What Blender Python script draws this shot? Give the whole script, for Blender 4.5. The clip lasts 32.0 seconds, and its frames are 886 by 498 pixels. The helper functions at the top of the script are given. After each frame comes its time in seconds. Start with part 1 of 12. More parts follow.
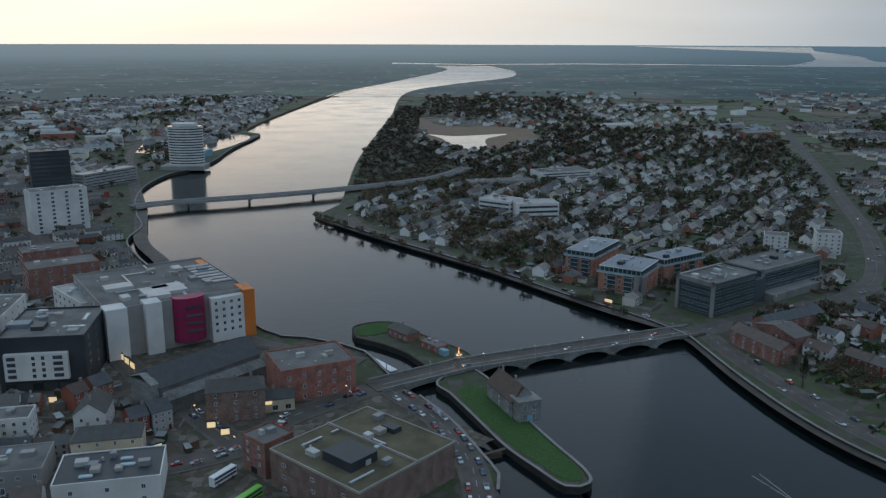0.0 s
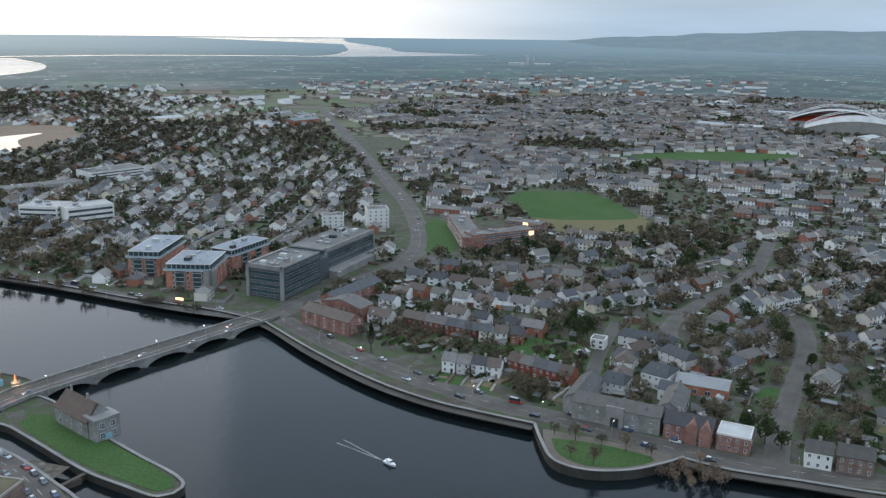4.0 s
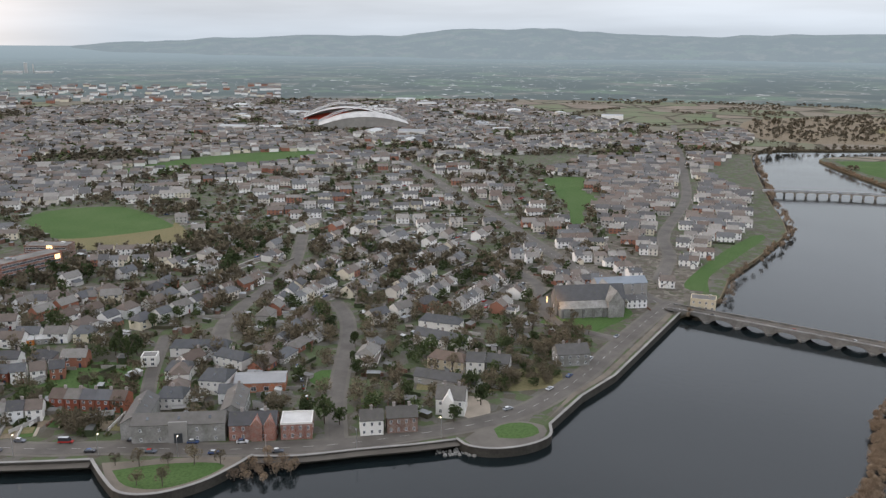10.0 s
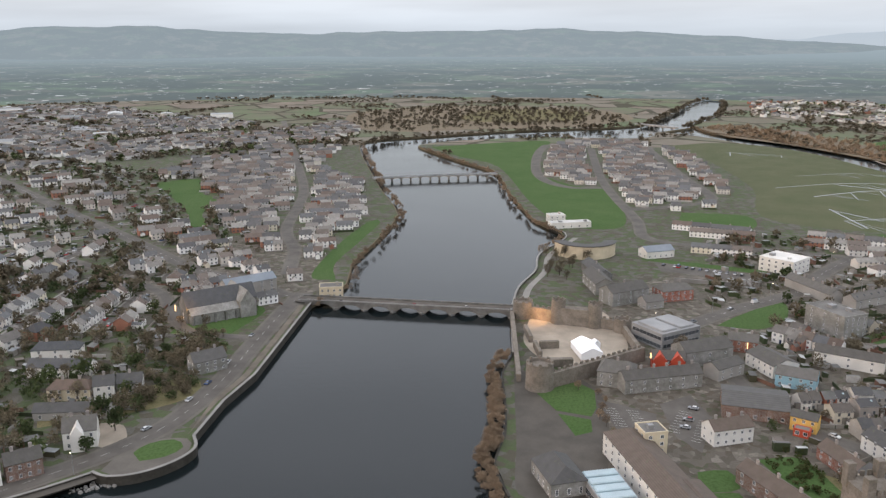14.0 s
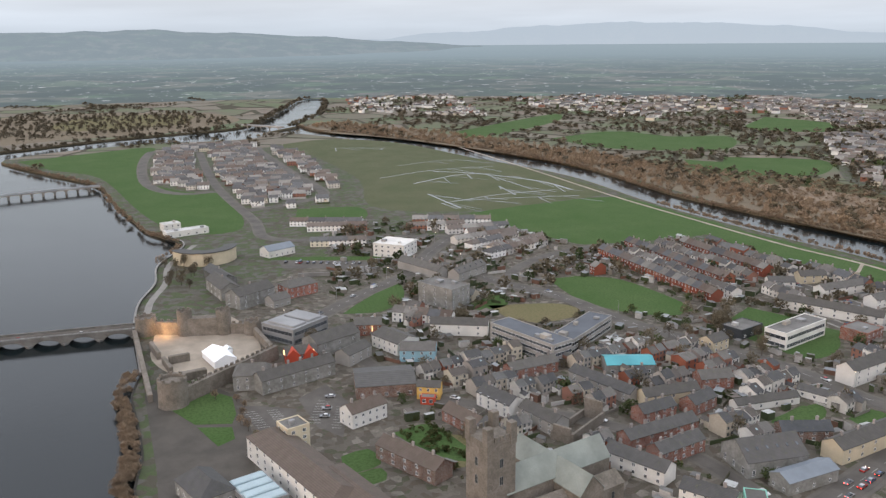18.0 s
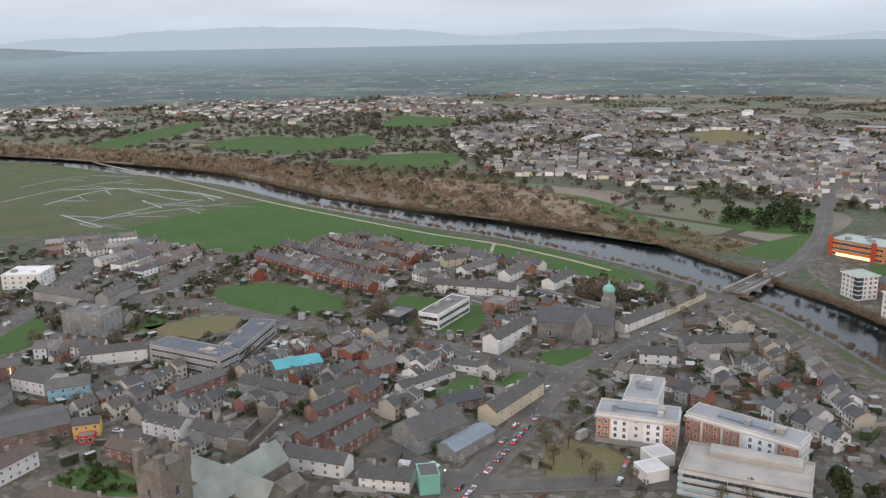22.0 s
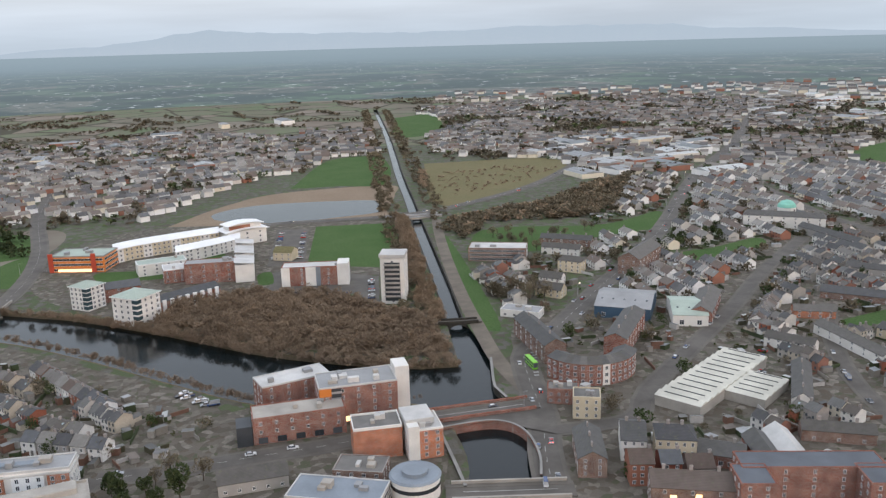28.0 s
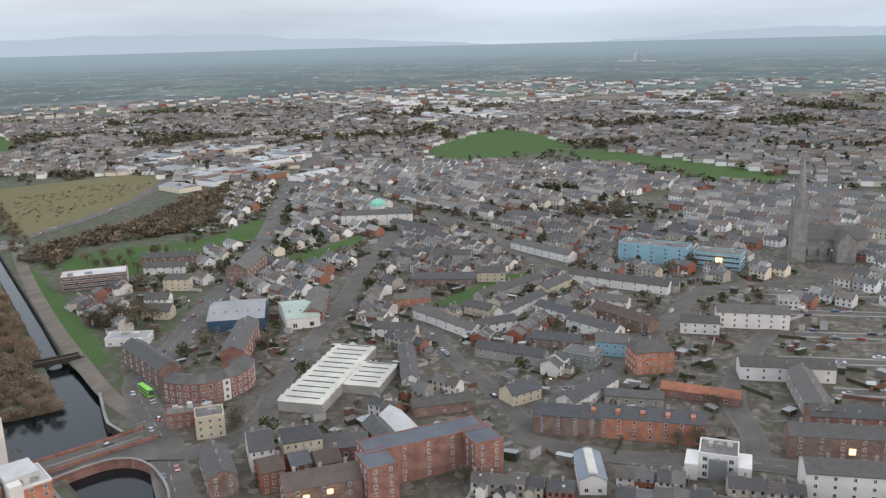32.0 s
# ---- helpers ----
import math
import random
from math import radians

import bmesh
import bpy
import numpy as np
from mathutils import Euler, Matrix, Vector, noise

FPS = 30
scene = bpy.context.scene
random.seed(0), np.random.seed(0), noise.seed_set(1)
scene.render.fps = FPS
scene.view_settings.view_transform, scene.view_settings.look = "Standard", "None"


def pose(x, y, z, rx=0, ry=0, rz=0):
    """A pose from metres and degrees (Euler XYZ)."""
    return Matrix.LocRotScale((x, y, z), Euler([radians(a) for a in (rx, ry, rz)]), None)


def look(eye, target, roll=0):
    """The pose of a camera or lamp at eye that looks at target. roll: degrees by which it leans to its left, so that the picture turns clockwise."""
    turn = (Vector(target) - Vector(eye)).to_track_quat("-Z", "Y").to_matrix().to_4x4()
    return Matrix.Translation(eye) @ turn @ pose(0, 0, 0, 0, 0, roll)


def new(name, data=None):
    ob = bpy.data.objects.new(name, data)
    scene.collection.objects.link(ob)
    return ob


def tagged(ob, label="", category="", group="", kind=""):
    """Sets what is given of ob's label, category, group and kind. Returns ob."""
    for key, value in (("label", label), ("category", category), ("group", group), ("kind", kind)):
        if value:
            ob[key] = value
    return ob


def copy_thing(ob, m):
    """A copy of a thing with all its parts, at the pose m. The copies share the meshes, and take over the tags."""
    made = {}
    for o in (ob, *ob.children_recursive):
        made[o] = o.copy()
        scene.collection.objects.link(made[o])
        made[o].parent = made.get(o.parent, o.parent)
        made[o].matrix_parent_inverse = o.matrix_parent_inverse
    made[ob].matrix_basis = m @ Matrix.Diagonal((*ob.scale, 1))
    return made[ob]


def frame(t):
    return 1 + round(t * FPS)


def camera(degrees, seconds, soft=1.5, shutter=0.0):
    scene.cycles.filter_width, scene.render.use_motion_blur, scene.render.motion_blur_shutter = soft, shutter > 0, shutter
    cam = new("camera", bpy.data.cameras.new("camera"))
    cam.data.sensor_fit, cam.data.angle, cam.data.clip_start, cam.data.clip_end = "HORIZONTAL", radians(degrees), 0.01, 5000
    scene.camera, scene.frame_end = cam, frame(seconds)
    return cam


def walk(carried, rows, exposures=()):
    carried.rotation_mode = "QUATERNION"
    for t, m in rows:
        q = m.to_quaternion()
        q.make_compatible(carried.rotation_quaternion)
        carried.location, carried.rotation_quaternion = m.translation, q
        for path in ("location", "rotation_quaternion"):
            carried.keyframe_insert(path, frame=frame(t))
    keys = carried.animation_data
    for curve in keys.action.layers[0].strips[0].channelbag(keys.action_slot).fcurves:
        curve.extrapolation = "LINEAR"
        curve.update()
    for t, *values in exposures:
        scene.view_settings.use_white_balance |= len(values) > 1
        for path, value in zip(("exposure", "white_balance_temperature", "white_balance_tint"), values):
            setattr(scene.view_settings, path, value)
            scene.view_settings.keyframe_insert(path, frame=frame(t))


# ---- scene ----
from collections import defaultdict
from mathutils.geometry import delaunay_2d_cdt

# ---- camera: a drone that hovers and turns ----
cam = camera(55.0, 32.0, soft=1.35)
EYE = 150.0
ROWS = [
    (0.0, -0.04, -13.95, 0.18),
    (0.5, -4.31, -13.98, 0.23),
    (1.0, -8.34, -14.05, 0.21),
    (1.5, -12.46, -14.10, 0.37),
    (2.0, -16.23, -14.15, 0.47),
    (2.5, -19.59, -14.21, 0.56),
    (3.0, -22.98, -14.27, 0.62),
    (3.5, -26.31, -14.31, 0.65),
    (4.0, -29.50, -14.32, 0.69),
    (4.5, -32.64, -14.31, 0.78),
    (6.5, -44.18, -14.30, 0.77),
    (7.0, -46.66, -14.19, 0.72),
    (7.5, -49.09, -14.08, 0.72),
    (8.0, -51.43, -13.98, 0.67),
    (8.5, -53.66, -13.88, 0.65),
    (9.0, -55.82, -13.79, 0.58),
    (9.5, -58.12, -13.73, 0.56),
    (10.0, -60.62, -13.75, 0.40),
    (10.5, -63.53, -13.76, 0.39),
    (11.0, -66.60, -13.76, 0.33),
    (11.5, -69.68, -13.78, 0.28),
    (12.0, -72.83, -13.78, 0.18),
    (12.5, -76.09, -13.77, 0.09),
    (13.0, -79.17, -13.81, 0.05),
    (13.5, -82.55, -13.82, 0.01),
    (14.0, -86.16, -13.84, -0.05),
    (14.5, -90.16, -13.85, -0.02),
    (15.0, -93.82, -13.87, -0.19),
    (15.5, -96.96, -13.88, -0.13),
    (17.5, -108.86, -13.89, -0.32),
    (18.0, -111.98, -13.89, -0.49),
    (18.5, -115.13, -13.89, -0.54),
    (19.0, -118.33, -13.88, -0.59),
    (19.5, -121.49, -13.87, -0.68),
    (20.0, -124.49, -13.88, -0.75),
    (20.5, -126.76, -13.88, -0.77),
    (21.0, -129.37, -13.86, -0.71),
    (21.5, -131.92, -13.86, -0.89),
    (22.0, -135.48, -13.88, -0.98),
    (22.5, -139.53, -13.90, -1.06),
    (23.0, -144.18, -13.91, -1.13),
    (23.5, -149.10, -13.91, -1.23),
    (24.0, -153.76, -13.95, -1.31),
    (24.5, -158.24, -13.98, -1.37),
    (25.0, -162.37, -13.97, -1.42),
    (25.5, -166.43, -13.94, -1.39),
    (27.5, -181.98, -13.88, -1.63),
    (28.0, -186.03, -13.85, -1.61),
    (28.5, -189.97, -13.85, -1.62),
    (29.0, -193.76, -13.86, -1.63),
    (29.5, -197.43, -13.88, -1.65),
    (30.0, -200.80, -13.91, -1.71),
    (30.5, -204.02, -13.91, -1.75),
    (31.0, -207.10, -13.89, -1.73),
    (31.5, -209.98, -13.85, -1.69),
    (32.0, -212.85, -13.88, -1.46),
]
EXPOSURES = [(0.0, -0.87, 5120, 4), (1.5, -0.50, 5100, 4), (3.0, 0.0, 5350, 6), (4.5, 0.42, 5700, 9), (7.0, 0.46, 6330, 14), (9.0, 0.55, 6480, 16), (11.0, 0.66, 6560, 17), (13.0, 0.65, 6600, 17), (20.0, 0.57, 6400, 17), (26.0, 0.5, 6260, 16), (32.0, 0.6, 6270, 15)]
walk(cam, [(t, pose(0, 0, EYE, 90 + pitch, 0, yaw) @ pose(0, 0, 0, 0, 0, roll)) for t, yaw, pitch, roll in ROWS], EXPOSURES)

# ---- sky and light: dusk under thin cloud, the sun just setting down the river ----
SUN_AZ = math.atan2(-0.41, 0.91)
world = bpy.data.worlds.new("dusk")
scene.world = world
world.use_nodes = True
wn, wl = world.node_tree.nodes, world.node_tree.links
wn.clear()
w_out, w_bg = wn.new("ShaderNodeOutputWorld"), wn.new("ShaderNodeBackground")
sky = wn.new("ShaderNodeTexSky")
sky.sky_type, sky.sun_disc, sky.sun_elevation, sky.sun_rotation = "NISHITA", False, radians(3.0), SUN_AZ
sky.air_density, sky.dust_density, sky.ozone_density = 1.2, 3.0, 1.5
tc, sep = wn.new("ShaderNodeTexCoord"), wn.new("ShaderNodeSeparateXYZ")
wl.new(tc.outputs["Generated"], sep.inputs[0])
ramp = wn.new("ShaderNodeValToRGB")
ramp.color_ramp.elements.new(0.1).color = (0.405, 0.46, 0.495, 1)
ramp.color_ramp.elements[0].position, ramp.color_ramp.elements[0].color = 0.0, (0.355, 0.415, 0.45, 1)
ramp.color_ramp.elements[2].position, ramp.color_ramp.elements[2].color = 0.5, (0.72, 0.77, 0.82, 1)
wl.new(sep.outputs["Z"], ramp.inputs[0])
clouds = wn.new("ShaderNodeTexNoise")
clouds.inputs["Scale"].default_value, clouds.inputs["Detail"].default_value = 2.2, 5
cmap = wn.new("ShaderNodeMapping")
cmap.inputs["Scale"].default_value = (1, 1, 11)
wl.new(tc.outputs["Generated"], cmap.inputs[0])
wl.new(cmap.outputs[0], clouds.inputs["Vector"])
cramp = wn.new("ShaderNodeMapRange")
cramp.inputs["From Min"].default_value, cramp.inputs["From Max"].default_value = 0.35, 0.7
cramp.inputs["To Min"].default_value, cramp.inputs["To Max"].default_value = 0.84, 1.1
wl.new(clouds.outputs["Fac"], cramp.inputs["Value"])
cmul = wn.new("ShaderNodeMix")
cmul.data_type, cmul.blend_type = "RGBA", "MULTIPLY"
cmul.inputs["Factor"].default_value = 1.0
wl.new(ramp.outputs[0], cmul.inputs["A"])
wl.new(cramp.outputs[0], cmul.inputs["B"])
sscale = wn.new("ShaderNodeVectorMath")
sscale.operation = "SCALE"
sscale.inputs["Scale"].default_value = 0.05
wl.new(sky.outputs[0], sscale.inputs[0])
cadd = wn.new("ShaderNodeMix")
cadd.data_type, cadd.blend_type = "RGBA", "ADD"
cadd.inputs["Factor"].default_value = 1.0
wl.new(cmul.outputs["Result"], cadd.inputs["A"])
wl.new(sscale.outputs[0], cadd.inputs["B"])
# the lit cloud above the setting sun
dot = wn.new("ShaderNodeVectorMath")
dot.operation = "DOT_PRODUCT"
dot.inputs[1].default_value = Vector((-0.50, 0.86, 0.06)).normalized()
wl.new(tc.outputs["Generated"], dot.inputs[0])
gl = wn.new("ShaderNodeMapRange")
gl.interpolation_type = "SMOOTHSTEP"
gl.inputs["From Min"].default_value, gl.inputs["From Max"].default_value = 0.3, 1.0
wl.new(dot.outputs["Value"], gl.inputs["Value"])
low = wn.new("ShaderNodeMapRange")
low.interpolation_type = "SMOOTHERSTEP"
low.inputs["From Min"].default_value, low.inputs["From Max"].default_value, low.inputs["To Min"].default_value, low.inputs["To Max"].default_value = -0.02, 0.32, 1.0, 0.0
wl.new(sep.outputs["Z"], low.inputs["Value"])
gm = wn.new("ShaderNodeMath")
gm.operation = "MULTIPLY"
wl.new(gl.outputs[0], gm.inputs[0])
wl.new(low.outputs[0], gm.inputs[1])
gcol = wn.new("ShaderNodeVectorMath")
gcol.operation = "SCALE"
gcol.inputs[0].default_value = (1.40, 1.0, 0.60)
wl.new(gm.outputs[0], gcol.inputs["Scale"])
gadd = wn.new("ShaderNodeMix")
gadd.data_type, gadd.blend_type = "RGBA", "ADD"
gadd.inputs["Factor"].default_value = 1.0
wl.new(cadd.outputs["Result"], gadd.inputs["A"])
wl.new(gcol.outputs[0], gadd.inputs["B"])
wl.new(gadd.outputs["Result"], w_bg.inputs[0])
w_bg.inputs[1].default_value = 1.15
wl.new(w_bg.outputs[0], w_out.inputs[0])

sun = new("sun", bpy.data.lights.new("sun", "SUN"))
sun.data.energy, sun.data.angle, sun.data.color = 0.55, radians(75), (1.0, 0.88, 0.76)
sun.matrix_world = look((-410, 910, 260), (0, 0, 0))


BOWL, BOWL_K = 2300.0, 17300.0 / 2400.0**3


# ---- materials ----
def nodes_of(name, rough=0.85, metal=0.0, spec=0.3):
    m = bpy.data.materials.new(name)
    m.use_nodes = True
    n, l = m.node_tree.nodes, m.node_tree.links
    b = n["Principled BSDF"]
    b.inputs["Roughness"].default_value, b.inputs["Metallic"].default_value = rough, metal
    b.inputs["Specular IOR Level"].default_value = spec
    return m, n, l, b


def rgba(c):
    return (*c, 1.0)


def mix_node(n, l, a, b, fac, blend="MIX"):
    x = n.new("ShaderNodeMix")
    x.data_type, x.blend_type, x.clamp_factor = "RGBA", blend, True
    for key, v in (("Factor", fac), ("A", a), ("B", b)):
        if hasattr(v, "is_linked") or hasattr(v, "links"):
            l.new(v, x.inputs[key])
        elif key == "Factor":
            x.inputs[key].default_value = v
        else:
            x.inputs[key].default_value = rgba(v)
    return x.outputs["Result"]


def noise_node(n, l, scale, detail=4, lo=0.35, hi=0.65, vec=None, rough=0.6):
    """Noise in metres on the world's position, spread over 0 to 1."""
    if vec is None:
        vec = n.new("ShaderNodeNewGeometry").outputs["Position"]
    t = n.new("ShaderNodeTexNoise")
    t.inputs["Scale"].default_value, t.inputs["Detail"].default_value, t.inputs["Roughness"].default_value = scale, detail, rough
    l.new(vec, t.inputs["Vector"])
    r = n.new("ShaderNodeMapRange")
    r.inputs["From Min"].default_value, r.inputs["From Max"].default_value = lo, hi
    l.new(t.outputs["Fac"], r.inputs["Value"])
    return r.outputs["Result"]


def ramp_node(n, l, fac, stops, constant=False):
    r = n.new("ShaderNodeValToRGB")
    e = r.color_ramp.elements
    while len(e) < len(stops):
        e.new(0.5)
    for x, (p, c) in zip(e, stops):
        x.position, x.color = p, rgba(c)
    if constant:
        r.color_ramp.interpolation = "CONSTANT"
    l.new(fac, r.inputs[0])
    return r.outputs[0]


def bump_node(n, l, b, height, strength=0.4, dist=0.1):
    u = n.new("ShaderNodeBump")
    u.inputs["Strength"].default_value, u.inputs["Distance"].default_value = strength, dist
    l.new(height, u.inputs["Height"])
    l.new(u.outputs[0], b.inputs["Normal"])


def plain(name, col, var=0.25, rough=0.85, scale=0.6, metal=0.0, spec=0.3, stain=0.08):
    """A worn surface: its colour, stains of metres and grain of decimetres."""
    m, n, l, b = nodes_of(name, rough, metal, spec)
    dark, light = tuple(c * (1 - var) for c in col), tuple(min(1, c * (1 + var * 0.6)) for c in col)
    big = mix_node(n, l, dark, light, noise_node(n, l, stain, 5))
    fine = noise_node(n, l, scale * 4, 3)
    c = mix_node(n, l, big, tuple(x * 0.8 for x in col), fine)
    x = c.node
    mul = n.new("ShaderNodeMath")
    mul.operation = "MULTIPLY"
    mul.inputs[1].default_value = 0.45
    l.new(fine, mul.inputs[0])
    l.new(mul.outputs[0], x.inputs["Factor"])
    l.new(c, b.inputs["Base Color"])
    bump_node(n, l, b, fine, 0.25, 0.05)
    return m


def varied(name, cols, rough=0.85, var=0.25, island=False, scale=1.5, spec=0.3):
    """One of several colours for each object (or island), with stains and grain."""
    m, n, l, b = nodes_of(name, rough, 0, spec)
    src = n.new("ShaderNodeNewGeometry").outputs["Random Per Island"] if island else n.new("ShaderNodeObjectInfo").outputs["Random"]
    base = ramp_node(n, l, src, [(i / len(cols), c) for i, c in enumerate(cols)], True)
    st = noise_node(n, l, 0.12, 5)
    fine = noise_node(n, l, scale, 4)
    k = mix_node(n, l, (1 - var,) * 3, (1.0, 1.0, 1.0), st)
    k2 = mix_node(n, l, (1 - var * 0.7,) * 3, (1.0, 1.0, 1.0), fine)
    c = mix_node(n, l, base, k, 1.0, "MULTIPLY")
    c = mix_node(n, l, c, k2, 1.0, "MULTIPLY")
    l.new(c, b.inputs["Base Color"])
    bump_node(n, l, b, fine, 0.2, 0.05)
    return m


def glow(name, col, strength):
    m, n, l, b = nodes_of(name)
    b.inputs["Base Color"].default_value = rgba(col)
    b.inputs["Emission Color"].default_value, b.inputs["Emission Strength"].default_value = rgba(col), strength
    return m


def brickwork(name, col, mortar=(0.34, 0.31, 0.28)):
    m, n, l, b = nodes_of(name, 0.9)
    tex = n.new("ShaderNodeTexCoord")
    # brick courses run along the wall whichever way it faces
    sp, comb, add = n.new("ShaderNodeSeparateXYZ"), n.new("ShaderNodeCombineXYZ"), n.new("ShaderNodeMath")
    l.new(tex.outputs["Object"], sp.inputs[0])
    l.new(sp.outputs["X"], add.inputs[0])
    l.new(sp.outputs["Y"], add.inputs[1])
    l.new(add.outputs[0], comb.inputs["X"])
    l.new(sp.outputs["Z"], comb.inputs["Y"])
    k = n.new("ShaderNodeTexBrick")
    k.inputs["Scale"].default_value, k.inputs["Mortar Size"].default_value = 1.0, 0.012
    k.inputs["Brick Width"].default_value, k.inputs["Row Height"].default_value = 0.225, 0.075
    k.inputs["Color1"].default_value, k.inputs["Color2"].default_value = rgba(col), rgba(tuple(c * 0.72 for c in col))
    k.inputs["Mortar"].default_value = rgba(mortar)
    l.new(comb.outputs[0], k.inputs["Vector"])
    c = mix_node(n, l, (0.62, 0.62, 0.62), (1.05, 1.05, 1.05), noise_node(n, l, 0.25, 6))
    c = mix_node(n, l, k.outputs["Color"], c, 1.0, "MULTIPLY")
    l.new(c, b.inputs["Base Color"])
    bump_node(n, l, b, k.outputs["Fac"], -0.3, 0.01)
    return m


def stonework(name, col, size=0.6):
    m, n, l, b = nodes_of(name, 0.92)
    pos = n.new("ShaderNodeNewGeometry").outputs["Position"]
    v = n.new("ShaderNodeTexVoronoi")
    v.inputs["Scale"].default_value = 1 / size
    l.new(pos, v.inputs["Vector"])
    c = mix_node(n, l, tuple(x * 0.78 for x in col), tuple(x * 1.15 for x in col), v.outputs["Color"])
    s = mix_node(n, l, (0.66, 0.66, 0.62), (1.05, 1.05, 1.05), noise_node(n, l, 0.18, 6))
    c = mix_node(n, l, c, s, 1.0, "MULTIPLY")
    l.new(c, b.inputs["Base Color"])
    bump_node(n, l, b, v.outputs["Distance"], 0.4, 0.06)
    return m


def roofing(name, cols, island=False, course=0.28):
    """Slates or tiles: courses up the slope, each roof its own shade, moss and streaks."""
    m, n, l, b = nodes_of(name, 0.7, 0, 0.4)
    src = n.new("ShaderNodeNewGeometry").outputs["Random Per Island"] if island else n.new("ShaderNodeObjectInfo").outputs["Random"]
    base = ramp_node(n, l, src, [(i / len(cols), c) for i, c in enumerate(cols)], True)
    w = n.new("ShaderNodeTexWave")
    w.wave_type, w.bands_direction = "BANDS", "Z"
    w.inputs["Scale"].default_value, w.inputs["Distortion"].default_value = 0.314 / course, 0.6
    l.new(n.new("ShaderNodeNewGeometry").outputs["Position"], w.inputs["Vector"])
    c = mix_node(n, l, base, (0.72, 0.74, 0.7), noise_node(n, l, 0.35, 6, 0.3, 0.7), "MULTIPLY")
    c = mix_node(n, l, c, (0.8, 0.8, 0.8), w.outputs["Fac"], "MULTIPLY")
    moss = noise_node(n, l, 0.9, 5, 0.58, 0.75)
    c = mix_node(n, l, c, (0.10, 0.105, 0.06), moss)
    l.new(c, b.inputs["Base Color"])
    bump_node(n, l, b, w.outputs["Fac"], 0.3, 0.03)
    return m


def turf(name, col, col2, mow=0.0):
    m, n, l, b = nodes_of(name, 0.95, 0, 0.1)
    c = mix_node(n, l, col, col2, noise_node(n, l, 0.03, 6, 0.3, 0.7))
    c = mix_node(n, l, c, tuple(x * 0.6 for x in col), noise_node(n, l, 0.8, 4, 0.45, 0.8))
    l.new(c, b.inputs["Base Color"])
    bump_node(n, l, b, noise_node(n, l, 3.0, 3), 0.4, 0.1)
    return m


def town_ground(name="town_ground", stops=None, cell=4.5, moss=(0.06, 0.062, 0.035)):
    """Yards, gardens and hard standing, too small to tell apart between the houses."""
    m, n, l, b = nodes_of(name, 0.92)
    pos = n.new("ShaderNodeNewGeometry").outputs["Position"]
    v = n.new("ShaderNodeTexVoronoi")
    v.inputs["Scale"].default_value = 1 / cell
    l.new(pos, v.inputs["Vector"])
    sp = n.new("ShaderNodeSeparateColor")
    l.new(v.outputs["Color"], sp.inputs[0])
    c = ramp_node(n, l, sp.outputs[0], stops or [(0, (0.064, 0.09, 0.034)), (0.28, (0.088, 0.08, 0.062)), (0.44, (0.058, 0.082, 0.032)), (0.62, (0.105, 0.098, 0.086)), (0.74, (0.07, 0.06, 0.044)), (0.9, (0.11, 0.10, 0.084))], True)
    c = mix_node(n, l, c, (0.085, 0.08, 0.058), noise_node(n, l, 0.25, 6, 0.4, 1.0))
    c = mix_node(n, l, c, moss, noise_node(n, l, 0.9, 5, 0.52, 0.7))
    l.new(c, b.inputs["Base Color"])
    bump_node(n, l, b, noise_node(n, l, 1.5, 4), 0.4, 0.2)
    return m


def country():
    """Fields of several greens with hedges between, coloured paler and browner to stand for haze."""
    m, n, l, b = nodes_of("country_fields", 0.95, 0, 0.05)
    pos = n.new("ShaderNodeNewGeometry").outputs["Position"]
    outs = []
    for feature in ("F1", "DISTANCE_TO_EDGE"):
        v = n.new("ShaderNodeTexVoronoi")
        v.feature = feature
        v.inputs["Scale"].default_value = 1 / 105.0
        l.new(pos, v.inputs["Vector"])
        outs.append(v)
    sp = n.new("ShaderNodeSeparateColor")
    l.new(outs[0].outputs["Color"], sp.inputs[0])
    c = ramp_node(n, l, sp.outputs[0], [(0, (0.14, 0.165, 0.10)), (0.3, (0.20, 0.182, 0.145)), (0.5, (0.125, 0.16, 0.09)), (0.7, (0.22, 0.188, 0.15)), (0.85, (0.165, 0.162, 0.12))], True)
    c = mix_node(n, l, c, (0.155, 0.13, 0.105), noise_node(n, l, 0.012, 6, 0.4, 0.66))
    lt = n.new("ShaderNodeMath")
    lt.operation = "LESS_THAN"
    lt.inputs[1].default_value = 0.035
    l.new(outs[1].outputs["Distance"], lt.inputs[0])
    c = mix_node(n, l, c, (0.075, 0.07, 0.05), lt.outputs[0])
    l.new(c, b.inputs["Base Color"])
    return m


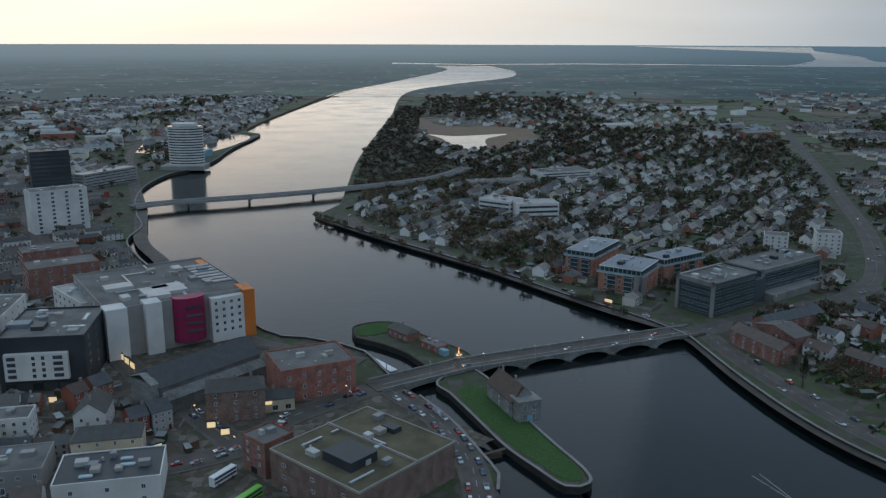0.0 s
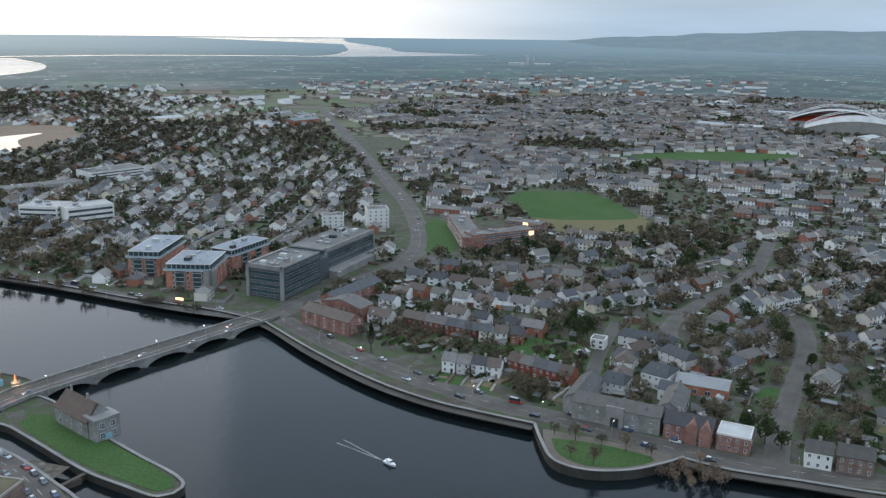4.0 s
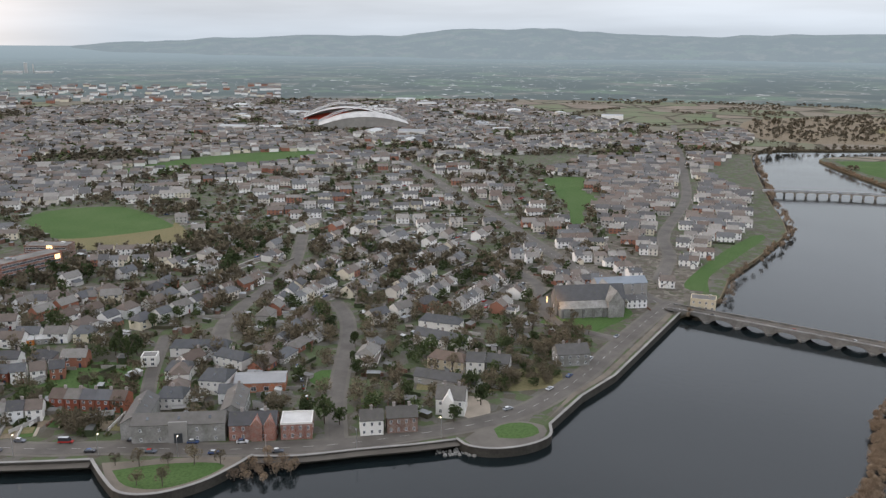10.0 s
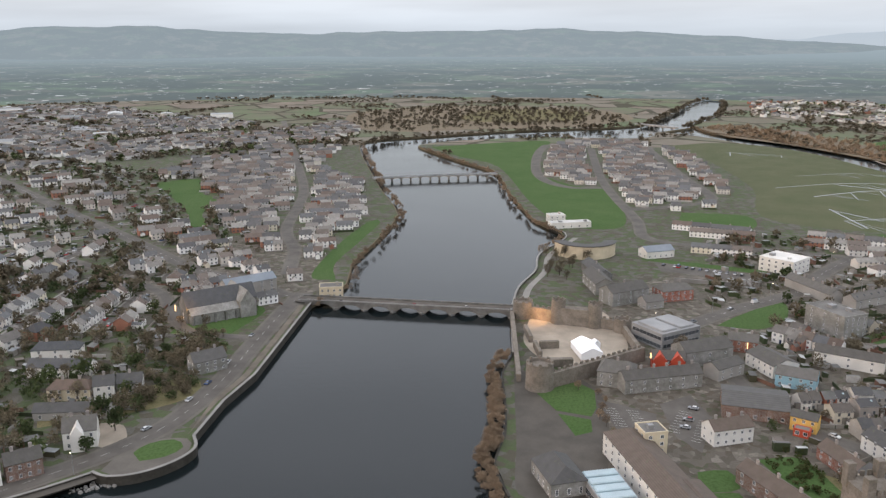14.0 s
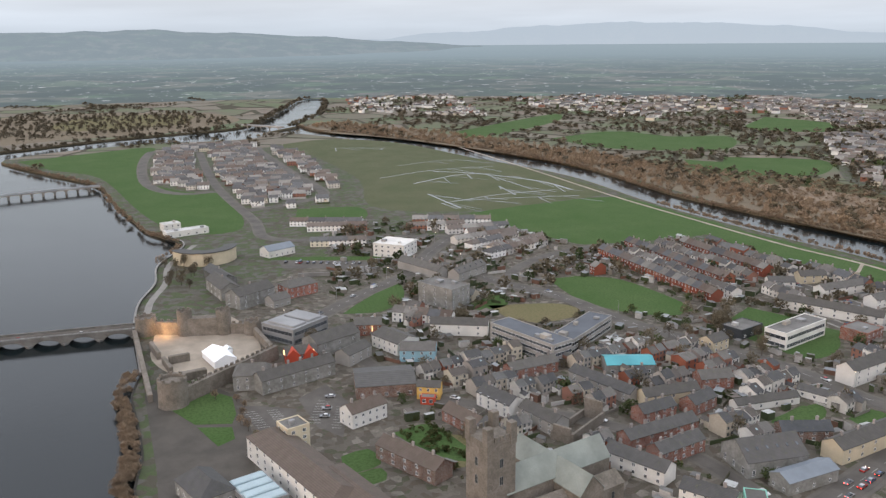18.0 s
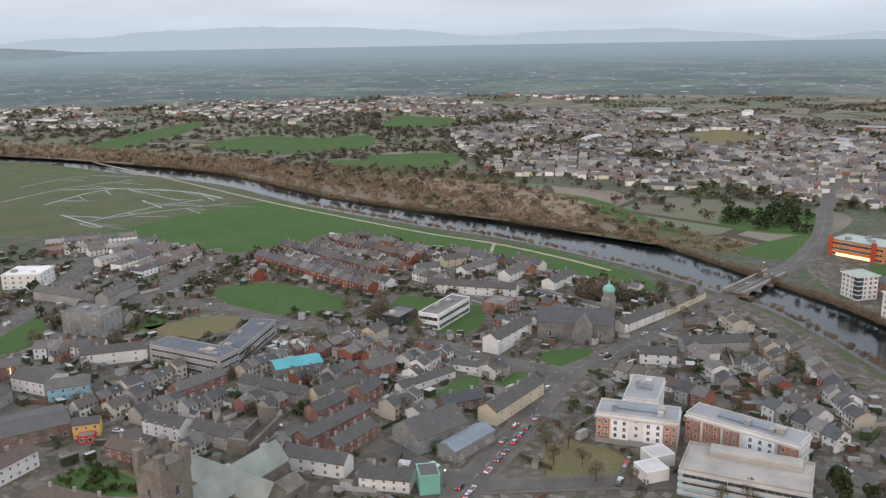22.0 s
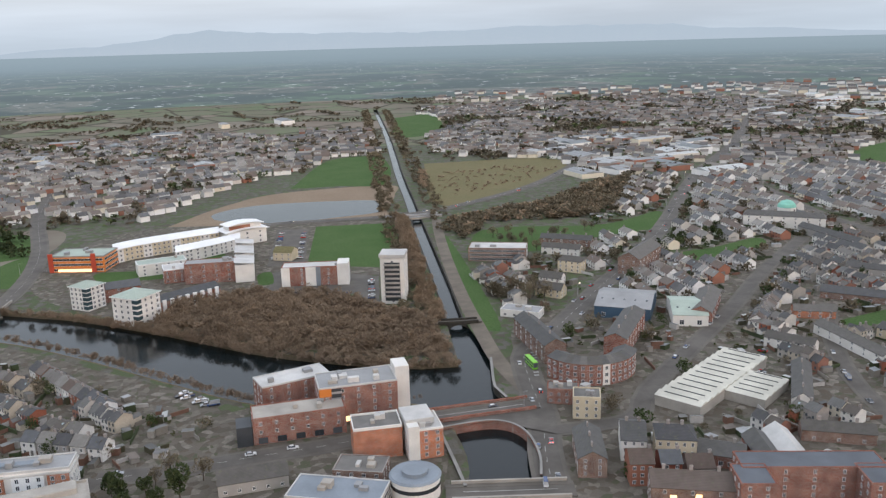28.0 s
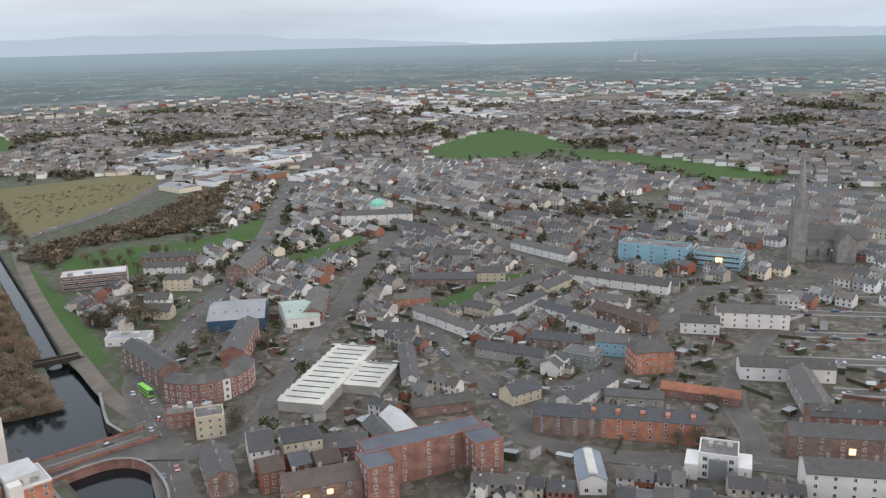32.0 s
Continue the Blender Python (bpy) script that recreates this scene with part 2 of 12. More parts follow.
def far_land(name="far_land", haze=None, air=(0.175, 0.234, 0.256)):
    """The plain towards the horizon: fields, hedges and villages behind painted haze, a glow that grows with distance.
    """
    m, n, l, b = nodes_of(name, 0.95, 0, 0.0)
    pos = n.new("ShaderNodeNewGeometry").outputs["Position"]

    def op(kind, a, c=0.0, e=None):
        x = n.new("ShaderNodeMath")
        x.operation = kind
        for i, v in enumerate((a, c) if e is None else (a, c, e)):
            if isinstance(v, (int, float)):
                x.inputs[i].default_value = v
            else:
                l.new(v, x.inputs[i])
        return x.outputs[0]

    xyz = n.new("ShaderNodeSeparateXYZ")
    l.new(pos, xyz.inputs[0])
    r = op("SQRT", op("ADD", op("MULTIPLY", xyz.outputs[0], xyz.outputs[0]), op("MULTIPLY", xyz.outputs[1], xyz.outputs[1])))
    over = op("MAXIMUM", op("SUBTRACT", r, BOWL), 0.0)
    true = op("ADD", r, op("MULTIPLY", op("POWER", over, 3.0), BOWL_K))
    sc = n.new("ShaderNodeVectorMath")
    sc.operation = "SCALE"
    l.new(pos, sc.inputs[0])
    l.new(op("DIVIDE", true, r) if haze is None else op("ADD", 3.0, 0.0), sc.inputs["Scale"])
    at = sc.outputs[0]
    v = n.new("ShaderNodeTexVoronoi")
    v.inputs["Scale"].default_value = 1 / 190.0
    l.new(at, v.inputs["Vector"])
    sp = n.new("ShaderNodeSeparateColor")
    l.new(v.outputs["Color"], sp.inputs[0])
    c = ramp_node(n, l, sp.outputs[0], [(0, (0.10, 0.14, 0.075)), (0.2, (0.16, 0.145, 0.11)), (0.42, (0.06, 0.07, 0.048)), (0.62, (0.12, 0.145, 0.09)), (0.76, (0.17, 0.148, 0.118)), (0.9, (0.075, 0.075, 0.058))], True)
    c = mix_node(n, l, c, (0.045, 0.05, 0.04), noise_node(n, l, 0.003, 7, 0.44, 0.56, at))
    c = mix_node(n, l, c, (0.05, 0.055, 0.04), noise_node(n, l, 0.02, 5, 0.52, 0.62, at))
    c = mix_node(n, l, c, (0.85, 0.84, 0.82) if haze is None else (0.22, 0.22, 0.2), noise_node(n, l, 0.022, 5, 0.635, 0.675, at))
    # share of painted haze: grows with distance, or fixed for hills
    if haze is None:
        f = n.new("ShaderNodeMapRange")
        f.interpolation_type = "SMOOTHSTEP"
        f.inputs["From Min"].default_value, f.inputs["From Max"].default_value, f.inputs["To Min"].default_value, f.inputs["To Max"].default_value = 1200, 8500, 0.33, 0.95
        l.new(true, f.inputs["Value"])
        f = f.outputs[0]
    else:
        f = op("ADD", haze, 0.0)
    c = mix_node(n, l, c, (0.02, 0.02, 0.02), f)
    l.new(c, b.inputs["Base Color"])
    # haze glow painted warmer towards the sunset side
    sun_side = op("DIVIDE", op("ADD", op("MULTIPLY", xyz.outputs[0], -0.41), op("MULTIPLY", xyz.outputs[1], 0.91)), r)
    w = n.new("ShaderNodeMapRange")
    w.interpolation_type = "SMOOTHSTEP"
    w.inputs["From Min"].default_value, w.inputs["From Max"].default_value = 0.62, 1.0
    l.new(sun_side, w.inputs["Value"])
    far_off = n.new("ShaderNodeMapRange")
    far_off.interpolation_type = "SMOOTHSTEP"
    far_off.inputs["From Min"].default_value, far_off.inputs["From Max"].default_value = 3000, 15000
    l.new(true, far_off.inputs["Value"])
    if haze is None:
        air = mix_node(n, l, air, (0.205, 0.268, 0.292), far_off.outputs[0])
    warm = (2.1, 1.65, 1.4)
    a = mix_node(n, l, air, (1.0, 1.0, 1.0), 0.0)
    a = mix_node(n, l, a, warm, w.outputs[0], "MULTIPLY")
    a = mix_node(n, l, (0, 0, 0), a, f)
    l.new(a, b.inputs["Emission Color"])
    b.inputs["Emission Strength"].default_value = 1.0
    return m


def water_mat():
    m, n, l, b = nodes_of("river_water", 0.1, 0, 0.42)
    b.inputs["Base Color"].default_value = (0.008, 0.012, 0.013, 1)
    b.inputs["IOR"].default_value = 1.33
    pos = n.new("ShaderNodeNewGeometry").outputs["Position"]
    a, c = noise_node(n, l, 0.3, 4, 0, 1, pos), noise_node(n, l, 0.05, 4, 0, 1, pos)
    mx = n.new("ShaderNodeMath")
    mx.operation = "ADD"
    l.new(a, mx.inputs[0])
    l.new(c, mx.inputs[1])
    bump_node(n, l, b, mx.outputs[0], 0.07, 1.0)
    streak = noise_node(n, l, 0.016, 5, 0.3, 0.7, pos)
    r = n.new("ShaderNodeMapRange")
    r.inputs["To Min"].default_value, r.inputs["To Max"].default_value = 0.05, 0.16
    l.new(streak, r.inputs["Value"])
    l.new(r.outputs[0], b.inputs["Roughness"])
    return m


def leafage(name, cols):
    m, n, l, b = nodes_of(name, 0.9, 0, 0.1)
    src = n.new("ShaderNodeNewGeometry").outputs["Random Per Island"]
    c = ramp_node(n, l, src, [(i / max(1, len(cols) - 1), x) for i, x in enumerate(cols)])
    o = mix_node(n, l, (0.65, 0.65, 0.65), (1.15, 1.1, 1.0), n.new("ShaderNodeObjectInfo").outputs["Random"])
    c = mix_node(n, l, c, o, 1.0, "MULTIPLY")
    c = mix_node(n, l, c, (0.7, 0.7, 0.7), noise_node(n, l, 0.02, 5), "MULTIPLY")
    l.new(c, b.inputs["Base Color"])
    return m


M = {
    # far, hill_near and hill_pale carry haze as emission
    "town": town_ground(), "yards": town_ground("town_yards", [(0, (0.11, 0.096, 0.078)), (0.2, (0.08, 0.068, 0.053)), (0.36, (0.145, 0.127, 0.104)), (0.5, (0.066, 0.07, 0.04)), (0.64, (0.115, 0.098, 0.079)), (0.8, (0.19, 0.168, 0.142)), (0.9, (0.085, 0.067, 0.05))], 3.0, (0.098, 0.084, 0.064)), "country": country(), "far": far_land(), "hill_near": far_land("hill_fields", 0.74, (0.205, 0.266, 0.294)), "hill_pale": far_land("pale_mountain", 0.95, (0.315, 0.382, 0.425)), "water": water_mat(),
    "floodwater": plain("shallow_floodwater", (0.09, 0.09, 0.085), 0.2, 0.05, 0.6, 0.0, 1.0),
    "asphalt": plain("asphalt", (0.108, 0.097, 0.084), 0.32, 0.8),
    "darkpave": plain("dark_wet_paving", (0.085, 0.075, 0.062), 0.3, 0.8),
    "towpath": plain("worn_gravel_path", (0.155, 0.132, 0.105), 0.3, 0.95),
    "path": plain("pavement_concrete", (0.13, 0.117, 0.10), 0.25, 0.9),
    "gravel": plain("pale_gravel", (0.34, 0.29, 0.23), 0.25, 0.95),
    "paint": plain("road_paint", (0.48, 0.48, 0.46), 0.25, 0.7),
    "grass": turf("lawn", (0.055, 0.104, 0.030), (0.078, 0.122, 0.044)),
    "rough": turf("rough_grass", (0.15, 0.14, 0.07), (0.18, 0.15, 0.08)),
    "marsh": turf("wet_meadow", (0.085, 0.10, 0.05), (0.12, 0.12, 0.07)),
    "scrubland": turf("scrub_meadow", (0.13, 0.105, 0.065), (0.095, 0.115, 0.05)),
    "reed": turf("dead_reeds", (0.225, 0.17, 0.12), (0.27, 0.21, 0.15)),
    "scrub": turf("river_scrub", (0.17, 0.137, 0.097), (0.215, 0.178, 0.125)),
    "bank": turf("muddy_bank", (0.14, 0.115, 0.075), (0.17, 0.14, 0.09)),
    "quay": stonework("quay_stone", (0.056, 0.051, 0.043), 0.9),
    "cope": plain("coping_stone", (0.26, 0.25, 0.232), 0.25),
    "lime": stonework("grey_limestone", (0.27, 0.265, 0.25), 0.7),
    "darklime": stonework("dark_limestone", (0.19, 0.185, 0.175), 0.7),
    "castle": stonework("castle_rubble", (0.21, 0.183, 0.155), 0.5),
    "brick": brickwork("red_brick", (0.30, 0.085, 0.045)),
    "orange": brickwork("orange_brick", (0.60, 0.17, 0.055)),
    "brown": brickwork("brown_brick", (0.21, 0.10, 0.065)),
    "white": plain("white_render", (0.70, 0.68, 0.635), 0.15, 0.8),
    "cream": plain("cream_render", (0.58, 0.50, 0.36), 0.2, 0.8),
    "grey": plain("grey_render", (0.33, 0.315, 0.29), 0.2, 0.85),
    "concrete": plain("concrete", (0.36, 0.335, 0.295), 0.25, 0.9),
    "purple": plain("magenta_cladding", (0.26, 0.025, 0.085), 0.15, 0.5),
    "orangeclad": plain("orange_cladding", (0.62, 0.20, 0.04), 0.15, 0.5),
    "teal": plain("teal_metal_roof", (0.08, 0.34, 0.38), 0.2, 0.5),
    "copper": plain("green_copper", (0.22, 0.50, 0.40), 0.25, 0.7),
    "blue": plain("pale_blue_cladding", (0.26, 0.44, 0.52), 0.15, 0.5),
    "dark": plain("dark_cladding", (0.05, 0.055, 0.06), 0.25, 0.5),
    "copper_slate": plain("green_slate", (0.24, 0.26, 0.23), 0.3, 0.7),
    "slate": roofing("slate_roof", [(0.106, 0.100, 0.096), (0.086, 0.083, 0.082), (0.135, 0.124, 0.114), (0.096, 0.088, 0.08)]),
    "metal": plain("grey_metal_roof", (0.25, 0.252, 0.25), 0.2, 0.45, 0.4, 0.0, 0.5),
    "bluemetal": plain("blue_grey_metal_roof", (0.20, 0.23, 0.26), 0.2, 0.5),
    "whitemetal": plain("white_sheet_roof", (0.50, 0.49, 0.465), 0.25, 0.5),
    "felt": plain("roof_felt", (0.175, 0.168, 0.155), 0.35, 0.9),
    "moss": plain("mossy_felt", (0.13, 0.115, 0.07), 0.4, 0.95),
    "redpaint": plain("red_paint", (0.46, 0.07, 0.035), 0.15, 0.6),
    "yellow": plain("yellow_render", (0.66, 0.42, 0.12), 0.15, 0.8),
    "creamroof": plain("cream_sheet_roof", (0.54, 0.525, 0.45), 0.22, 0.7),
    "glassroof": plain("pale_roof_glazing", (0.36, 0.46, 0.49), 0.15, 0.25, 0.6, 0.0, 0.6),
    "glasswall": plain("office_glass", (0.045, 0.075, 0.085), 0.3, 0.12, 0.5, 0.0, 0.8),
    "redbrick": brickwork("bright_red_brick", (0.42, 0.10, 0.05)),
    "darkslate": roofing("dark_slate_roof", [(0.075, 0.078, 0.085), (0.09, 0.09, 0.095)]),
    "brownroof": roofing("brown_tile_roof", [(0.150, 0.105, 0.082), (0.135, 0.10, 0.08)]),
    "flatslate": plain("slate_grey_roof", (0.10, 0.11, 0.125), 0.25, 0.6),
    "rustroof": plain("rusty_sheet_roof", (0.28, 0.12, 0.07), 0.4, 0.8),
    "blueclad": plain("dark_blue_cladding", (0.055, 0.10, 0.15), 0.2, 0.5),
    "palegreen": plain("pale_green_roof", (0.34, 0.40, 0.34), 0.2, 0.6),
    "old_wall": varied("old_town_walls", [(0.78, 0.75, 0.69), (0.32, 0.11, 0.065), (0.62, 0.56, 0.45), (0.40, 0.37, 0.33), (0.60, 0.57, 0.52), (0.72, 0.70, 0.66), (0.52, 0.46, 0.37), (0.34, 0.31, 0.28), (0.74, 0.71, 0.65), (0.30, 0.15, 0.11)], island=True, var=0.18),
    "lime_paint": plain("lime_green_paint", (0.22, 0.55, 0.06), 0.1, 0.4),
    "yard_roof": roofing("yard_roofs", [(0.34, 0.345, 0.35), (0.16, 0.155, 0.15), (0.50, 0.50, 0.49), (0.16, 0.13, 0.11), (0.24, 0.25, 0.26), (0.11, 0.108, 0.105), (0.19, 0.185, 0.175)], True, 1.0),
    "shed_roof": roofing("shed_roofs", [(0.42, 0.43, 0.44), (0.30, 0.31, 0.32), (0.55, 0.56, 0.56), (0.22, 0.24, 0.25)], True, 1.0),
    "footpath": plain("pale_footpath", (0.27, 0.255, 0.23), 0.25, 0.9),
    "garden_edge": varied("garden_boundaries", [(0.30, 0.28, 0.25), (0.05, 0.065, 0.03), (0.22, 0.20, 0.17), (0.06, 0.08, 0.035), (0.48, 0.46, 0.43), (0.075, 0.07, 0.04), (0.18, 0.10, 0.07)], island=True, var=0.2),
    "far_car": varied("street_car_paint", [(0.03, 0.03, 0.035), (0.45, 0.46, 0.47), (0.66, 0.66, 0.65), (0.10, 0.11, 0.13), (0.36, 0.03, 0.025), (0.05, 0.08, 0.17), (0.28, 0.29, 0.30), (0.66, 0.66, 0.65)], 0.25, 0.08, True, spec=0.6),
    "steel": plain("galvanised_steel", (0.42, 0.43, 0.44), 0.2, 0.4, 1.0, 0.7, 0.5),
    "white_paint": plain("white_gloss_paint", (0.78, 0.78, 0.77), 0.1, 0.4),
    "tent": plain("white_tent_fabric", (0.85, 0.86, 0.87), 0.05, 0.7),
    "house_wall": varied("house_walls", [(0.80, 0.78, 0.74), (0.64, 0.60, 0.53), (0.82, 0.80, 0.76), (0.42, 0.40, 0.375), (0.72, 0.65, 0.50), (0.78, 0.78, 0.77), (0.33, 0.14, 0.09), (0.60, 0.58, 0.55), (0.81, 0.80, 0.77)], var=0.16),
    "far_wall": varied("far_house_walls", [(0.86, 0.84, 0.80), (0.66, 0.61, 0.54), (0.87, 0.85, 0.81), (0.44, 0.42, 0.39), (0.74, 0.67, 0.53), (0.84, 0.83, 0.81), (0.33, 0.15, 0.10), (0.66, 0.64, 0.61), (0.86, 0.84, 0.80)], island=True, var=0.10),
    "brick_row": varied("terrace_brick", [(0.29, 0.085, 0.05), (0.24, 0.08, 0.05), (0.33, 0.12, 0.07)], scale=3.0),
    "house_roof": roofing("house_roofs", [(0.092, 0.092, 0.1), (0.128, 0.098, 0.084), (0.162, 0.146, 0.134), (0.066, 0.064, 0.068), (0.112, 0.078, 0.062), (0.215, 0.2, 0.184), (0.105, 0.107, 0.116), (0.146, 0.113, 0.095)]),
    "old_roof": roofing("old_town_roofs", [(0.085, 0.083, 0.084), (0.12, 0.105, 0.094), (0.17, 0.155, 0.142), (0.072, 0.07, 0.072), (0.11, 0.092, 0.08), (0.14, 0.136, 0.132)], True),
    # house_roof shades raised paler for houses further off: haze put into the colour
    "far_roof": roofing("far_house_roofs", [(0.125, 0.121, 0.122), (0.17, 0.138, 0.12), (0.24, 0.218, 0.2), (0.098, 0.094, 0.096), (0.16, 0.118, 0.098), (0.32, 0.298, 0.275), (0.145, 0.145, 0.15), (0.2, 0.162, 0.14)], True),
    "chimney": plain("chimney_render", (0.30, 0.27, 0.25), 0.3),
    "door": varied("painted_doors", [(0.20, 0.03, 0.03), (0.03, 0.05, 0.10), (0.03, 0.08, 0.04), (0.25, 0.24, 0.22), (0.04, 0.04, 0.045)], 0.5),
    "bare": leafage("bare_twigs", [(0.115, 0.099, 0.07), (0.172, 0.148, 0.106), (0.23, 0.196, 0.141)]),
    "rust": leafage("rusty_winter_twigs", [(0.215, 0.165, 0.12), (0.295, 0.225, 0.165), (0.36, 0.275, 0.20)]),
    "ever": leafage("evergreen_leaves", [(0.045, 0.068, 0.03), (0.07, 0.095, 0.042), (0.095, 0.118, 0.055)]),
    "hedge": leafage("hedge_leaves", [(0.04, 0.065, 0.02), (0.075, 0.09, 0.035), (0.11, 0.10, 0.045)]),
    "bark": plain("bark", (0.10, 0.08, 0.065), 0.3, 0.95),
    "tyre": plain("tyre_rubber", (0.02, 0.02, 0.02), 0.2, 0.8),
    "carpaint": varied("car_paint", [(0.03, 0.03, 0.035), (0.45, 0.46, 0.47), (0.62, 0.62, 0.62), (0.10, 0.11, 0.13), (0.36, 0.03, 0.025), (0.05, 0.08, 0.17), (0.28, 0.29, 0.30), (0.66, 0.66, 0.65)], 0.25, 0.08, spec=0.6),
    "lamp_warm": glow("sodium_light", (1.0, 0.50, 0.14), 5.0),
    "lamp_white": glow("white_light", (1.0, 0.86, 0.62), 2.5),
    "lamp_red": glow("red_light", (1.0, 0.05, 0.03), 5.0),
    "shop": glow("lit_window", (1.0, 0.66, 0.30), 1.3),
}
m, n, l, b = nodes_of("window_glass", 0.08, 0, 0.8)
l.new(mix_node(n, l, (0.025, 0.03, 0.035), (0.09, 0.10, 0.11), n.new("ShaderNodeObjectInfo").outputs["Random"]), b.inputs["Base Color"])
M["glass"] = m


# ---- mesh helpers ----
class Shape:
    """Collects verts and faces of one mesh."""

    def __init__(self):
        self.v, self.f, self.s = [], [], []

    def add(self, verts, faces, slot=0):
        k = len(self.v)
        self.v += [tuple(p) for p in verts]
        self.f += [tuple(i + k for i in q) for q in faces]
        self.s += [slot] * len(faces)
        return self

    def box(self, x0, x1, y0, y1, z0, z1, slot=0, c=0.0):
        """A box; c cuts its upright and top edges back a little."""
        if c <= 0:
            v = [(x0, y0, z0), (x1, y0, z0), (x1, y1, z0), (x0, y1, z0), (x0, y0, z1), (x1, y0, z1), (x1, y1, z1), (x0, y1, z1)]
            return self.add(v, [(3, 2, 1, 0), (4, 5, 6, 7), (0, 1, 5, 4), (1, 2, 6, 5), (2, 3, 7, 6), (3, 0, 4, 7)], slot)
        ring = [(x0 + c, y0), (x1 - c, y0), (x1, y0 + c), (x1, y1 - c), (x1 - c, y1), (x0 + c, y1), (x0, y1 - c), (x0, y0 + c)]
        mx, my = (x0 + x1) / 2, (y0 + y1) / 2
        v = [(x, y, z0) for x, y in ring] + [(x, y, z1 - c) for x, y in ring]
        v += [(x + (c if x < mx else -c), y + (c if y < my else -c), z1) for x, y in ring]
        q = [tuple(reversed(range(8))), tuple(range(16, 24))]
        for r in (0, 8):
            q += [(r + i, r + (i + 1) % 8, r + 8 + (i + 1) % 8, r + 8 + i) for i in range(8)]
        return self.add(v, q, slot)

    def prism(self, ring, z0, z1, slot=0, top=None, cap=True):
        """A ring of plan points raised from z0 to z1."""
        k = len(ring)
        v = [(x, y, z0) for x, y in ring] + [(x, y, z1) for x, y in (top or ring)]
        q = [(i, (i + 1) % k, k + (i + 1) % k, k + i) for i in range(k)]
        if cap:
            q += [tuple(range(k, 2 * k)), tuple(reversed(range(k)))]
        return self.add(v, q, slot)

    def cyl(self, x, y, z0, z1, r0, r1=None, sides=12, slot=0):
        a = [2 * math.pi * i / sides for i in range(sides)]
        r1 = r0 if r1 is None else r1
        return self.prism([(x + r0 * math.cos(t), y + r0 * math.sin(t)) for t in a], z0, z1, slot, [(x + r1 * math.cos(t), y + r1 * math.sin(t)) for t in a])

    def gable(self, x0, x1, y0, y1, z0, z1, over=0.35, th=0.22, slot=0, hip=0.0):
        """A pitched roof with its ridge along x, overhanging; hip draws the ridge ends in."""
        ym, s = (y0 + y1) / 2, (z1 - z0) / ((y1 - y0) / 2)
        xa, xb, ya, yb = x0 - over, x1 + over, y0 - over, y1 + over
        ze = z0 - over * s
        v = []
        for d in (0, th):
            v += [(xa, ya, ze + d), (xb, ya, ze + d), (xb, yb, ze + d), (xa, yb, ze + d), (xa + hip, ym, z1 + d), (xb - hip, ym, z1 + d)]
        q = [(6, 7, 11, 10), (8, 9, 10, 11), (7, 8, 11), (9, 6, 10), (0, 1, 7, 6), (1, 2, 8, 7), (2, 3, 9, 8), (3, 0, 6, 9), (1, 0, 3, 2)]
        if hip <= 0:
            q = [(6, 7, 11, 10), (8, 9, 10, 11), (0, 1, 7, 6), (2, 3, 9, 8), (1, 5, 11, 7), (5, 2, 8, 11), (3, 4, 10, 9), (4, 0, 6, 10), (1, 0, 4, 5), (3, 2, 5, 4)]
        return self.add(v, q, slot)

    def mesh(self, name, mats):
        me = bpy.data.meshes.new(name)
        me.from_pydata(self.v, [], self.f)
        for x in mats if isinstance(mats, (list, tuple)) else [mats]:
            me.materials.append(M[x])
        if any(self.s):
            me.polygons.foreach_set("material_index", self.s)
        return me


def part(name, shape, mats, parent=None, label="", at=None):
    """One mesh object, under a thing or a part."""
    me = shape if isinstance(shape, bpy.types.Mesh) else shape.mesh(name, mats)
    ob = new(name, me)
    if parent is not None:
        ob.parent = parent
    if at is not None:
        ob.matrix_basis = at
    return tagged(ob, label)


def thing(name, label, category, m=None, group="", kind=""):
    ob = new(name)
    ob.empty_display_size = 1
    if m is not None:
        ob.matrix_basis = m
    return tagged(ob, label, category, group, kind)


def spline(pts, step=8.0):
    """A smooth line through plan points."""
    p = [Vector((*q, 0)) if len(q) == 2 else Vector(q) for q in pts]
    p = [2 * p[0] - p[1], *p, 2 * p[-1] - p[-2]]
    out = []
    for i in range(1, len(p) - 2):
        a, b_, c, d = p[i - 1 : i + 3]
        k = max(1, int((c - b_).length / step))
        for j in range(k):
            t = j / k
            out.append(0.5 * (2 * b_ + (c - a) * t + (2 * a - 5 * b_ + 4 * c - d) * t * t + (3 * b_ - a - 3 * c + d) * t**3))
    return out + [p[-2]]


def offset(line, d):
    """The line moved d metres to its left."""
    out = []
    for i, q in enumerate(line):
        t = (line[min(i + 1, len(line) - 1)] - line[max(i - 1, 0)])
        t.z = 0
        t.normalize()
        out.append(Vector((q.x - t.y * d, q.y + t.x * d, q.z)))
    return out


def inside(px, py, poly):
    """Which of the points lie within a polygon (arrays)."""
    px, py = np.asarray(px, float), np.asarray(py, float)
    r = np.zeros(px.shape, bool)
    for (xa, ya), (xb, yb) in zip(poly, list(poly[1:]) + [poly[0]]):
        if ya != yb:
            r ^= ((ya > py) != (yb > py)) & (px < (xb - xa) * (py - ya) / (yb - ya) + xa)
    return r


# ground that is taken, on a grid of 3 m cells
CELL, SPAN = 3.0, 2400
taken = np.zeros((int(2 * SPAN / CELL),) * 2, bool)
gx = (np.arange(taken.shape[0]) + 0.5) * CELL - SPAN


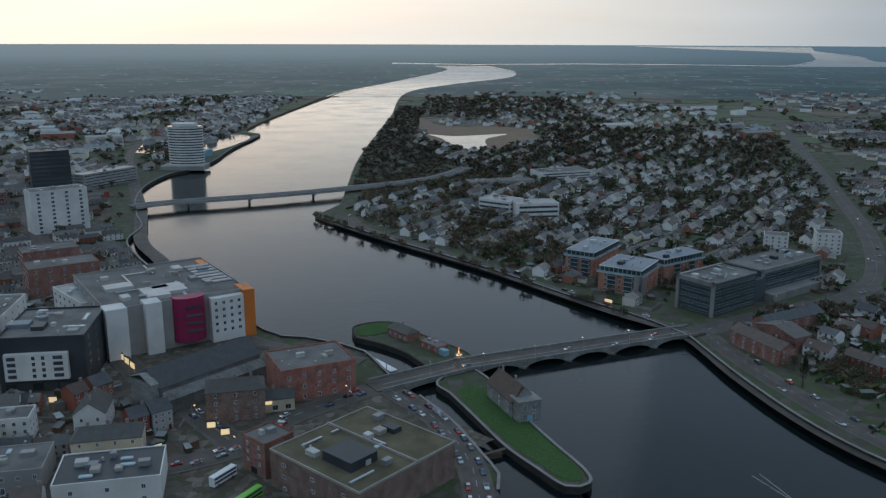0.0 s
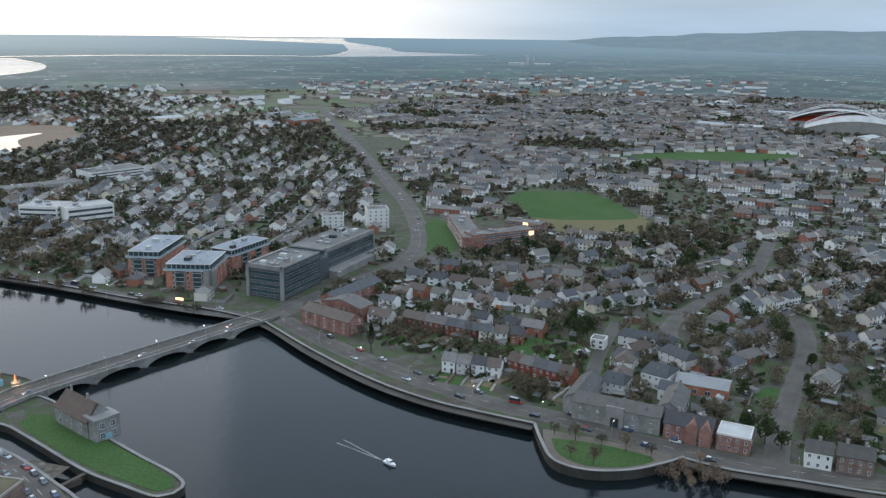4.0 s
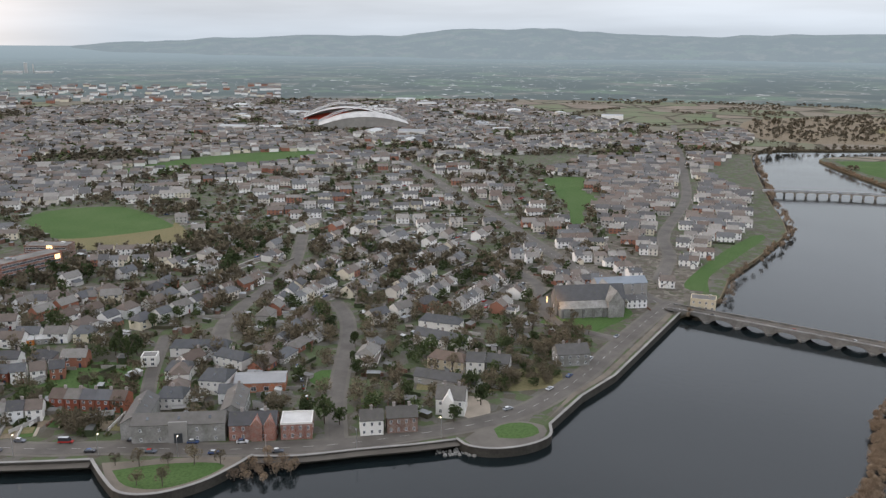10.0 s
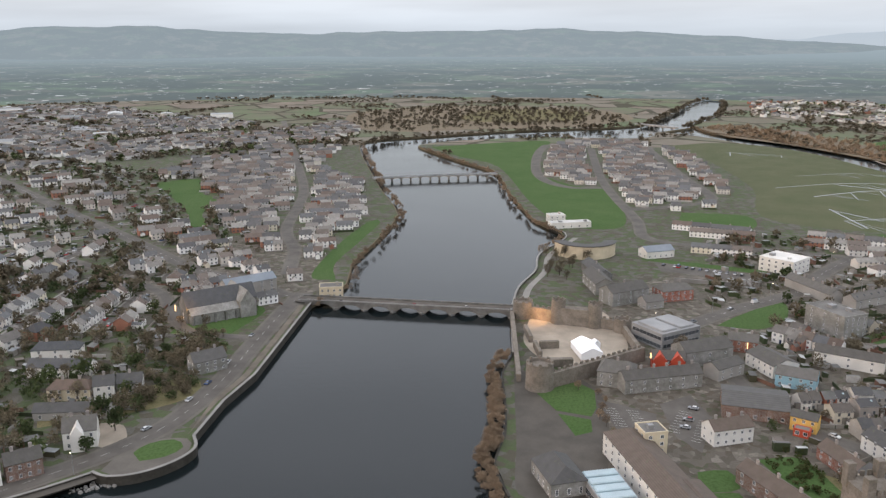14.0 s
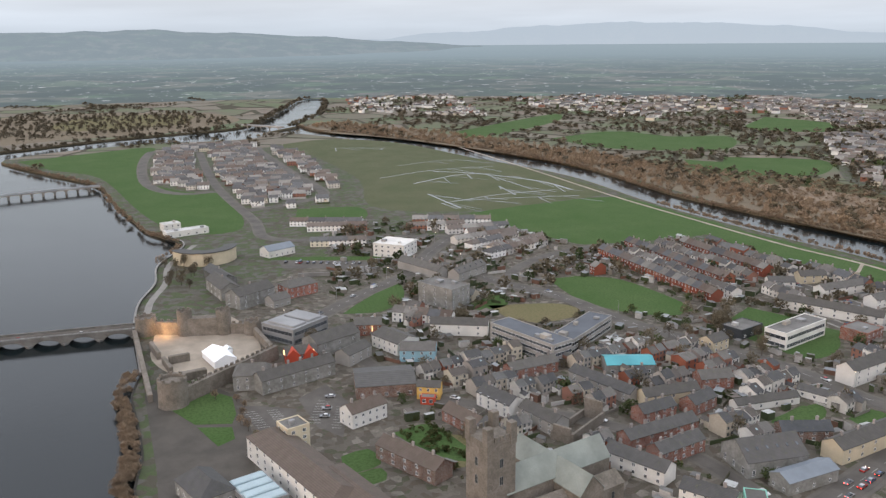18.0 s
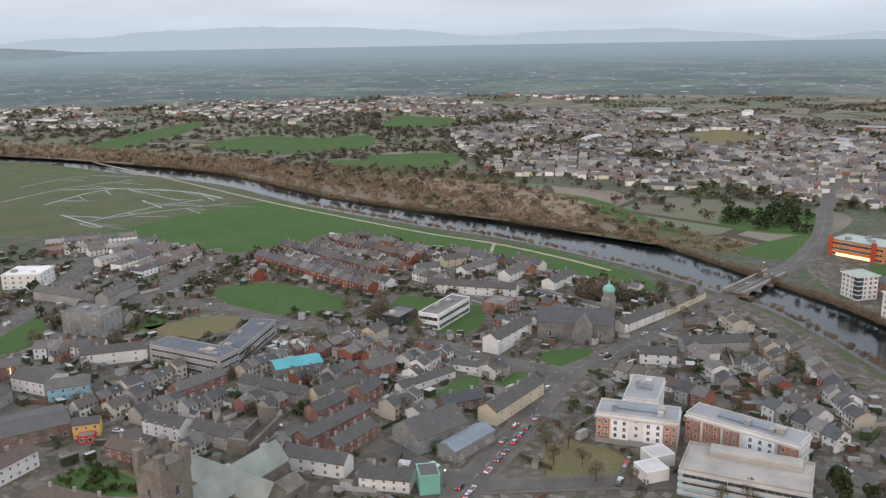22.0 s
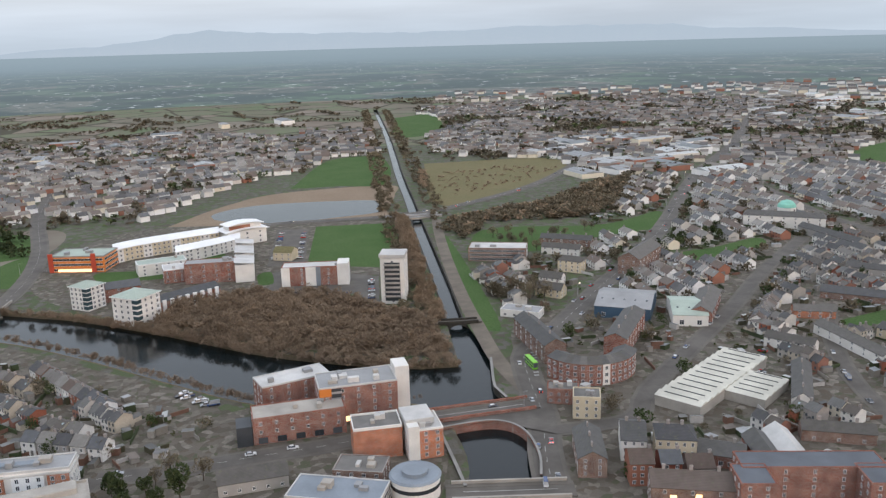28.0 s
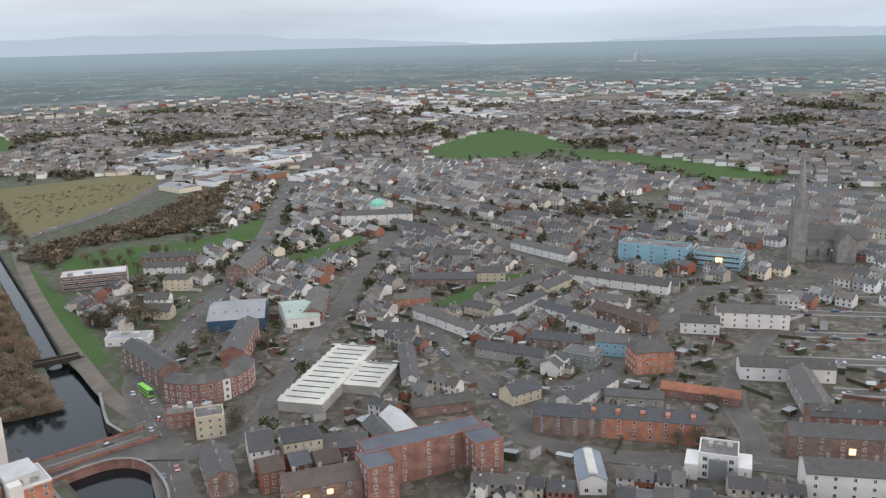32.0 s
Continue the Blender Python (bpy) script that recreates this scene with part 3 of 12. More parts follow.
def take(poly, grow=0.0):
    xs, ys = [p[0] for p in poly], [p[1] for p in poly]
    i0, i1 = [int(max(0, min(len(gx), (v + SPAN) / CELL))) for v in (min(xs) - grow - CELL, max(xs) + grow + CELL)]
    j0, j1 = [int(max(0, min(len(gx), (v + SPAN) / CELL))) for v in (min(ys) - grow - CELL, max(ys) + grow + CELL)]
    if i1 <= i0 or j1 <= j0:
        return
    X, Y = np.meshgrid(gx[i0:i1], gx[j0:j1], indexing="ij")
    taken[i0:i1, j0:j1] |= inside(X, Y, poly)


def take_line(line, w):
    a, b_ = offset(line, w), offset(line, -w)
    for i in range(len(line) - 1):
        take([(a[i].x, a[i].y), (a[i + 1].x, a[i + 1].y), (b_[i + 1].x, b_[i + 1].y), (b_[i].x, b_[i].y)])


def rect(x, y, w, d, deg):
    c, s = math.cos(radians(deg)), math.sin(radians(deg))
    return [(x + c * u - s * v, y + s * u + c * v) for u, v in ((-w / 2, -d / 2), (w / 2, -d / 2), (w / 2, d / 2), (-w / 2, d / 2))]


def is_free(x, y, w, d, deg):
    pts = [(x, y)] + rect(x, y, w, d, deg)
    for a, b_ in pts:
        i, j = int((a + SPAN) / CELL), int((b_ + SPAN) / CELL)
        if not (0 <= i < len(gx) and 0 <= j < len(gx)) or taken[i, j]:
            return False
    return True


def ribbon(name, pts, width, z, mat, label="", category="road", kind="structure", step=8.0, mask=True, smooth=True, thick=0.0):
    """A strip of road or path along a line."""
    line = spline(pts, step) if smooth else [Vector((*p, 0)) for p in pts]
    a, b_ = offset(line, width / 2), offset(line, -width / 2)
    s = Shape()
    k = len(line)
    s.add([(p.x, p.y, z + p.z) for p in a] + [(p.x, p.y, z + p.z) for p in b_], [(k + i, k + i + 1, i + 1, i) for i in range(k - 1)])
    if mask:
        take_line(line, width / 2 + 1.5)
    return tagged(part(name, s, mat), label, category, "", kind), line


def patch(name, poly, z, mat, label, category="lawn", kind="structure", mask=True, smooth=True):
    """A flat area of ground with a soft outline."""
    ring = [(p.x, p.y) for p in spline(list(poly) + [poly[0]], 4.0)[:-1]] if smooth else list(poly)
    s = Shape()
    xy = [Vector(p) for p in ring]
    v, e, f, *_ = delaunay_2d_cdt(xy, [], [list(range(len(xy)))], 1, 1e-4)
    s.add([(p.x, p.y, z) for p in v], [tuple(q) for q in f])
    if mask:
        take(ring)
    return tagged(part(name, s, mat), label, category, "", kind)

# ---- river and ground ----
WATER = -2.6
NORTH_BANK = [(263, 4712), (323, 3939), (255, 3375), (30, 2869), (-101, 2418), (-102, 1646), (-107, 1120), (-98, 861), (-95, 771), (-110, 724), (-91, 697), (-70, 669),
              (-36, 627), (7, 577), (43, 533), (74, 490), (109, 448), (128, 416), (136, 363), (146, 319), (158, 289), (172, 267), (184, 250)]
PARK_EDGE = [(184, 250), (177, 235), (173, 222), (179, 211), (192, 204), (206, 202), (216, 202)]
CLANCY_BANK = [(216, 202), (224, 188), (240, 171), (254, 155), (266, 143)]
BASTION_EDGE = [(266, 143), (263, 136), (266, 126), (275, 117), (286, 113), (296, 117)]
CURRAGOUR_BANK = [(296, 117), (329, 116), (359, 111), (413, 110), (468, 109)]
UP_LEFT = [(468, 109), (512, 96), (562, 101), (623, 95), (710, 89), (760, 95), (897, 131), (1213, 202), (1303, 191), (1362, 108), (1445, -17), (1485, -115), (1545, -238),
           (1690, -297), (1931, -383), (2160, -465), (2240, -510)]
UP_RIGHT = [(2179, -557), (2037, -528), (1745, -439), (1516, -331), (1440, -268), (1348, -216), (1350, -66), (1298, 61), (1244, 115), (1199, 107), (1091, 57), (982, 6), (839, -12),
            (721, -30), (690, -42), (652, -53), (595, -30), (549, -25), (508, -13), (463, -8)]
CASTLE_BANK = [(463, -8), (430, -8), (393, -8), (370, -3), (340, -4), (307, -4), (284, 0), (260, -5), (180, -12), (110, -15)]
ABBEY_NEAR = [(110, -15), (70, -60), (30, -130), (-10, -210), (-34, -262), (-35, -305), (-22, -334), (10, -348), (47, -358), (91, -390), (141, -430), (196, -467), (251, -484), (299, -496), (375, -504),
              (442, -504), (525, -495), (670, -490), (850, -502), (1020, -470), (1267, -396), (1370, -318), (1440, -268)]
ABBEY_FAR = [(1516, -331), (1380, -340), (1267, -415), (1024, -490), (856, -520), (668, -506), (543, -514), (475, -526), (400, -532), (328, -541), (282, -527), (194, -490), (153, -472), (97, -436), (44, -398), (-15, -372), (-46, -380)]
CANAL = [(-52, -440), (-53, -518), (-53, -593), (-53, -690), (-54, -823), (-54, -970), (-60, -1396), (-60, -1930)]
ABBEY_SOUTH = [(-62, -380), (-58, -345), (-63, -305), (-63, -282), (-56, -258), (-32, -170), (10, -80), (50, 0), (70, 60), (50, 130), (28, 200), (19, 262)]
CITY_BANK = [(19, 262), (20, 273), (14, 290), (4, 316), (-10, 341), (-24, 362), (-38, 392), (-50, 402), (-70, 412), (-93, 423), (-155, 506), (-182, 531), (-212, 574), (-238, 624), (-244, 673),
             (-262, 715), (-292, 796), (-308, 874), (-308, 949), (-291, 992), (-286, 1063), (-292, 1174), (-289, 1349), (-330, 1451), (-319, 1911), (-290, 2409), (-167, 3043), (16, 4119), (-43, 4720)]
PIER_ISLE = [(-47, 430), (-38, 438), (-27, 438), (-20, 428), (-12, 420), (14, 388), (-2, 371), (-17, 392), (-30, 405), (-44, 414)]
CLUB_ISLE = [(-2, 356), (12, 372), (24, 352), (33, 322), (42, 298), (51, 276), (51, 267), (43, 265), (34, 278), (24, 295), (12, 324), (4, 343)]
POND = [(123, -756), (128, -780), (110, -806), (79, -820), (30, -822), (-19, -816), (-27, -790), (-24, -757), (13, -741), (61, -729), (100, -738)]


def xy_of(line):
    return [(p.x, p.y) for p in line]


def soft_ring(pts, step=6.0):
    return xy_of(spline(list(pts) + [pts[0]], step)[:-1])


ABBEY_NEAR = ABBEY_NEAR[:7] + [(x * 0.962, y * 0.962) for x, y in ABBEY_NEAR[7:-2]] + ABBEY_NEAR[-2:]
canal_line = spline(CANAL, 60)
# king's island is a hole in the water; the river runs round it
ISLAND = xy_of(spline(UP_RIGHT[4:], 20))[:-1] + CASTLE_BANK[:-1] + xy_of(spline(ABBEY_NEAR, 10))[:-1]
OUTER = xy_of(spline(NORTH_BANK, 12))[:-1] + xy_of(spline(PARK_EDGE, 3))[:-1] + CLANCY_BANK[:-1] + xy_of(spline(BASTION_EDGE, 2.5))[:-1] + CURRAGOUR_BANK[:-1]
ABBEY_FAR = [(x * 1.03, y * 1.03) for x, y in ABBEY_FAR[:-1]] + ABBEY_FAR[-1:]
OUTER += xy_of(spline(UP_LEFT, 20)) + UP_RIGHT[:3] + xy_of(spline(ABBEY_FAR, 10)) + xy_of(offset(canal_line, 5)) + xy_of(offset(canal_line, -5))[::-1]
OUTER += ABBEY_SOUTH[:-1] + xy_of(spline(CITY_BANK, 12))
ISLES = [ISLAND, soft_ring(PIER_ISLE, 3), soft_ring(CLUB_ISLE, 3)]
POND_RING = soft_ring(POND)

# the estuary: broad pale water far down the plain
ESTUARY = [(-300, 5100), (183, 4920), (806, 5100), (1400, 5000), (1933, 4790), (2873, 4900), (3300, 5000), (3054, 6153), (3566, 7425), (4600, 10800), (6691, 15895), (3600, 16500), (3887, 9233), (2700, 6300), (2160, 5260), (1933, 4930), (1400, 5140), (806, 5250), (183, 5060), (-300, 5300)]
BOWL_R = np.linspace(BOWL, 4700, 400)
BOWL_D = BOWL_R + BOWL_K * (BOWL_R - BOWL) ** 3


def bow(x, y, dz=0.0):
    """Far ground drawn in towards the middle: the plain rises gently to the horizon."""
    d = math.hypot(x, y)
    if d <= BOWL:
        return (x, y, dz)
    r = float(np.interp(d, BOWL_D, BOWL_R))
    return (x * r / d, y * r / d, EYE * (1 - r / d) + dz)


def circle(r, k):
    return [(r * math.cos(2 * math.pi * i / k), r * math.sin(2 * math.pi * i / k)) for i in range(k)]


cv, ce = [], []
for ring in [OUTER, *ISLES, POND_RING, ESTUARY, circle(1250, 120)] + [circle(r, 180) for r in (BOWL, 2700, 3200, 3900, 4700, 5700, 7200, 9500, 13000, 19600)]:
    k = len(cv)
    cv += [Vector(p) for p in ring]
    ce += [(k + i, k + (i + 1) % len(ring)) for i in range(len(ring))]
gv, ge, gf, *_ = delaunay_2d_cdt(cv, ce, [], 0, 1e-3)
cx = np.array([sum(gv[i].x for i in f) / len(f) for f in gf])
cy = np.array([sum(gv[i].y for i in f) / len(f) for f in gf])
wet = inside(cx, cy, OUTER)
for isle in ISLES:
    wet &= ~inside(cx, cy, isle)
wet |= inside(cx, cy, POND_RING) | inside(cx, cy, ESTUARY)
far, rural = np.hypot(cx, cy) > BOWL - 1, np.hypot(cx, cy) > 1250
# haze over the backdrop plain is emission in its material
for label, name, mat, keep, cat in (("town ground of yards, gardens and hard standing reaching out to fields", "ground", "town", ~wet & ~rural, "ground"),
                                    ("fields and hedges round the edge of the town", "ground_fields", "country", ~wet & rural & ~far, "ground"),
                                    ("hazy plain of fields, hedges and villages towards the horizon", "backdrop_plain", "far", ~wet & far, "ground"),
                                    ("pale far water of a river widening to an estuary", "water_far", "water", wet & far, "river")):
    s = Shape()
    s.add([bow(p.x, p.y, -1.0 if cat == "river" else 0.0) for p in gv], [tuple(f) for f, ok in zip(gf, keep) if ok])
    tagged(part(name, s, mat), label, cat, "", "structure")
s = Shape()
s.add([(x, y, WATER) for x, y in circle(BOWL + 20, 90)], [tuple(range(90))])
tagged(part("water", s, "water"), "dark river water with faint ripples", "river", "", "structure")
X, Y = np.meshgrid(gx, gx, indexing="ij")
inn = inside(X, Y, OUTER)
for isle in ISLES[:1]:
    inn &= ~inside(X, Y, isle)
taken |= inn | inside(X, Y, POND_RING)
take_line(spline(ABBEY_NEAR[6:14], 8), 20)



def quay_wall(name, pts, mat, label, low=-8.0, high=1.0, thick=0.9, step=8.0, cope=True):
    """A river wall with a coping along a bank; the water lies to the left of the line."""
    line = spline(pts, step) if step else [Vector((*p, 0)) for p in pts]
    face, back = offset(line, 0.25), offset(line, 0.25 - thick)
    root = thing(name, label, "quay wall", kind="structure")
    k = len(line)
    s = Shape()
    s.add([(p.x, p.y, low) for p in face] + [(p.x, p.y, high) for p in face] + [(p.x, p.y, low) for p in back] + [(p.x, p.y, high) for p in back],
          [q for i in range(k - 1) for q in ((i, i + 1, k + i + 1, k + i), (2 * k + i + 1, 2 * k + i, 3 * k + i, 3 * k + i + 1), (k + i, k + i + 1, 3 * k + i + 1, 3 * k + i))] + [(0, k, 3 * k, 2 * k), (k - 1, 3 * k - 1, 4 * k - 1, 2 * k - 1)])
    part("wall", s, mat, root)
    if cope:
        a, b_ = offset(line, 0.4), offset(line, 0.1 - thick)
        s = Shape()
        s.add([(p.x, p.y, high + 0.003) for p in a] + [(p.x, p.y, high + 0.25) for p in a] + [(p.x, p.y, high + 0.003) for p in b_] + [(p.x, p.y, high + 0.25) for p in b_],
              [q for i in range(k - 1) for q in ((i, i + 1, k + i + 1, k + i), (2 * k + i + 1, 2 * k + i, 3 * k + i, 3 * k + i + 1), (k + i, k + i + 1, 3 * k + i + 1, 3 * k + i))])
        part("coping", s, "cope", root, "pale coping stones")
    return root


quay_wall("quay_wall", NORTH_BANK[10:18], "quay", "grey stone quay wall along the strand")
quay_wall("quay_wall", NORTH_BANK[17:], "quay", "grey stone quay wall below the riverside road")
for bank in (NORTH_BANK[10:], CLANCY_BANK):
    ribbon("promenade", [(p.x, p.y) for p in offset([Vector((*q, 0)) for q in bank], -2.6)], 4.0, 0.045, "darkpave", "paved promenade along the quay", "pavement")
ribbon("promenade", [(461, -14), (508, -19), (549, -31), (595, -37), (650, -60)], 4.0, 0.09, "footpath", "pale riverside promenade", "pavement")
quay_wall("park_wall", PARK_EDGE, "quay", "curved stone wall round a small riverside park", step=3)
quay_wall("quay_wall", CLANCY_BANK, "quay", "stone quay wall with a pale kerb", high=0.6)
quay_wall("bastion_wall", BASTION_EDGE, "quay", "rounded stone bastion wall over the river", step=2.5)
quay_wall("quay_wall", CURRAGOUR_BANK, "quay", "stone quay wall with a buff promenade edge", high=0.9, step=0)
quay_wall("bank_wall", CITY_BANK[:5], "quay", "low stone lock wall beside grass", high=0.3)
quay_wall("quay_wall", CITY_BANK[5:16], "quay", "stone quay wall along the city bank")
quay_wall("quay_wall", CITY_BANK[15:23], "quay", "dark stone dock wall", high=0.4)
quay_wall("isle_wall", PIER_ISLE[::-1] + [PIER_ISLE[-1]], "quay", "stone wall round a narrow pier island", high=0.25, cope=False, step=3)
quay_wall("isle_wall", CLUB_ISLE[::-1] + [CLUB_ISLE[-1]], "quay", "stone wall round a grassy river island", high=0.3, step=3)
quay_wall("castle_quay", CASTLE_BANK[:3], "castle", "old rubble wall below the castle", high=1.5)
quay_wall("bank_wall", CASTLE_BANK[2:8], "quay", "low stone bank wall", high=0.2, cope=False)
quay_wall("promenade_wall", UP_RIGHT[14:], "quay", "stone wall of a riverside promenade", high=1.0)
quay_wall("bank_edge", UP_RIGHT[3:15], "bank", "brown scrubby earth bank", high=0.05, cope=False, step=20)
quay_wall("bank_edge", UP_LEFT, "bank", "brown scrubby earth bank", high=0.05, cope=False, step=20)
quay_wall("bank_edge", NORTH_BANK[4:11], "bank", "dark wooded earth bank", high=0.05, cope=False, step=20)
quay_wall("bank_edge", CITY_BANK[22:26], "bank", "dark earth bank", high=0.05, cope=False, step=20)
quay_wall("bank_edge", ABBEY_NEAR[5:], "bank", "overgrown earth bank of the narrow river", high=0.05, cope=False, step=10)
quay_wall("bank_edge", ABBEY_FAR, "bank", "overgrown earth bank of the narrow river", high=0.05, cope=False, step=10)
quay_wall("canal_wall", [(p.x, p.y) for p in offset(canal_line, 5)], "quay", "low stone canal edge", high=0.1, cope=False, step=60)
quay_wall("canal_wall", [(p.x, p.y) for p in offset(canal_line, -5)][::-1], "quay", "low stone canal edge", high=0.1, cope=False, step=60)
quay_wall("basin_wall", [(-62, -380), (-58, -345), (-61, -333)], "quay", "stone wall of the river basin", high=0.9)
quay_wall("basin_wall", [(-33, -262), (-31, -285), (-29, -304)], "quay", "stone wall of the river basin", high=0.9)

# ---- far hills ----
def hills(name, label, a0, a1, radius, depth, tops, mat, seed):
    """A long hill on the horizon; tops are heights at even steps of bearing (clockwise from ahead)."""
    root = Shape()
    k, rows = 160, 12
    for j in range(rows):
        for i in range(k):
            a = radians(a0 + (a1 - a0) * i / (k - 1))
            u = i / (k - 1) * (len(tops) - 1)
            q = min(int(u), len(tops) - 2)
            w = u - q
            w = w * w * (3 - 2 * w)
            h = (tops[q] * (1 - w) + tops[q + 1] * w) * (1 + 0.05 * noise.noise((i * 0.11, seed, 0)) + 0.04 * noise.noise((i * 0.4, seed, 3)))
            r = radius + depth * j / (rows - 1)
            root.v.append((r * math.sin(a), r * math.cos(a), h * math.sin(math.pi / 2 * j / (rows - 1)) - 2))
    root.f = [(j * k + i, j * k + i + 1, (j + 1) * k + i + 1, (j + 1) * k + i) for j in range(rows - 1) for i in range(k - 1)]
    root.s = [0] * len(root.f)
    return tagged(part(name, root, mat), label, "hills", "", "structure")


# the hills look hazy by glow in their materials, not by air
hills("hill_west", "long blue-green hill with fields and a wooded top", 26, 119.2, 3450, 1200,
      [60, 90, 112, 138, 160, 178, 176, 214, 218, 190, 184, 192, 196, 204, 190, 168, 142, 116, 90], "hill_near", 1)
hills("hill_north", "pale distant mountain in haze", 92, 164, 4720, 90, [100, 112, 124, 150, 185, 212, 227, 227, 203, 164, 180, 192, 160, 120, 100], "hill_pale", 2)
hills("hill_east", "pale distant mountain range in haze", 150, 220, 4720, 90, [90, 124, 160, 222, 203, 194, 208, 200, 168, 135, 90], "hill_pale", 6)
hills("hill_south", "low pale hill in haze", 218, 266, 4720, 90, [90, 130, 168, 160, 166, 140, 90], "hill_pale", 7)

# ---- roads ----
ROADS = []


def road(pts, width=8.0, walk_w=1.7, label="grey asphalt street with pavements", marks=True):
    z = 0.05 + 0.006 * len(ROADS)
    o, line = ribbon("road", pts, width, z + 0.004 * 30, "asphalt", label)
    z += 0.004 * 30
    for sgn in (1, -1):
        edge = offset(line, sgn * (width / 2 + walk_w / 2))
        ribbon("pavement", xy_of(edge), walk_w, z - 0.0987, "path", "pale concrete pavement", "pavement", smooth=False)
    ROADS.append((line, width))
    if marks and width >= 8:
        s = Shape()
        for i in range(0, len(line) - 1):
            a, b_ = line[i], line[i] + (line[i + 1] - line[i]) * 0.45
            t = (b_ - a).normalized() * 0.07
            s.add([(a.x - t.y, a.y + t.x, z + 0.02), (a.x + t.y, a.y - t.x, z + 0.02), (b_.x + t.y, b_.y - t.x, z + 0.02), (b_.x - t.y, b_.y + t.x, z + 0.02)], [(0, 1, 2, 3)])
        tagged(part("road_marking", s, "paint"), "worn white dashed centre line", "road marking", "", "structure")
    return line


ennis_road = road([(134, 424), (169, 446), (206, 466), (242, 487), (275, 522), (308, 586), (342, 672), (373, 771), (441, 992), (528, 1278), (640, 1650)], 11)
strand_low = road([(126, 428), (100, 456), (72, 494), (44, 533), (10, 580), (-30, 628), (-66, 675), (-80, 715)], 8)
strand_up = road([(138, 418), (146, 374), (159, 326), (170, 298), (182, 272), (196, 251), (212, 220), (237, 184), (264, 158), (286, 141), (310, 130), (352, 124), (405, 123), (460, 121), (490, 118)], 8.5)
high_street = road([(483, 126), (520, 168), (542, 205), (627, 287), (743, 403), (913, 569), (1076, 754), (1210, 890)], 9)
road([(532, 138), (600, 150), (670, 173), (831, 196), (1000, 240), (1263, 315), (1600, 410)], 7)
cul_de_sac = road([(240, 181), (265, 200), (297, 221), (336, 245), (366, 267), (388, 291)], 6, 1.6)
side_lane = road([(200, 250), (228, 272), (258, 300), (294, 330)], 4.5, 1.2)
road([(294, 290), (319, 315), (357, 333), (434, 362), (520, 420)], 6, 1.6)
road([(408, 126), (419, 165), (460, 190), (495, 215), (560, 300)], 5, 1.4)
road([(242, 487), (290, 470), (330, 440), (380, 400), (434, 362)], 6, 1.6)
castle_road = road([(448, -60), (434, -90), (453, -113), (477, -140), (510, -181), (559, -216), (599, -250)], 9)
est_ring = road([(1250, -90), (1246, -68), (1136, -50), (996, -43), (920, -52), (882, -75), (884, -105)], 8, 2.0, marks=False)
est_back = road([(1230, -215), (1202, -208), (975, -205), (830, -206), (790, -170), (767, -120)], 8, 2.0, marks=False)
est_road = road([(599, -250), (620, -190), (646, -118), (727, -117), (926, -112), (1214, -128)], 7)
nicholas = road([(434, -90), (396, -104), (350, -112), (312, -128), (282, -163), (240, -190), (179, -195)], 6)
island_road = road([(531, -192), (518, -214), (467, -227), (429, -245), (382, -254), (351, -262), (315, -277), (276, -288), (245, -291), (215, -299)], 9)
road([(467, -227), (500, -262), (519, -300), (526, -345)], 6)
mary_street = road([(179, -195), (140, -236), (110, -262), (97, -289)], 7)
athlunkard = road([(160, -150), (179, -189), (188, -217), (199, -251), (215, -299), (214, -336), (216, -392), (217, -474), (218, -556), (237, -652), (287, -801), (322, -949)], 10)
hotel_road = road([(97, -289), (71, -291), (47, -296), (19, -301), (2, -305), (-27, -315), (-48, -322), (-70, -326)], 9)
broad_street = road([(-61, -240), (-66, -283), (-72, -312), (-74, -341), (-76, -367), (-81, -389), (-100, -413), (-146, -485), (-197, -560), (-256, -663), (-369, -877), (-536, -1143), (-751, -1537)], 10)
john_street = road([(-72, -300), (-107, -306), (-123, -332), (-164, -381), (-211, -438), (-259, -501), (-330, -582)], 7)
mungret = road([(-196, -246), (-205, -281), (-215, -330), (-236, -383), (-262, -430)], 6, 1.6)
cathedral_road = road([(-186, -240), (-205, -247), (-227, -258), (-274, -272), (-343, -303), (-400, -325), (-470, -300), (-549, -330)], 7)
wickham = road([(-186, -240), (-192, -225), (-207, -203), (-226, -186), (-241, -173), (-262, -190), (-275, -208), (-312, -234), (-371, -259)], 7)
road([(-241, -173), (-262, -148), (-290, -120)], 8)
mulgrave = road([(-398, -345), (-364, -375), (-357, -429), (-368, -481), (-390, -563), (-388, -659), (-404, -805)], 7)
ribbon("towpath", [(-71, -341), (-65, -377), (-63, -430), (-62, -481), (-63, -562), (-66, -646), (-70, -713)], 8, 0.12, "towpath", "wide worn path beside the canal", "path")
link_road = road([(218, -600), (150, -680), (75, -722), (13, -729), (-53, -740), (-120, -789), (-193, -869), (-270, -996)], 9)
henry_street = road([(-23, 354), (-42, 338), (-64, 316), (-76, 292), (-112, 272), (-180, 250), (-260, 232)], 10)
harveys_quay = road([(-38, 380), (-100, 412), (-150, 480), (-190, 560), (-225, 620), (-250, 690), (-265, 735)], 7)
sarsfield_street = road([(-76, 292), (-107, 329), (-131, 353), (-151, 380), (-180, 420), (-235, 514), (-300, 620), (-400, 800)], 9)
lock_quay = road([(-22, 346), (-5, 322), (5, 300), (11, 277), (13, 250)], 8)
dock_road = road([(-265, 735), (-330, 900), (-420, 1150), (-480, 1500), (-520, 2100)], 8)


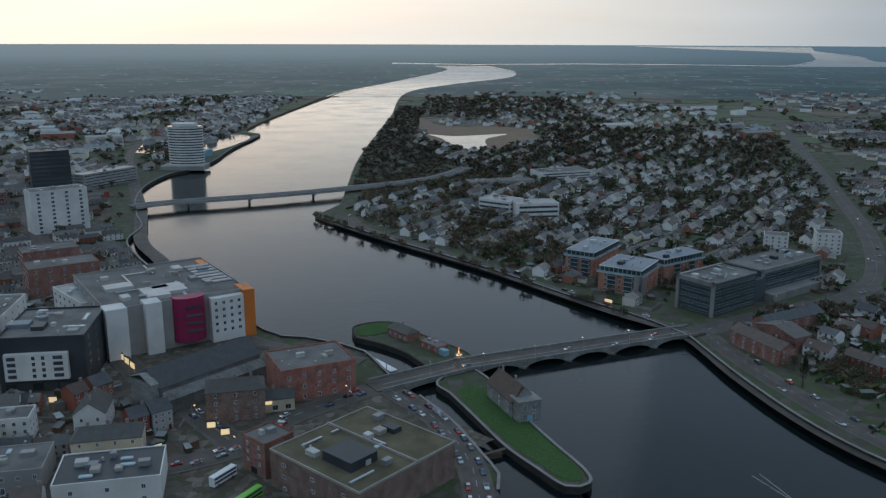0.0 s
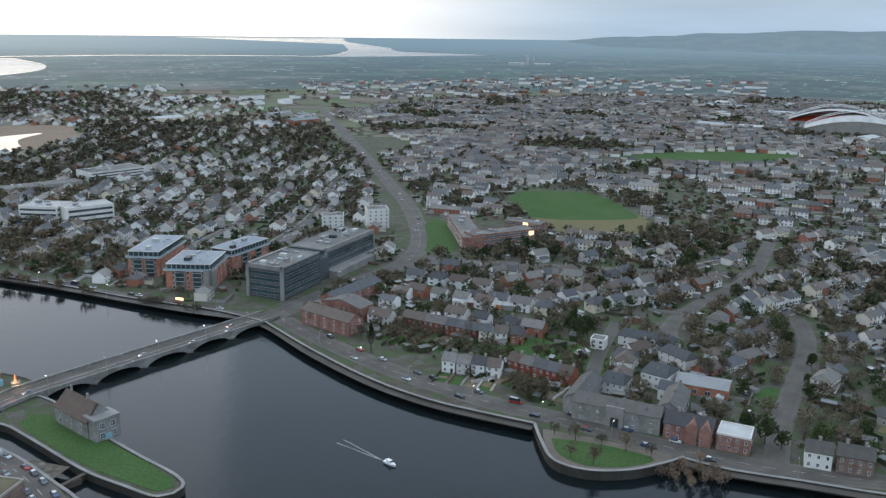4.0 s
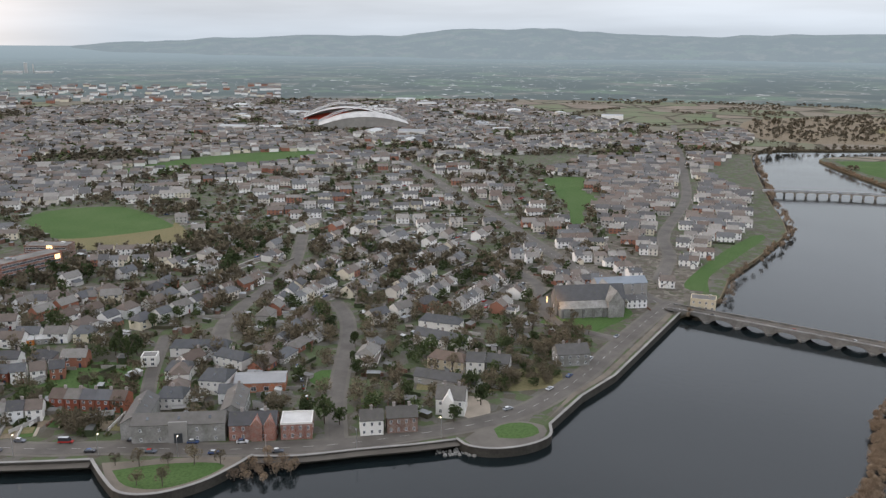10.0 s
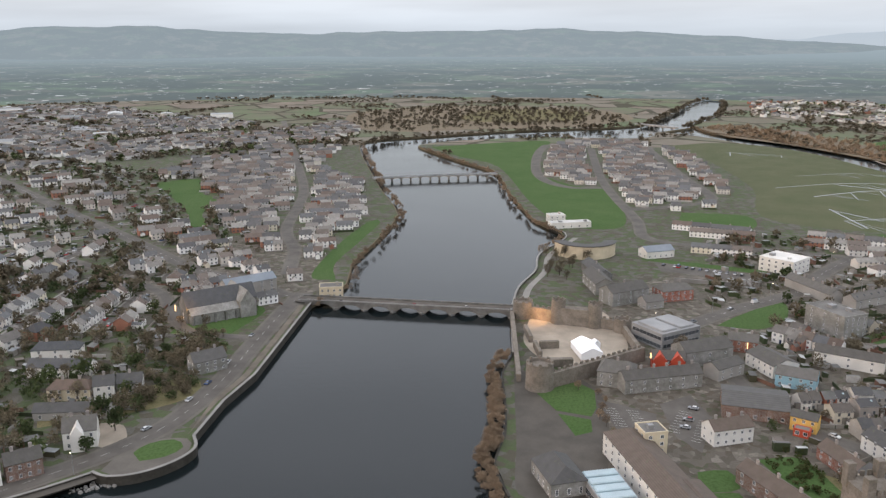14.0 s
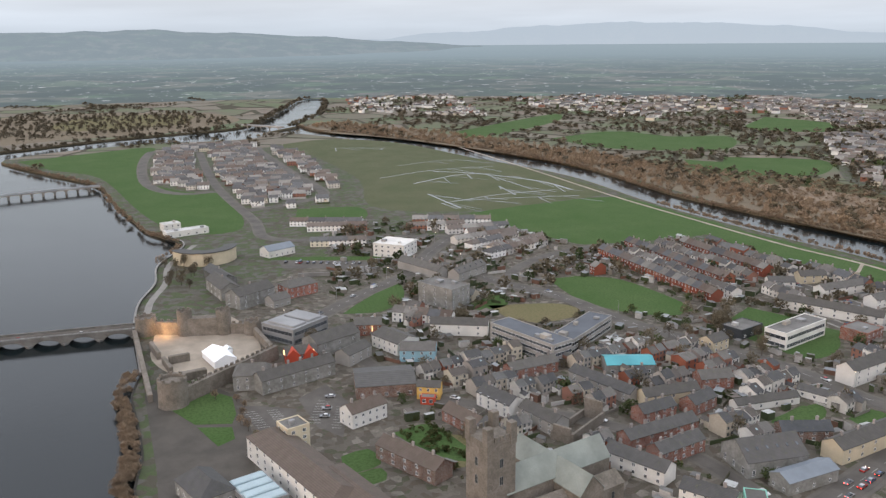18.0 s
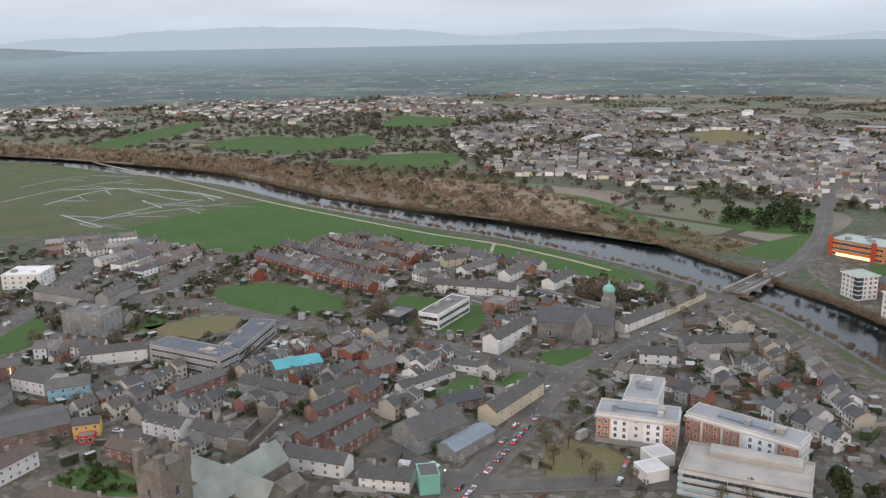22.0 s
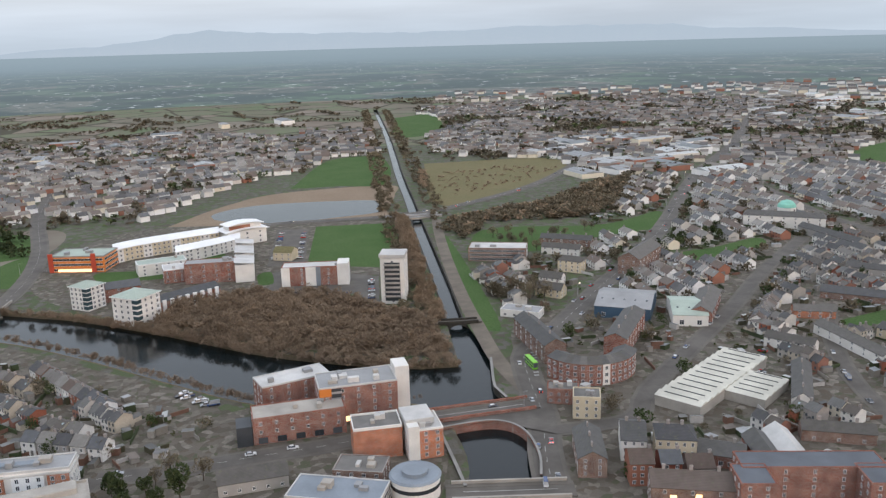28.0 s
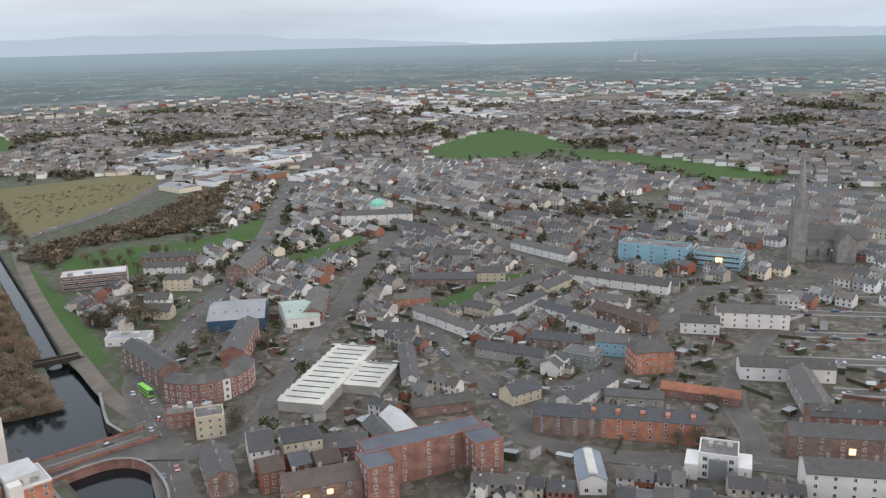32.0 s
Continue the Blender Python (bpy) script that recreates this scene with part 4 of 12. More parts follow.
# ---- bridges ----
def arch_bridge(name, label, p0, p1, width, arches, deck, pier, rise, mat, spring=-4.6):
    """A stone bridge of equal arches from bank to bank."""
    a, b_ = Vector((*p0, 0)), Vector((*p1, 0))
    d = b_ - a
    L = d.length
    root = thing(name, label, "bridge", pose(a.x, a.y, 0, 0, 0, math.degrees(math.atan2(d.y, d.x))))
    take(rect((a.x + b_.x) / 2, (a.y + b_.y) / 2, L, width + 4, math.degrees(math.atan2(d.y, d.x))))
    span = (L - pier * (arches + 1)) / arches
    h = width / 2
    s = Shape()
    for i in range(arches):
        x0 = pier + i * (span + pier)
        pts = [(x0 + span * (1 - math.cos(math.pi * j / 14)) / 2, spring + rise * math.sin(math.pi * j / 14)) for j in range(15)]
        for (xa, za), (xb, zb) in zip(pts, pts[1:]):
            s.add([(xa, -h, za), (xb, -h, zb), (xb, -h, deck), (xa, -h, deck)], [(0, 1, 2, 3)])
            s.add([(xa, h, za), (xb, h, zb), (xb, h, deck), (xa, h, deck)], [(3, 2, 1, 0)])
            s.add([(xa, -h, za), (xb, -h, zb), (xb, h, zb), (xa, h, za)], [(3, 2, 1, 0)])
        part("arch", s, mat, root)
        s = Shape()
    for i in range(arches + 1):
        x0 = i * (span + pier)
        s = Shape()
        s.prism([(x0, -h), (x0 + pier / 2, -h - 2.0), (x0 + pier, -h), (x0 + pier, h), (x0 + pier / 2, h + 2.0), (x0, h)], -9, -1.6)
        s.box(x0, x0 + pier, -h, h, -1.6, deck)
        part("pier", s, mat, root)
    s = Shape().box(-6, L + 6, -h + 0.5, h - 0.5, deck - 0.5, deck + 0.1)
    part("deck", s, "asphalt", root)
    for y in (-h + 1.6, h - 1.6):
        part("footway", Shape().box(-6, L + 6, y - 1.1, y + 1.1, deck + 0.1, deck + 0.24), "path", root, "pale footway")
    for y in (-h, h):
        s = Shape().box(-4, L + 4, y - 0.25, y + 0.25, deck - 0.3, deck + 1.1)
        s.box(-4, L + 4, y - 0.4, y + 0.4, deck + 1.1, deck + 1.3)
        part("parapet", s, mat, root)
    part("centre_line", Shape().box(0, L, -0.1, 0.1, deck + 0.1, deck + 0.115), "paint", root)
    return root


arch_bridge("sarsfield_bridge", "long grey limestone bridge of five low arches", (130, 424), (12, 376), 13, 5, 0.6, 3.0, 3.4, "lime", -3.5)
arch_bridge("swivel_bridge", "short low bridge span over a lock channel", (8, 374), (-26, 352), 13, 1, 0.5, 3.0, 3.6, "lime")
arch_bridge("thomond_bridge", "old grey stone bridge of seven arches", (474, 112), (462, -10), 10, 7, 1.2, 3.4, 3.6, "darklime", -3.1)
arch_bridge("baals_bridge", "single-arched stone bridge with a brick-red parapet", (-30, -320), (-66, -325), 11, 1, 0.6, 3.0, 4.6, "brick")
arch_bridge("lock_bridge", "road bridge over the narrow river", (217, -470), (217, -522), 12, 3, 0.8, 2.5, 4.2, "concrete")
arch_bridge("foot_bridge", "low concrete bridge over the river basin", (-32, -259), (-64, -256), 11, 1, 0.4, 2.0, 4.2, "concrete")


def beam_bridge(name, label, pts, width, deck, piers, depth=1.6):
    line = spline(pts, 10)
    root = thing(name, label, "bridge")
    take_line(line, width / 2 + 2)
    k = len(line)
    a, b_ = offset(line, width / 2), offset(line, -width / 2)
    s = Shape()
    s.add([(p.x, p.y, deck) for p in a] + [(p.x, p.y, deck) for p in b_] + [(p.x, p.y, deck - depth) for p in a] + [(p.x, p.y, deck - depth) for p in b_],
          [q for i in range(k - 1) for q in ((k + i, k + i + 1, i + 1, i), (i, i + 1, 2 * k + i + 1, 2 * k + i), (3 * k + i, 3 * k + i + 1, k + i + 1, k + i), (2 * k + i, 2 * k + i + 1, 3 * k + i + 1, 3 * k + i))])
    part("deck", s, "concrete", root)
    ribbon_line = [(p.x, p.y) for p in line]
    s = Shape()
    c, e = offset(line, width / 2 - 1.5), offset(line, 1.5 - width / 2)
    s.add([(p.x, p.y, deck + 0.03) for p in c] + [(p.x, p.y, deck + 0.03) for p in e], [(k + i, k + i + 1, i + 1, i) for i in range(k - 1)])
    part("carriageway", s, "asphalt", root)
    for off in (width / 2, -width / 2):
        q = offset(line, off)
        s = Shape()
        s.add([(p.x, p.y, deck) for p in q] + [(p.x, p.y, deck + 1.0) for p in q] + [(p.x * 1.0, p.y, deck + 1.15) for p in offset(q, 0.2)],
              [f for i in range(k - 1) for f in ((i, i + 1, k + i + 1, k + i), (k + i, k + i + 1, 2 * k + i + 1, 2 * k + i))])
        part("railing", s, "steel", root)
    for i in range(piers):
        p = line[round((i + 0.8) * (k - 1) / (piers + 0.6))]
        sh = Shape().cyl(0, 0, -9, deck - depth, 1.3, 1.1, 10)
        sh.box(-width / 2 + 1, width / 2 - 1, -0.8, 0.8, deck - depth - 1.0, deck - depth + 0.01)
        t = line[min(i + 1, k - 1)] - line[max(i - 1, 0)]
        part("pier", sh, "concrete", root, "", pose(p.x, p.y, 0, 0, 0, 120))
    return root


beam_bridge("shannon_bridge", "slim modern concrete bridge on round piers", [(-275, 742), (-249, 763), (-164, 801), (-98, 839), (-14, 902), (30, 985)], 13, 3.5, 6)
beam_bridge("far_bridge", "low grey bridge with many piers", [(915, 138), (938, 77), (956, 3)], 6, 2.5, 14, 1.0)
beam_bridge("far_bridge", "low road bridge far up the river", [(1554, -244), (1480, -300)], 9, 3.0, 5, 1.2)

# the curved brick parapet where the old bridge widens to the junction
basin_line = spline([(-26, -306.5), (-34, -308.5), (-44, -310.5), (-52, -310.5), (-58.5, -306), (-62, -298), (-63, -288), (-62.5, -277), (-60, -265)], 2.5)
bp = thing("basin_parapet", "curved red-brick parapet with a pale coping round a river basin", "parapet")
for nm, o0, o1, z0, z1, mt in (("wall", 0.0, 0.6, -6.5, 1.25, "brick"), ("coping", -0.15, 0.75, 1.25, 1.5, "cope")):
    a, b_ = offset(basin_line, o0), offset(basin_line, o1)
    k = len(a)
    part(nm, Shape().add([(p.x, p.y, z0) for p in a] + [(p.x, p.y, z1) for p in a] + [(p.x, p.y, z0) for p in b_] + [(p.x, p.y, z1) for p in b_],
                         [q for i in range(k - 1) for q in ((i, i + 1, k + i + 1, k + i), (2 * k + i + 1, 2 * k + i, 3 * k + i, 3 * k + i + 1), (k + i, k + i + 1, 3 * k + i + 1, 3 * k + i))]), mt, bp)
deck_ring = [(p.x, p.y) for p in offset(basin_line, -0.4)][:13] + [(-74, -296), (-78, -318), (-66, -322), (-44, -317)]
patch("junction_deck", deck_ring, 0.62, "asphalt", "asphalt of a street junction beside a basin", "road", smooth=False)

# ---- open ground ----
for k, ring in enumerate(([(-60, -240), (-90, -215), (-300, -120), (-420, -170), (-520, -300), (-600, -560), (-340, -620), (-150, -470), (-84, -430), (-72, -330)],
             [(120, -200), (230, -60), (300, -20), (372, -40), (480, -60), (600, -180), (560, -300), (420, -420), (230, -455), (120, -395), (60, -340), (96, -300)],
             [(-20, -240), (40, -210), (130, -225), (100, -300), (40, -345), (-20, -320), (-30, -290)],
             [(20, 300), (-20, 340), (-90, 400), (-230, 600), (-290, 730), (-420, 1000), (-700, 900), (-500, 400), (-330, 220), (-60, 230)],
             [(460, 115), (560, 112), (640, 190), (540, 260), (430, 180)])):
    patch("town_yards", ring, 0.02 + 0.004 * k, "yards", "concrete, tarmac and gravel yards between town buildings", "yards", mask=False)
patch("pier_lawn", [(-46, 428), (-38, 436), (-28, 436), (-24, 428), (-34, 418), (-43, 417)], 0.3, "grass", "round green lawn on a pier island")
patch("club_lawn", [(6, 346), (14, 352), (24, 338), (33, 318), (42, 296), (49, 277), (49, 269), (44, 268), (35, 281), (25, 298), (14, 324)], 0.12, "grass", "long green lawn on a river island")
patch("bank_lawn", [(-16, 342), (-10, 339), (3, 315), (13, 290), (18, 274), (18, 264), (14, 268), (8, 290), (-2, 316)], 0.08, "grass", "green bank beside a lock channel")
patch("park_path", [(185, 246), (178, 235), (174.5, 222), (180, 212), (192, 205.5), (206, 203.5), (214, 205), (208, 216), (196, 232)], 0.06, "towpath", "worn gravel path round a small park", "path")
patch("bastion_paving", [(268, 141), (265, 135), (268, 127), (276, 119), (286, 115), (295, 119), (293, 132), (284, 139)], 0.06, "path", "pale paving on a rounded bastion", "pavement")
patch("park_lawn", [(183, 238), (178, 226), (182, 214), (194, 207), (206, 206), (204, 214), (194, 228)], 0.1, "grass", "green lawn of a small riverside park")
patch("bastion_lawn", [(276, 130), (280, 122), (288, 118), (294, 124), (290, 132), (282, 135)], 0.1, "grass", "small lawn on a bastion")
patch("marsh_pool", [(-24, 1364), (14, 1340), (41, 1345), (102, 1371), (70, 1310), (63, 1265), (62, 1190), (34, 1180), (8, 1250), (0, 1300)], 0.12, "water", "shallow pale marsh pool", "pool")
patch("marsh_reeds", [(-45, 1669), (3, 1500), (98, 1490), (150, 1433), (130, 1265), (80, 1190), (40, 1165), (0, 1220), (-37, 1400)], 0.06, "reed", "orange reed bed round a pool", "reeds")
patch("oval_green", [(279, 218), (286, 231), (297, 232), (301, 227), (289, 217)], 0.1, "grass", "teardrop green in the middle of a cul-de-sac")
patch("pitch", [(437, 650), (476, 672), (522, 633), (497, 545), (474, 530), (411, 570)], 0.08, "grass", "mown green sports pitch")
patch("rough_field", [(409, 570), (474, 530), (500, 540), (452, 481), (392, 528)], 0.06, "rough", "rough ochre grass beside a pitch", "field")
patch("school_lawn", [(268, 520), (300, 570), (335, 600), (318, 540), (290, 500)], 0.08, "grass", "green strip beside a road")
patch("long_green", [(630, 815), (800, 822), (921, 765), (926, 709), (837, 686), (718, 752)], 0.08, "grass", "long green park among houses")
patch("moyross_green", [(882, 371), (912, 333), (826, 298), (791, 268), (727, 263), (681, 244), (633, 238), (719, 274), (807, 323)], 0.08, "grass", "green strip with paths between houses")
patch("church_lawn", [(412, 140), (455, 132), (462, 150), (420, 172), (405, 160)], 0.1, "grass", "green churchyard lawn")
patch("bank_green", [(520, 104), (560, 112), (625, 106), (700, 100), (700, 110), (620, 120), (530, 122)], 0.06, "grass", "green river bank below houses")
patch("castle_walk", [(374, -9), (300, -9), (258, -12), (258, -36), (300, -44), (330, -46), (350, -46), (366, -38)], 0.036, "darkpave", "paved ground below a castle", "pavement", mask=False, smooth=False)
patch("castle_lawn", [(349, -17), (361, -36), (352, -43), (334, -42), (325, -39), (330, -25)], 0.1, "grass", "green lawn below a castle wall", smooth=False)
patch("castle_lawn", [(327, -25.5), (322, -38.5), (311, -38), (307, -31)], 0.1, "grass", "green lawn below a castle wall", smooth=False)
patch("road_green", [(444, -118), (462, -134), (490, -166), (460, -160), (440, -140)], 0.1, "grass", "green wedge between roads")
patch("island_field", [(1219, 100), (1301, -64), (1200, -60), (1037, -45), (972, -46), (901, -75), (860, -110), (703, -105), (692, -60), (783, -32), (1026, 2), (1120, 55)], 0.06, "grass", "broad green field beside the river", "field")
patch("big_field", [(676, -297), (688, -369), (688, -458), (600, -466), (537, -464), (522, -422), (529, -342), (551, -320)], 0.06, "grass", "large flat green playing field", "field")
ribbon("embankment_path", [(1109, -474), (891, -468), (695, -459), (572, -459), (469, -462), (408, -470), (346, -468), (300, -462)], 3.2, 0.14, "gravel", "pale gravel path on a river embankment", "path", mask=False)
ribbon("field_path", [(408, -470), (380, -430), (372, -412)], 2.4, 0.15, "gravel", "pale gravel path across a green", "path", mask=False)
patch("estate_edge_green", [(757, -162), (743, -215), (692, -205), (705, -155)], 0.08, "grass", "small green with trees below an estate")
patch("terrace_green", [(462, -258), (449, -289), (373, -296), (378, -270), (412, -254)], 0.085, "grass", "long green strip before brick terraces")
patch("corner_green", [(454, -196), (450, -217), (422, -210), (423, -189)], 0.08, "grass", "worn green beside a school", mask=False)
patch("bank_field", [(528, -433), (530, -464), (409, -474), (330, -468), (320, -455), (410, -436), (472, -430)], 0.08, "grass", "green field along the river bank", "field")
patch("wet_meadow", [(1250, -240), (1290, -330), (1204, -410), (1020, -445), (860, -468), (719, -464), (692, -380), (685, -300), (740, -230), (900, -262), (1130, -262)], 0.05, "marsh", "wet olive-green meadow with flooded drains", "field")
patch("scrub_bank", [(340, -560), (420, -545), (560, -528), (850, -535), (1020, -505), (1250, -430), (1380, -360), (1500, -345), (1560, -420), (1300, -520), (1000, -610), (700, -610), (500, -600), (400, -590)], 0.05, "scrub", "brown winter scrub along the narrow river", "scrub")
patch("reed_bed", [(692, -628), (654, -665), (520, -669), (427, -632), (444, -569), (548, -576)], 0.08, "reed", "pinkish-brown dead reed bed", "reeds", mask=False)
patch("far_scrub", [(1560, -180), (1480, -80), (1470, 40), (1420, 160), (1500, 260), (1800, 300), (2000, 100), (1900, -200), (1700, -260)], 0.05, "scrub", "brown scrub land beyond the river", "scrub")
patch("far_field", [(1640, -150), (1600, 20), (1700, 80), (1900, 0), (1850, -180)], 0.08, "rough", "ochre rough field beyond the river", "field")
patch("park_pitch", [(34, -579), (-32, -557), (-35, -706), (32, -706)], 0.08, "grass", "flat green sports pitch", smooth=False)
patch("reeds", [(159, -735), (122, -822), (73, -880), (-38, -900), (-42, -842), (-30, -760), (-30, -735), (60, -722), (120, -730)], 0.04, "reed", "orange-brown reeds round a pond", "reeds")
patch("canal_field", [(-90, -1051), (-242, -1056), (-245, -956), (-141, -814), (-77, -786)], 0.06, "rough", "ochre waste ground beside a canal", "field")
patch("hill_park", [(-574, -944), (-700, -1060), (-868, -1134), (-784, -884), (-634, -888)], 0.08, "grass", "broad green park on rising ground")
patch("long_park", [(-778, -865), (-800, -769), (-785, -543), (-717, -551), (-728, -731), (-740, -850)], 0.07, "grass", "long green park between houses")
patch("yard_parking", [(-225, -232), (-240, -222), (-262, -236), (-248, -252)], 0.05, "asphalt", "asphalt parking yard behind shops", "car park", mask=False)
patch("people_park", [(-80, -600), (-109, -665), (-201, -660), (-262, -700), (-240, -640), (-172, -612), (-130, -584)], 0.06, "grass", "green park with bare trees")
patch("hospital_lawn", [(-213, -556), (-252, -566), (-297, -588), (-291, -564), (-252, -550), (-236, -531)], 0.07, "grass", "green lawn in front of an old hospital")
patch("abbey_lawn", [(-252, -402), (-312, -422), (-350, -420), (-348, -413), (-312, -411), (-256, -389)], 0.07, "grass", "rough green strip along an old town wall", "lawn")
patch("allotments", [(196, 320), (236, 345), (262, 300), (222, 272)], 0.05, "grass", "long back gardens of lawn and beds", "garden", mask=False)
CAR_PARKS = [[(339, -69), (350, -84), (326, -88), (296, -77), (309, -70)], [(342, -43), (338, -52), (329, -66), (312, -62), (312, -48)]]
for ring in CAR_PARKS:
    patch("car_park", ring, 0.07, "asphalt", "asphalt car park with white bays", "car park", smooth=False)
for x0, y0, dx, dy, ux, uy, n_ in ((312, -72, 2.4, -1.1, 2, 4.6, 9), (306, -75, 2.3, -0.9, -2, -3.4, 9), (334, -45, -2.4, -0.4, -0.6, -4.8, 8), (332, -54, -2.3, -0.3, -0.8, -4.8, 7)):
    for k in range(n_):
        a, c, L = x0 + dx * k, y0 + dy * k, math.hypot(ux, uy)
        qx, qy = -uy / L * 0.09, ux / L * 0.09
        tagged(part("bay_line", Shape().add([(a - qx, c - qy, 0.09), (a + qx, c + qy, 0.09), (a + ux + qx, c + uy + qy, 0.09), (a + ux - qx, c + uy - qy, 0.09)], [(0, 1, 2, 3)]), "paint"), "white painted parking bay line", "bay marking", "", "structure")
patch("back_garden", [(281, -72), (283, -83), (270, -84), (268, -71)], 0.07, "grass", "narrow back garden lawn", "garden", mask=False)
patch("back_garden", [(266, -71), (267, -83), (258, -82), (258, -72)], 0.07, "grass", "narrow back garden lawn", "garden", mask=False)
patch("garden_scrub", [(292, -101), (275, -124), (258, -118), (260, -101)], 0.06, "rough", "overgrown gardens behind houses", "garden", mask=False)
patch("waste_ground", [(182, -236), (163, -249), (147, -236), (160, -216)], 0.06, "rough", "rough brown waste ground", "ground")
patch("corbally_land", [(1560, -420), (1259, -450), (1058, -560), (824, -655), (675, -690), (540, -660), (420, -640), (300, -596), (240, -600), (250, -740), (400, -730), (600, -700), (760, -810), (900, -945), (1260, -1260), (1700, -900)], 0.025, "country", "small green and brown fields beyond the river scrub", "field", mask=False)
patch("corbally_scrub", [(262, -548), (394, -540), (563, -545), (738, -560), (887, -545), (1060, -515), (1250, -435), (1400, -365), (1560, -420), (1259, -456), (1167, -508), (1058, -565), (939, -619), (824, -665), (731, -695), (675, -720), (541, -680), (427, -640), (319, -600), (261, -590)], 0.04, "scrubland", "brown and olive scrub beside the narrow river", "scrub", mask=False)
patch("canal_meadow", [(-40, -720), (-40, -560), (30, -540), (110, -470), (205, -545), (215, -640), (170, -730)], 0.03, "yards", "yards and verges round student blocks", "yards", mask=False)
patch("student_parking", [(62, -583), (63, -702), (38, -697), (36, -585), (48, -578)], 0.05, "asphalt", "asphalt parking beside a sports pitch", "car park", mask=False, smooth=False)
patch("student_parking", [(54, -514), (60, -560), (44, -572), (0, -548), (-14, -540), (-12, -478), (2, -504), (18, -500)], 0.05, "asphalt", "asphalt parking round canal apartments", "car park", mask=False, smooth=False)
patch("student_lawn", [(63, -534), (66, -560), (58, -566), (54, -536)], 0.08, "grass", "small green lawn by student houses", "lawn", mask=False)
patch("student_lawn", [(125, -604), (100, -612), (98, -628), (128, -622)], 0.08, "grass", "green court between student blocks", "lawn", mask=False)
patch("student_lawn", [(170, -560), (120, -566), (112, -580), (175, -588)], 0.08, "grass", "green court between student blocks", "lawn", mask=False)
patch("apartment_scrub", [(178, -246), (154, -249), (147, -232), (164, -226)], 0.062, "rough", "rough brown plot behind apartments", "ground", mask=False)
for k, ring in enumerate(([(520, -669), (451, -667), (328, -599), (359, -597), (454, -634)], [(1150, -643), (1192, -784), (1091, -823), (1048, -898), (931, -789), (1004, -661)], [(871, -740), (792, -826), (710, -734), (772, -665)],
             [(1300, -546), (1516, -848), (1385, -786), (1206, -544)], [(1284, -1181), (1141, -1196), (1040, -1079), (1134, -1008)], [(873, -679), (764, -750), (720, -700), (788, -640)])):
    patch("corbally_field", ring, 0.07 + 0.006 * k, "grass", "green field beyond the river scrub", "field")
patch("estate_rough", [(663, -1177), (640, -1293), (529, -1226), (538, -1086)], 0.07, "rough", "olive rough green among houses", "field")
patch("tree_green", [(344, -706), (275, -731), (245, -650), (306, -634)], 0.07, "grass", "green with dark trees by a roundabout", "lawn")
patch("canal_fields", [(66, -905), (28, -1114), (-40, -1123), (-38, -915), (18, -909)], 0.07, "grass", "flat green fields beside a canal", "field")
patch("canal_fields", [(-91, -1712), (-168, -1751), (-156, -1436), (-76, -1371)], 0.07, "grass", "green field beyond a canal", "field")
patch("castle_yard", [(452, -18), (470, -55), (425, -66), (394, -60), (380, -30), (410, -14)], 0.12, "gravel", "pale gravel castle courtyard", "courtyard", mask=False)
take([(463, -5), (485, -60), (440, -75), (350, -60), (345, 0)])
patch("river_walk", [(372, -8), (340, -8), (300, -8), (262, -8), (262, -22), (300, -22), (330, -14)], 0.06, "darkpave", "paved riverside walk", "pavement", mask=True)
patch("strand_walk", [(298, 120), (330, 118.5), (360, 113.5), (413, 112.5), (466, 112), (466, 115), (413, 115.5), (360, 116.5), (330, 121)], 0.1, "towpath", "buff riverside promenade", "pavement", mask=False, smooth=False)
patch("ochre_lawn", [(426, -199), (412, -239), (390, -240), (390, -204)], 0.08, "rough", "ochre worn grass yard")
patch("estate_green", [(462, -275), (441, -284), (375, -292), (380, -305), (440, -300)], 0.08, "grass", "green between terraces")
patch("school_green", [(364, -334), (323, -347), (296, -332), (290, -304), (340, -300)], 0.08, "grass", "green lawn round a school")
patch("church_green", [(236, -304), (240, -318), (224, -332), (222, -306)], 0.08, "grass", "green lawn before a church")
patch("alms_green", [(244, -240), (248, -268), (237, -262), (234, -240)], 0.08, "grass", "small green before almshouses")
patch("junction_green", [(232, -269), (236, -284), (226, -286), (222, -270)], 0.08, "grass", "small green at a junction")
patch("bank_meadow", [(240, -440), (300, -470), (400, -478), (400, -440), (320, -440)], 0.07, "grass", "green meadow by the river")
patch("link_green", [(225, -560), (260, -560), (250, -640), (230, -640)], 0.06, "grass", "green verge beside a bridge")
patch("canal_green", [(-66, -420), (-64, -600), (-72, -640), (-76, -440)], 0.03, "grass", "green canal bank", mask=False)

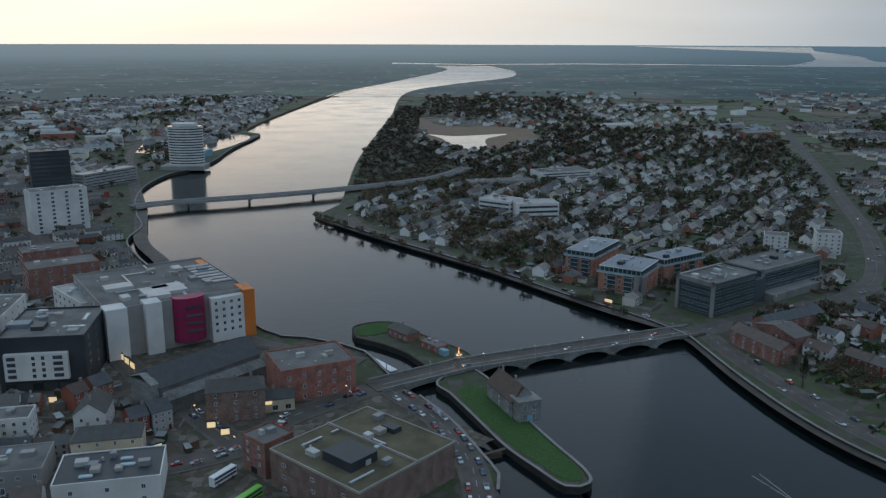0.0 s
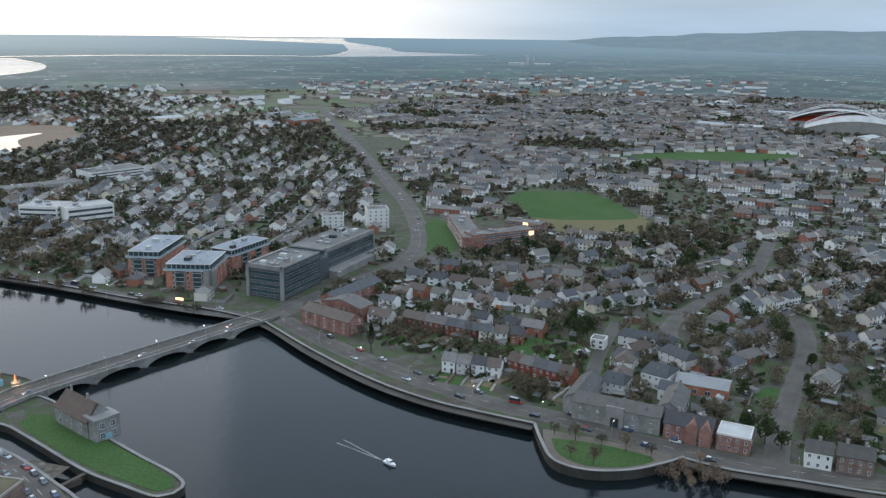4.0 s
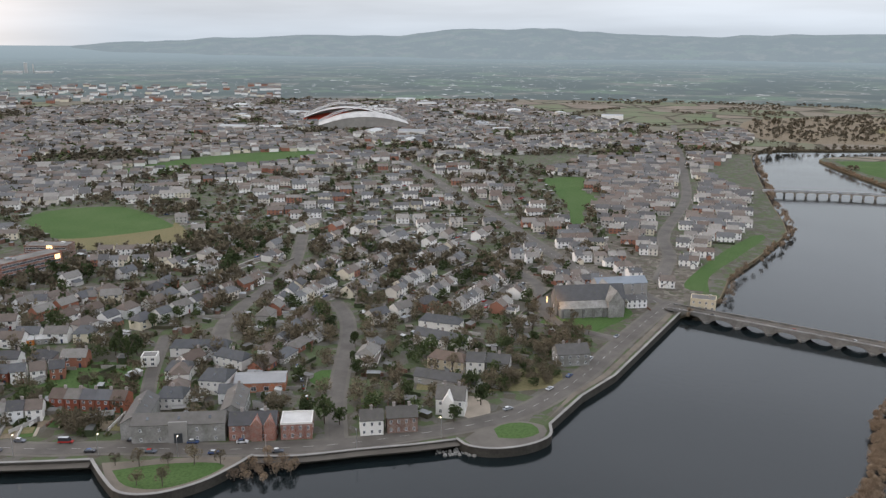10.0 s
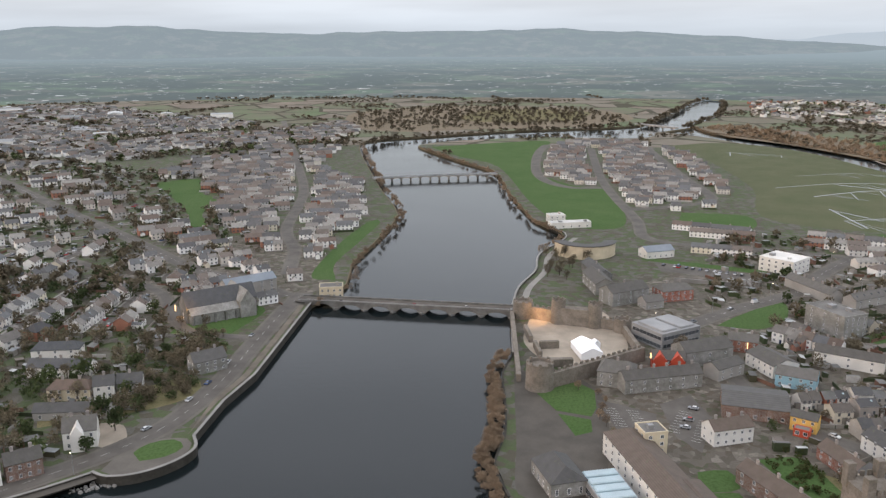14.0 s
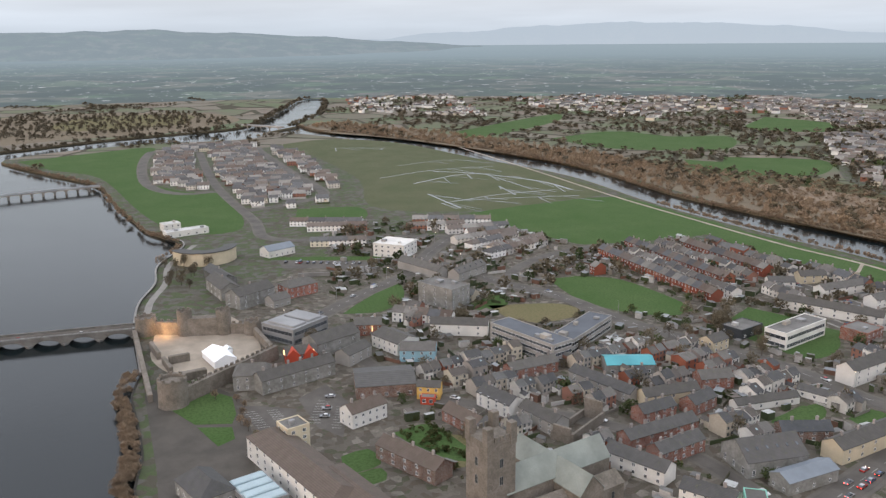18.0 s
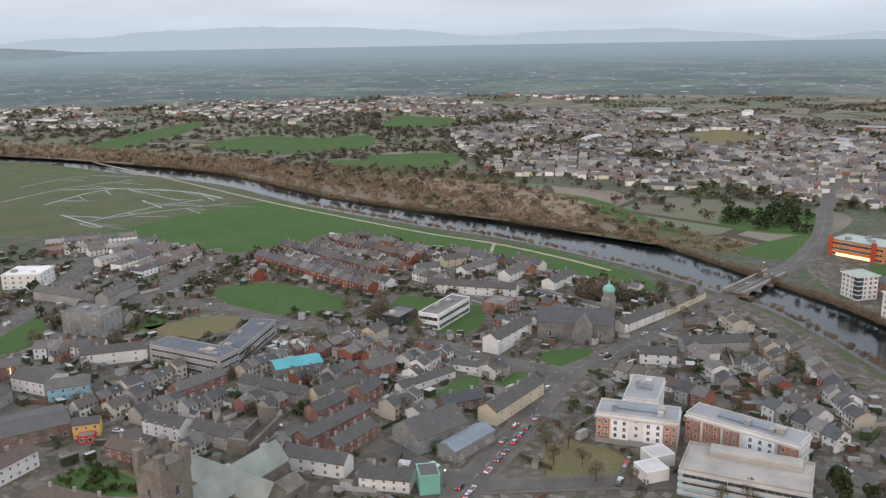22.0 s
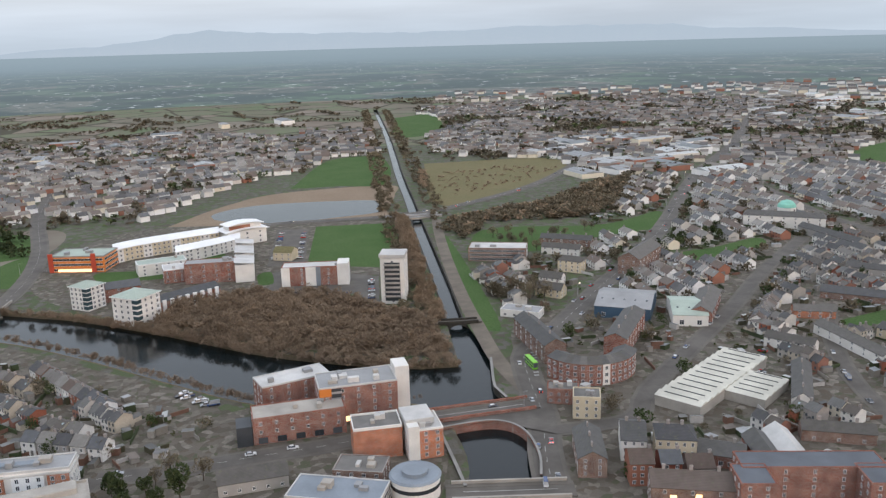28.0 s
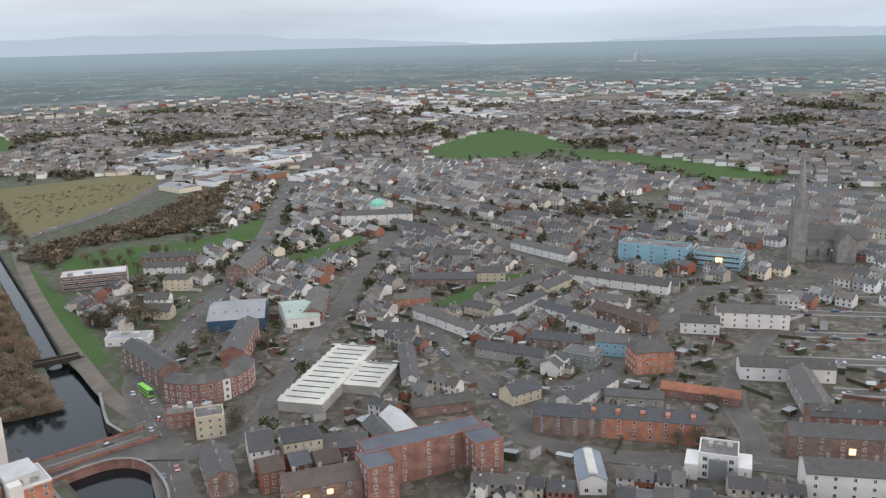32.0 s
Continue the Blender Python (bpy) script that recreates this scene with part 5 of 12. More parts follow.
# ---- houses by the row ----
def window_mesh(w, h, cols=2, rows=1, bar=0.07, sill=True, frame_mat="white_paint", name="window"):
    """A framed window in one piece: frame and bars stand out, panes are set back; it faces -y."""
    t = min(0.1, w * 0.08)
    xs, zs, kx, kz = [-w / 2], [0.0], [], []
    for cuts, keys, n_, size, o in ((xs, kx, cols, w, -w / 2), (zs, kz, rows, h, 0.0)):
        pane = (size - 2 * t - (n_ - 1) * bar) / n_
        p = o
        for i in range(n_):
            p += t if i == 0 else bar
            cuts.append(p)
            keys.append(0)
            p += pane
            cuts.append(p)
            keys.append(1)
        cuts.append(o + size)
        keys.append(0)
    verts, faces, slots, at = [], [], [], {}

    def v(*p):
        k = tuple(round(c, 4) for c in p)
        if k not in at:
            at[k] = len(verts)
            verts.append(k)
        return at[k]

    F_, B_ = -0.07, -0.015
    for i in range(len(kx)):
        for j in range(len(kz)):
            a, b_, c, d = xs[i], xs[i + 1], zs[j], zs[j + 1]
            if kx[i] and kz[j]:
                faces.append((v(a, B_, c), v(b_, B_, c), v(b_, B_, d), v(a, B_, d)))
                slots.append(1)
                ring = [(a, c), (b_, c), (b_, d), (a, d)]
                for (x0, z0), (x1, z1) in zip(ring, ring[1:] + ring[:1]):
                    faces.append((v(x0, F_, z0), v(x1, F_, z1), v(x1, B_, z1), v(x0, B_, z0)))
                    slots.append(0)
            else:
                faces.append((v(a, F_, c), v(b_, F_, c), v(b_, F_, d), v(a, F_, d)))
                slots.append(0)
    ring = [(x, 0.0) for x in xs] + [(xs[-1], z) for z in zs[1:]] + [(x, h) for x in xs[-2::-1]] + [(xs[0], z) for z in zs[-2:0:-1]]
    for (x0, z0), (x1, z1) in zip(ring, ring[1:] + ring[:1]):
        faces.append((v(x1, F_, z1), v(x0, F_, z0), v(x0, 0.06, z0), v(x1, 0.06, z1)))
        slots.append(0)
    me = bpy.data.meshes.new(name)
    me.from_pydata(verts, [], faces)
    me.materials.append(M[frame_mat])
    me.materials.append(M["glass"])
    me.polygons.foreach_set("material_index", slots)
    return me


WIN, WIN_TALL, WIN_WIDE = window_mesh(1.2, 1.4), window_mesh(1.0, 1.7), window_mesh(2.0, 1.4, 3)
DOOR = Shape().box(-0.55, 0.55, -0.1, 0.05, 0, 2.2, 0, 0.06).mesh("door", ["door"])


def house_walls(w, d, e, r, hip):
    s = Shape()
    s.box(-w / 2, w / 2, -d / 2, d / 2, -0.3, e)
    if hip <= 0:
        for x in (-w / 2, w / 2):
            s.add([(x, -d / 2, e - 0.001), (x, d / 2, e - 0.001), (x, 0, r)], [(0, 1, 2) if x > 0 else (2, 1, 0)])
    return s


def chimney_shape(x, y, z0, z1, w=1.1, d=0.55):
    """A stack with a stepped cap, as one piece."""
    prof = [(0, z0), (0, z1), (0.1, z1), (0.1, z1 + 0.18), (-0.05, z1 + 0.18), (-0.05, z1 + 0.45)]
    s = Shape()
    v = []
    for o, z in prof:
        v += [(x - w / 2 - o, y - d / 2 - o, z), (x + w / 2 + o, y - d / 2 - o, z), (x + w / 2 + o, y + d / 2 + o, z), (x - w / 2 - o, y + d / 2 + o, z)]
    q = [(4 * k + i, 4 * k + (i + 1) % 4, 4 * k + 4 + (i + 1) % 4, 4 * k + 4 + i) for k in range(len(prof) - 1) for i in range(4)]
    return s.add(v, q + [(20, 21, 22, 23)])


def house(w, d, e, r, wall, roof, label, hip=0.0, bays=2, porch=False, detail=2, chim=1, ext=False, group=""):
    """One house as a thing, at the origin with its front to -y. detail 2: windows and doors, 1: plain."""
    root = thing("house", label, "house", group=group)
    part("wall", house_walls(w, d, e, r, hip), wall, root)
    part("roof", Shape().gable(-w / 2, w / 2, -d / 2, d / 2, e, r, 0.35, 0.18, 0, hip), roof, root)
    for i in range(chim):
        x = (w / 2 - 0.7) * (1 if i == 0 else -1) if hip <= 0 else (w / 4) * (1 if i == 0 else -1)
        part("chimney", chimney_shape(x, 0, r - 1.2, r + 1.1), "chimney", root)
    if ext:
        s = Shape().box(-w * 0.3, w * 0.2, d / 2, d / 2 + 3.6, -0.3, 2.6)
        part("rear_extension", s.add([(-w * 0.3 - 0.2, d / 2, 3.6), (w * 0.2 + 0.2, d / 2, 3.6), (w * 0.2 + 0.2, d / 2 + 3.9, 2.55), (-w * 0.3 - 0.2, d / 2 + 3.9, 2.55), (-w * 0.3 - 0.2, d / 2, 2.5), (w * 0.2 + 0.2, d / 2, 2.5), (w * 0.2 + 0.2, d / 2 + 3.9, 2.4), (-w * 0.3 - 0.2, d / 2 + 3.9, 2.4)],
             [(0, 1, 2, 3), (7, 6, 5, 4), (0, 4, 5, 1), (1, 5, 6, 2), (2, 6, 7, 3), (3, 7, 4, 0)], 1), [wall, roof], root)
    if detail >= 2:
        xs = [(-w / 2) + w * (i + 0.5) / bays for i in range(bays)]
        floors = max(1, int(e / 2.6))
        for f in range(floors):
            for i, x in enumerate(xs):
                if f == 0 and i == bays - 1:
                    part("door", DOOR, None, root, "", pose(x, -d / 2, 0))
                else:
                    part("window", WIN_WIDE if w > 8.5 and bays == 2 else WIN, None, root, "", pose(x, -d / 2, 0.9 + 2.6 * f))
        if porch:
            part("porch", Shape().box(xs[-1] - 1.1, xs[-1] + 1.1, -d / 2 - 1.3, -d / 2, -0.3, 2.3).gable(xs[-1] - 1.1, xs[-1] + 1.1, -d / 2 - 1.3, -d / 2 + 0.1, 2.35, 3.0, 0.1, 0.1), wall, root)
    return root


STOCK = defaultdict(list)


def stock(kind, *protos):
    for p in protos:
        p.location = (0, 0, -900)
    STOCK[kind] += protos


USED = set()


def put(proto, x, y, deg, label="", z=0.0):
    """Place a house of the stock; the first one placed is the stock piece itself."""
    if proto.name in USED:
        o = copy_thing(proto, pose(x, y, z, 0, 0, deg))
    else:
        USED.add(proto.name)
        o = proto
        o.matrix_basis = pose(x, y, z, 0, 0, deg)
    return tagged(o, label)


stock("semi",
      house(11.5, 8, 5.2, 8.0, "house_wall", "house_roof", "semi-detached two-storey house with painted render and grey slates", 0, 2, ext=True, chim=1),
      house(11, 8.5, 5.2, 8.2, "house_wall", "house_roof", "hipped two-storey house with painted render walls", 3.4, 2, chim=1),
      house(9, 8, 5.0, 7.6, "house_wall", "house_roof", "detached rendered house with a tiled gable roof", 0, 2, porch=True, ext=True))
stock("terrace",
      house(6.2, 8.5, 5.4, 8.0, "house_wall", "house_roof", "narrow rendered terraced house with a slate roof", 0, 2, ext=True),
      house(6.2, 8.0, 5.4, 8.2, "house_wall", "house_roof", "narrow painted terraced house with a chimney", 0, 2, chim=1),
      house(6.2, 8.5, 5.8, 8.4, "house_wall", "house_roof", "two-storey terraced house with a rear return", 0, 2, ext=True))
stock("brick_terrace",
      house(6.0, 8.5, 5.6, 8.3, "brick_row", "house_roof", "red-brick terraced house with a slate roof", 0, 2, ext=True),
      house(6.0, 8.5, 5.6, 8.3, "brick_row", "house_roof", "red-brick terraced house with two chimneys", 0, 2, chim=1))
stock("bungalow",
      house(12, 8, 2.9, 5.6, "house_wall", "house_roof", "low bungalow with a tiled roof", 0, 3, chim=1),
      house(13, 8.5, 2.8, 5.2, "house_wall", "house_roof", "low hipped bungalow with render walls", 3.6, 3, chim=1))
stock("town",
      house(8, 11, 8.4, 11.4, "house_wall", "house_roof", "three-storey painted town house with a slate roof", 0, 3, ext=True, chim=1),
      house(7, 10, 8.0, 10.8, "brick_row", "house_roof", "three-storey brick town house with chimneys", 0, 2, chim=1),
      house(9, 10, 6.2, 9.2, "house_wall", "house_roof", "two-storey painted shop house with a slate roof", 0, 3, ext=True))
COUNT = defaultdict(int)


def row(kind, p0, p1, pitch, side=0.0, back=8.0, jitter=0.0, gap=0.0, turn=0, grow=1.0, label=""):
    """Houses in line from p0 to p1, fronts to the right of the way."""
    a, b_ = Vector(p0), Vector(p1)
    d = b_ - a
    n_ = int(d.length / pitch)
    deg = math.degrees(math.atan2(d.y, d.x)) + turn
    u = d.normalized()
    for i in range(n_):
        if random.random() < gap:
            continue
        q = a + u * (i + 0.5) * d.length / n_ + Vector((-u.y, u.x)) * (side + random.uniform(-jitter, jitter))
        if is_free(q.x, q.y, pitch * 0.85, back, deg):
            p = random.choice(STOCK[kind])
            COUNT[kind] += 1
            put(p, q.x, q.y, deg + random.uniform(-2, 2) * (jitter > 0) + (180 if random.random() < 0.0 else 0), label)


STREETS, STREET_CARS, YARD_WALLS = [], [], []


def estate(kind, poly, deg, pitch, deep=40.0, jitter=1.5, gap=0.06, limit=400, wave=0.0, loose=16.0):
    """Streets of houses over an area: pairs of rows whose gardens meet, with a street between the pairs."""
    c, s = math.cos(radians(deg)), math.sin(radians(deg))
    uv = [(x * c + y * s, -x * s + y * c) for x, y in poly]
    u0, u1, v0, v1 = min(p[0] for p in uv), max(p[0] for p in uv), min(p[1] for p in uv), max(p[1] for p in uv)
    mid = kind == "mid"
    if mid:
        deep = loose + 0.8 * deep
    back = deep * (0.57 if mid else 0.5)
    made, spots = 0, []
    v = v0 + 4
    while v < v1:
        if mid and deep > 36:
            run = []
            for k in range(int((u1 - u0) / 8) + 2):
                u = u0 + 8 * k
                w = v + (back + deep) / 2 + wave * math.sin(u / 60.0)
                x, y = u * c - w * s, u * s + w * c
                if k <= (u1 - u0) / 8 and inside([x], [y], poly)[0] and is_free(x, y, 1, 1, 0):
                    run.append(Vector((x, y, 0)))
                else:
                    if len(run) > 2:
                        STREETS.append(run)
                        take_line(run, 4.0)
                    run = []
        for flip, dv in ((0, 0), (180, back)):
            u = u0 + random.uniform(0, pitch)
            while u < u1:
                w = v + dv + wave * math.sin(u / 60.0) + random.uniform(-jitter, jitter)
                x, y = u * c - w * s, u * s + w * c
                if inside([x], [y], poly)[0] and random.random() > gap:
                    spots.append((x, y, deg + flip + random.uniform(-3, 3) * (jitter > 0)))
                u += pitch
        v += deep
    for x, y, a in spots:
        if mid and y > 0 and deep > 42 and noise.noise((x / 70, y / 70, 5)) > 0.32 - 0.08 * (gap > 0.11):
            GROVES.append((x, y))
            continue
        if mid:
            if is_free(x, y, pitch * 0.8, 9, a):
                MID.append((x, y, pitch * random.choice((0.72, 0.8, 1.0, 1.0)), random.uniform(7.5, 9), random.uniform(4.5, 5.2), random.uniform(6.9, 7.8), a))
                YARD_WALLS.append((x, y, a, pitch / 2, 4.2, back / 2))
        elif made < limit and is_free(x, y, pitch * 0.8, 9, a):
            put(random.choice(STOCK[kind]), x, y, a)
            made += 1
            COUNT[kind] += 1
    return made


def build_streets():
    """Side streets with pale footpaths, the cars left along them, and the walls between back gardens."""
    tar, foot, body, cab, wall = Shape(), Shape(), Shape(), Shape(), Shape()
    rng = random.Random(5)
    for line in STREETS:
        k = len(line)
        for sh, half, z in ((foot, 4.6, 0.05), (tar, 2.9, 0.1)):
            a, b_ = offset(line, half), offset(line, -half)
            sh.add([(p.x, p.y, z) for p in a] + [(p.x, p.y, z) for p in b_], [(k + i, k + i + 1, i + 1, i) for i in range(k - 1)])
        for i in range(k - 1):
            if line[i].length < 900 and rng.random() < 0.75:
                d = line[i + 1] - line[i]
                STREET_CARS.append((*(line[i] + d * rng.random() + Vector((-d.y, d.x, 0)).normalized() * rng.choice((-2.6, 2.6, 5.2, -5.2)))[:2], math.degrees(math.atan2(d.y, d.x)) + rng.choice((0, 180))))
    for x, y, deg in STREET_CARS:
        c, s = math.cos(radians(deg)), math.sin(radians(deg))
        tr = lambda p: (x + c * p[0] - s * p[1], y + s * p[0] + c * p[1], p[2] + 0.1)
        L, w = rng.uniform(1.95, 2.25), 0.87
        v = [(-L, -w, 0.25), (L, -w, 0.25), (L, w, 0.25), (-L, w, 0.25), (-L, -w, 0.9), (L * 0.4, -w, 0.95), (L, -w, 0.7), (-L, w, 0.9), (L * 0.4, w, 0.95), (L, w, 0.7)]
        top = [(-L * 0.6, -w * 0.72, 1.48), (L * 0.1, -w * 0.72, 1.48), (L * 0.1, w * 0.72, 1.48), (-L * 0.6, w * 0.72, 1.48)]
        body.add([tr(p) for p in v + top], [(0, 1, 6, 5, 4), (2, 3, 7, 8, 9), (1, 2, 9, 6), (3, 0, 4, 7), (5, 6, 9, 8), (4, 5, 8, 7), (10, 11, 12, 13)])
        low = [(-L * 0.88, -w * 0.93, 0.92), (L * 0.4, -w * 0.93, 0.92), (L * 0.4, w * 0.93, 0.92), (-L * 0.88, w * 0.93, 0.92)]
        cab.add([tr(p) for p in low + [(a, b_, 1.46) for a, b_, _ in top]], [(0, 1, 5, 4), (1, 2, 6, 5), (2, 3, 7, 6), (3, 0, 4, 7)])
    for x, y, deg, h, d0, d1 in YARD_WALLS:
        if math.hypot(x, y) > 1000:
            continue
        c, s = math.cos(radians(deg)), math.sin(radians(deg))
        tr = lambda p: (x + c * p[0] - s * p[1], y + s * p[0] + c * p[1], p[2])
        z = rng.uniform(1.2, 2.0)
        for x0, x1, y0, y1 in ((h - 0.14, h + 0.14, d0, d1), (-h, h, d1 - 0.15, d1 + 0.15), (h - 0.14, h + 0.14, -d0 - 6, -d0)):
            q = Shape().box(x0, x1, y0, y1, -0.1, z if y1 > 0 else 1.0)
            wall.add([tr(p) for p in q.v], q.f[1:])
    tagged(part("street", tar, "asphalt"), "grey side streets between rows of houses", "road", "", "structure")
    tagged(part("pavement", foot, "footpath"), "pale concrete footpaths along side streets", "pavement", "", "structure")
    root = thing("street_cars", "parked cars of many colours along the side streets", "cars", kind="stuff")
    tagged(part("car_bodies", body, "far_car", root), kind="stuff")
    tagged(part("car_windows", cab, "glass", root), kind="stuff")
    tagged(part("garden_walls", wall, "garden_edge"), "walls and clipped hedges between back gardens", "garden walls", "", "stuff")


# stuff: houses of the middle distance, with windows and chimneys, joined by district
def build_mid(label, wall="far_wall"):
    walls, roofs, stacks, panes, caps = Shape(), Shape(), Shape(), Shape(), Shape()
    old = wall == "old_wall"
    for x, y, w, d, e, r, deg in MID:
        c, s = math.cos(radians(deg)), math.sin(radians(deg))
        near = math.hypot(x, y) < 620
        units = max(1, round(w / (5.6 if old else 6.8))) if near else 1
        hip = 3.0 if units == 2 and not old and random.random() < 0.35 else 0.0
        for n_ in range(units):
            uw = w / units
            mx = -w / 2 + uw * (n_ + 0.5)
            step = random.choice((0, 0, 0, 0.5, -0.5, 1.6)) if old else 0.0
            ue, ur = e + step, r + step - (0.5 if old else 0.0)
            g = d / 2 + (random.uniform(-0.5, 0.3) if old else 0.0)
            tr = lambda p: (x + c * (p[0] + mx) - s * p[1], y + s * (p[0] + mx) + c * p[1], p[2])
            h, o = uw / 2, 0.3
            hl, hr = (hip if n_ == 0 else 0.0), (hip if n_ == units - 1 else 0.0)
            ol, orr = (o if n_ == 0 else -0.02), (o if n_ == units - 1 else -0.02)
            f = [(0, 1, 5, 4), (2, 3, 7, 6), (1, 2, 6, 5) if hr else (1, 2, 6, 9, 5), (3, 0, 4, 7) if hl else (3, 0, 4, 8, 7)]
            walls.add([tr(p) for p in ((-h, -g, 0), (h, -g, 0), (h, g, 0), (-h, g, 0), (-h, -g, ue), (h, -g, ue), (h, g, ue), (-h, g, ue), (-h, 0, ur), (h, 0, ur))], f)
            z = ue - 0.22
            roofs.add([tr(p) for p in ((-h - ol, -g - o, z), (h + orr, -g - o, z), (h + orr - hr, 0, ur + 0.15), (-h - ol + hl, 0, ur + 0.15), (h + orr, g + o, z), (-h - ol, g + o, z))], [(0, 1, 2, 3), (3, 2, 4, 5)] + ([(1, 4, 2)] if hr else []) + ([(5, 0, 3)] if hl else []))
            if random.random() < (0.75 if old else 0.5):
                k, b_, t, L = random.uniform(-h + 1.6, h - 1.6), 1.5, random.choice((2.6, 2.8, 4.4)) if old else 2.7, random.uniform(2.6, 5.5)
                walls.add([tr(p) for p in ((k - b_, g, 0), (k + b_, g, 0), (k + b_, g + L, 0), (k - b_, g + L, 0), (k - b_, g, t), (k + b_, g, t), (k + b_, g + L, t), (k - b_, g + L, t), (k, g, t + 1.1), (k, g + L, t + 1.1))], [(1, 2, 6, 5), (2, 3, 7, 9, 6), (3, 0, 4, 7)])
                q = b_ + 0.2
                roofs.add([tr(p) for p in ((k - q, g, t - 0.05), (k - q, g + L + 0.2, t - 0.05), (k, g + L + 0.2, t + 1.2), (k, g, t + 1.2), (k + q, g, t - 0.05), (k + q, g + L + 0.2, t - 0.05))], [(1, 0, 3, 2), (4, 5, 2, 3)])
            q = chimney_shape(h - 0.55 - hr, 0, ur - 1, ur + 1, 0.7, 0.9) if near else Shape().box(h - 1.0 - hr, h - 0.3 - hr, -0.5, 0.5, ur - 1, ur + 1.1)
            stacks.add([tr(p) for p in q.v], q.f)
            if near and random.random() < 0.4:
                k, sg, v = random.uniform(-h + 1, h - 1), random.choice((-1, 1)), random.uniform(0.35, 0.6)
                z0, z1 = ue + (ur - ue) * v + 0.22, ue + (ur - ue) * (v + 0.22) + 0.22
                caps.add([tr(p) for p in ((k - 0.4, sg * g * (1 - v), z0), (k + 0.4, sg * g * (1 - v), z0), (k + 0.4, sg * g * (0.78 - v), z1), (k - 0.4, sg * g * (0.78 - v), z1))], [(0, 1, 2, 3) if sg < 0 else (3, 2, 1, 0)])
            nb = max(2, int(uw / 2.9))
            for fl in range(2):
                for i in range(nb):
                    k = -h + uw * (i + 0.5) / nb
                    for sg in (1, -1):
                        yy = sg * (g + 0.03)
                        panes.add([tr(p) for p in ((k - 0.5, yy, 0.9 + 2.5 * fl), (k + 0.5, yy, 0.9 + 2.5 * fl), (k + 0.5, yy, 2.2 + 2.5 * fl), (k - 0.5, yy, 2.2 + 2.5 * fl))], [(0, 1, 2, 3) if sg < 0 else (3, 2, 1, 0)])
    root = thing("houses_beyond", label, "houses", kind="stuff")
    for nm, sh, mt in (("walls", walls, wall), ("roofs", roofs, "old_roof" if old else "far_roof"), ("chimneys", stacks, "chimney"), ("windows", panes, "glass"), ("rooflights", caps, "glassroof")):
        if sh.v:
            tagged(part(nm, sh, mt, root), kind="stuff")
    MID.clear()


MID, GROVES, FAR_GROVES = [], [], []
# stuff: houses too far off to tell apart
FAR = []


def far_estate(poly, deg, pitch=13.0, deep=36.0, gap=0.12, size=1.0, wave=8.0):
    c, s = math.cos(radians(deg)), math.sin(radians(deg))
    uv = [(x * c + y * s, -x * s + y * c) for x, y in poly]
    u0, u1, v0, v1 = min(p[0] for p in uv), max(p[0] for p in uv), min(p[1] for p in uv), max(p[1] for p in uv)
    U, V = np.meshgrid(np.arange(u0, u1, pitch), np.concatenate([np.arange(v0, v1, deep), np.arange(v0 + deep * 0.45, v1, deep)]), indexing="ij")
    U, V = U.ravel() + np.random.uniform(-2, 2, U.size), V.ravel() + wave * np.sin(U.ravel() / 70.0) + np.random.uniform(-1.5, 1.5, U.size)
    X, Y = U * c - V * s, U * s + V * c
    ok = inside(X, Y, poly) & (np.random.rand(X.size) > gap)
    I, J = ((X + SPAN) / CELL).astype(int), ((Y + SPAN) / CELL).astype(int)
    good = (I >= 0) & (J >= 0) & (I < len(gx)) & (J < len(gx))
    ok &= good
    ok[ok] &= ~taken[I[ok], J[ok]]
    for x, y in zip(X[ok], Y[ok]):
        g = noise.noise((x / 160, y / 160, 9)) + 0.5 * noise.noise((x / 50, y / 50, 3))
        if g > 0.24 - 0.12 * (gap > 0.25):
            FAR_GROVES.append((x, y))
            continue
        if random.random() < 0.3:
            FAR_GROVES.append((x + 7, y + 7))
        w, d, e = pitch * random.uniform(0.7, 0.97), random.uniform(7, 9) * size, random.uniform(4.2, 5.6) * size
        FAR.append((x, y, w, d, e, e + random.uniform(2.2, 3.0) * size, deg + random.uniform(-4, 4)))


def build_far(name, label):
    walls, roofs = Shape(), Shape()
    for x, y, w, d, e, r, deg in FAR:
        c, s = math.cos(radians(deg)), math.sin(radians(deg))
        bx, by, bz = bow(x, y)
        tr = lambda p: (bx + c * p[0] - s * p[1], by + s * p[0] + c * p[1], bz + p[2])
        h, g, o = w / 2, d / 2, 0.4
        walls.add([tr(p) for p in ((-h, -g, 0), (h, -g, 0), (h, g, 0), (-h, g, 0), (-h, -g, e), (h, -g, e), (h, g, e), (-h, g, e), (-h, 0, r), (h, 0, r))],
                  [(0, 1, 5, 4), (2, 3, 7, 6), (1, 2, 6, 9, 5), (3, 0, 4, 8, 7)])
        z = e - 0.3
        roofs.add([tr(p) for p in ((-h - o, -g - o, z), (h + o, -g - o, z), (h + o, 0, r + 0.15), (-h - o, 0, r + 0.15), (h + o, g + o, z), (-h - o, g + o, z))], [(0, 1, 2, 3), (3, 2, 4, 5)])
    root = thing(name, label, "houses", kind="stuff")
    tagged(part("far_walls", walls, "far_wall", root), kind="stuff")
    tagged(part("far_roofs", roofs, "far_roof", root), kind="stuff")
    FAR.clear()

# ---- buildings ----
MESHES = {}


def win_of(w, h, cols=2, rows=1, frame_mat="white_paint"):
    k = (w, h, cols, rows, frame_mat)
    if k not in MESHES:
        MESHES[k] = window_mesh(w, h, cols, rows, frame_mat=frame_mat)
    return MESHES[k]


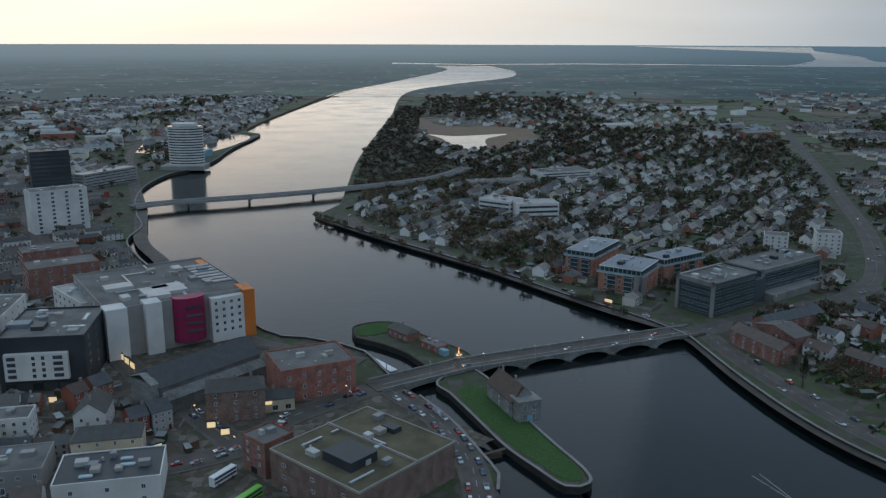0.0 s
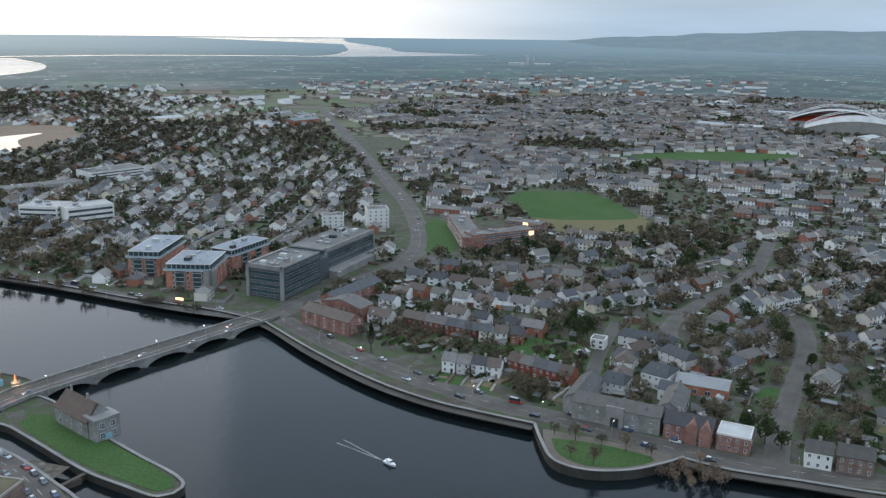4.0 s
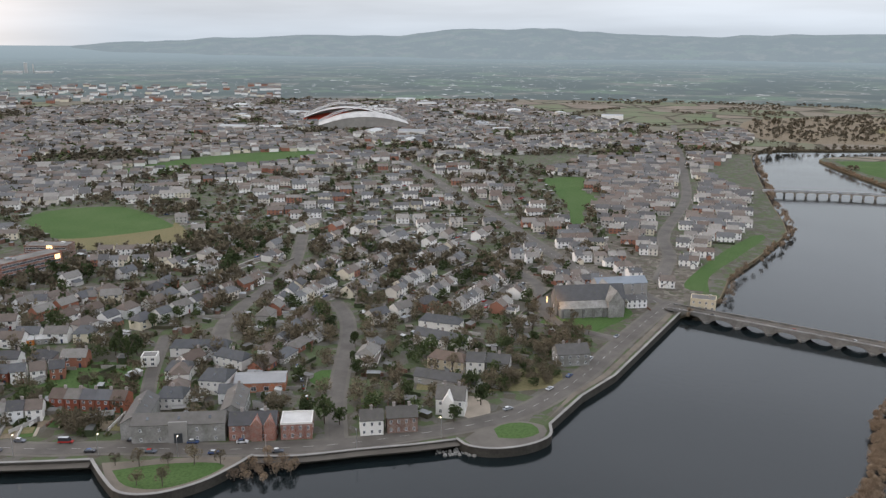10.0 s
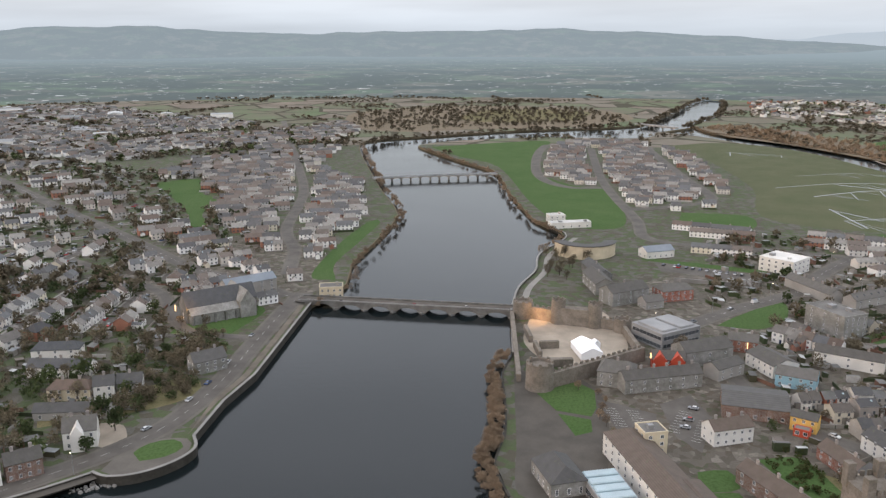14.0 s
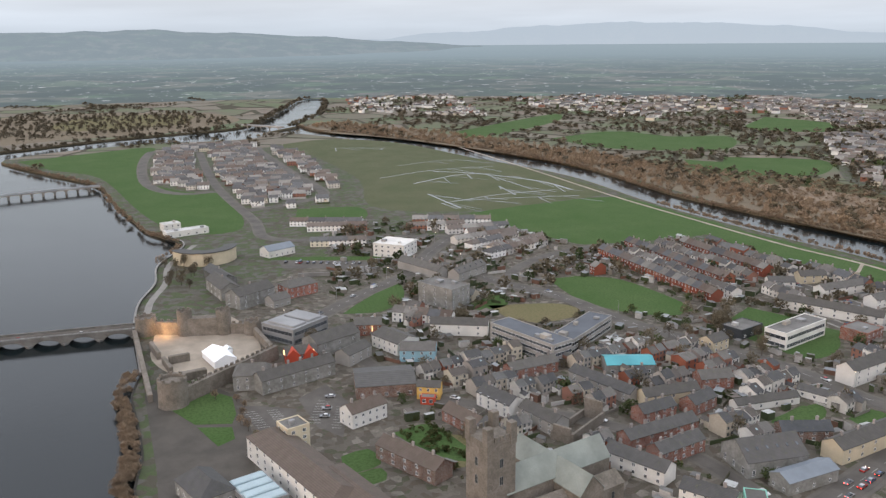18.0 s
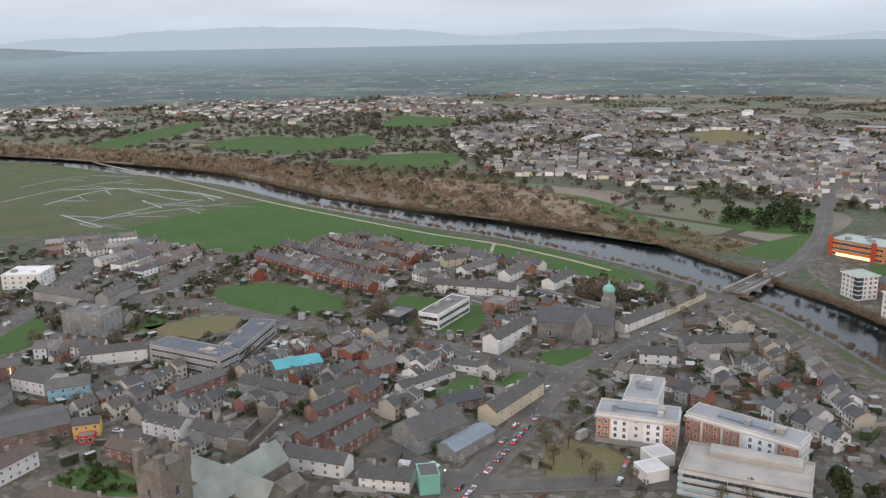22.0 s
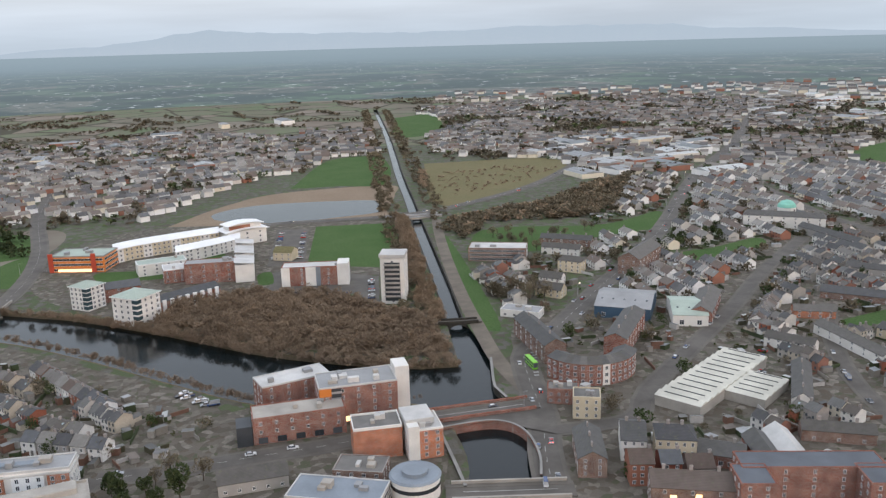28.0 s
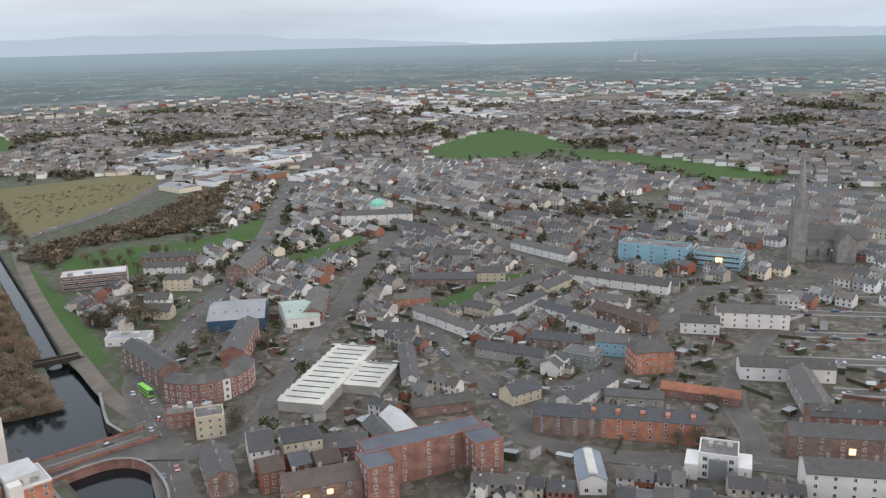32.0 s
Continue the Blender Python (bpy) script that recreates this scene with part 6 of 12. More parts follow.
def face_windows(root, side, w, d, z0, pitch_z, floors, bays, win, size, frm=0.0, to=1.0, name="window"):
    """Windows on one side of a box (f: -y, b: +y, l: -x, r: +x)."""
    L = w if side in "fb" else d
    out = {"f": Vector((0, -1, 0)), "b": Vector((0, 1, 0)), "l": Vector((-1, 0, 0)), "r": Vector((1, 0, 0))}[side]
    m = root.matrix_basis
    if (m.to_3x3() @ out).dot(m.translation) > 0.25 * m.translation.length:
        return  # a side that is turned away from the river stays blind
    bays = bays if bays < 6 else round(bays * 0.58)
    for f in range(floors):
        for i in range(bays):
            u = -L / 2 + L * (frm + (to - frm) * (i + 0.5) / bays)
            z = z0 + f * pitch_z
            m = {"f": pose(u, -d / 2, z), "b": pose(-u, d / 2, z, 0, 0, 180), "l": pose(-w / 2, -u, z, 0, 0, -90), "r": pose(w / 2, u, z, 0, 0, 90)}[side]
            part(name, win, None, root, "", m)


def block(name, label, x, y, w, d, h, rot, wall, roof="felt", floors=3, fb=5, sb=3, size=(1.3, 1.5), parapet=0.8, plant=2, sides="flr", category="building", band=False,
          ground="", z=0.0, cols=2, rows=1, seed=1, trim="", frame_mat="white_paint", mask=True):
    """A flat-roofed building with parapet, roof plant and a window in each bay."""
    root = thing(name, label, category, pose(x, y, z, 0, 0, rot))
    if mask:
        take(rect(x, y, w + 3, d + 3, rot))
    part("wall", Shape().box(-w / 2, w / 2, -d / 2, d / 2, -0.3, h - 0.02, 0, 0.0), wall, root)
    part("roof", Shape().box(-w / 2 + 0.35, w / 2 - 0.35, -d / 2 + 0.35, d / 2 - 0.35, h - 0.02, h + 0.12), roof, root)
    if parapet > 0:
        o, t = 0.06, 0.36
        ring_o = [(-w / 2 - o, -d / 2 - o), (w / 2 + o, -d / 2 - o), (w / 2 + o, d / 2 + o), (-w / 2 - o, d / 2 + o)]
        ring_i = [(-w / 2 + t, -d / 2 + t), (w / 2 - t, -d / 2 + t), (w / 2 - t, d / 2 - t), (-w / 2 + t, d / 2 - t)]
        v = [(*p, z_) for z_ in (h - 0.3, h + parapet) for p in ring_o] + [(*p, z_) for z_ in (h - 0.3, h + parapet) for p in ring_i]
        q = []
        for i in range(4):
            j = (i + 1) % 4
            q += [(i, j, 4 + j, 4 + i), (8 + j, 8 + i, 12 + i, 12 + j), (4 + i, 4 + j, 12 + j, 12 + i), (j, i, 8 + i, 8 + j)]
        part("parapet", Shape().add(v, q), trim or wall, root)
    rng = random.Random(seed * 31 + int(w * 7 + d))
    for i in range(plant):
        a, b_, c = rng.uniform(1.5, min(5, w / 5)), rng.uniform(1.5, min(4, d / 3)), rng.uniform(1.0, 2.2)
        px, py = rng.uniform(-w / 2 + a + 1, w / 2 - a - 1), rng.uniform(-d / 2 + b_ + 0.8, d / 2 - b_ - 0.8) if d > 2 * b_ + 2 else 0
        part("roof_unit", Shape().box(px - a / 2, px + a / 2, py - b_ / 2, py + b_ / 2, h + 0.1, h + 0.1 + c, 0, 0.12), rng.choice(["metal", "whitemetal", "concrete"]), root, "grey rooftop plant box")
    fh = (h - 0.4) / floors
    for s in sides:
        n_ = fb if s in "fb" else sb
        if n_ <= 0:
            continue
        L = w if s in "fb" else d
        if band:
            wd = L * 0.94
            face_windows(root, s, w, d, 0.9, fh, floors, 1, win_of(round(wd, 1), round(fh * 0.5, 2), max(2, int(wd / 2.4)), 1, frame_mat), size, name="window_band")
        else:
            face_windows(root, s, w, d, 0.9 if not ground else 0.9 + fh, fh, floors - (1 if ground else 0), n_, win_of(*size, cols, rows, frame_mat), size)
            if ground:
                face_windows(root, s, w, d, 0.3, fh, 1, max(1, n_ // 2), win_of(round(min(3.6, L / max(1, n_ // 2) * 0.8), 1), round(fh * 0.75, 1), 2, 1, "dark"), size, name="shop_window")
    return root


def roof_detail(root, w, d, h, n_, seed):
    """Ducts, vents, lights and plant screens on a flat roof."""
    rng = random.Random(seed)
    for i in range(n_):
        k = rng.choice(("duct", "roof_light", "plant_screen", "vent", "duct", "vent"))
        x, y = rng.uniform(-w * 0.42, w * 0.42), rng.uniform(-d * 0.42, d * 0.42)
        L = rng.uniform(3, min(w, d) * 0.3)
        if k == "duct":
            sh, mt = Shape().box(-L / 2, L / 2, -0.5, 0.5, 0, 0.9, 0, 0.1), "steel"
        elif k == "roof_light":
            sh, mt = Shape().box(-L / 2, L / 2, -0.9, 0.9, 0, 0.6, 0, 0.25), "glassroof"
        elif k == "plant_screen":
            sh, mt = Shape().box(-L / 2, L / 2, -L / 3, L / 3, 0, 1.9, 0, 0.1), rng.choice(("metal", "dark", "bluemetal", "whitemetal"))
        else:
            sh, mt = Shape().cyl(0, 0, 0, 1.3, 0.5, 0.4, 8), "whitemetal"
        part(k, sh, mt, root, "", pose(x, y, h + 0.1, 0, 0, rng.choice((0, 90))))


def hall(name, label, x, y, w, d, e, r, rot, wall, roof="slate", floors=2, bays=6, sb=2, hip=0.0, chim=0, size=(1.1, 1.5), sides="fb", category="building", dormers=0, lights=0, mask=True, z=0.0, cols=2):
    """A long pitched-roof building; its ridge runs along local x."""
    root = thing(name, label, category, pose(x, y, z, 0, 0, rot))
    if mask:
        take(rect(x, y, w + 2, d + 2, rot))
    part("wall", house_walls(w, d, e, r, hip), wall, root)
    part("roof", Shape().gable(-w / 2, w / 2, -d / 2, d / 2, e, r, 0.3, 0.2, 0, hip), roof, root)
    for i in range(chim):
        part("chimney", chimney_shape(-w / 2 + hip * 0.6 + (w - 1.2 * hip) * (i + 0.5) / chim, 0, r - 1, r + 1.4), "chimney", root)
    fh = e / floors
    for s in sides:
        n_ = bays if s in "fb" else sb
        if n_ > 0:
            face_windows(root, s, w, d, 0.9, fh, floors, n_, win_of(*size, cols), size)
    sl = (r - e) / (d / 2)
    for i in range(dormers):
        u = -w / 2 + w * (i + 0.5) / dormers
        zz = e + sl * d * 0.12
        dm = part("dormer", Shape().box(u - 0.8, u + 0.8, -d * 0.38, -d * 0.1, zz - 0.3, zz + 1.4).gable(u - 0.8, u + 0.8, -d * 0.38, -d * 0.1, zz + 1.4, zz + 1.9, 0.1, 0.1), wall, root)
    for i in range(lights):
        u = -w / 2 + w * (i + 0.5) / lights
        yy = -d * 0.25
        zz = e + sl * (d / 2 + yy) + 0.22
        a = math.atan(sl)
        part("rooflight", Shape().box(-0.5, 0.5, -0.7, 0.7, 0, 0.09, 0, 0.03), "glass", root, "", pose(u, yy, zz, math.degrees(a), 0, 0))
    return root

# ---- landmarks of the city bank ----
ob = block("shopping_centre", "low flat-roofed brown brick centre with a mossy felt roof", -27, 268, 44, 46, 13.5, -41, "brown", "moss", 3, 6, 0, (2.0, 1.2), 0.5, 5, "f", seed=3, trim="concrete")
part("roof_well", Shape().box(-3, 11, -16, -4, 13.6, 17, 0, 0.1), "dark", ob, "sunken dark roof well")
part("roof_edge", Shape().box(-22.1, 22.1, 3.0, 3.5, 13.6, 14.5), "concrete", ob)
block("corner_block", "square red-brick corner block above a white shopfront", -62, 278, 13, 13, 13, -41, "brick", "felt", 4, 2, 2, (1.2, 1.4), 0.6, 2, "fl", ground="shop")
ob = block("riverside_complex", "large white and grey office complex with a flat roof", -150, 432, 70, 74, 24, 34, "grey", "felt", 6, 0, 12, (1.4, 1.6), 1.0, 9, "l", seed=5)
part("stair_tower", Shape().box(-36, -26, -40, -30, -0.3, 25.5, 0, 0.2), "white", ob, "white rendered stair tower")
part("stair_tower", Shape().box(-18, -10, -41, -32, -0.3, 26, 0, 0.2), "white", ob, "white rendered stair tower")
part("purple_drum", Shape().prism([(4 + 8 * math.cos(a), -37 - 5 * math.sin(a)) for a in [math.pi * i / 10 for i in range(10, -1, -1)]] + [(12, -34), (-4, -34)], 3, 25.5), "purple", ob, "curved magenta clad stair drum")
for i in range(4):
    part("slot_window", Shape().box(1, 9, -42.3, -41.6, 8 + 4 * i, 9.2 + 4 * i), "glass", ob)
part("white_wing", Shape().box(14, 31, -41, -30, -0.3, 23, 0, 0.1), "white", ob, "white rendered wing")
for f in range(5):
    for i in range(4):
        part("window", win_of(1.6, 1.8), None, ob, "", pose(16.5 + 4 * i, -41, 5 + 3.6 * f))
part("orange_tower", Shape().box(31, 37, -41, -28, -0.3, 25, 0, 0.1), "orangeclad", ob, "orange clad corner tower")
part("orange_tower", Shape().box(30, 36, 20, 34, -0.3, 24.5, 0, 0.1), "orangeclad", ob, "orange clad corner tower")
for i in range(7):
    part("glass_roof_strip", Shape().box(20, 34, -18 + 6 * i, -14 + 6 * i, 24.1, 25, 0, 0.3), "metal", ob)
block("street_block", "white office block along a shopping street with lit ground floor", -186, 428, 40, 22, 20, -47, "white", "metal", 5, 10, 4, (2.2, 1.8), 0.6, 3, "f", ground="shop", seed=9)
block("brick_offices", "red-brick offices behind the riverside complex", -232, 500, 40, 22, 17, 34, "brick", "felt", 5, 8, 4, (1.4, 1.6), 0.6, 3, "fl")
block("brick_offices", "red-brick offices with a flat grey roof", -260, 545, 34, 20, 15, 34, "brick", "felt", 4, 7, 4, (1.4, 1.6), 0.6, 3, "fl")
hall("stone_church", "long dark limestone church with a slate roof", -106, 350, 52, 17, 10, 16.5, 51, "darklime", "darkslate", 1, 9, 1, 0, 0, (1.2, 4.0), "fl", "church")
part("aisle", Shape().box(-25, 25, -14, -8, -0.3, 6).gable(-25, 25, -14, -5, 6, 8.2, 0.3, 0.2), "darklime", bpy.data.objects["stone_church"])
part("portico", Shape().box(-29, -26, -8, 8, -0.3, 12).gable(-29.2, -26, -8, 8, 12, 15, 0.2, 0.3), "lime", bpy.data.objects["stone_church"])
roof_detail(bpy.data.objects["riverside_complex"], 66, 70, 24, 26, 3)
roof_detail(bpy.data.objects["street_block"], 38, 20, 20, 8, 4)
hall("georgian_house", "four-storey brown brick georgian corner house", -84, 322, 23, 14, 13, 16, 13, "brown", "slate", 4, 6, 3, 3, 3, (1.1, 1.7), "flr")
block("brewery_block", "large red-brick block with a stepped flat roof", -58, 351, 33, 26, 14, 26, "redbrick", "felt", 3, 5, 3, (1.3, 1.8), 0.8, 3, "fr", seed=8)
hall("yellow_shop", "low shop with a pale yellow fascia", -70, 329, 16, 10, 5.5, 8, 16, "cream", "slate", 1, 3, 1, 0, 1, (2.4, 2.2), "f")
ob = block("glass_department", "black glass department store with a white framed bay", -176, 366, 36, 42, 24, 9, "dark", "felt", 6, 0, 6, (3.0, 2.2), 1.0, 5, "r", seed=12, frame_mat="dark")
part("white_bay", Shape().box(-15, 11, -23.5, -21, 6, 18), "white", ob, "white framed bay")
for f in range(4):
    for i, (u, ww) in enumerate(((-12, 3.5), (-3, 1.4), (1, 1.4), (7, 4.0))):
        part("window", win_of(ww, 1.6, 2, 1, "dark"), None, ob, "", pose(u, -23.5, 7.2 + 2.7 * f))
for i in range(6):
    part("shop_window", win_of(4.6, 3.2, 2, 1, "dark"), None, ob, "", pose(-14 + 5.6 * i, -21, 0.6))
ob = block("white_offices", "white office block with rows of square windows", -222, 392, 26, 44, 22, 9, "white", "felt", 6, 6, 9, (1.6, 1.8), 0.8, 4, "fr", seed=14)
block("white_shop", "white rendered block with a flat roof", -166, 300, 18, 12, 10, 13, "white", "felt", 3, 5, 3, (1.3, 1.6), 0.6, 2, "fr", seed=15)
hall("corner_pub", "cream stucco corner building with a slate roof", -122, 286, 24, 13, 9.5, 12.5, 13, "cream", "slate", 3, 7, 3, 3.0, 3, (1.0, 1.6), "flr")
hall("white_gables", "white rendered houses with steep gables", -138, 312, 16, 12, 8, 12.5, 100, "white", "slate", 2, 4, 2, 0, 2, (1.2, 1.6), "flr", "house")
block("market_block", "low dark flat-roofed block with white parapet", -112, 262, 34, 22, 9, 13, "white", "dark", 2, 6, 3, (1.4, 1.6), 0.5, 4, "f", seed=17)
block("market_block", "low grey flat-roofed shop with roof plant", -150, 268, 26, 20, 8, 13, "grey", "felt", 2, 5, 3, (1.4, 1.6), 0.5, 5, "f", seed=18)
roof_detail(bpy.data.objects["glass_department"], 34, 40, 24, 12, 5)
roof_detail(bpy.data.objects["white_offices"], 24, 42, 22, 10, 6)
roof_detail(bpy.data.objects["shopping_centre"], 40, 42, 13.5, 9, 7)
roof_detail(bpy.data.objects["brewery_block"], 32, 26, 13, 9, 8)
roof_detail(bpy.data.objects["market_block"], 32, 20, 9, 7, 9)
roof_detail(bpy.data.objects["market_block.001"], 24, 18, 8, 7, 10)
ob = block("river_apartments", "tall white and blue-grey riverside apartment block", -306, 664, 42, 20, 33, 39, "white", "felt", 10, 7, 3, (2.4, 2.0), 0.8, 3, "fr", "apartments", seed=19)
block("dark_tower", "dark glass office tower", -372, 800, 34, 26, 46, 30, "dark", "dark", 12, 1, 1, (1.5, 1.6), 0.6, 2, "fr", "tower", True, frame_mat="dark")
block("dock_apartments", "long grey apartment block by the dock", -352, 880, 70, 18, 15, 62, "grey", "metal", 5, 1, 1, (1.5, 1.5), 0.4, 3, "fl", "apartments", True)
block("dock_offices", "low brick block with a grey roof", -430, 760, 60, 30, 12, 30, "brick", "felt", 3, 1, 1, (1.5, 1.5), 0.5, 4, "f", "offices", True)
block("dock_shed", "blue-sided shed by the dock", -318, 1090, 40, 26, 8, 70, "blue", "metal", 1, 0, 0, (1, 1), 0.3, 0, "", "warehouse")
# the oval hotel tower
tower = thing("hotel_tower", "oval white hotel tower with bands of windows", "hotel", pose(-301, 998, 0))
take(rect(-301, 998, 44, 30, 0))
ov = [(20 * math.cos(2 * math.pi * i / 36), 12 * math.sin(2 * math.pi * i / 36)) for i in range(36)]
part("core", Shape().prism(ov, -0.3, 49), "glass", tower)
for f in range(15):
    part("white_band", Shape().prism([(x * 1.025, y * 1.03) for x, y in ov], 4.2 + 3.05 * f, 5.9 + 3.05 * f), "white", tower)
part("crown", Shape().prism([(x * 0.75, y * 0.75) for x, y in ov], 49, 52.5), "white", tower)
part("podium", Shape().box(-26, 24, -20, 10, -0.3, 4.5, 0, 0.1), "grey", tower)

# ---- islands and the club house ----
club = thing("boat_club", "grey stone boat club with a steep brown roof", "club house", pose(29, 332, 0, 0, 0, -68))
take(rect(29, 332, 36, 16, -68))
part("wall", house_walls(24, 11, 7.0, 12.5, 0), "lime", club)
part("roof", Shape().gable(-12, 12, -5.5, 5.5, 7.0, 12.5, 0.5, 0.25, 0, 2.5), "house_roof", club)
part("turret", Shape().box(9, 17, -5, 5, -0.3, 8.5), "lime", club, "square grey stone end tower")
part("turret_roof", Shape().box(8.7, 17.3, -5.3, 5.3, 8.5, 8.9), "cope", club)
face_windows(club, "f", 24, 11, 1.2, 3.2, 2, 6, win_of(1.3, 1.8), 0)
for z in (1.0, 4.8):
    for y in (-2.2, 2.2):
        part("window", win_of(2.2, 2.2, 3, 2), None, club, "white-framed window", pose(17, y, z, 0, 0, 90))
part("blue_door", Shape().box(-1.3, 1.3, -0.1, 0.1, 0, 2.6, 0, 0.03), "blue", club, "blue boat doors", pose(17.05, 0, 0.0, 0, 0, 90))
for u in (-8, 4):
    part("chimney", chimney_shape(u, 0, 11, 14.4), "chimney", club)
hall("pier_house", "small red-brick club house on a pier", -20, 415, 16, 8, 4, 6.6, -48, "brick", "slate", 1, 4, 1, 2, 1, (1.2, 1.5), "fb", "club house", z=0.2)
block("pier_stores", "low stores with a blue container beside them", -4, 398, 14, 7, 3.2, -48, "brick", "felt", 1, 3, 0, (1.2, 1.4), 0.3, 2, "f", "shed", z=0.2)
block("blue_container", "blue steel storage container", 0, 391, 7, 3, 2.6, -48, "blue", "blue", 1, 0, 0, (1, 1), 0, 0, "", "container", z=0.2)
mem = thing("memorial", "lit stone memorial on a bridge pier", "memorial", pose(8, 384, 0.6))
part("plinth", Shape().box(-1.8, 1.8, -1.8, 1.8, 0, 2.2, 0, 0.15), "lime", mem)
part("figure", Shape().cyl(0, 0, 2.2, 4.4, 0.9, 0.55, 10).cyl(0, 0, 4.4, 5.6, 0.5, 0.2, 10), "orange", mem)
# ---- the offices across the bridge ----
ob = block("glass_offices", "grey glass office block framed in pale stone", 158, 470, 24, 40, 19, -53, "glasswall", "felt", 5, 1, 1, (1, 1), 0.6, 4, "fr", "offices", True, frame_mat="grey", seed=21, trim="cope")
roof_detail(ob, 20, 36, 19, 8, 21)
part("stone_frame", Shape().box(-12.6, -10.6, -21, 20, -0.3, 20).box(-12.6, 12.6, -21, -19.8, 17.4, 20).box(10.8, 12.6, -21, -19.5, -0.3, 20), "cope", ob, "pale stone frame")
ob = block("glass_offices", "long glass office wing framed in pale stone", 206, 512, 62, 26, 17, 36, "glasswall", "felt", 5, 1, 1, (1, 1), 0.6, 5, "fr", "offices", True, frame_mat="grey", seed=22, trim="cope")
roof_detail(ob, 58, 22, 17, 10, 22)
part("stone_frame", Shape().box(-31.5, 31.5, -14, -12.8, 15.6, 18.2).box(-31.5, -29.8, -14, -12.8, -0.3, 18.2).box(29.8, 31.5, -14, -12.8, -0.3, 18.2), "cope", ob, "pale stone frame")
part("podium", Shape().box(-31, 34, -22, -13, -0.3, 4.5, 0, 0.1), "cope", ob)
part("podium", Shape().box(-44, -31, -16, -6, -0.3, 14, 0, 0.1), "glass", ob, "glazed stair link")
def fronted(name, label, p0, p1, d, e, r, wall, roof, floors=2, hip=0.0, chim=2, category="house", lights=0, sides="flr"):
    """A hall whose front runs from p0 to p1, seen from the river with p0 on the left."""
    a, b_ = Vector(p0), Vector(p1)
    u = (b_ - a).normalized()
    c = (a + b_) / 2 + Vector((-u.y, u.x)) * d / 2
    w = (b_ - a).length
    return hall(name, label, c.x, c.y, w, d, e, r, math.degrees(math.atan2(u.y, u.x)), wall, roof, floors, max(2, int(w / (3.4 if sides == "flr" else 4.2))), 2, hip, chim, (1.2, 1.4), sides, category, lights=lights)


def strand_block(x, y, w, d, h, rot, seed):
    """Orange-brick apartments with glazed bays, a pale balcony floor and a glazed top under a thin roof."""
    ob = block("strand_apartments", "orange-brick and glass apartment block with pale stepped top floors", x, y, w, d, h - 4.6, rot, "orange", "felt", 4, max(3, int(w / 4.5)), max(3, int(d / 4.5)), (1.7, 1.9), 0.3, 0, "flr", "apartments", seed=seed, trim="whitemetal")
    part("balcony_floor", Shape().box(-w / 2 - 1.0, w / 2 + 1.0, -d / 2 - 1.0, d / 2 + 1.0, h - 5.0, h - 4.55, 0, 0.1), "whitemetal", ob, "pale balcony slab")
    part("balcony_rail", Shape().box(-w / 2 - 0.95, w / 2 + 0.95, -d / 2 - 0.95, -d / 2 - 0.88, h - 4.55, h - 3.5).box(-w / 2 - 0.95, -w / 2 - 0.88, -d / 2, d / 2, h - 4.55, h - 3.5).box(w / 2 + 0.88, w / 2 + 0.95, -d / 2, d / 2, h - 4.55, h - 3.5), "glassroof", ob, "pale glass balustrade")
    part("glazed_floor", Shape().box(-w / 2 + 0.8, w / 2 - 0.8, -d / 2 + 0.8, d / 2 - 0.8, h - 4.5, h - 1.2), "glasswall", ob, "grey glazed top floor")
    n_ = int(w / 3)
    for k in range(n_ + 1):
        part("mullion", Shape().box(-0.12, 0.12, -0.1, 0.1, h - 4.5, h - 1.2), "whitemetal", ob, "", pose(-w / 2 + 0.8 + (w - 1.6) * k / n_, -d / 2 + 0.75, 0))
    part("roof_canopy", Shape().box(-w / 2, w / 2, -d / 2, d / 2, h - 1.2, h - 0.75, 0, 0.1), "whitemetal", ob, "thin pale oversailing roof")
    part("roof_felt", Shape().box(-w / 2 + 0.7, w / 2 - 0.7, -d / 2 + 0.7, d / 2 - 0.7, h - 0.8, h - 0.7), "bluemetal", ob, "blue-grey flat roof")
    for u in (-w * 0.18, w * 0.2):
        part("glazed_bay", Shape().box(u - 2.6, u + 2.6, -d / 2 - 0.5, -d / 2, 0.6, h - 5.0), "glasswall", ob, "grey glazed bay")
        for sg in (-2.7, 2.7):
            part("bay_frame", Shape().box(u + sg - 0.25, u + sg + 0.25, -d / 2 - 0.6, -d / 2, 0.2, h - 5.0), "cope", ob, "pale stone bay edge")
        for f in range(4):
            part("floor_band", Shape().box(u - 2.5, u + 2.5, -d / 2 - 0.56, -d / 2 - 0.4, 2.6 + 2.7 * f, 2.95 + 2.7 * f), "whitemetal", ob)
    roof_detail(ob, w - 4, d - 4, h - 0.85, 5, seed)
    return ob


strand_block(101, 553, 20, 44, 17, -33, 98)
strand_block(115, 506, 27, 32, 17, -32, 112)
strand_block(150, 534, 38, 17, 16, 35, 130)
part("corner_frame", Shape().box(9.5, 14.2, -17.2, -15.6, -0.3, 13).box(12.6, 14.2, -17.2, -8, -0.3, 13), "cope", bpy.data.objects["strand_apartments.001"], "white stone corner frame")
hall("brick_flats", "red-brick flats with gabled bays", 157, 394, 34, 11, 7.5, 10.5, -67, "brick", "house_roof", 3, 8, 2, 0, 2, (1.2, 1.4), "fr", "apartments")
hall("brick_flats", "red-brick flats with a dark tiled roof", 184, 430, 42, 11, 7.5, 10.5, 28, "brick", "house_roof", 3, 9, 2, 0, 2, (1.2, 1.4), "fb", "apartments")
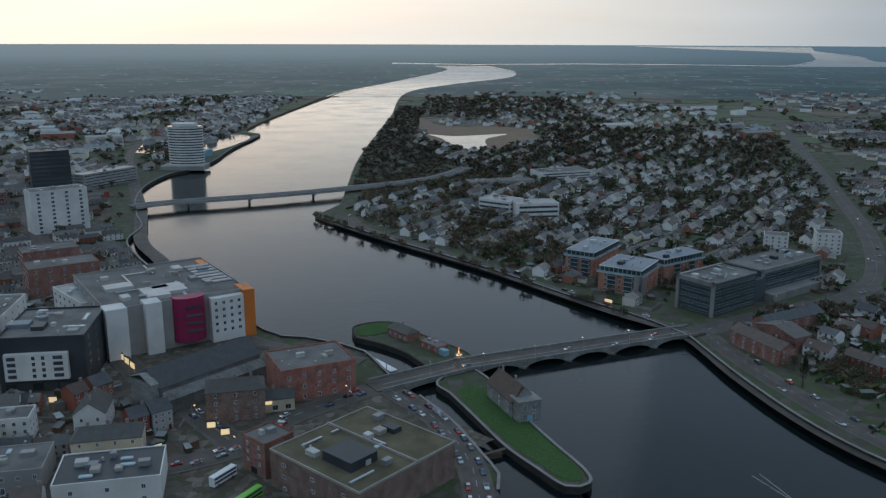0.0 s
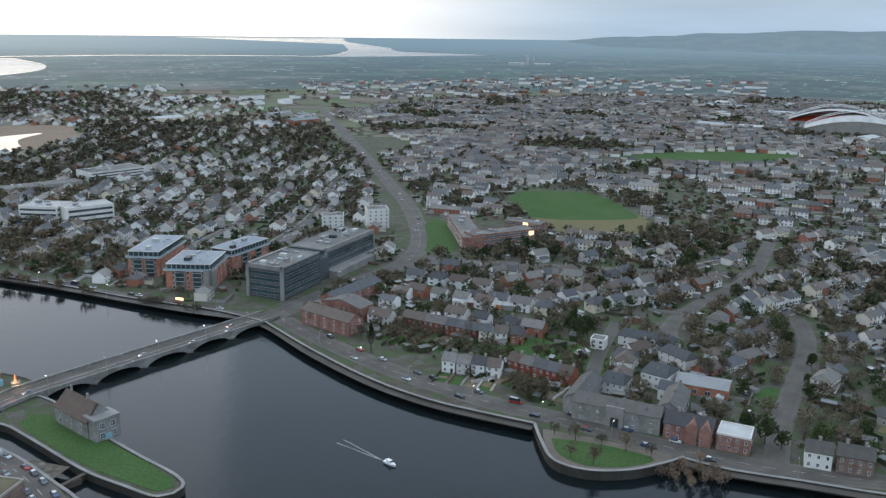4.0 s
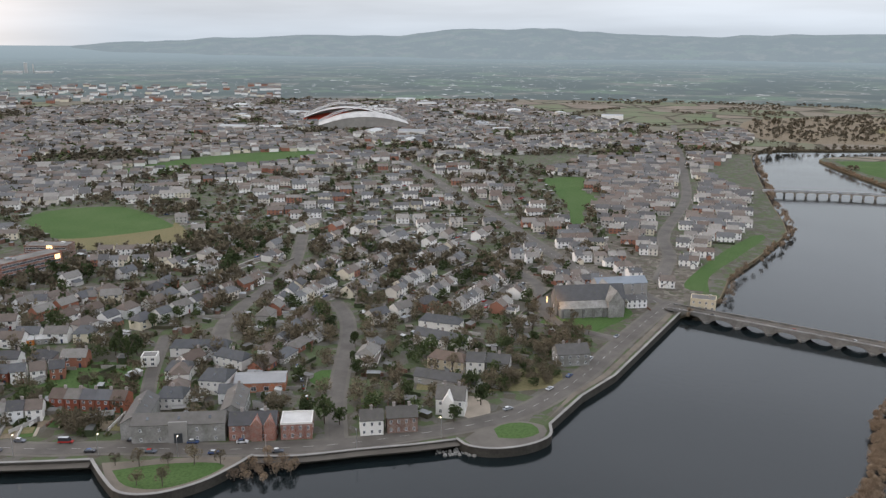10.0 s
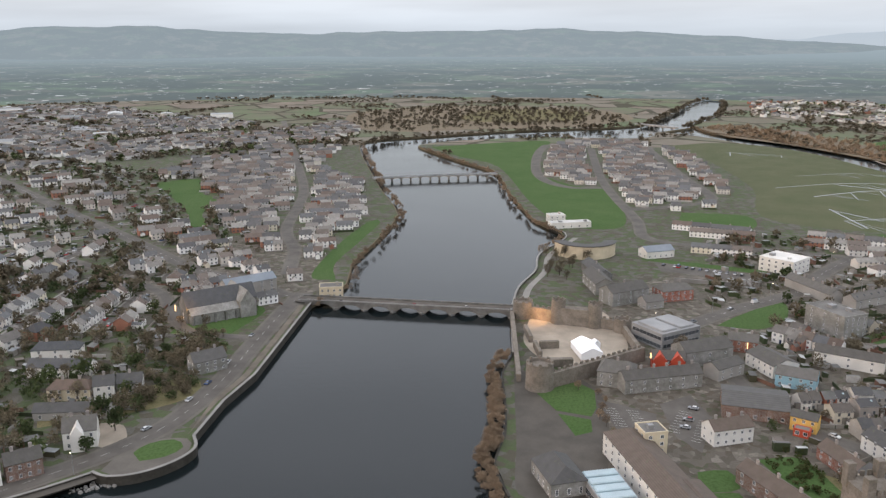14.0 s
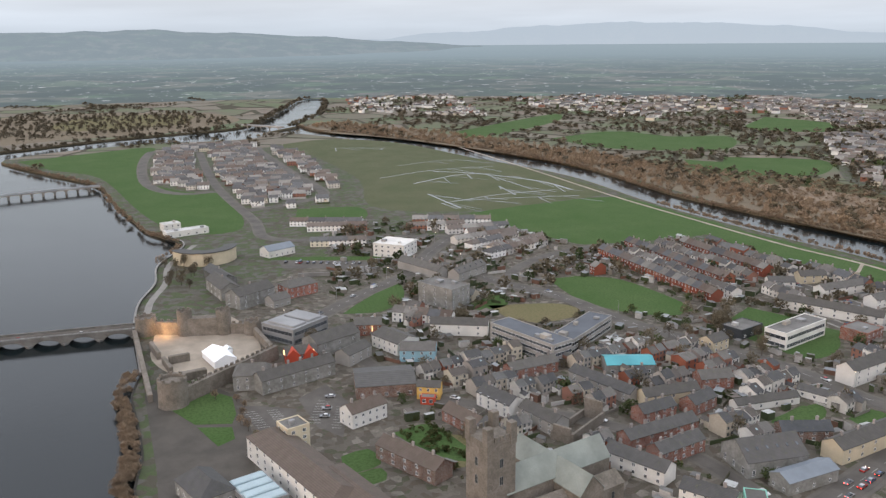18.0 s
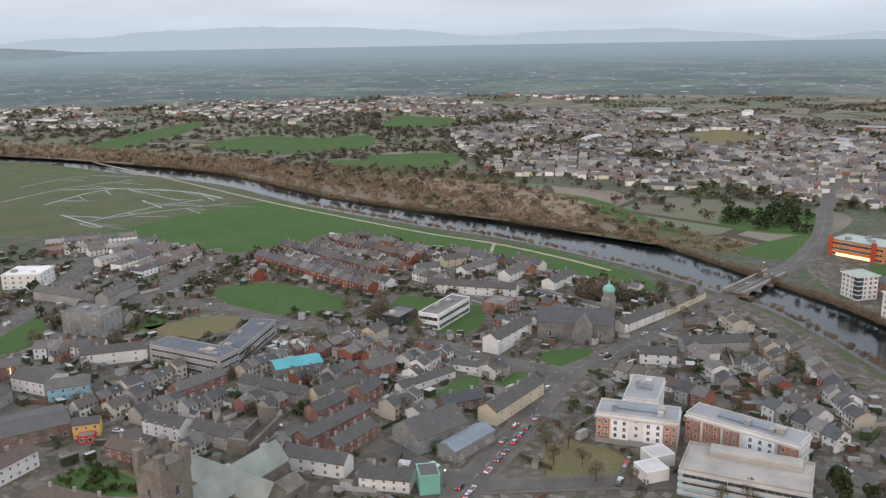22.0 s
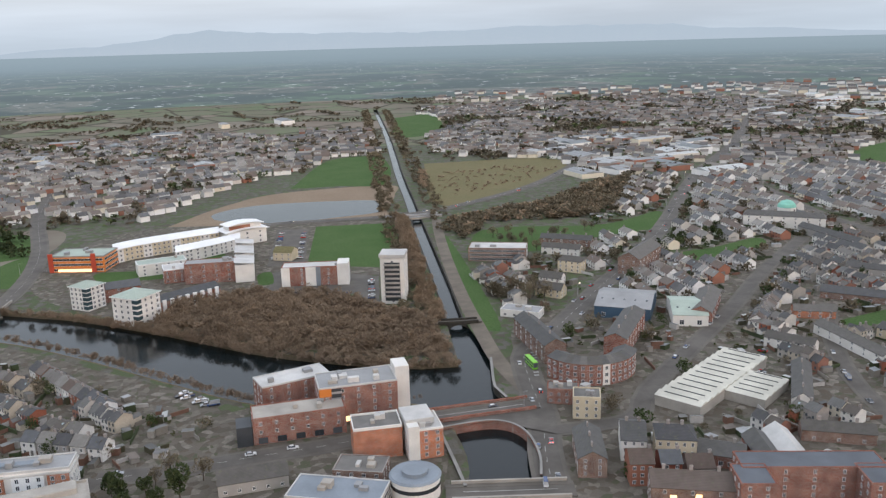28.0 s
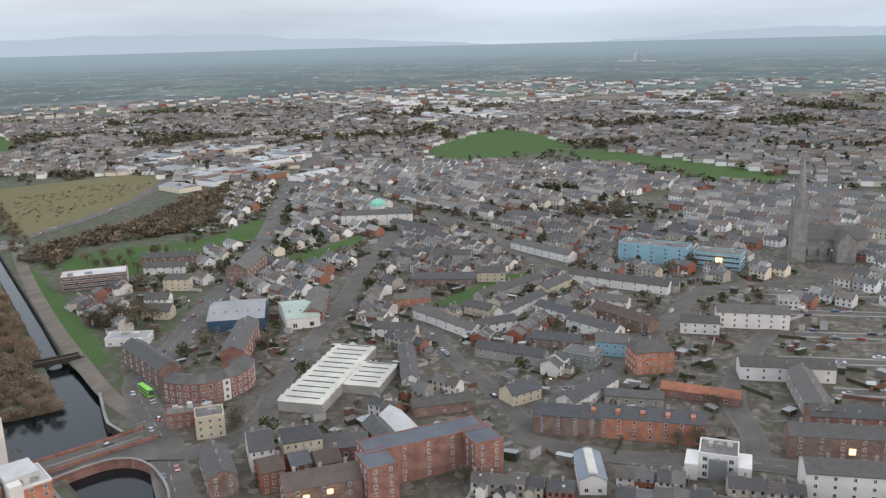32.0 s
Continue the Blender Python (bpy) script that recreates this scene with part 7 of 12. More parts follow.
hall("brick_flats", "red-brick flats round a car court", 172, 408, 12, 26, 7.5, 10.5, 28, "brick", "house_roof", 3, 3, 5, 0, 1, (1.2, 1.4), "r", "apartments")
block("white_flats", "small white block of flats", 244, 606, 17, 14, 11.5, -21, "white", "felt", 4, 4, 3, (1.4, 1.4), 0.4, 1, "fl", "apartments", seed=24)
block("white_flats", "white square block of flats", 278, 598, 17, 14, 15, -14, "white", "felt", 5, 4, 3, (1.4, 1.4), 0.4, 1, "fl", "apartments", seed=25)
block("school", "long brick school with rows of windows", 322, 536, 80, 16, 9, -112, "brick", "felt", 3, 1, 1, (1, 1), 0.4, 4, "fl", "school", True, seed=26)
block("school", "brick school wing with a flat roof", 334, 506, 52, 14, 10, -2, "brick", "felt", 3, 1, 1, (1, 1), 0.4, 4, "fl", "school", True, seed=27)
block("school", "brown brick school wing", 372, 528, 30, 14, 9, -60, "brown", "felt", 3, 1, 1, (1, 1), 0.4, 2, "fl", "school", True, seed=28)
block("white_works", "white factory building with a flat roof", 52, 742, 32, 24, 12, -35, "white", "metal", 3, 1, 1, (1, 1), 0.5, 3, "fr", "factory", True, seed=29)
block("white_works", "white works with few windows", 80, 722, 36, 22, 13, 10, "white", "metal", 3, 1, 1, (1, 1), 0.5, 2, "f", "factory", True, seed=30)
block("college", "pale low college buildings", 130, 930, 60, 30, 9, 20, "white", "felt", 3, 1, 1, (1, 1), 0.5, 4, "fr", "college", True, seed=31)
block("college", "long low grey school hall", 60, 880, 70, 20, 6, 15, "grey", "felt", 1, 1, 1, (1, 1), 0.5, 4, "f", "college", True, seed=32)
# ---- the strand ----
ob = hall("barracks", "two-storey grey limestone barracks with a slate roof", 215, 237, 35, 10, 7.4, 10.2, -55, "lime", "slate", 2, 9, 2, 0, 0, (0.9, 1.3), "f", "barracks", lights=3)
part("gate_bay", Shape().box(-3.5, 3.5, -5.6, -4.9, -0.3, 8.6), "cope", ob, "pale central gate bay")
part("archway", Shape().box(-1.6, 1.6, -5.75, -5.55, 0, 4.0), "dark", ob, "dark arched gateway")
hall("barracks_wing", "slate-roofed stone side wing", 214, 258, 26, 9, 6.8, 9.6, 35, "lime", "slate", 2, 6, 2, 0, 1, (0.9, 1.3), "b", "barracks", lights=3)
hall("barracks_wing", "slate-roofed stone side wing", 240, 232, 22, 9, 6.8, 9.6, 35, "lime", "slate", 2, 5, 2, 0, 1, (0.9, 1.3), "f", "barracks", lights=3)
ob = hall("brick_villa", "red-brick villa with twin gables and white trim", 231, 214, 18, 11, 6.4, 9.6, -55, "brick", "house_roof", 2, 5, 2, 0, 2, (1.1, 1.6), "flr", "house")
for u in (1.5, 6.5):
    part("gable_bay", Shape().box(u - 2.2, u + 2.2, -6.6, -5, -0.3, 6.4).add([(u - 2.2, -6.6, 6.4), (u + 2.2, -6.6, 6.4), (u, -6.6, 9.2), (u - 2.2, -1, 6.4), (u + 2.2, -1, 6.4), (u, -1, 9.2)], [(0, 1, 2), (1, 4, 5, 2), (3, 0, 2, 5)]), "brick", ob)
block("brick_villa", "red-brick house with a white flat roof", 240, 200, 12, 11, 6.6, -55, "brick", "whitemetal", 2, 4, 2, (1.1, 1.6), 0.5, 0, "fr", "house", trim="white")
ob = hall("community_hall", "modern hall with a curved pale metal roof", 268, 243, 22, 13, 4.5, 6.0, -54, "orange", "metal", 1, 4, 1, 0, 0, (2.2, 2.0), "f", "hall")
hall("white_house", "large white rendered house with steep gables", 289, 158, 12, 10, 7, 11.2, -69, "white", "slate", 2, 3, 2, 0, 2, (1.1, 1.6), "flr", "house")
part("cross_gable", Shape().box(-3, 1.5, -8, -4, -0.3, 7).add([(-3, -8, 7), (1.5, -8, 7), (-0.75, -8, 10.4), (-3, 0, 7), (1.5, 0, 7), (-0.75, 0, 10.4)], [(0, 1, 2), (1, 4, 5, 2), (3, 0, 2, 5)]), "white", bpy.data.objects["white_house"])
hall("gable_house", "white gable-ended house with a slate roof", 256, 176, 9, 8, 6.4, 9.4, -52, "white", "slate", 2, 3, 2, 0, 1, (1.0, 1.5), "fl", "house")
hall("brick_pair", "brown brick house joined to a white one", 264, 167, 12, 8, 6.6, 9.8, -52, "brown", "slate", 2, 4, 2, 0, 2, (1.0, 1.5), "fr", "house")
row("brick_terrace", (190, 378), (213, 341), 6.0, 4)
row("terrace", (213, 341), (231, 325), 6.2, 4)


def gardens(p0, p1, depth, n_, seed):
    """Long plots in front of a terrace: lawns, beds and paths with a wall or hedge between."""
    rng = random.Random(seed)
    a, b_ = Vector(p0), Vector(p1)
    u = (b_ - a).normalized()
    w = (b_ - a).length / n_
    deg = math.degrees(math.atan2(u.y, u.x))
    for i in range(n_):
        q = a + u * (w * i)
        L = depth * rng.uniform(0.85, 1.0)
        g = thing("front_garden", "long narrow garden with lawn, path and hedge", "garden", pose(q.x, q.y, 0, 0, 0, deg), "terrace gardens")
        part("lawn", Shape().box(0.3, w - 1.6, -L, -2.0, -0.05, 0.1), rng.choice(("grass", "grass", "grass", "rough", "scrub")), g)
        part("path", Shape().box(w - 1.5, w - 0.3, -L, -0.5, -0.05, 0.09), rng.choice(("path", "gravel", "cope")), g)
        part("bed", Shape().box(0.5, w - 2.0, -L * rng.uniform(0.5, 0.8), -L * 0.35, 0.1, 0.24, 0, 0.06), rng.choice(("scrub", "rough", "marsh")), g)
        part("garden_wall", Shape().box(-0.12, 0.14, -L, -0.5, -0.05, rng.uniform(0.9, 1.6), 0, 0.03), rng.choice(("grey", "hedge", "hedge", "brick", "white")), g)


gardens((190, 378), (213, 341), 26, 7, 1)
gardens((178, 315), (197, 295), 14, 4, 2)
gardens((205, 302), (222, 267), 18, 6, 3)
row("terrace", (178, 315), (197, 295), 6.3, 4)
row("brick_terrace", (205, 302), (222, 267), 6.1, 4)
church = hall("parish_church", "grey limestone gothic church with steep roofs", 446, 156, 40, 13, 9, 16, -52, "darklime", "darkslate", 1, 7, 1, 0, 0, (1.2, 4.2), "fl", "church")
part("aisle", Shape().box(-19, 16, -11, -6.5, -0.3, 5.5).gable(-19, 16, -11.2, -2.5, 5.5, 8.5, 0.2, 0.2), "lime", church)
part("transept", Shape().box(8, 17, -13, 13, -0.3, 9).add([(8, -13, 9), (17, -13, 9), (12.5, -13, 15.5), (8, 13, 9), (17, 13, 9), (12.5, 13, 15.5)], [(0, 1, 2), (4, 3, 5), (1, 4, 5, 2), (3, 0, 2, 5)]), "lime", church)
for u in range(-18, 18, 6):
    part("buttress", Shape().box(u - 0.5, u + 0.5, -12.2, -11, -0.3, 5), "darklime", church)
hall("convent_school", "grey-blue three-storey school beside the church", 487, 151, 32, 11, 8.5, 11.5, -49, "grey", "bluemetal", 3, 9, 3, 0, 0, (1.4, 1.6), "fr", "school")
block("corner_shop", "cream corner building by the bridge", 486, 100, 14, 10, 6.5, -80, "cream", "felt", 2, 4, 2, (1.2, 1.4), 0.4, 1, "fl")
# ---- the stadium ----
for (x, y, rot, seed) in ((1228, 850, -48, 1), (1330, 965, 132, 2)):
    st = thing("stadium_stand", "tall curved stadium stand with a white arched truss", "stadium stand", pose(x, y, 0, 0, 0, rot), "stadium stands")
    L, k = 78, 24
    arc = lambda u: 11 + 19 * (1 - u * u)
    us = [-1 + 2 * i / k for i in range(k + 1)]

    def sheet(*lines):
        """A bent sheet through lines that give a point for each step along the stand."""
        sh = Shape()
        sh.add([f(u) for f in lines for u in us], [(j * (k + 1) + i, j * (k + 1) + i + 1, (j + 1) * (k + 1) + i + 1, (j + 1) * (k + 1) + i) for j in range(len(lines) - 1) for i in range(k)])
        return sh

    back = sheet(lambda u: (L * u, 0, 0), lambda u: (L * u, -3, arc(u) * 0.72))
    roof_s = sheet(lambda u: (L * u, -4, arc(u) * 0.7), lambda u: (L * u, 16, arc(u) * 0.98), lambda u: (L * u, 26, arc(u) * 0.9))
    s = sheet(lambda u: (L * u, 1, arc(u) * 0.6), lambda u: (L * u, 32, 1))
    part("terrace", s, "redpaint", st, "red seating")
    part("back_wall", back, "grey", st)
    part("roof", roof_s, "whitemetal", st)
    tube = Shape()
    for i in range(k):
        for o in (0.0, 2.6):
            u0, u1 = -1 + 2 * i / k, -1 + 2 * (i + 1) / k
            z0, z1 = arc(u0) * (1.0 + 0.14 * (1 - u0 * u0)) + o, arc(u1) * (1.0 + 0.14 * (1 - u1 * u1)) + o
            tube.add([(L * u0, 15.4, z0), (L * u1, 15.4, z1), (L * u1, 16.6, z1), (L * u0, 16.6, z0), (L * u0, 15.4, z0 + 0.9), (L * u1, 15.4, z1 + 0.9), (L * u1, 16.6, z1 + 0.9), (L * u0, 16.6, z0 + 0.9)],
                     [(4, 5, 6, 7), (0, 1, 5, 4), (2, 3, 7, 6), (3, 2, 1, 0)])
        u0 = -1 + 2 * (i + 0.5) / k
        z0 = arc(u0) * (1.0 + 0.14 * (1 - u0 * u0))
        tube.box(L * u0 - 0.35, L * u0 + 0.35, 15.6, 16.4, z0, z0 + 2.8)
    part("arch_truss", tube, "white_paint", st, "white lattice arch")
    take(rect(x, y, 160, 40, rot))
patch("stadium_pitch", [(1225, 895), (1300, 960), (1345, 920), (1265, 850)], 0.2, "grass", "green rugby pitch between stands", smooth=False)

# ---- the castle ----
castle = thing("castle", "ruined medieval castle with round towers of grey rubble", "castle")
take([(466, -4), (470, -66), (392, -72), (346, -40), (346, -4)])


def round_tower(x, y, r, h, name="round_tower"):
    s = Shape()
    a = [2 * math.pi * i / 24 for i in range(24)]
    prof = [(r * 1.06, -1.0), (r, 2.0), (r * 0.98, h), (r * 0.98, h + 1.1), (r * 0.78, h + 1.1), (r * 0.78, h - 0.3)]
    v = [(x + q * math.cos(t), y + q * math.sin(t), z) for q, z in prof for t in a]
    f = [(24 * k + i, 24 * k + (i + 1) % 24, 24 * k + 24 + (i + 1) % 24, 24 * k + 24 + i) for k in range(len(prof) - 1) for i in range(24)]
    s.add(v, f + [tuple(range(120, 144))])
    tw = part(name, s, "castle", castle)
    m = Shape()
    for i in range(0, 24, 3):
        t = a[i]
        cxx, cyy = x + r * 0.88 * math.cos(t), y + r * 0.88 * math.sin(t)
        part("merlon", Shape().box(-0.7, 0.7, -0.4, 0.4, 0, 0.9, 0, 0.05), "castle", tw, "", pose(cxx, cyy, h + 1.05, 0, 0, math.degrees(t) + 90))
    return tw


def curtain(p0, p1, h, th=2.2, notch=True):
    a, b_ = Vector(p0), Vector(p1)
    d = b_ - a
    w = part("curtain_wall", Shape().box(0, d.length, -th / 2, th / 2, -1, h, 0, 0.0), "castle", castle, "", pose(a.x, a.y, 0, 0, 0, math.degrees(math.atan2(d.y, d.x))))
    if notch:
        for i in range(int(d.length / 3.4)):
            part("merlon", Shape().box(0, 1.6, -0.35, 0.35, 0, 1.2, 0, 0.06), "castle", w, "", pose(1 + 3.4 * i, th / 2 - 0.5, h - 0.02))
    return w


round_tower(354, -19, 6.2, 11)
round_tower(453, -14, 5.5, 8.5)
gate_a, gate_b = round_tower(444, -33, 3.9, 12), round_tower(438, -52, 3.9, 12)
part("gate_block", Shape().box(-3, 3, -8, 8, 0, 9.5), "castle", castle, "", pose(441, -42.5, 0, 0, 0, -15))
round_tower(432, -66, 4.5, 6)
curtain((453, -14), (444, -33), 7)
curtain((438, -52), (432, -66), 5.5)
curtain((354, -24), (390, -70), 7)
curtain((390, -70), (432, -66), 4.5, notch=False)
curtain((452, -8), (360, -10), 3.5, notch=False)
for x, y, w, d, h in ((372, -22, 14, 3, 5), (380, -28, 3, 16, 4), (398, -20, 16, 2, 3.5), (404, -26, 2, 10, 4), (420, -16, 18, 2, 4), (366, -34, 10, 2, 3)):
    part("ruined_wall", Shape().box(-w / 2, w / 2, -d / 2, d / 2, -0.2, h, 0, 0.3), "castle", castle, "low ruined wall", pose(x, y, 0, 0, 0, 8))
tent = thing("marquee", "bright white marquee in the castle yard", "tent", pose(398, -44, 0, 0, 0, 12))
part("canopy", Shape().gable(-9, 9, -5.5, 5.5, 3.2, 5.8, 0.1, 0.12), "tent", tent)
part("side_wall", house_walls(17.8, 10.8, 3.2, 5.7, 0), "tent", tent)
part("porch", Shape().box(6, 10, -9, -5.5, 0, 2.6).gable(6, 10, -9, -5.4, 2.6, 3.8, 0.1, 0.1), "tent", tent)
ob = block("visitor_centre", "glass and steel visitor centre with a grey roof", 420, -86, 22, 26, 8.5, -146, "metal", "metal", 2, 1, 1, (1, 1), 0.2, 0, "flr", "visitor centre", True, frame_mat="steel")
for i in range(2):
    part("roof_pane", Shape().box(-9, 9, -11 + 12 * i, -1 + 12 * i, 8.6, 9.6, 0, 0.4), "metal", ob)
hall("bishops_palace", "old grey stone palace with hipped roofs", 362, -54, 16, 13, 7, 10.5, -105, "lime", "slate", 2, 4, 3, 3, 1, (1.0, 1.6), "flr", "palace")
hall("almshouses", "long stone almshouse range with many chimneys", 358, -72, 37, 9, 6.5, 9.5, -73, "lime", "slate", 2, 10, 2, 0, 6, (0.9, 1.4), "fb", "almshouses")
ob = hall("red_gable_hall", "red-painted hall with twin gables", 381, -80, 15, 10, 5.8, 8.6, -96, "redpaint", "slate", 2, 3, 2, 0, 0, (1.1, 1.5), "f", "hall")
for u in (-4, 4):
    part("front_gable", Shape().box(u - 3, u + 3, -6, -4.9, -0.3, 5.8).add([(u - 3, -6, 5.8), (u + 3, -6, 5.8), (u, -6, 8.8), (u - 3, 0, 5.8), (u + 3, 0, 5.8), (u, 0, 8.8)], [(0, 1, 2), (1, 4, 5, 2), (3, 0, 2, 5)]), "redpaint", ob, "red gable front")
hall("stone_store", "long stone store with a slate roof", 392, -98, 26, 13, 7.5, 11, -67, "lime", "slate", 2, 6, 2, 0, 0, (1.0, 1.4), "fb", "store")
# ---- civic offices, cathedral ----
hall("civic_offices", "long white civic offices with a brown tiled roof", 267, -55, 60, 15, 8.2, 11, -165, "white", "brownroof", 3, 18, 4, 4, 0, (1.4, 1.5), "flr", "offices", cols=2)
hall("civic_offices", "rear civic office wing with a brown tiled roof", 244, -66, 34, 13, 7.4, 10.2, -165, "white", "brownroof", 3, 8, 3, 4, 0, (1.4, 1.5), "flr", "offices")
ob = block("civic_core", "pale square stair block with a flat roof", 292, -57, 9, 9, 11.5, -165, "cream", "felt", 4, 2, 2, (1.4, 1.4), 0.5, 1, "flr", "offices")
ob = block("glass_canopy", "pale glass roofed entrance hall", 261, -38, 20, 13, 5.0, -165, "metal", "glassroof", 1, 1, 1, (1, 1), 0.2, 0, "flr", "offices", True, frame_mat="steel")
for i in range(4):
    part("roof_fin", Shape().box(-9.4 + 5 * i, -5.6 + 5 * i, -6, 6, 5.15, 5.9, 0, 0.35), "glassroof", ob, "raised pale glass roof strip")
hall("slate_hall", "low slate-roofed courthouse by the river", 270, -22, 19, 13, 5.5, 9.5, -162, "lime", "slate", 1, 4, 3, 4, 0, (1.2, 2.4), "flr", "courthouse")
hall("brick_yard_hall", "low brown yard building with a grey felt roof", 336, -107, 26, 22, 5.5, 7.5, -103, "brown", "slate", 1, 5, 3, 0, 0, (1.4, 1.6), "f", "hall")
hall("white_terrace_block", "white rendered pair of houses with a brown roof", 308, -89, 17, 9, 6.4, 9.2, -71, "white", "brownroof", 2, 5, 2, 0, 3, (1.1, 1.3), "fl", "house")
hall("roadside_pair", "brown-roofed semi-detached houses with white bays", 263, -94, 30, 9, 5.6, 8.4, -155, "brown", "brownroof", 2, 8, 2, 0, 3, (1.3, 1.4), "f", "house")
hall("wall_row", "low white row behind an old stone wall", 202, -176, 18, 9, 4.6, 7.2, -148, "white", "slate", 2, 5, 2, 0, 2, (1.0, 1.2), "f", "house")
hall("parish_hall", "large grey stone hall with rooflights", 216, -211, 24, 17, 6.2, 11.5, -98, "lime", "slate", 1, 5, 3, 0, 0, (1.2, 2.4), "fl", "hall", lights=6)
hall("blue_grey_hall", "low hall with a blue-grey metal roof", 200, -214, 23, 9, 4.8, 6.8, -87, "lime", "bluemetal", 1, 6, 2, 0, 0, (1.1, 1.4), "fl", "hall")
block("green_gable", "grey building with a bright green end wall", 190, -184, 7, 9, 7, -126, "copper", "slate", 2, 1, 2, (1.0, 1.3), 0.3, 0, "r", "house")
ruin = thing("ruined_church", "roofless ruined church of pale rubble walls", "ruin", pose(266, -164, 0, 0, 0, -60))
for x0, x1, y0, y1, h in ((-13, 13, -5, -4, 4.5), (-13, 13, 4, 5, 3.2), (-13, -12, -4, 4, 6.5), (12, 13, -4, 4, 8.5)):
    part("rubble_wall", Shape().box(x0, x1, y0, y1, -0.2, h, 0, 0.2), "castle", ruin)
take(rect(266, -164, 30, 14, -60))
cath = thing("cathedral", "grey stone medieval cathedral with a square battlemented tower", "cathedral", pose(222, -118, 0, 0, 0, -78))
take(rect(222, -124, 62, 36, -78))
part("tower", Shape().box(-20, -9, -5.5, 5.5, -0.3, 31), "castle", cath)
for (x0, y0) in ((-20.3, -5.8), (-11.2, -5.8), (-20.3, 3.3), (-11.2, 3.3)):
    part("corner_turret", Shape().box(x0, x0 + 2.5, y0, y0 + 2.5, 29, 36, 0, 0.1), "castle", cath, "stepped corner turret")
for i in range(3):
    for yy in (-5.6, 5.0):
        part("merlon", Shape().box(-17.2 + 2.2 * i, -16 + 2.2 * i, yy, yy + 0.6, 30.95, 32.6, 0, 0.05), "castle", cath)
part("nave", house_walls(44, 11, 12, 18, 0), "castle", cath, "", pose(10, 0, 0))
part("nave_roof", Shape().gable(-22, 22, -5.5, 5.5, 12, 18, 0.3, 0.25), "copper_slate", cath, "green-grey slate roof", pose(10, 0, 0))
part("transept", house_walls(36, 10, 11, 16.6, 0), "castle", cath, "", pose(12, 0, 0, 0, 0, 90))
part("transept_roof", Shape().gable(-18, 18, -5, 5, 11, 16.6, 0.3, 0.25), "copper_slate", cath, "green-grey slate roof", pose(12, 0, 0, 0, 0, 90))
for yy in (-10, 10):
    part("aisle", Shape().box(-8, 30, yy - 4.5, yy + 4.5, -0.3, 7).gable(-8, 30, yy - 4.5, yy + 4.5, 7, 10, 0.2, 0.2), "castle", cath)
for i in range(6):
    part("window", win_of(1.4, 3.6, 2, 1, "lime"), None, cath, "tall pointed window", pose(-5 + 6 * i, -14.5, 1.6))
for z in (16, 22):
    for m in (pose(-14.5, -5.5, z), pose(-9, 0, z, 0, 0, 90), pose(-20, 0, z, 0, 0, -90)):
        part("belfry_window", win_of(1.4, 3.0, 2, 1, "lime"), None, cath, "", m)
# ---- king's island ----
rb = thing("round_house_row", "curved pale rendered housing crescent", "housing", pose(604, -62, 0))
take(rect(604, -66, 40, 40, 0))
arc_o, arc_i = [(22 * math.cos(a), 22 * math.sin(a)) for a in [radians(100 + 10 * i) for i in range(18)]], [(14 * math.cos(a), 14 * math.sin(a)) for a in [radians(270 - 10 * i) for i in range(18)]]
part("wall", Shape().prism(arc_o + arc_i, -0.3, 9), "cream", rb)
part("roof", Shape().prism([(x * 1.03, y * 1.03) for x, y in arc_o] + [(x * 0.97, y * 0.97) for x, y in arc_i], 9, 9.6), "slate", rb)
block("white_centre", "bright white community block with a flat roof", 562, -190, 24, 22, 9.5, -135, "white", "white", 3, 5, 4, (1.6, 1.4), 0.4, 2, "flr", "health centre")
hall("crescent_flats", "grey roofed sheltered housing round a yard", 508, -190, 40, 9, 5.5, 8.5, 20, "grey", "slate", 2, 9, 2, 0, 5, (1.2, 1.3), "f", "housing", lights=5)
hall("crescent_flats", "grey roofed sheltered housing round a yard", 488, -214, 30, 9, 5.5, 8.5, -60, "grey", "slate", 2, 7, 2, 0, 4, (1.2, 1.3), "f", "housing", lights=5)
block("stone_flats", "tall grey stone block of flats", 440, -178, 26, 16, 12, -154, "lime", "felt", 4, 6, 4, (1.2, 1.5), 0.6, 2, "flr", "apartments")
block("long_school", "long grey concrete school with window bands", 352, -188, 44, 13, 10, -163, "grey", "flatslate", 3, 1, 1, (1, 1), 0.4, 3, "flr", "school", True)
block("long_school", "grey concrete school wing with window bands", 352, -214, 58, 13, 7.5, -57, "grey", "flatslate", 2, 1, 1, (1, 1), 0.4, 4, "flr", "school", True)
hall("teal_hall", "hall with a bright turquoise roof", 312, -218, 22, 13, 4.6, 6.4, -111, "lime", "teal", 1, 4, 1, 0, 0, (1.6, 1.4), "f", "hall")
block("white_school", "modern white school block with window bands", 312, -318, 36, 12, 8.5, -75, "white", "felt", 2, 1, 1, (1, 1), 0.5, 3, "flr", "school", True)
block("dark_school", "low dark school hall", 330, -300, 18, 12, 5, -75, "dark", "felt", 1, 3, 2, (1.6, 1.4), 0.4, 1, "f", "school")
block("brick_centre", "red-brick hipped community centre", 300, -350, 16, 14, 6, -75, "brick", "felt", 2, 4, 3, (1.2, 1.3), 0.4, 1, "f", "hall")
ch = hall("domed_church", "dark stone church with a green copper cupola", 243, -344, 38, 15, 9, 15, -150, "darklime", "house_roof", 1, 6, 1, 0, 0, (1.3, 4.0), "fr", "church")
part("bell_tower", Shape().box(12, 19, 4, 11, -0.3, 19, 0, 0.1), "darklime", ch)
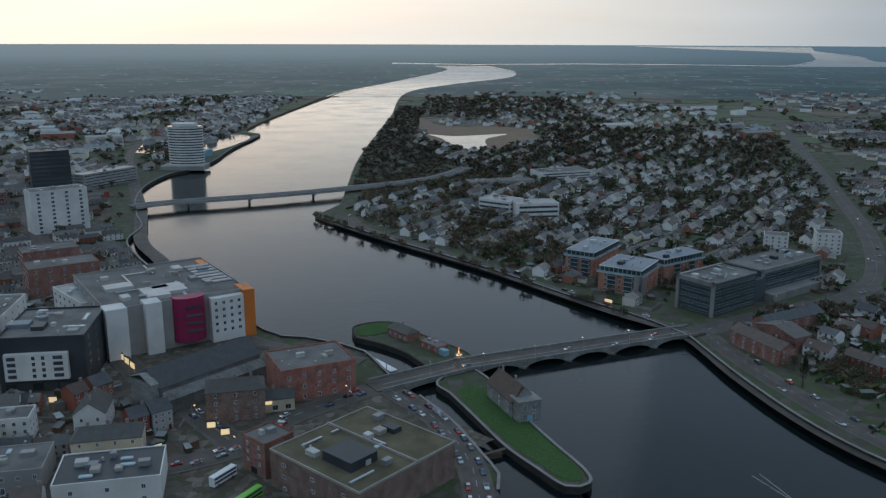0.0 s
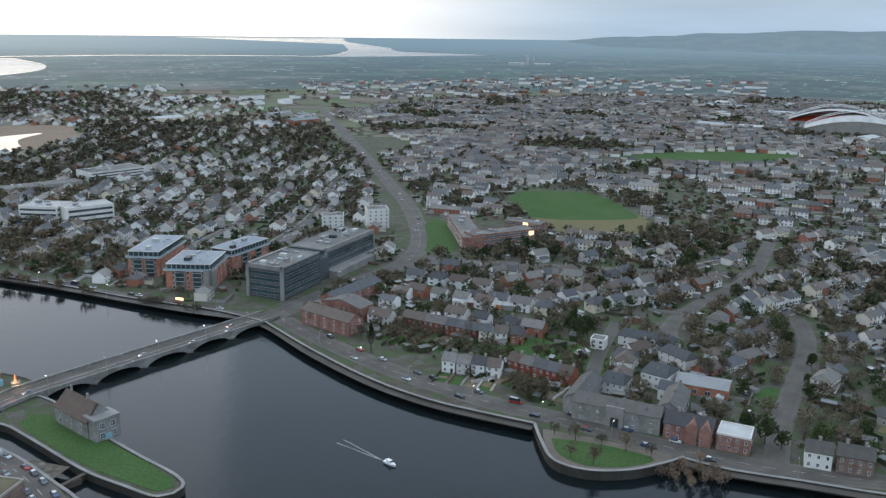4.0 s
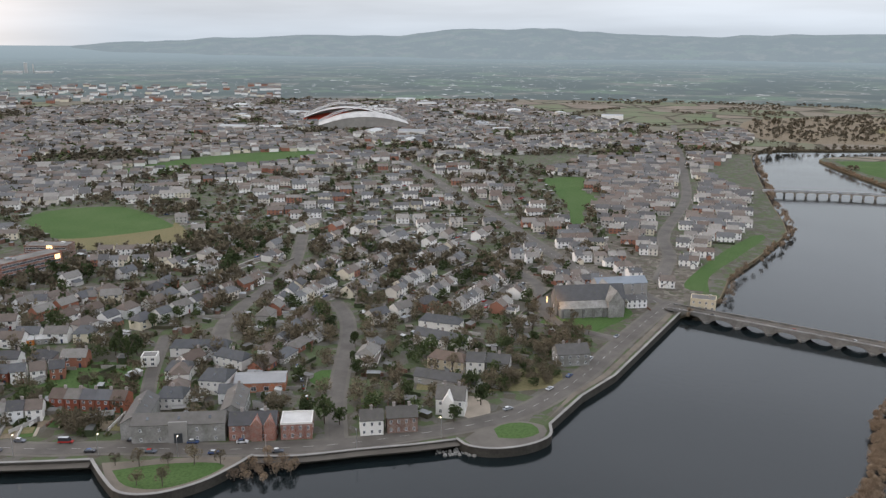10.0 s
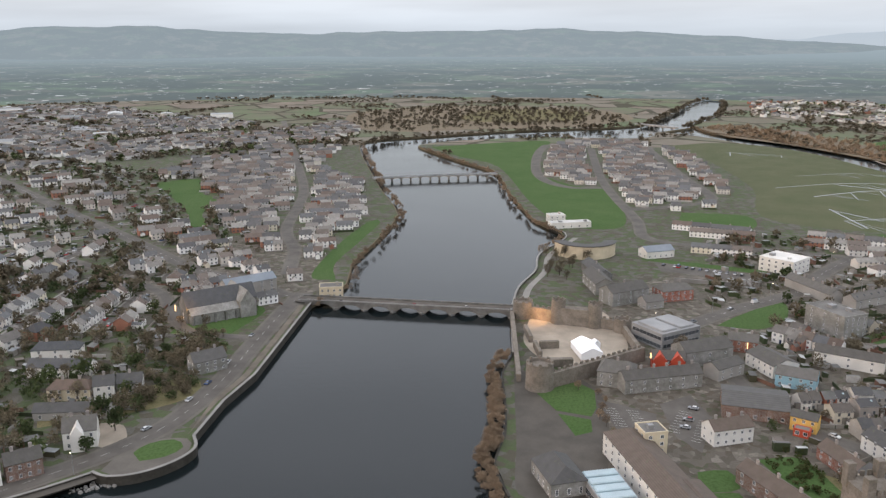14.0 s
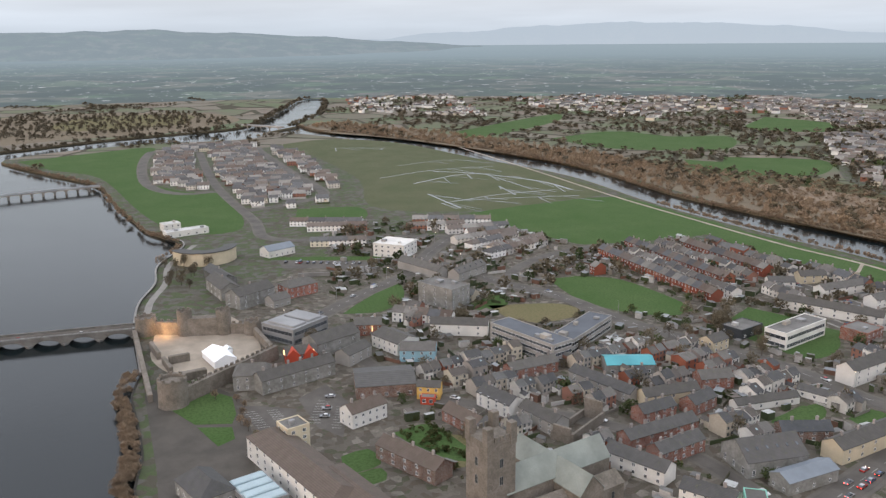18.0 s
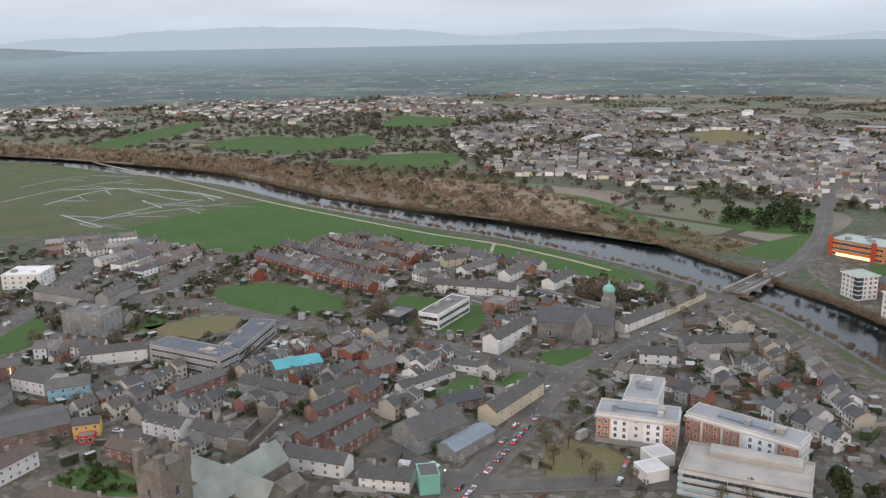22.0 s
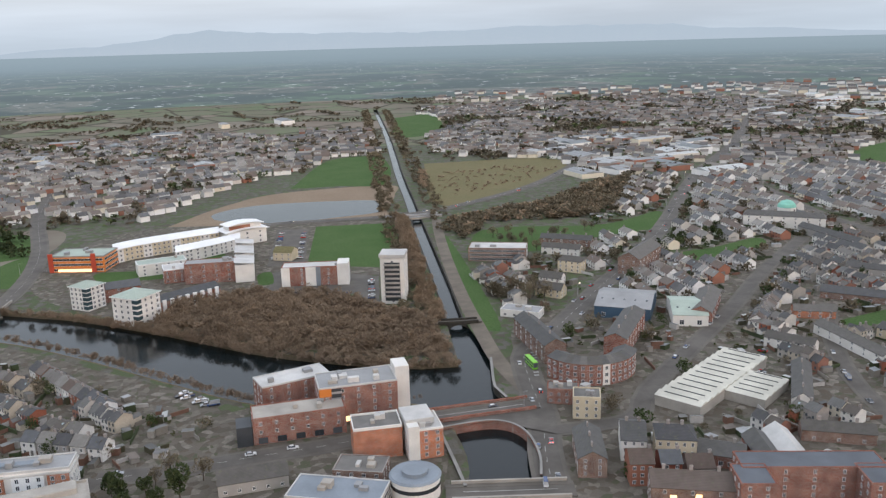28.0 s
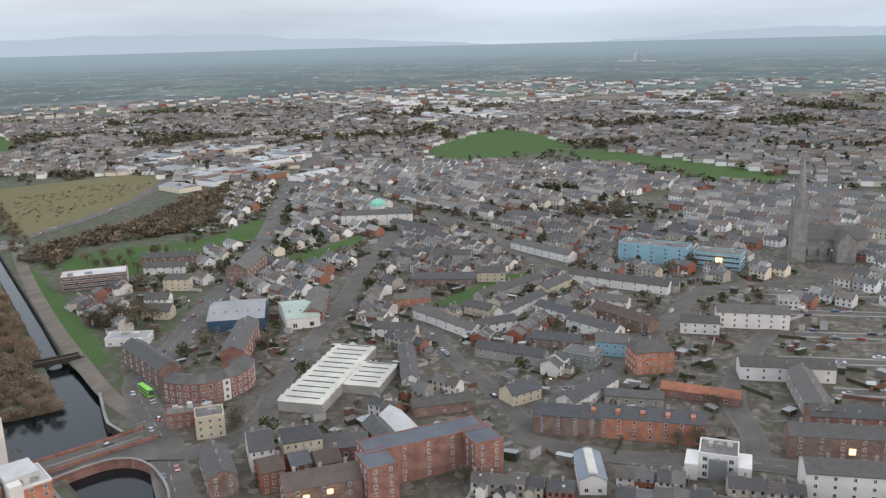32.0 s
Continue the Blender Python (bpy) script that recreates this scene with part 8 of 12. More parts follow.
part("drum", Shape().cyl(15.5, 7.5, 19, 23, 2.8, 2.8, 12), "lime", ch)
dm = Shape()
for i in range(5):
    a0, a1 = math.pi / 2 * i / 5, math.pi / 2 * (i + 1) / 5
    dm.cyl(15.5, 7.5, 23 + 3.4 * math.sin(a0), 23 + 3.4 * math.sin(a1), 3.2 * math.cos(a0) + 0.02, 3.2 * math.cos(a1) + 0.02, 14)
part("cupola", dm, "copper", ch, "green copper cupola")
part("lantern", Shape().cyl(15.5, 7.5, 26.3, 28.6, 0.7, 0.3, 8), "copper", ch)
part("transept", Shape().box(0, 9, -12, 12, -0.3, 8.5).add([(0, -12, 8.5), (9, -12, 8.5), (4.5, -12, 14), (0, 12, 8.5), (9, 12, 8.5), (4.5, 12, 14)], [(0, 1, 2), (4, 3, 5), (1, 4, 5, 2), (3, 0, 2, 5)]), "darklime", ch)
hall("white_hall", "white rendered hall with a blue-grey roof", 382, -128, 20, 14, 6, 8.6, -159, "white", "slate", 2, 5, 3, 0, 0, (1.2, 1.4), "fl", "hall")
hall("blue_grey_shop", "blue-grey gabled shop building", 374, -104, 17, 9, 5.6, 8, -55, "grey", "slate", 2, 3, 2, 0, 0, (1.1, 1.4), "f", "shop")
hall("blue_hall", "pale blue gabled hall with slates", 365, -134, 17, 13, 5.6, 8, -115, "blue", "slate", 2, 4, 3, 0, 0, (1.2, 1.4), "fl", "hall")
hall("long_white_range", "long white range with a slate roof", 389, -166, 30, 9, 6, 8.6, -119, "white", "slate", 2, 6, 2, 0, 2, (1.1, 1.3), "f", "school")
hall("yellow_house", "yellow rendered house on a street corner", 318, -272, 12, 9, 5.5, 8, -75, "cream", "slate", 2, 3, 2, 0, 2, (1.1, 1.4), "flr", "house")
hall("white_row", "white three-storey range by the church", 262, -312, 34, 9, 7.5, 10.5, -80, "white", "slate", 3, 9, 2, 0, 4, (1.0, 1.3), "f", "housing")
hall("orange_pub", "orange-lit pub with a slate roof", 408, -122, 14, 9, 6, 8.8, -110, "brick", "slate", 2, 4, 2, 0, 2, (1.1, 1.4), "fl", "pub")
hall("red_shop", "shop painted yellow over bright red", 319, -122, 10, 7, 5.8, 7.6, -121, "yellow", "slate", 2, 3, 2, 0, 1, (1.1, 1.4), "fl", "shop")
block("red_shop_annex", "bright red shopfront beside a yellow shop", 313, -119, 6, 4, 3.2, -121, "redpaint", "felt", 1, 2, 1, (1.6, 1.6), 0.2, 0, "f", "shop")
hall("distillery_range", "old grey stone range with a slate roof", 512, -62, 30, 12, 7, 10.5, 10, "lime", "slate", 2, 7, 2, 0, 1, (1.1, 1.5), "fb", "works")
hall("distillery_range", "tall grey stone store with a slate roof", 486, -74, 26, 13, 8, 11.5, -60, "lime", "slate", 3, 6, 2, 0, 1, (1.1, 1.5), "flr", "works")
hall("distillery_range", "low stone range with a mossy roof", 542, -64, 34, 10, 5, 8, 12, "darklime", "slate", 2, 8, 2, 0, 1, (1.1, 1.4), "f", "works")
hall("brick_pub", "red-brick two-storey public house with a slate roof", 494, -104, 20, 13, 6.5, 9.5, -70, "redbrick", "slate", 2, 5, 3, 2.5, 2, (1.2, 1.5), "flr", "pub")
hall("grey_cottage", "small grey cottage beside a wall", 476, -88, 12, 9, 4.5, 7.2, -65, "grey", "slate", 1, 3, 2, 0, 1, (1.1, 1.3), "fl", "house")
block("pavilion_hall", "low white club building with a flat roof", 690, -58, 34, 10, 4.5, -76, "white", "whitemetal", 1, 8, 2, (1.4, 1.4), 0.3, 2, "flr", "club house")
block("pavilion_hall", "small white club annex", 712, -48, 14, 10, 6, -76, "white", "whitemetal", 2, 3, 2, (1.4, 1.4), 0.3, 1, "flr", "club house")
hall("blue_roof_hall", "gabled hall with a blue-grey sheet roof", 596, -112, 22, 12, 5, 8, -68, "white", "bluemetal", 1, 5, 2, 0, 0, (1.2, 1.4), "fl", "hall")
patch("bank_strip", [(590, -104), (560, -178), (552, -172), (582, -104)], 0.08, "grass", "long green strip beside a car park")
patch("island_car_park", [(580, -108), (549, -168), (532, -160), (556, -108)], 0.06, "asphalt", "asphalt car park behind a long wall", "car park", smooth=False)
wl_ = thing("car_park_wall", "long pale rendered boundary wall", "wall")
part("wall", Shape().box(0, 42, -0.3, 0.3, -0.2, 2.4).box(-0.1, 42.1, -0.4, 0.4, 2.4, 2.6), "cope", wl_, "", pose(530, -112, 0, 0, 0, -104))
# ---- riverside apartments and hotel ----
for (x, y, w, d, h, r, sd, nb) in ((157, -264, 30, 13, 12, -155, 1, 8), (166, -283, 13, 24, 12.5, -157, 2, 3), (122, -280.5, 42, 11, 12, -177, 3, 10)):
    ob = block("new_apartments", "white and rust-red apartment block with a grey roof", x, y, w, d, h, r, "white", "metal", 4, nb, 4, (1.3, 1.5), 0.5, 3, "flr", "apartments", seed=40 + sd, trim="whitemetal", ground="x")
    part("grey_base", Shape().box(-w / 2 - 0.12, w / 2 + 0.12, -d / 2 - 0.12, d / 2 + 0.12, -0.3, 2.4), "grey", ob, "grey ground-floor band")
    bays = ((-18, 5.6, 1), (-10.6, 6.4, 1), (-3.2, 5.8, 1), (7.5, 10.5, 0), (17.2, 7.0, 1)) if w > 35 else ((-12.4, 4.8, 1), (-6, 6.6, 0), (6.2, 7.0, 0), (12.4, 4.8, 1)) if w > 15 else ((-2.0, 5.0, 1), (3.6, 3.6, 0))
    for u, bw, red in bays:
        part("brick_bay" if red else "white_bay", Shape().box(u - bw / 2, u + bw / 2, -d / 2 - 0.8, -d / 2, 2.5, h - 1.6), "orange" if red else "white_paint", ob, "rust-red brick bay" if red else "white rendered bay")
        for f in range(3):
            for k in range(1 + (bw > 4) + (bw > 9)):
                n_ = 1 + (bw > 4) + (bw > 9)
                part("window", win_of(1.3, 1.7, 2, 1), None, ob, "", pose(u - bw / 2 + bw * (k + 0.5) / n_, -d / 2 - 0.8, 3.2 + 2.55 * f))
    part("top_band", Shape().box(-w / 2 - 0.5, w / 2 + 0.5, -d / 2 - 0.95, d / 2 + 0.3, h - 1.5, h - 0.9), "whitemetal", ob, "pale eaves band")
    part("roof_light", Shape().box(-w / 4, w / 4, -1.5, 1.5, h + 0.12, h + 0.9, 0, 0.15), "bluemetal", ob, "raised grey roof strip")
ob = block("car_park_deck", "pale concrete car park with open decks", 109.5, -254.5, 41, 21, 9.2, -161, "blue", "concrete", 3, 1, 1, (1, 1), 0.9, 0, "flr", "car park", True, frame_mat="white", trim="concrete")
part("ramp", Shape().box(-13, 17, 3, 9.4, 9.3, 11.4, 0, 0.3), "concrete", ob, "pale concrete upper ramp")
for i in range(4):
    part("deck_band", Shape().box(-20.7, 20.7, -10.9, -10.6, 0.9 + 2.45 * i, 2.0 + 2.45 * i), "whitemetal", ob, "pale deck edge")
for i in range(2):
    block("white_shed", "small white ribbed-roof shed", 138 + 4 * i, -242 - 11 * i, 9, 8.5, 4.5, -117, "white", "whitemetal", 1, 0, 0, (1, 1), 0.2, 0, "", "shed", seed=44 + i)
ob = block("brick_hotel", "red-brick hotel wing with shop windows below", 26, -316, 36, 13, 10.5, -171, "brick", "concrete", 3, 10, 3, (1.2, 1.6), 0.5, 3, "fl", "hotel", ground="x", seed=50)
part("dark_corner", Shape().box(18, 24, -6.6, 3, -0.3, 8, 0, 0.1), "dark", ob, "dark clad corner bay", pose(-42.2, 0, 0))
ob = block("brick_hotel", "tall red-brick hotel range with a white roof edge", 3, -331, 32, 17, 15.5, -172, "brick", "metal", 5, 9, 4, (1.2, 1.6), 0.4, 7, "flr", "hotel", seed=52, trim="whitemetal")
part("stair_slot", Shape().box(-11, -7, -8.7, -8.45, 2, 15), "dark", ob, "dark recessed stair bay")
for k in range(5):
    part("stair_rail", Shape().box(-11, -7, -8.8, -8.7, 2.5 + 2.6 * k, 3.4 + 2.6 * k), "steel", ob)
part("red_panel", Shape().box(-15.8, -11, -8.75, -8.5, 12, 15.3), "orangeclad", ob, "red clad panel")
part("white_stair", Shape().box(16, 22, -4, 6, -0.3, 19.5, 0, 0.15), "white", ob, "tall white stair tower")
block("brick_hotel_wing", "red-brick rear hotel wing with a white roof", 30, -345, 30, 13, 12.5, -157, "brick", "whitemetal", 4, 7, 3, (1.2, 1.6), 0.4, 2, "fl", "hotel", seed=51, trim="whitemetal")
ob = block("orange_block", "orange-brick block with a set-back flat roof", -4, -295, 18, 13, 12, -175, "orange", "felt", 4, 3, 3, (1.2, 1.5), 0.8, 3, "r", "apartments", seed=52, trim="white")
ob = block("white_block", "white and orange apartment block with stepped roofs", -21, -293, 13, 15, 11.5, -172, "orange", "whitemetal", 4, 3, 4, (1.3, 1.6), 0.5, 3, "fr", "apartments", seed=53, trim="white")
part("white_bay", Shape().box(-6.7, -2.5, -8.0, 6, -0.3, 13.5, 0, 0.1), "white", ob, "tall white bay")
part("roof_slab", Shape().box(-7, 4, -4, 8.4, 12.4, 14.6, 0, 0.15), "whitemetal", ob)
cb = thing("curved_offices", "pale office drum with a flat grey roof", "offices", pose(-16, -262, 0, 0, 0, 160))
take(rect(-10, -260, 44, 26, 160))
ring = [(8.5 * math.cos(a), 8.5 * math.sin(a)) for a in [2 * math.pi * i / 32 for i in range(32)]]
part("wall", Shape().prism(ring, -0.3, 7), "white", cb)
part("window_ring", Shape().prism([(x * 1.01, y * 1.01) for x, y in ring], 3.6, 5.0), "glass", cb, "dark ring of windows")
part("roof", Shape().prism([(x * 1.06, y * 1.06) for x, y in ring], 7, 7.7, 0, [(x * 0.98, y * 0.98) for x, y in ring]), "bluemetal", cb)
part("roof_drum", Shape().cyl(0, 0, 7.7, 9, 4.5, 4.5, 20), "bluemetal", cb)
block("river_offices", "low offices with flat blue-grey roofs", 10, -258, 32, 15, 6, 162, "grey", "bluemetal", 2, 1, 1, (1, 1), 0.4, 4, "flr", "offices", True, seed=54, trim="whitemetal")
block("river_offices", "low offices with a flat grey roof", 2, -276, 18, 12, 5, 165, "brown", "felt", 2, 4, 3, (1.3, 1.4), 0.4, 3, "flr", "offices", seed=55)
hall("stone_mill", "old stone mill house with an orange end", 82, -250, 14, 9, 6, 9, -150, "lime", "slate", 2, 4, 2, 0, 1, (1.0, 1.3), "fl", "house")
hall("yard_store", "grey slate-roofed store beside the road", 40, -276, 24, 10, 4.5, 7.5, -170, "grey", "slate", 1, 5, 2, 0, 0, (1.2, 1.3), "f", "store")
def student_tower(x, y, w, h, rot):
    """A white square block with a brick side, a glazed corner and a low pale green roof."""
    ob = block("student_tower", "white student block with brick side and a pale green pyramid roof", x, y, w, w, h, rot, "white", "palegreen", 5, 4, 4, (1.5, 1.7), 0.2, 0, "flr", "apartments", seed=int(x))
    e = w / 2 + 0.9
    part("cap_roof", Shape().prism([(-e, -e), (e, -e), (e, e), (-e, e)], h + 0.25, h + 2.7, 0, [(-1, -1), (1, -1), (1, 1), (-1, 1)]), "palegreen", ob, "pale green metal roof")
    part("eaves", Shape().box(-e, e, -e, e, h - 0.1, h + 0.26), "white_paint", ob)
    for f in range(5):
        part("corner_glazing", Shape().box(-w / 2 - 0.18, -w / 2 + 3.4, -w / 2 - 0.18, -w / 2 + 3.4, 1.0 + f * (h - 0.6) / 5, 3.1 + f * (h - 0.6) / 5), "glasswall", ob, "dark glazed corner")
        part("balcony", Shape().box(w / 2 - 4, w / 2 - 1, -w / 2 - 1.2, -w / 2, 0.6 + f * (h - 0.6) / 5, 0.8 + f * (h - 0.6) / 5), "white_paint", ob)
    part("brick_side", Shape().box(w / 2, w / 2 + 0.2, -w / 2, w / 2, -0.3, h - 0.2), "brick", ob, "red-brick side")
    return ob


def terrace_arc(name, label, line, depth, h, wall, over=1.0, lift=1.6, bay=6.5):
    """A curved terrace whose front follows a line; each bay has its wall, its windows and a length of curved sheet roof."""
    pts = spline(line, bay)
    root = thing(name, label, "apartments")
    win = win_of(1.5, 1.6)
    away = lambda p: Vector((p.x, p.y, 0)).normalized()
    for k, (p, q) in enumerate(zip(pts, pts[1:])):
        pb, qb = p + away(p) * depth, q + away(q) * depth
        take([(p.x, p.y), (q.x, q.y), (qb.x, qb.y), (pb.x, pb.y)])
        ring = [(p.x, p.y), (q.x, q.y), (qb.x, qb.y), (pb.x, pb.y)]
        part("wall", Shape().prism(ring, -0.3, h), wall if k % 3 else "white", root)
        mid = []
        for u in range(7):
            t = u / 6
            z = h + 0.15 + lift * (1 - (1 - t) ** 2)
            a, b_ = p.lerp(pb, -over / depth + t * (1 + 2 * over / depth)), q.lerp(qb, -over / depth + t * (1 + 2 * over / depth))
            mid += [(a.x, a.y, z), (b_.x, b_.y, z)]
        sh = Shape()
        sh.add(mid + [(x, y, z - 0.3) for x, y, z in mid], [(2 * u, 2 * u + 1, 2 * u + 3, 2 * u + 2) for u in range(6)] + [(14, 15, 1, 0), (12, 13, 27, 26)] + [(2 * u + 16, 2 * u + 17, 2 * u + 15, 2 * u + 14) for u in range(6)] + [(2 * u, 2 * u + 2, 2 * u + 16, 2 * u + 14) for u in range(6)] + [(2 * u + 3, 2 * u + 1, 2 * u + 15, 2 * u + 17) for u in range(6)])
        part("roof", sh, "white_paint", root, "curved white sheet roof")
        d = q - p
        for f in range(3):
            for u in (0.27, 0.73):
                c = p + d * u - away(p) * 0.02
                part("window", win, None, root, "", pose(c.x, c.y, 0.9 + f * h / 3.05, 0, 0, math.degrees(math.atan2(d.y, d.x)) + (0 if d.cross(away(p)).z > 0 else 180)))
    return root


student_tower(124, -474, 18, 16, -120)
student_tower(160, -507, 13.5, 14, -122)
hall("student_row", "long dark-roofed student terrace with small white gables", 103, -503, 42, 11, 6.5, 9.5, -139, "brick", "darkslate", 2, 10, 2, 0, 0, (1.3, 1.5), "fb", "apartments")
for u in range(8):
    part("white_gable", Shape().box(-18 + 5 * u, -15.6 + 5 * u, -6.4, -5.4, -0.3, 7.4), "white_paint", bpy.data.objects["student_row"], "small white gable")
hall("student_row", "brown brick student terrace with a dark roof", 147, -523, 26, 12, 8, 11, -160, "brick", "house_roof", 3, 6, 2, 0, 0, (1.2, 1.5), "fb", "apartments")
terrace_arc("student_crescent", "curved student terrace with cream bays under a white roof", [(172, -612), (160, -624), (143, -635), (124, -646), (104, -656)], 13, 10, "cream")
terrace_arc("student_crescent", "inner curved student terrace with white bays and a white roof", [(127, -603), (116, -611), (106, -619), (94, -630), (86, -640)], 12, 8.5, "white")
block("student_court", "low court building with a pale green sheet roof", 133, -583, 32, 14, 8, -160, "white", "palegreen", 3, 7, 3, (1.3, 1.5), 0.3, 1, "flr", "apartments", seed=71, trim="white_paint")
block("student_court", "brick court building with a white roof edge", 118, -560, 18, 16, 9, -165, "brick", "whitemetal", 3, 4, 3, (1.3, 1.5), 0.3, 1, "flr", "apartments", seed=72, trim="white_paint")
for k in range(5):
    x, y, h = 73 + 1.6 * k, -551 - 14.5 * k, (11.5, 10, 11.5, 10, 11.5)[k]
    ob = block("student_house", "narrow white student house with a tilted pale roof", x, y, 13.6, 12, h, -84, "white", "whitemetal", 3, 3, 3, (1.3, 1.5), 0.2, 0, "f", "apartments", seed=80 + k)
    part("sheet_roof", Shape().add([(-7.2, -6.5, h + 0.4), (7.2, -6.5, h + 0.4), (7.2, 6.5, h + 1.8), (-7.2, 6.5, h + 1.8), (-7.2, -6.5, h + 0.65), (7.2, -6.5, h + 0.65), (7.2, 6.5, h + 2.05), (-7.2, 6.5, h + 2.05)], [(4, 5, 6, 7), (3, 2, 1, 0), (0, 1, 5, 4), (1, 2, 6, 5), (2, 3, 7, 6), (3, 0, 4, 7)]), "whitemetal", ob, "pale sloping sheet roof")
block("student_block", "brick and white student block with a grey flat roof", 95, -553, 32, 12, 13, -177, "brick", "metal", 4, 7, 3, (1.3, 1.5), 0.4, 3, "fl", "apartments", seed=73)
ob = block("student_hall", "white pavilion with two tiers of curved white roof", 87, -662, 32, 18, 11, -150, "white", "whitemetal", 3, 6, 3, (1.5, 1.6), 0.3, 0, "flr", "hall", seed=74)
for nm, z0, w, d in (("lower_roof", 11.2, 36, 21), ("upper_roof", 15.4, 30, 15)):
    sh = Shape()
    for u in range(13):
        x = -w / 2 + w * u / 12
        z = z0 + 1.6 * math.cos(math.pi * (u / 12 - 0.5))
        sh.v += [(x, -d / 2, z), (x, d / 2, z), (x, -d / 2, z - 0.5), (x, d / 2, z - 0.5)]
    sh.f = [q for u in range(12) for q in ((4 * u, 4 * u + 4, 4 * u + 5, 4 * u + 1), (4 * u + 2, 4 * u + 6, 4 * u + 4, 4 * u), (4 * u + 1, 4 * u + 5, 4 * u + 7, 4 * u + 3), (4 * u + 3, 4 * u + 7, 4 * u + 6, 4 * u + 2))] + [(0, 1, 3, 2), (50, 51, 49, 48)]
    sh.s = [0] * len(sh.f)
    part(nm, sh, "white_paint", ob, "curved white sheet roof")
part("upper_floor", Shape().box(-13, 13, -6, 6, 11.2, 15.6), "white", ob)
part("red_band", Shape().box(-13.1, 4, -6.25, -5.9, 12.2, 15), "rustroof", ob, "red cladding band")
hall("pitch_hut", "yellow-roofed hut beside a sports pitch", 50, -601, 14, 12, 6, 9, 160, "cream", "rough", 2, 3, 2, 0, 0, (1.2, 1.3), "fl", "hut")
ob = block("orange_school", "orange-clad college building with red fins and a pale green roof", 190, -606, 38, 24, 11, 172, "orangeclad", "palegreen", 3, 1, 1, (1, 1), 0.6, 4, "flr", "college", True, trim="cope")
for u in (-18.4, 11.5):
    part("red_fin", Shape().box(u - 1.6, u + 1.6, -12.8, -11.9, -0.3, 13.2, 0, 0.05), "redpaint", ob, "tall red fin wall")
part("lit_base", Shape().box(-14, 10, -12.25, -12.0, 0.4, 2.2), "shop", ob, "lit ground-floor glazing")
ob = block("canal_apartments", "white and brick apartment bar by a pitch", 26, -533, 42, 13, 12, 177, "brick", "whitemetal", 4, 8, 3, (1.4, 1.6), 0.5, 1, "fl", "apartments", seed=61)
part("white_end", Shape().box(14, 21.3, -7, 6.6, -0.3, 14, 0, 0.1), "white", ob)
part("white_panel", Shape().box(-6, 0.5, -6.9, -6.4, -0.3, 12.2), "white", ob, "white rendered panel")
part("blue_panel", Shape().box(0.6, 3.4, -6.85, -6.4, -0.3, 12.2), "bluemetal", ob, "blue-grey panel")
part("white_panel", Shape().box(-21.3, -16, -6.9, -6.4, -0.3, 12.2), "white", ob, "white rendered panel")
ob = block("canal_tower", "tall white and dark glass apartment tower", -22, -486, 14, 16, 27, 169, "white", "whitemetal", 9, 1, 3, (1.4, 1.6), 0.6, 1, "flr", "tower", False, seed=62)
part("dark_bay", Shape().box(-4.5, 4.5, -8.6, -8, 2, 25), "glass", ob, "dark glazed bay")
part("top_deck", Shape().box(-7.6, 7.6, -8.6, 6, 27.9, 29.8, 0, 0.1), "whitemetal", ob)
for k in range(8):
    part("balcony", Shape().box(-4.8, 4.8, -9.7, -8.6, 4.4 + 2.7 * k, 4.65 + 2.7 * k).box(-4.8, 4.8, -9.7, -9.6, 4.6 + 2.7 * k, 5.6 + 2.7 * k), "grey", ob, "grey balcony")
block("clinic", "low dark clinic with a white roof edge and red base", -99, -570, 40, 18, 9, 165, "brown", "whitemetal", 3, 1, 1, (1, 1), 0.5, 2, "flr", "clinic", True)
fronted("park_terrace", "long grey-brown terrace with a slate roof by the park", (-136, -602), (-170, -585), 9, 5.4, 8.0, "brown", "slate", 2, 0, 4, "terrace")
fronted("park_terrace", "long white terrace with a slate roof by the park", (-131, -576), (-155, -562), 9, 5.0, 7.6, "white", "slate", 2, 0, 3, "terrace")
fronted("cream_flats", "cream flats with rows of windows", (-131, -528), (-144, -519), 10, 7.5, 10, "cream", "slate", 3, 2.5, 1, "apartments")
fronted("stone_mill", "tall brown stone mill by the road", (-178, -505), (-205, -539), 14, 11, 15, "brown", "slate", 3, 0, 0, "mill")
block("flat_store", "low white flat-roofed store in a yard", -90, -443, 22, 11, 4, 151, "white", "metal", 1, 4, 2, (1.6, 1.2), 0.3, 2, "flr", "store")
fronted("yard_house", "white gabled house beside a yard", (-105, -478), (-118, -468), 9, 5.0, 8.2, "cream", "slate", 2, 0, 2, "house")
fronted("yard_house", "pale gabled houses along a street", (-112, -500), (-124, -492), 9, 5.0, 8.2, "white", "slate", 2, 0, 2, "house")
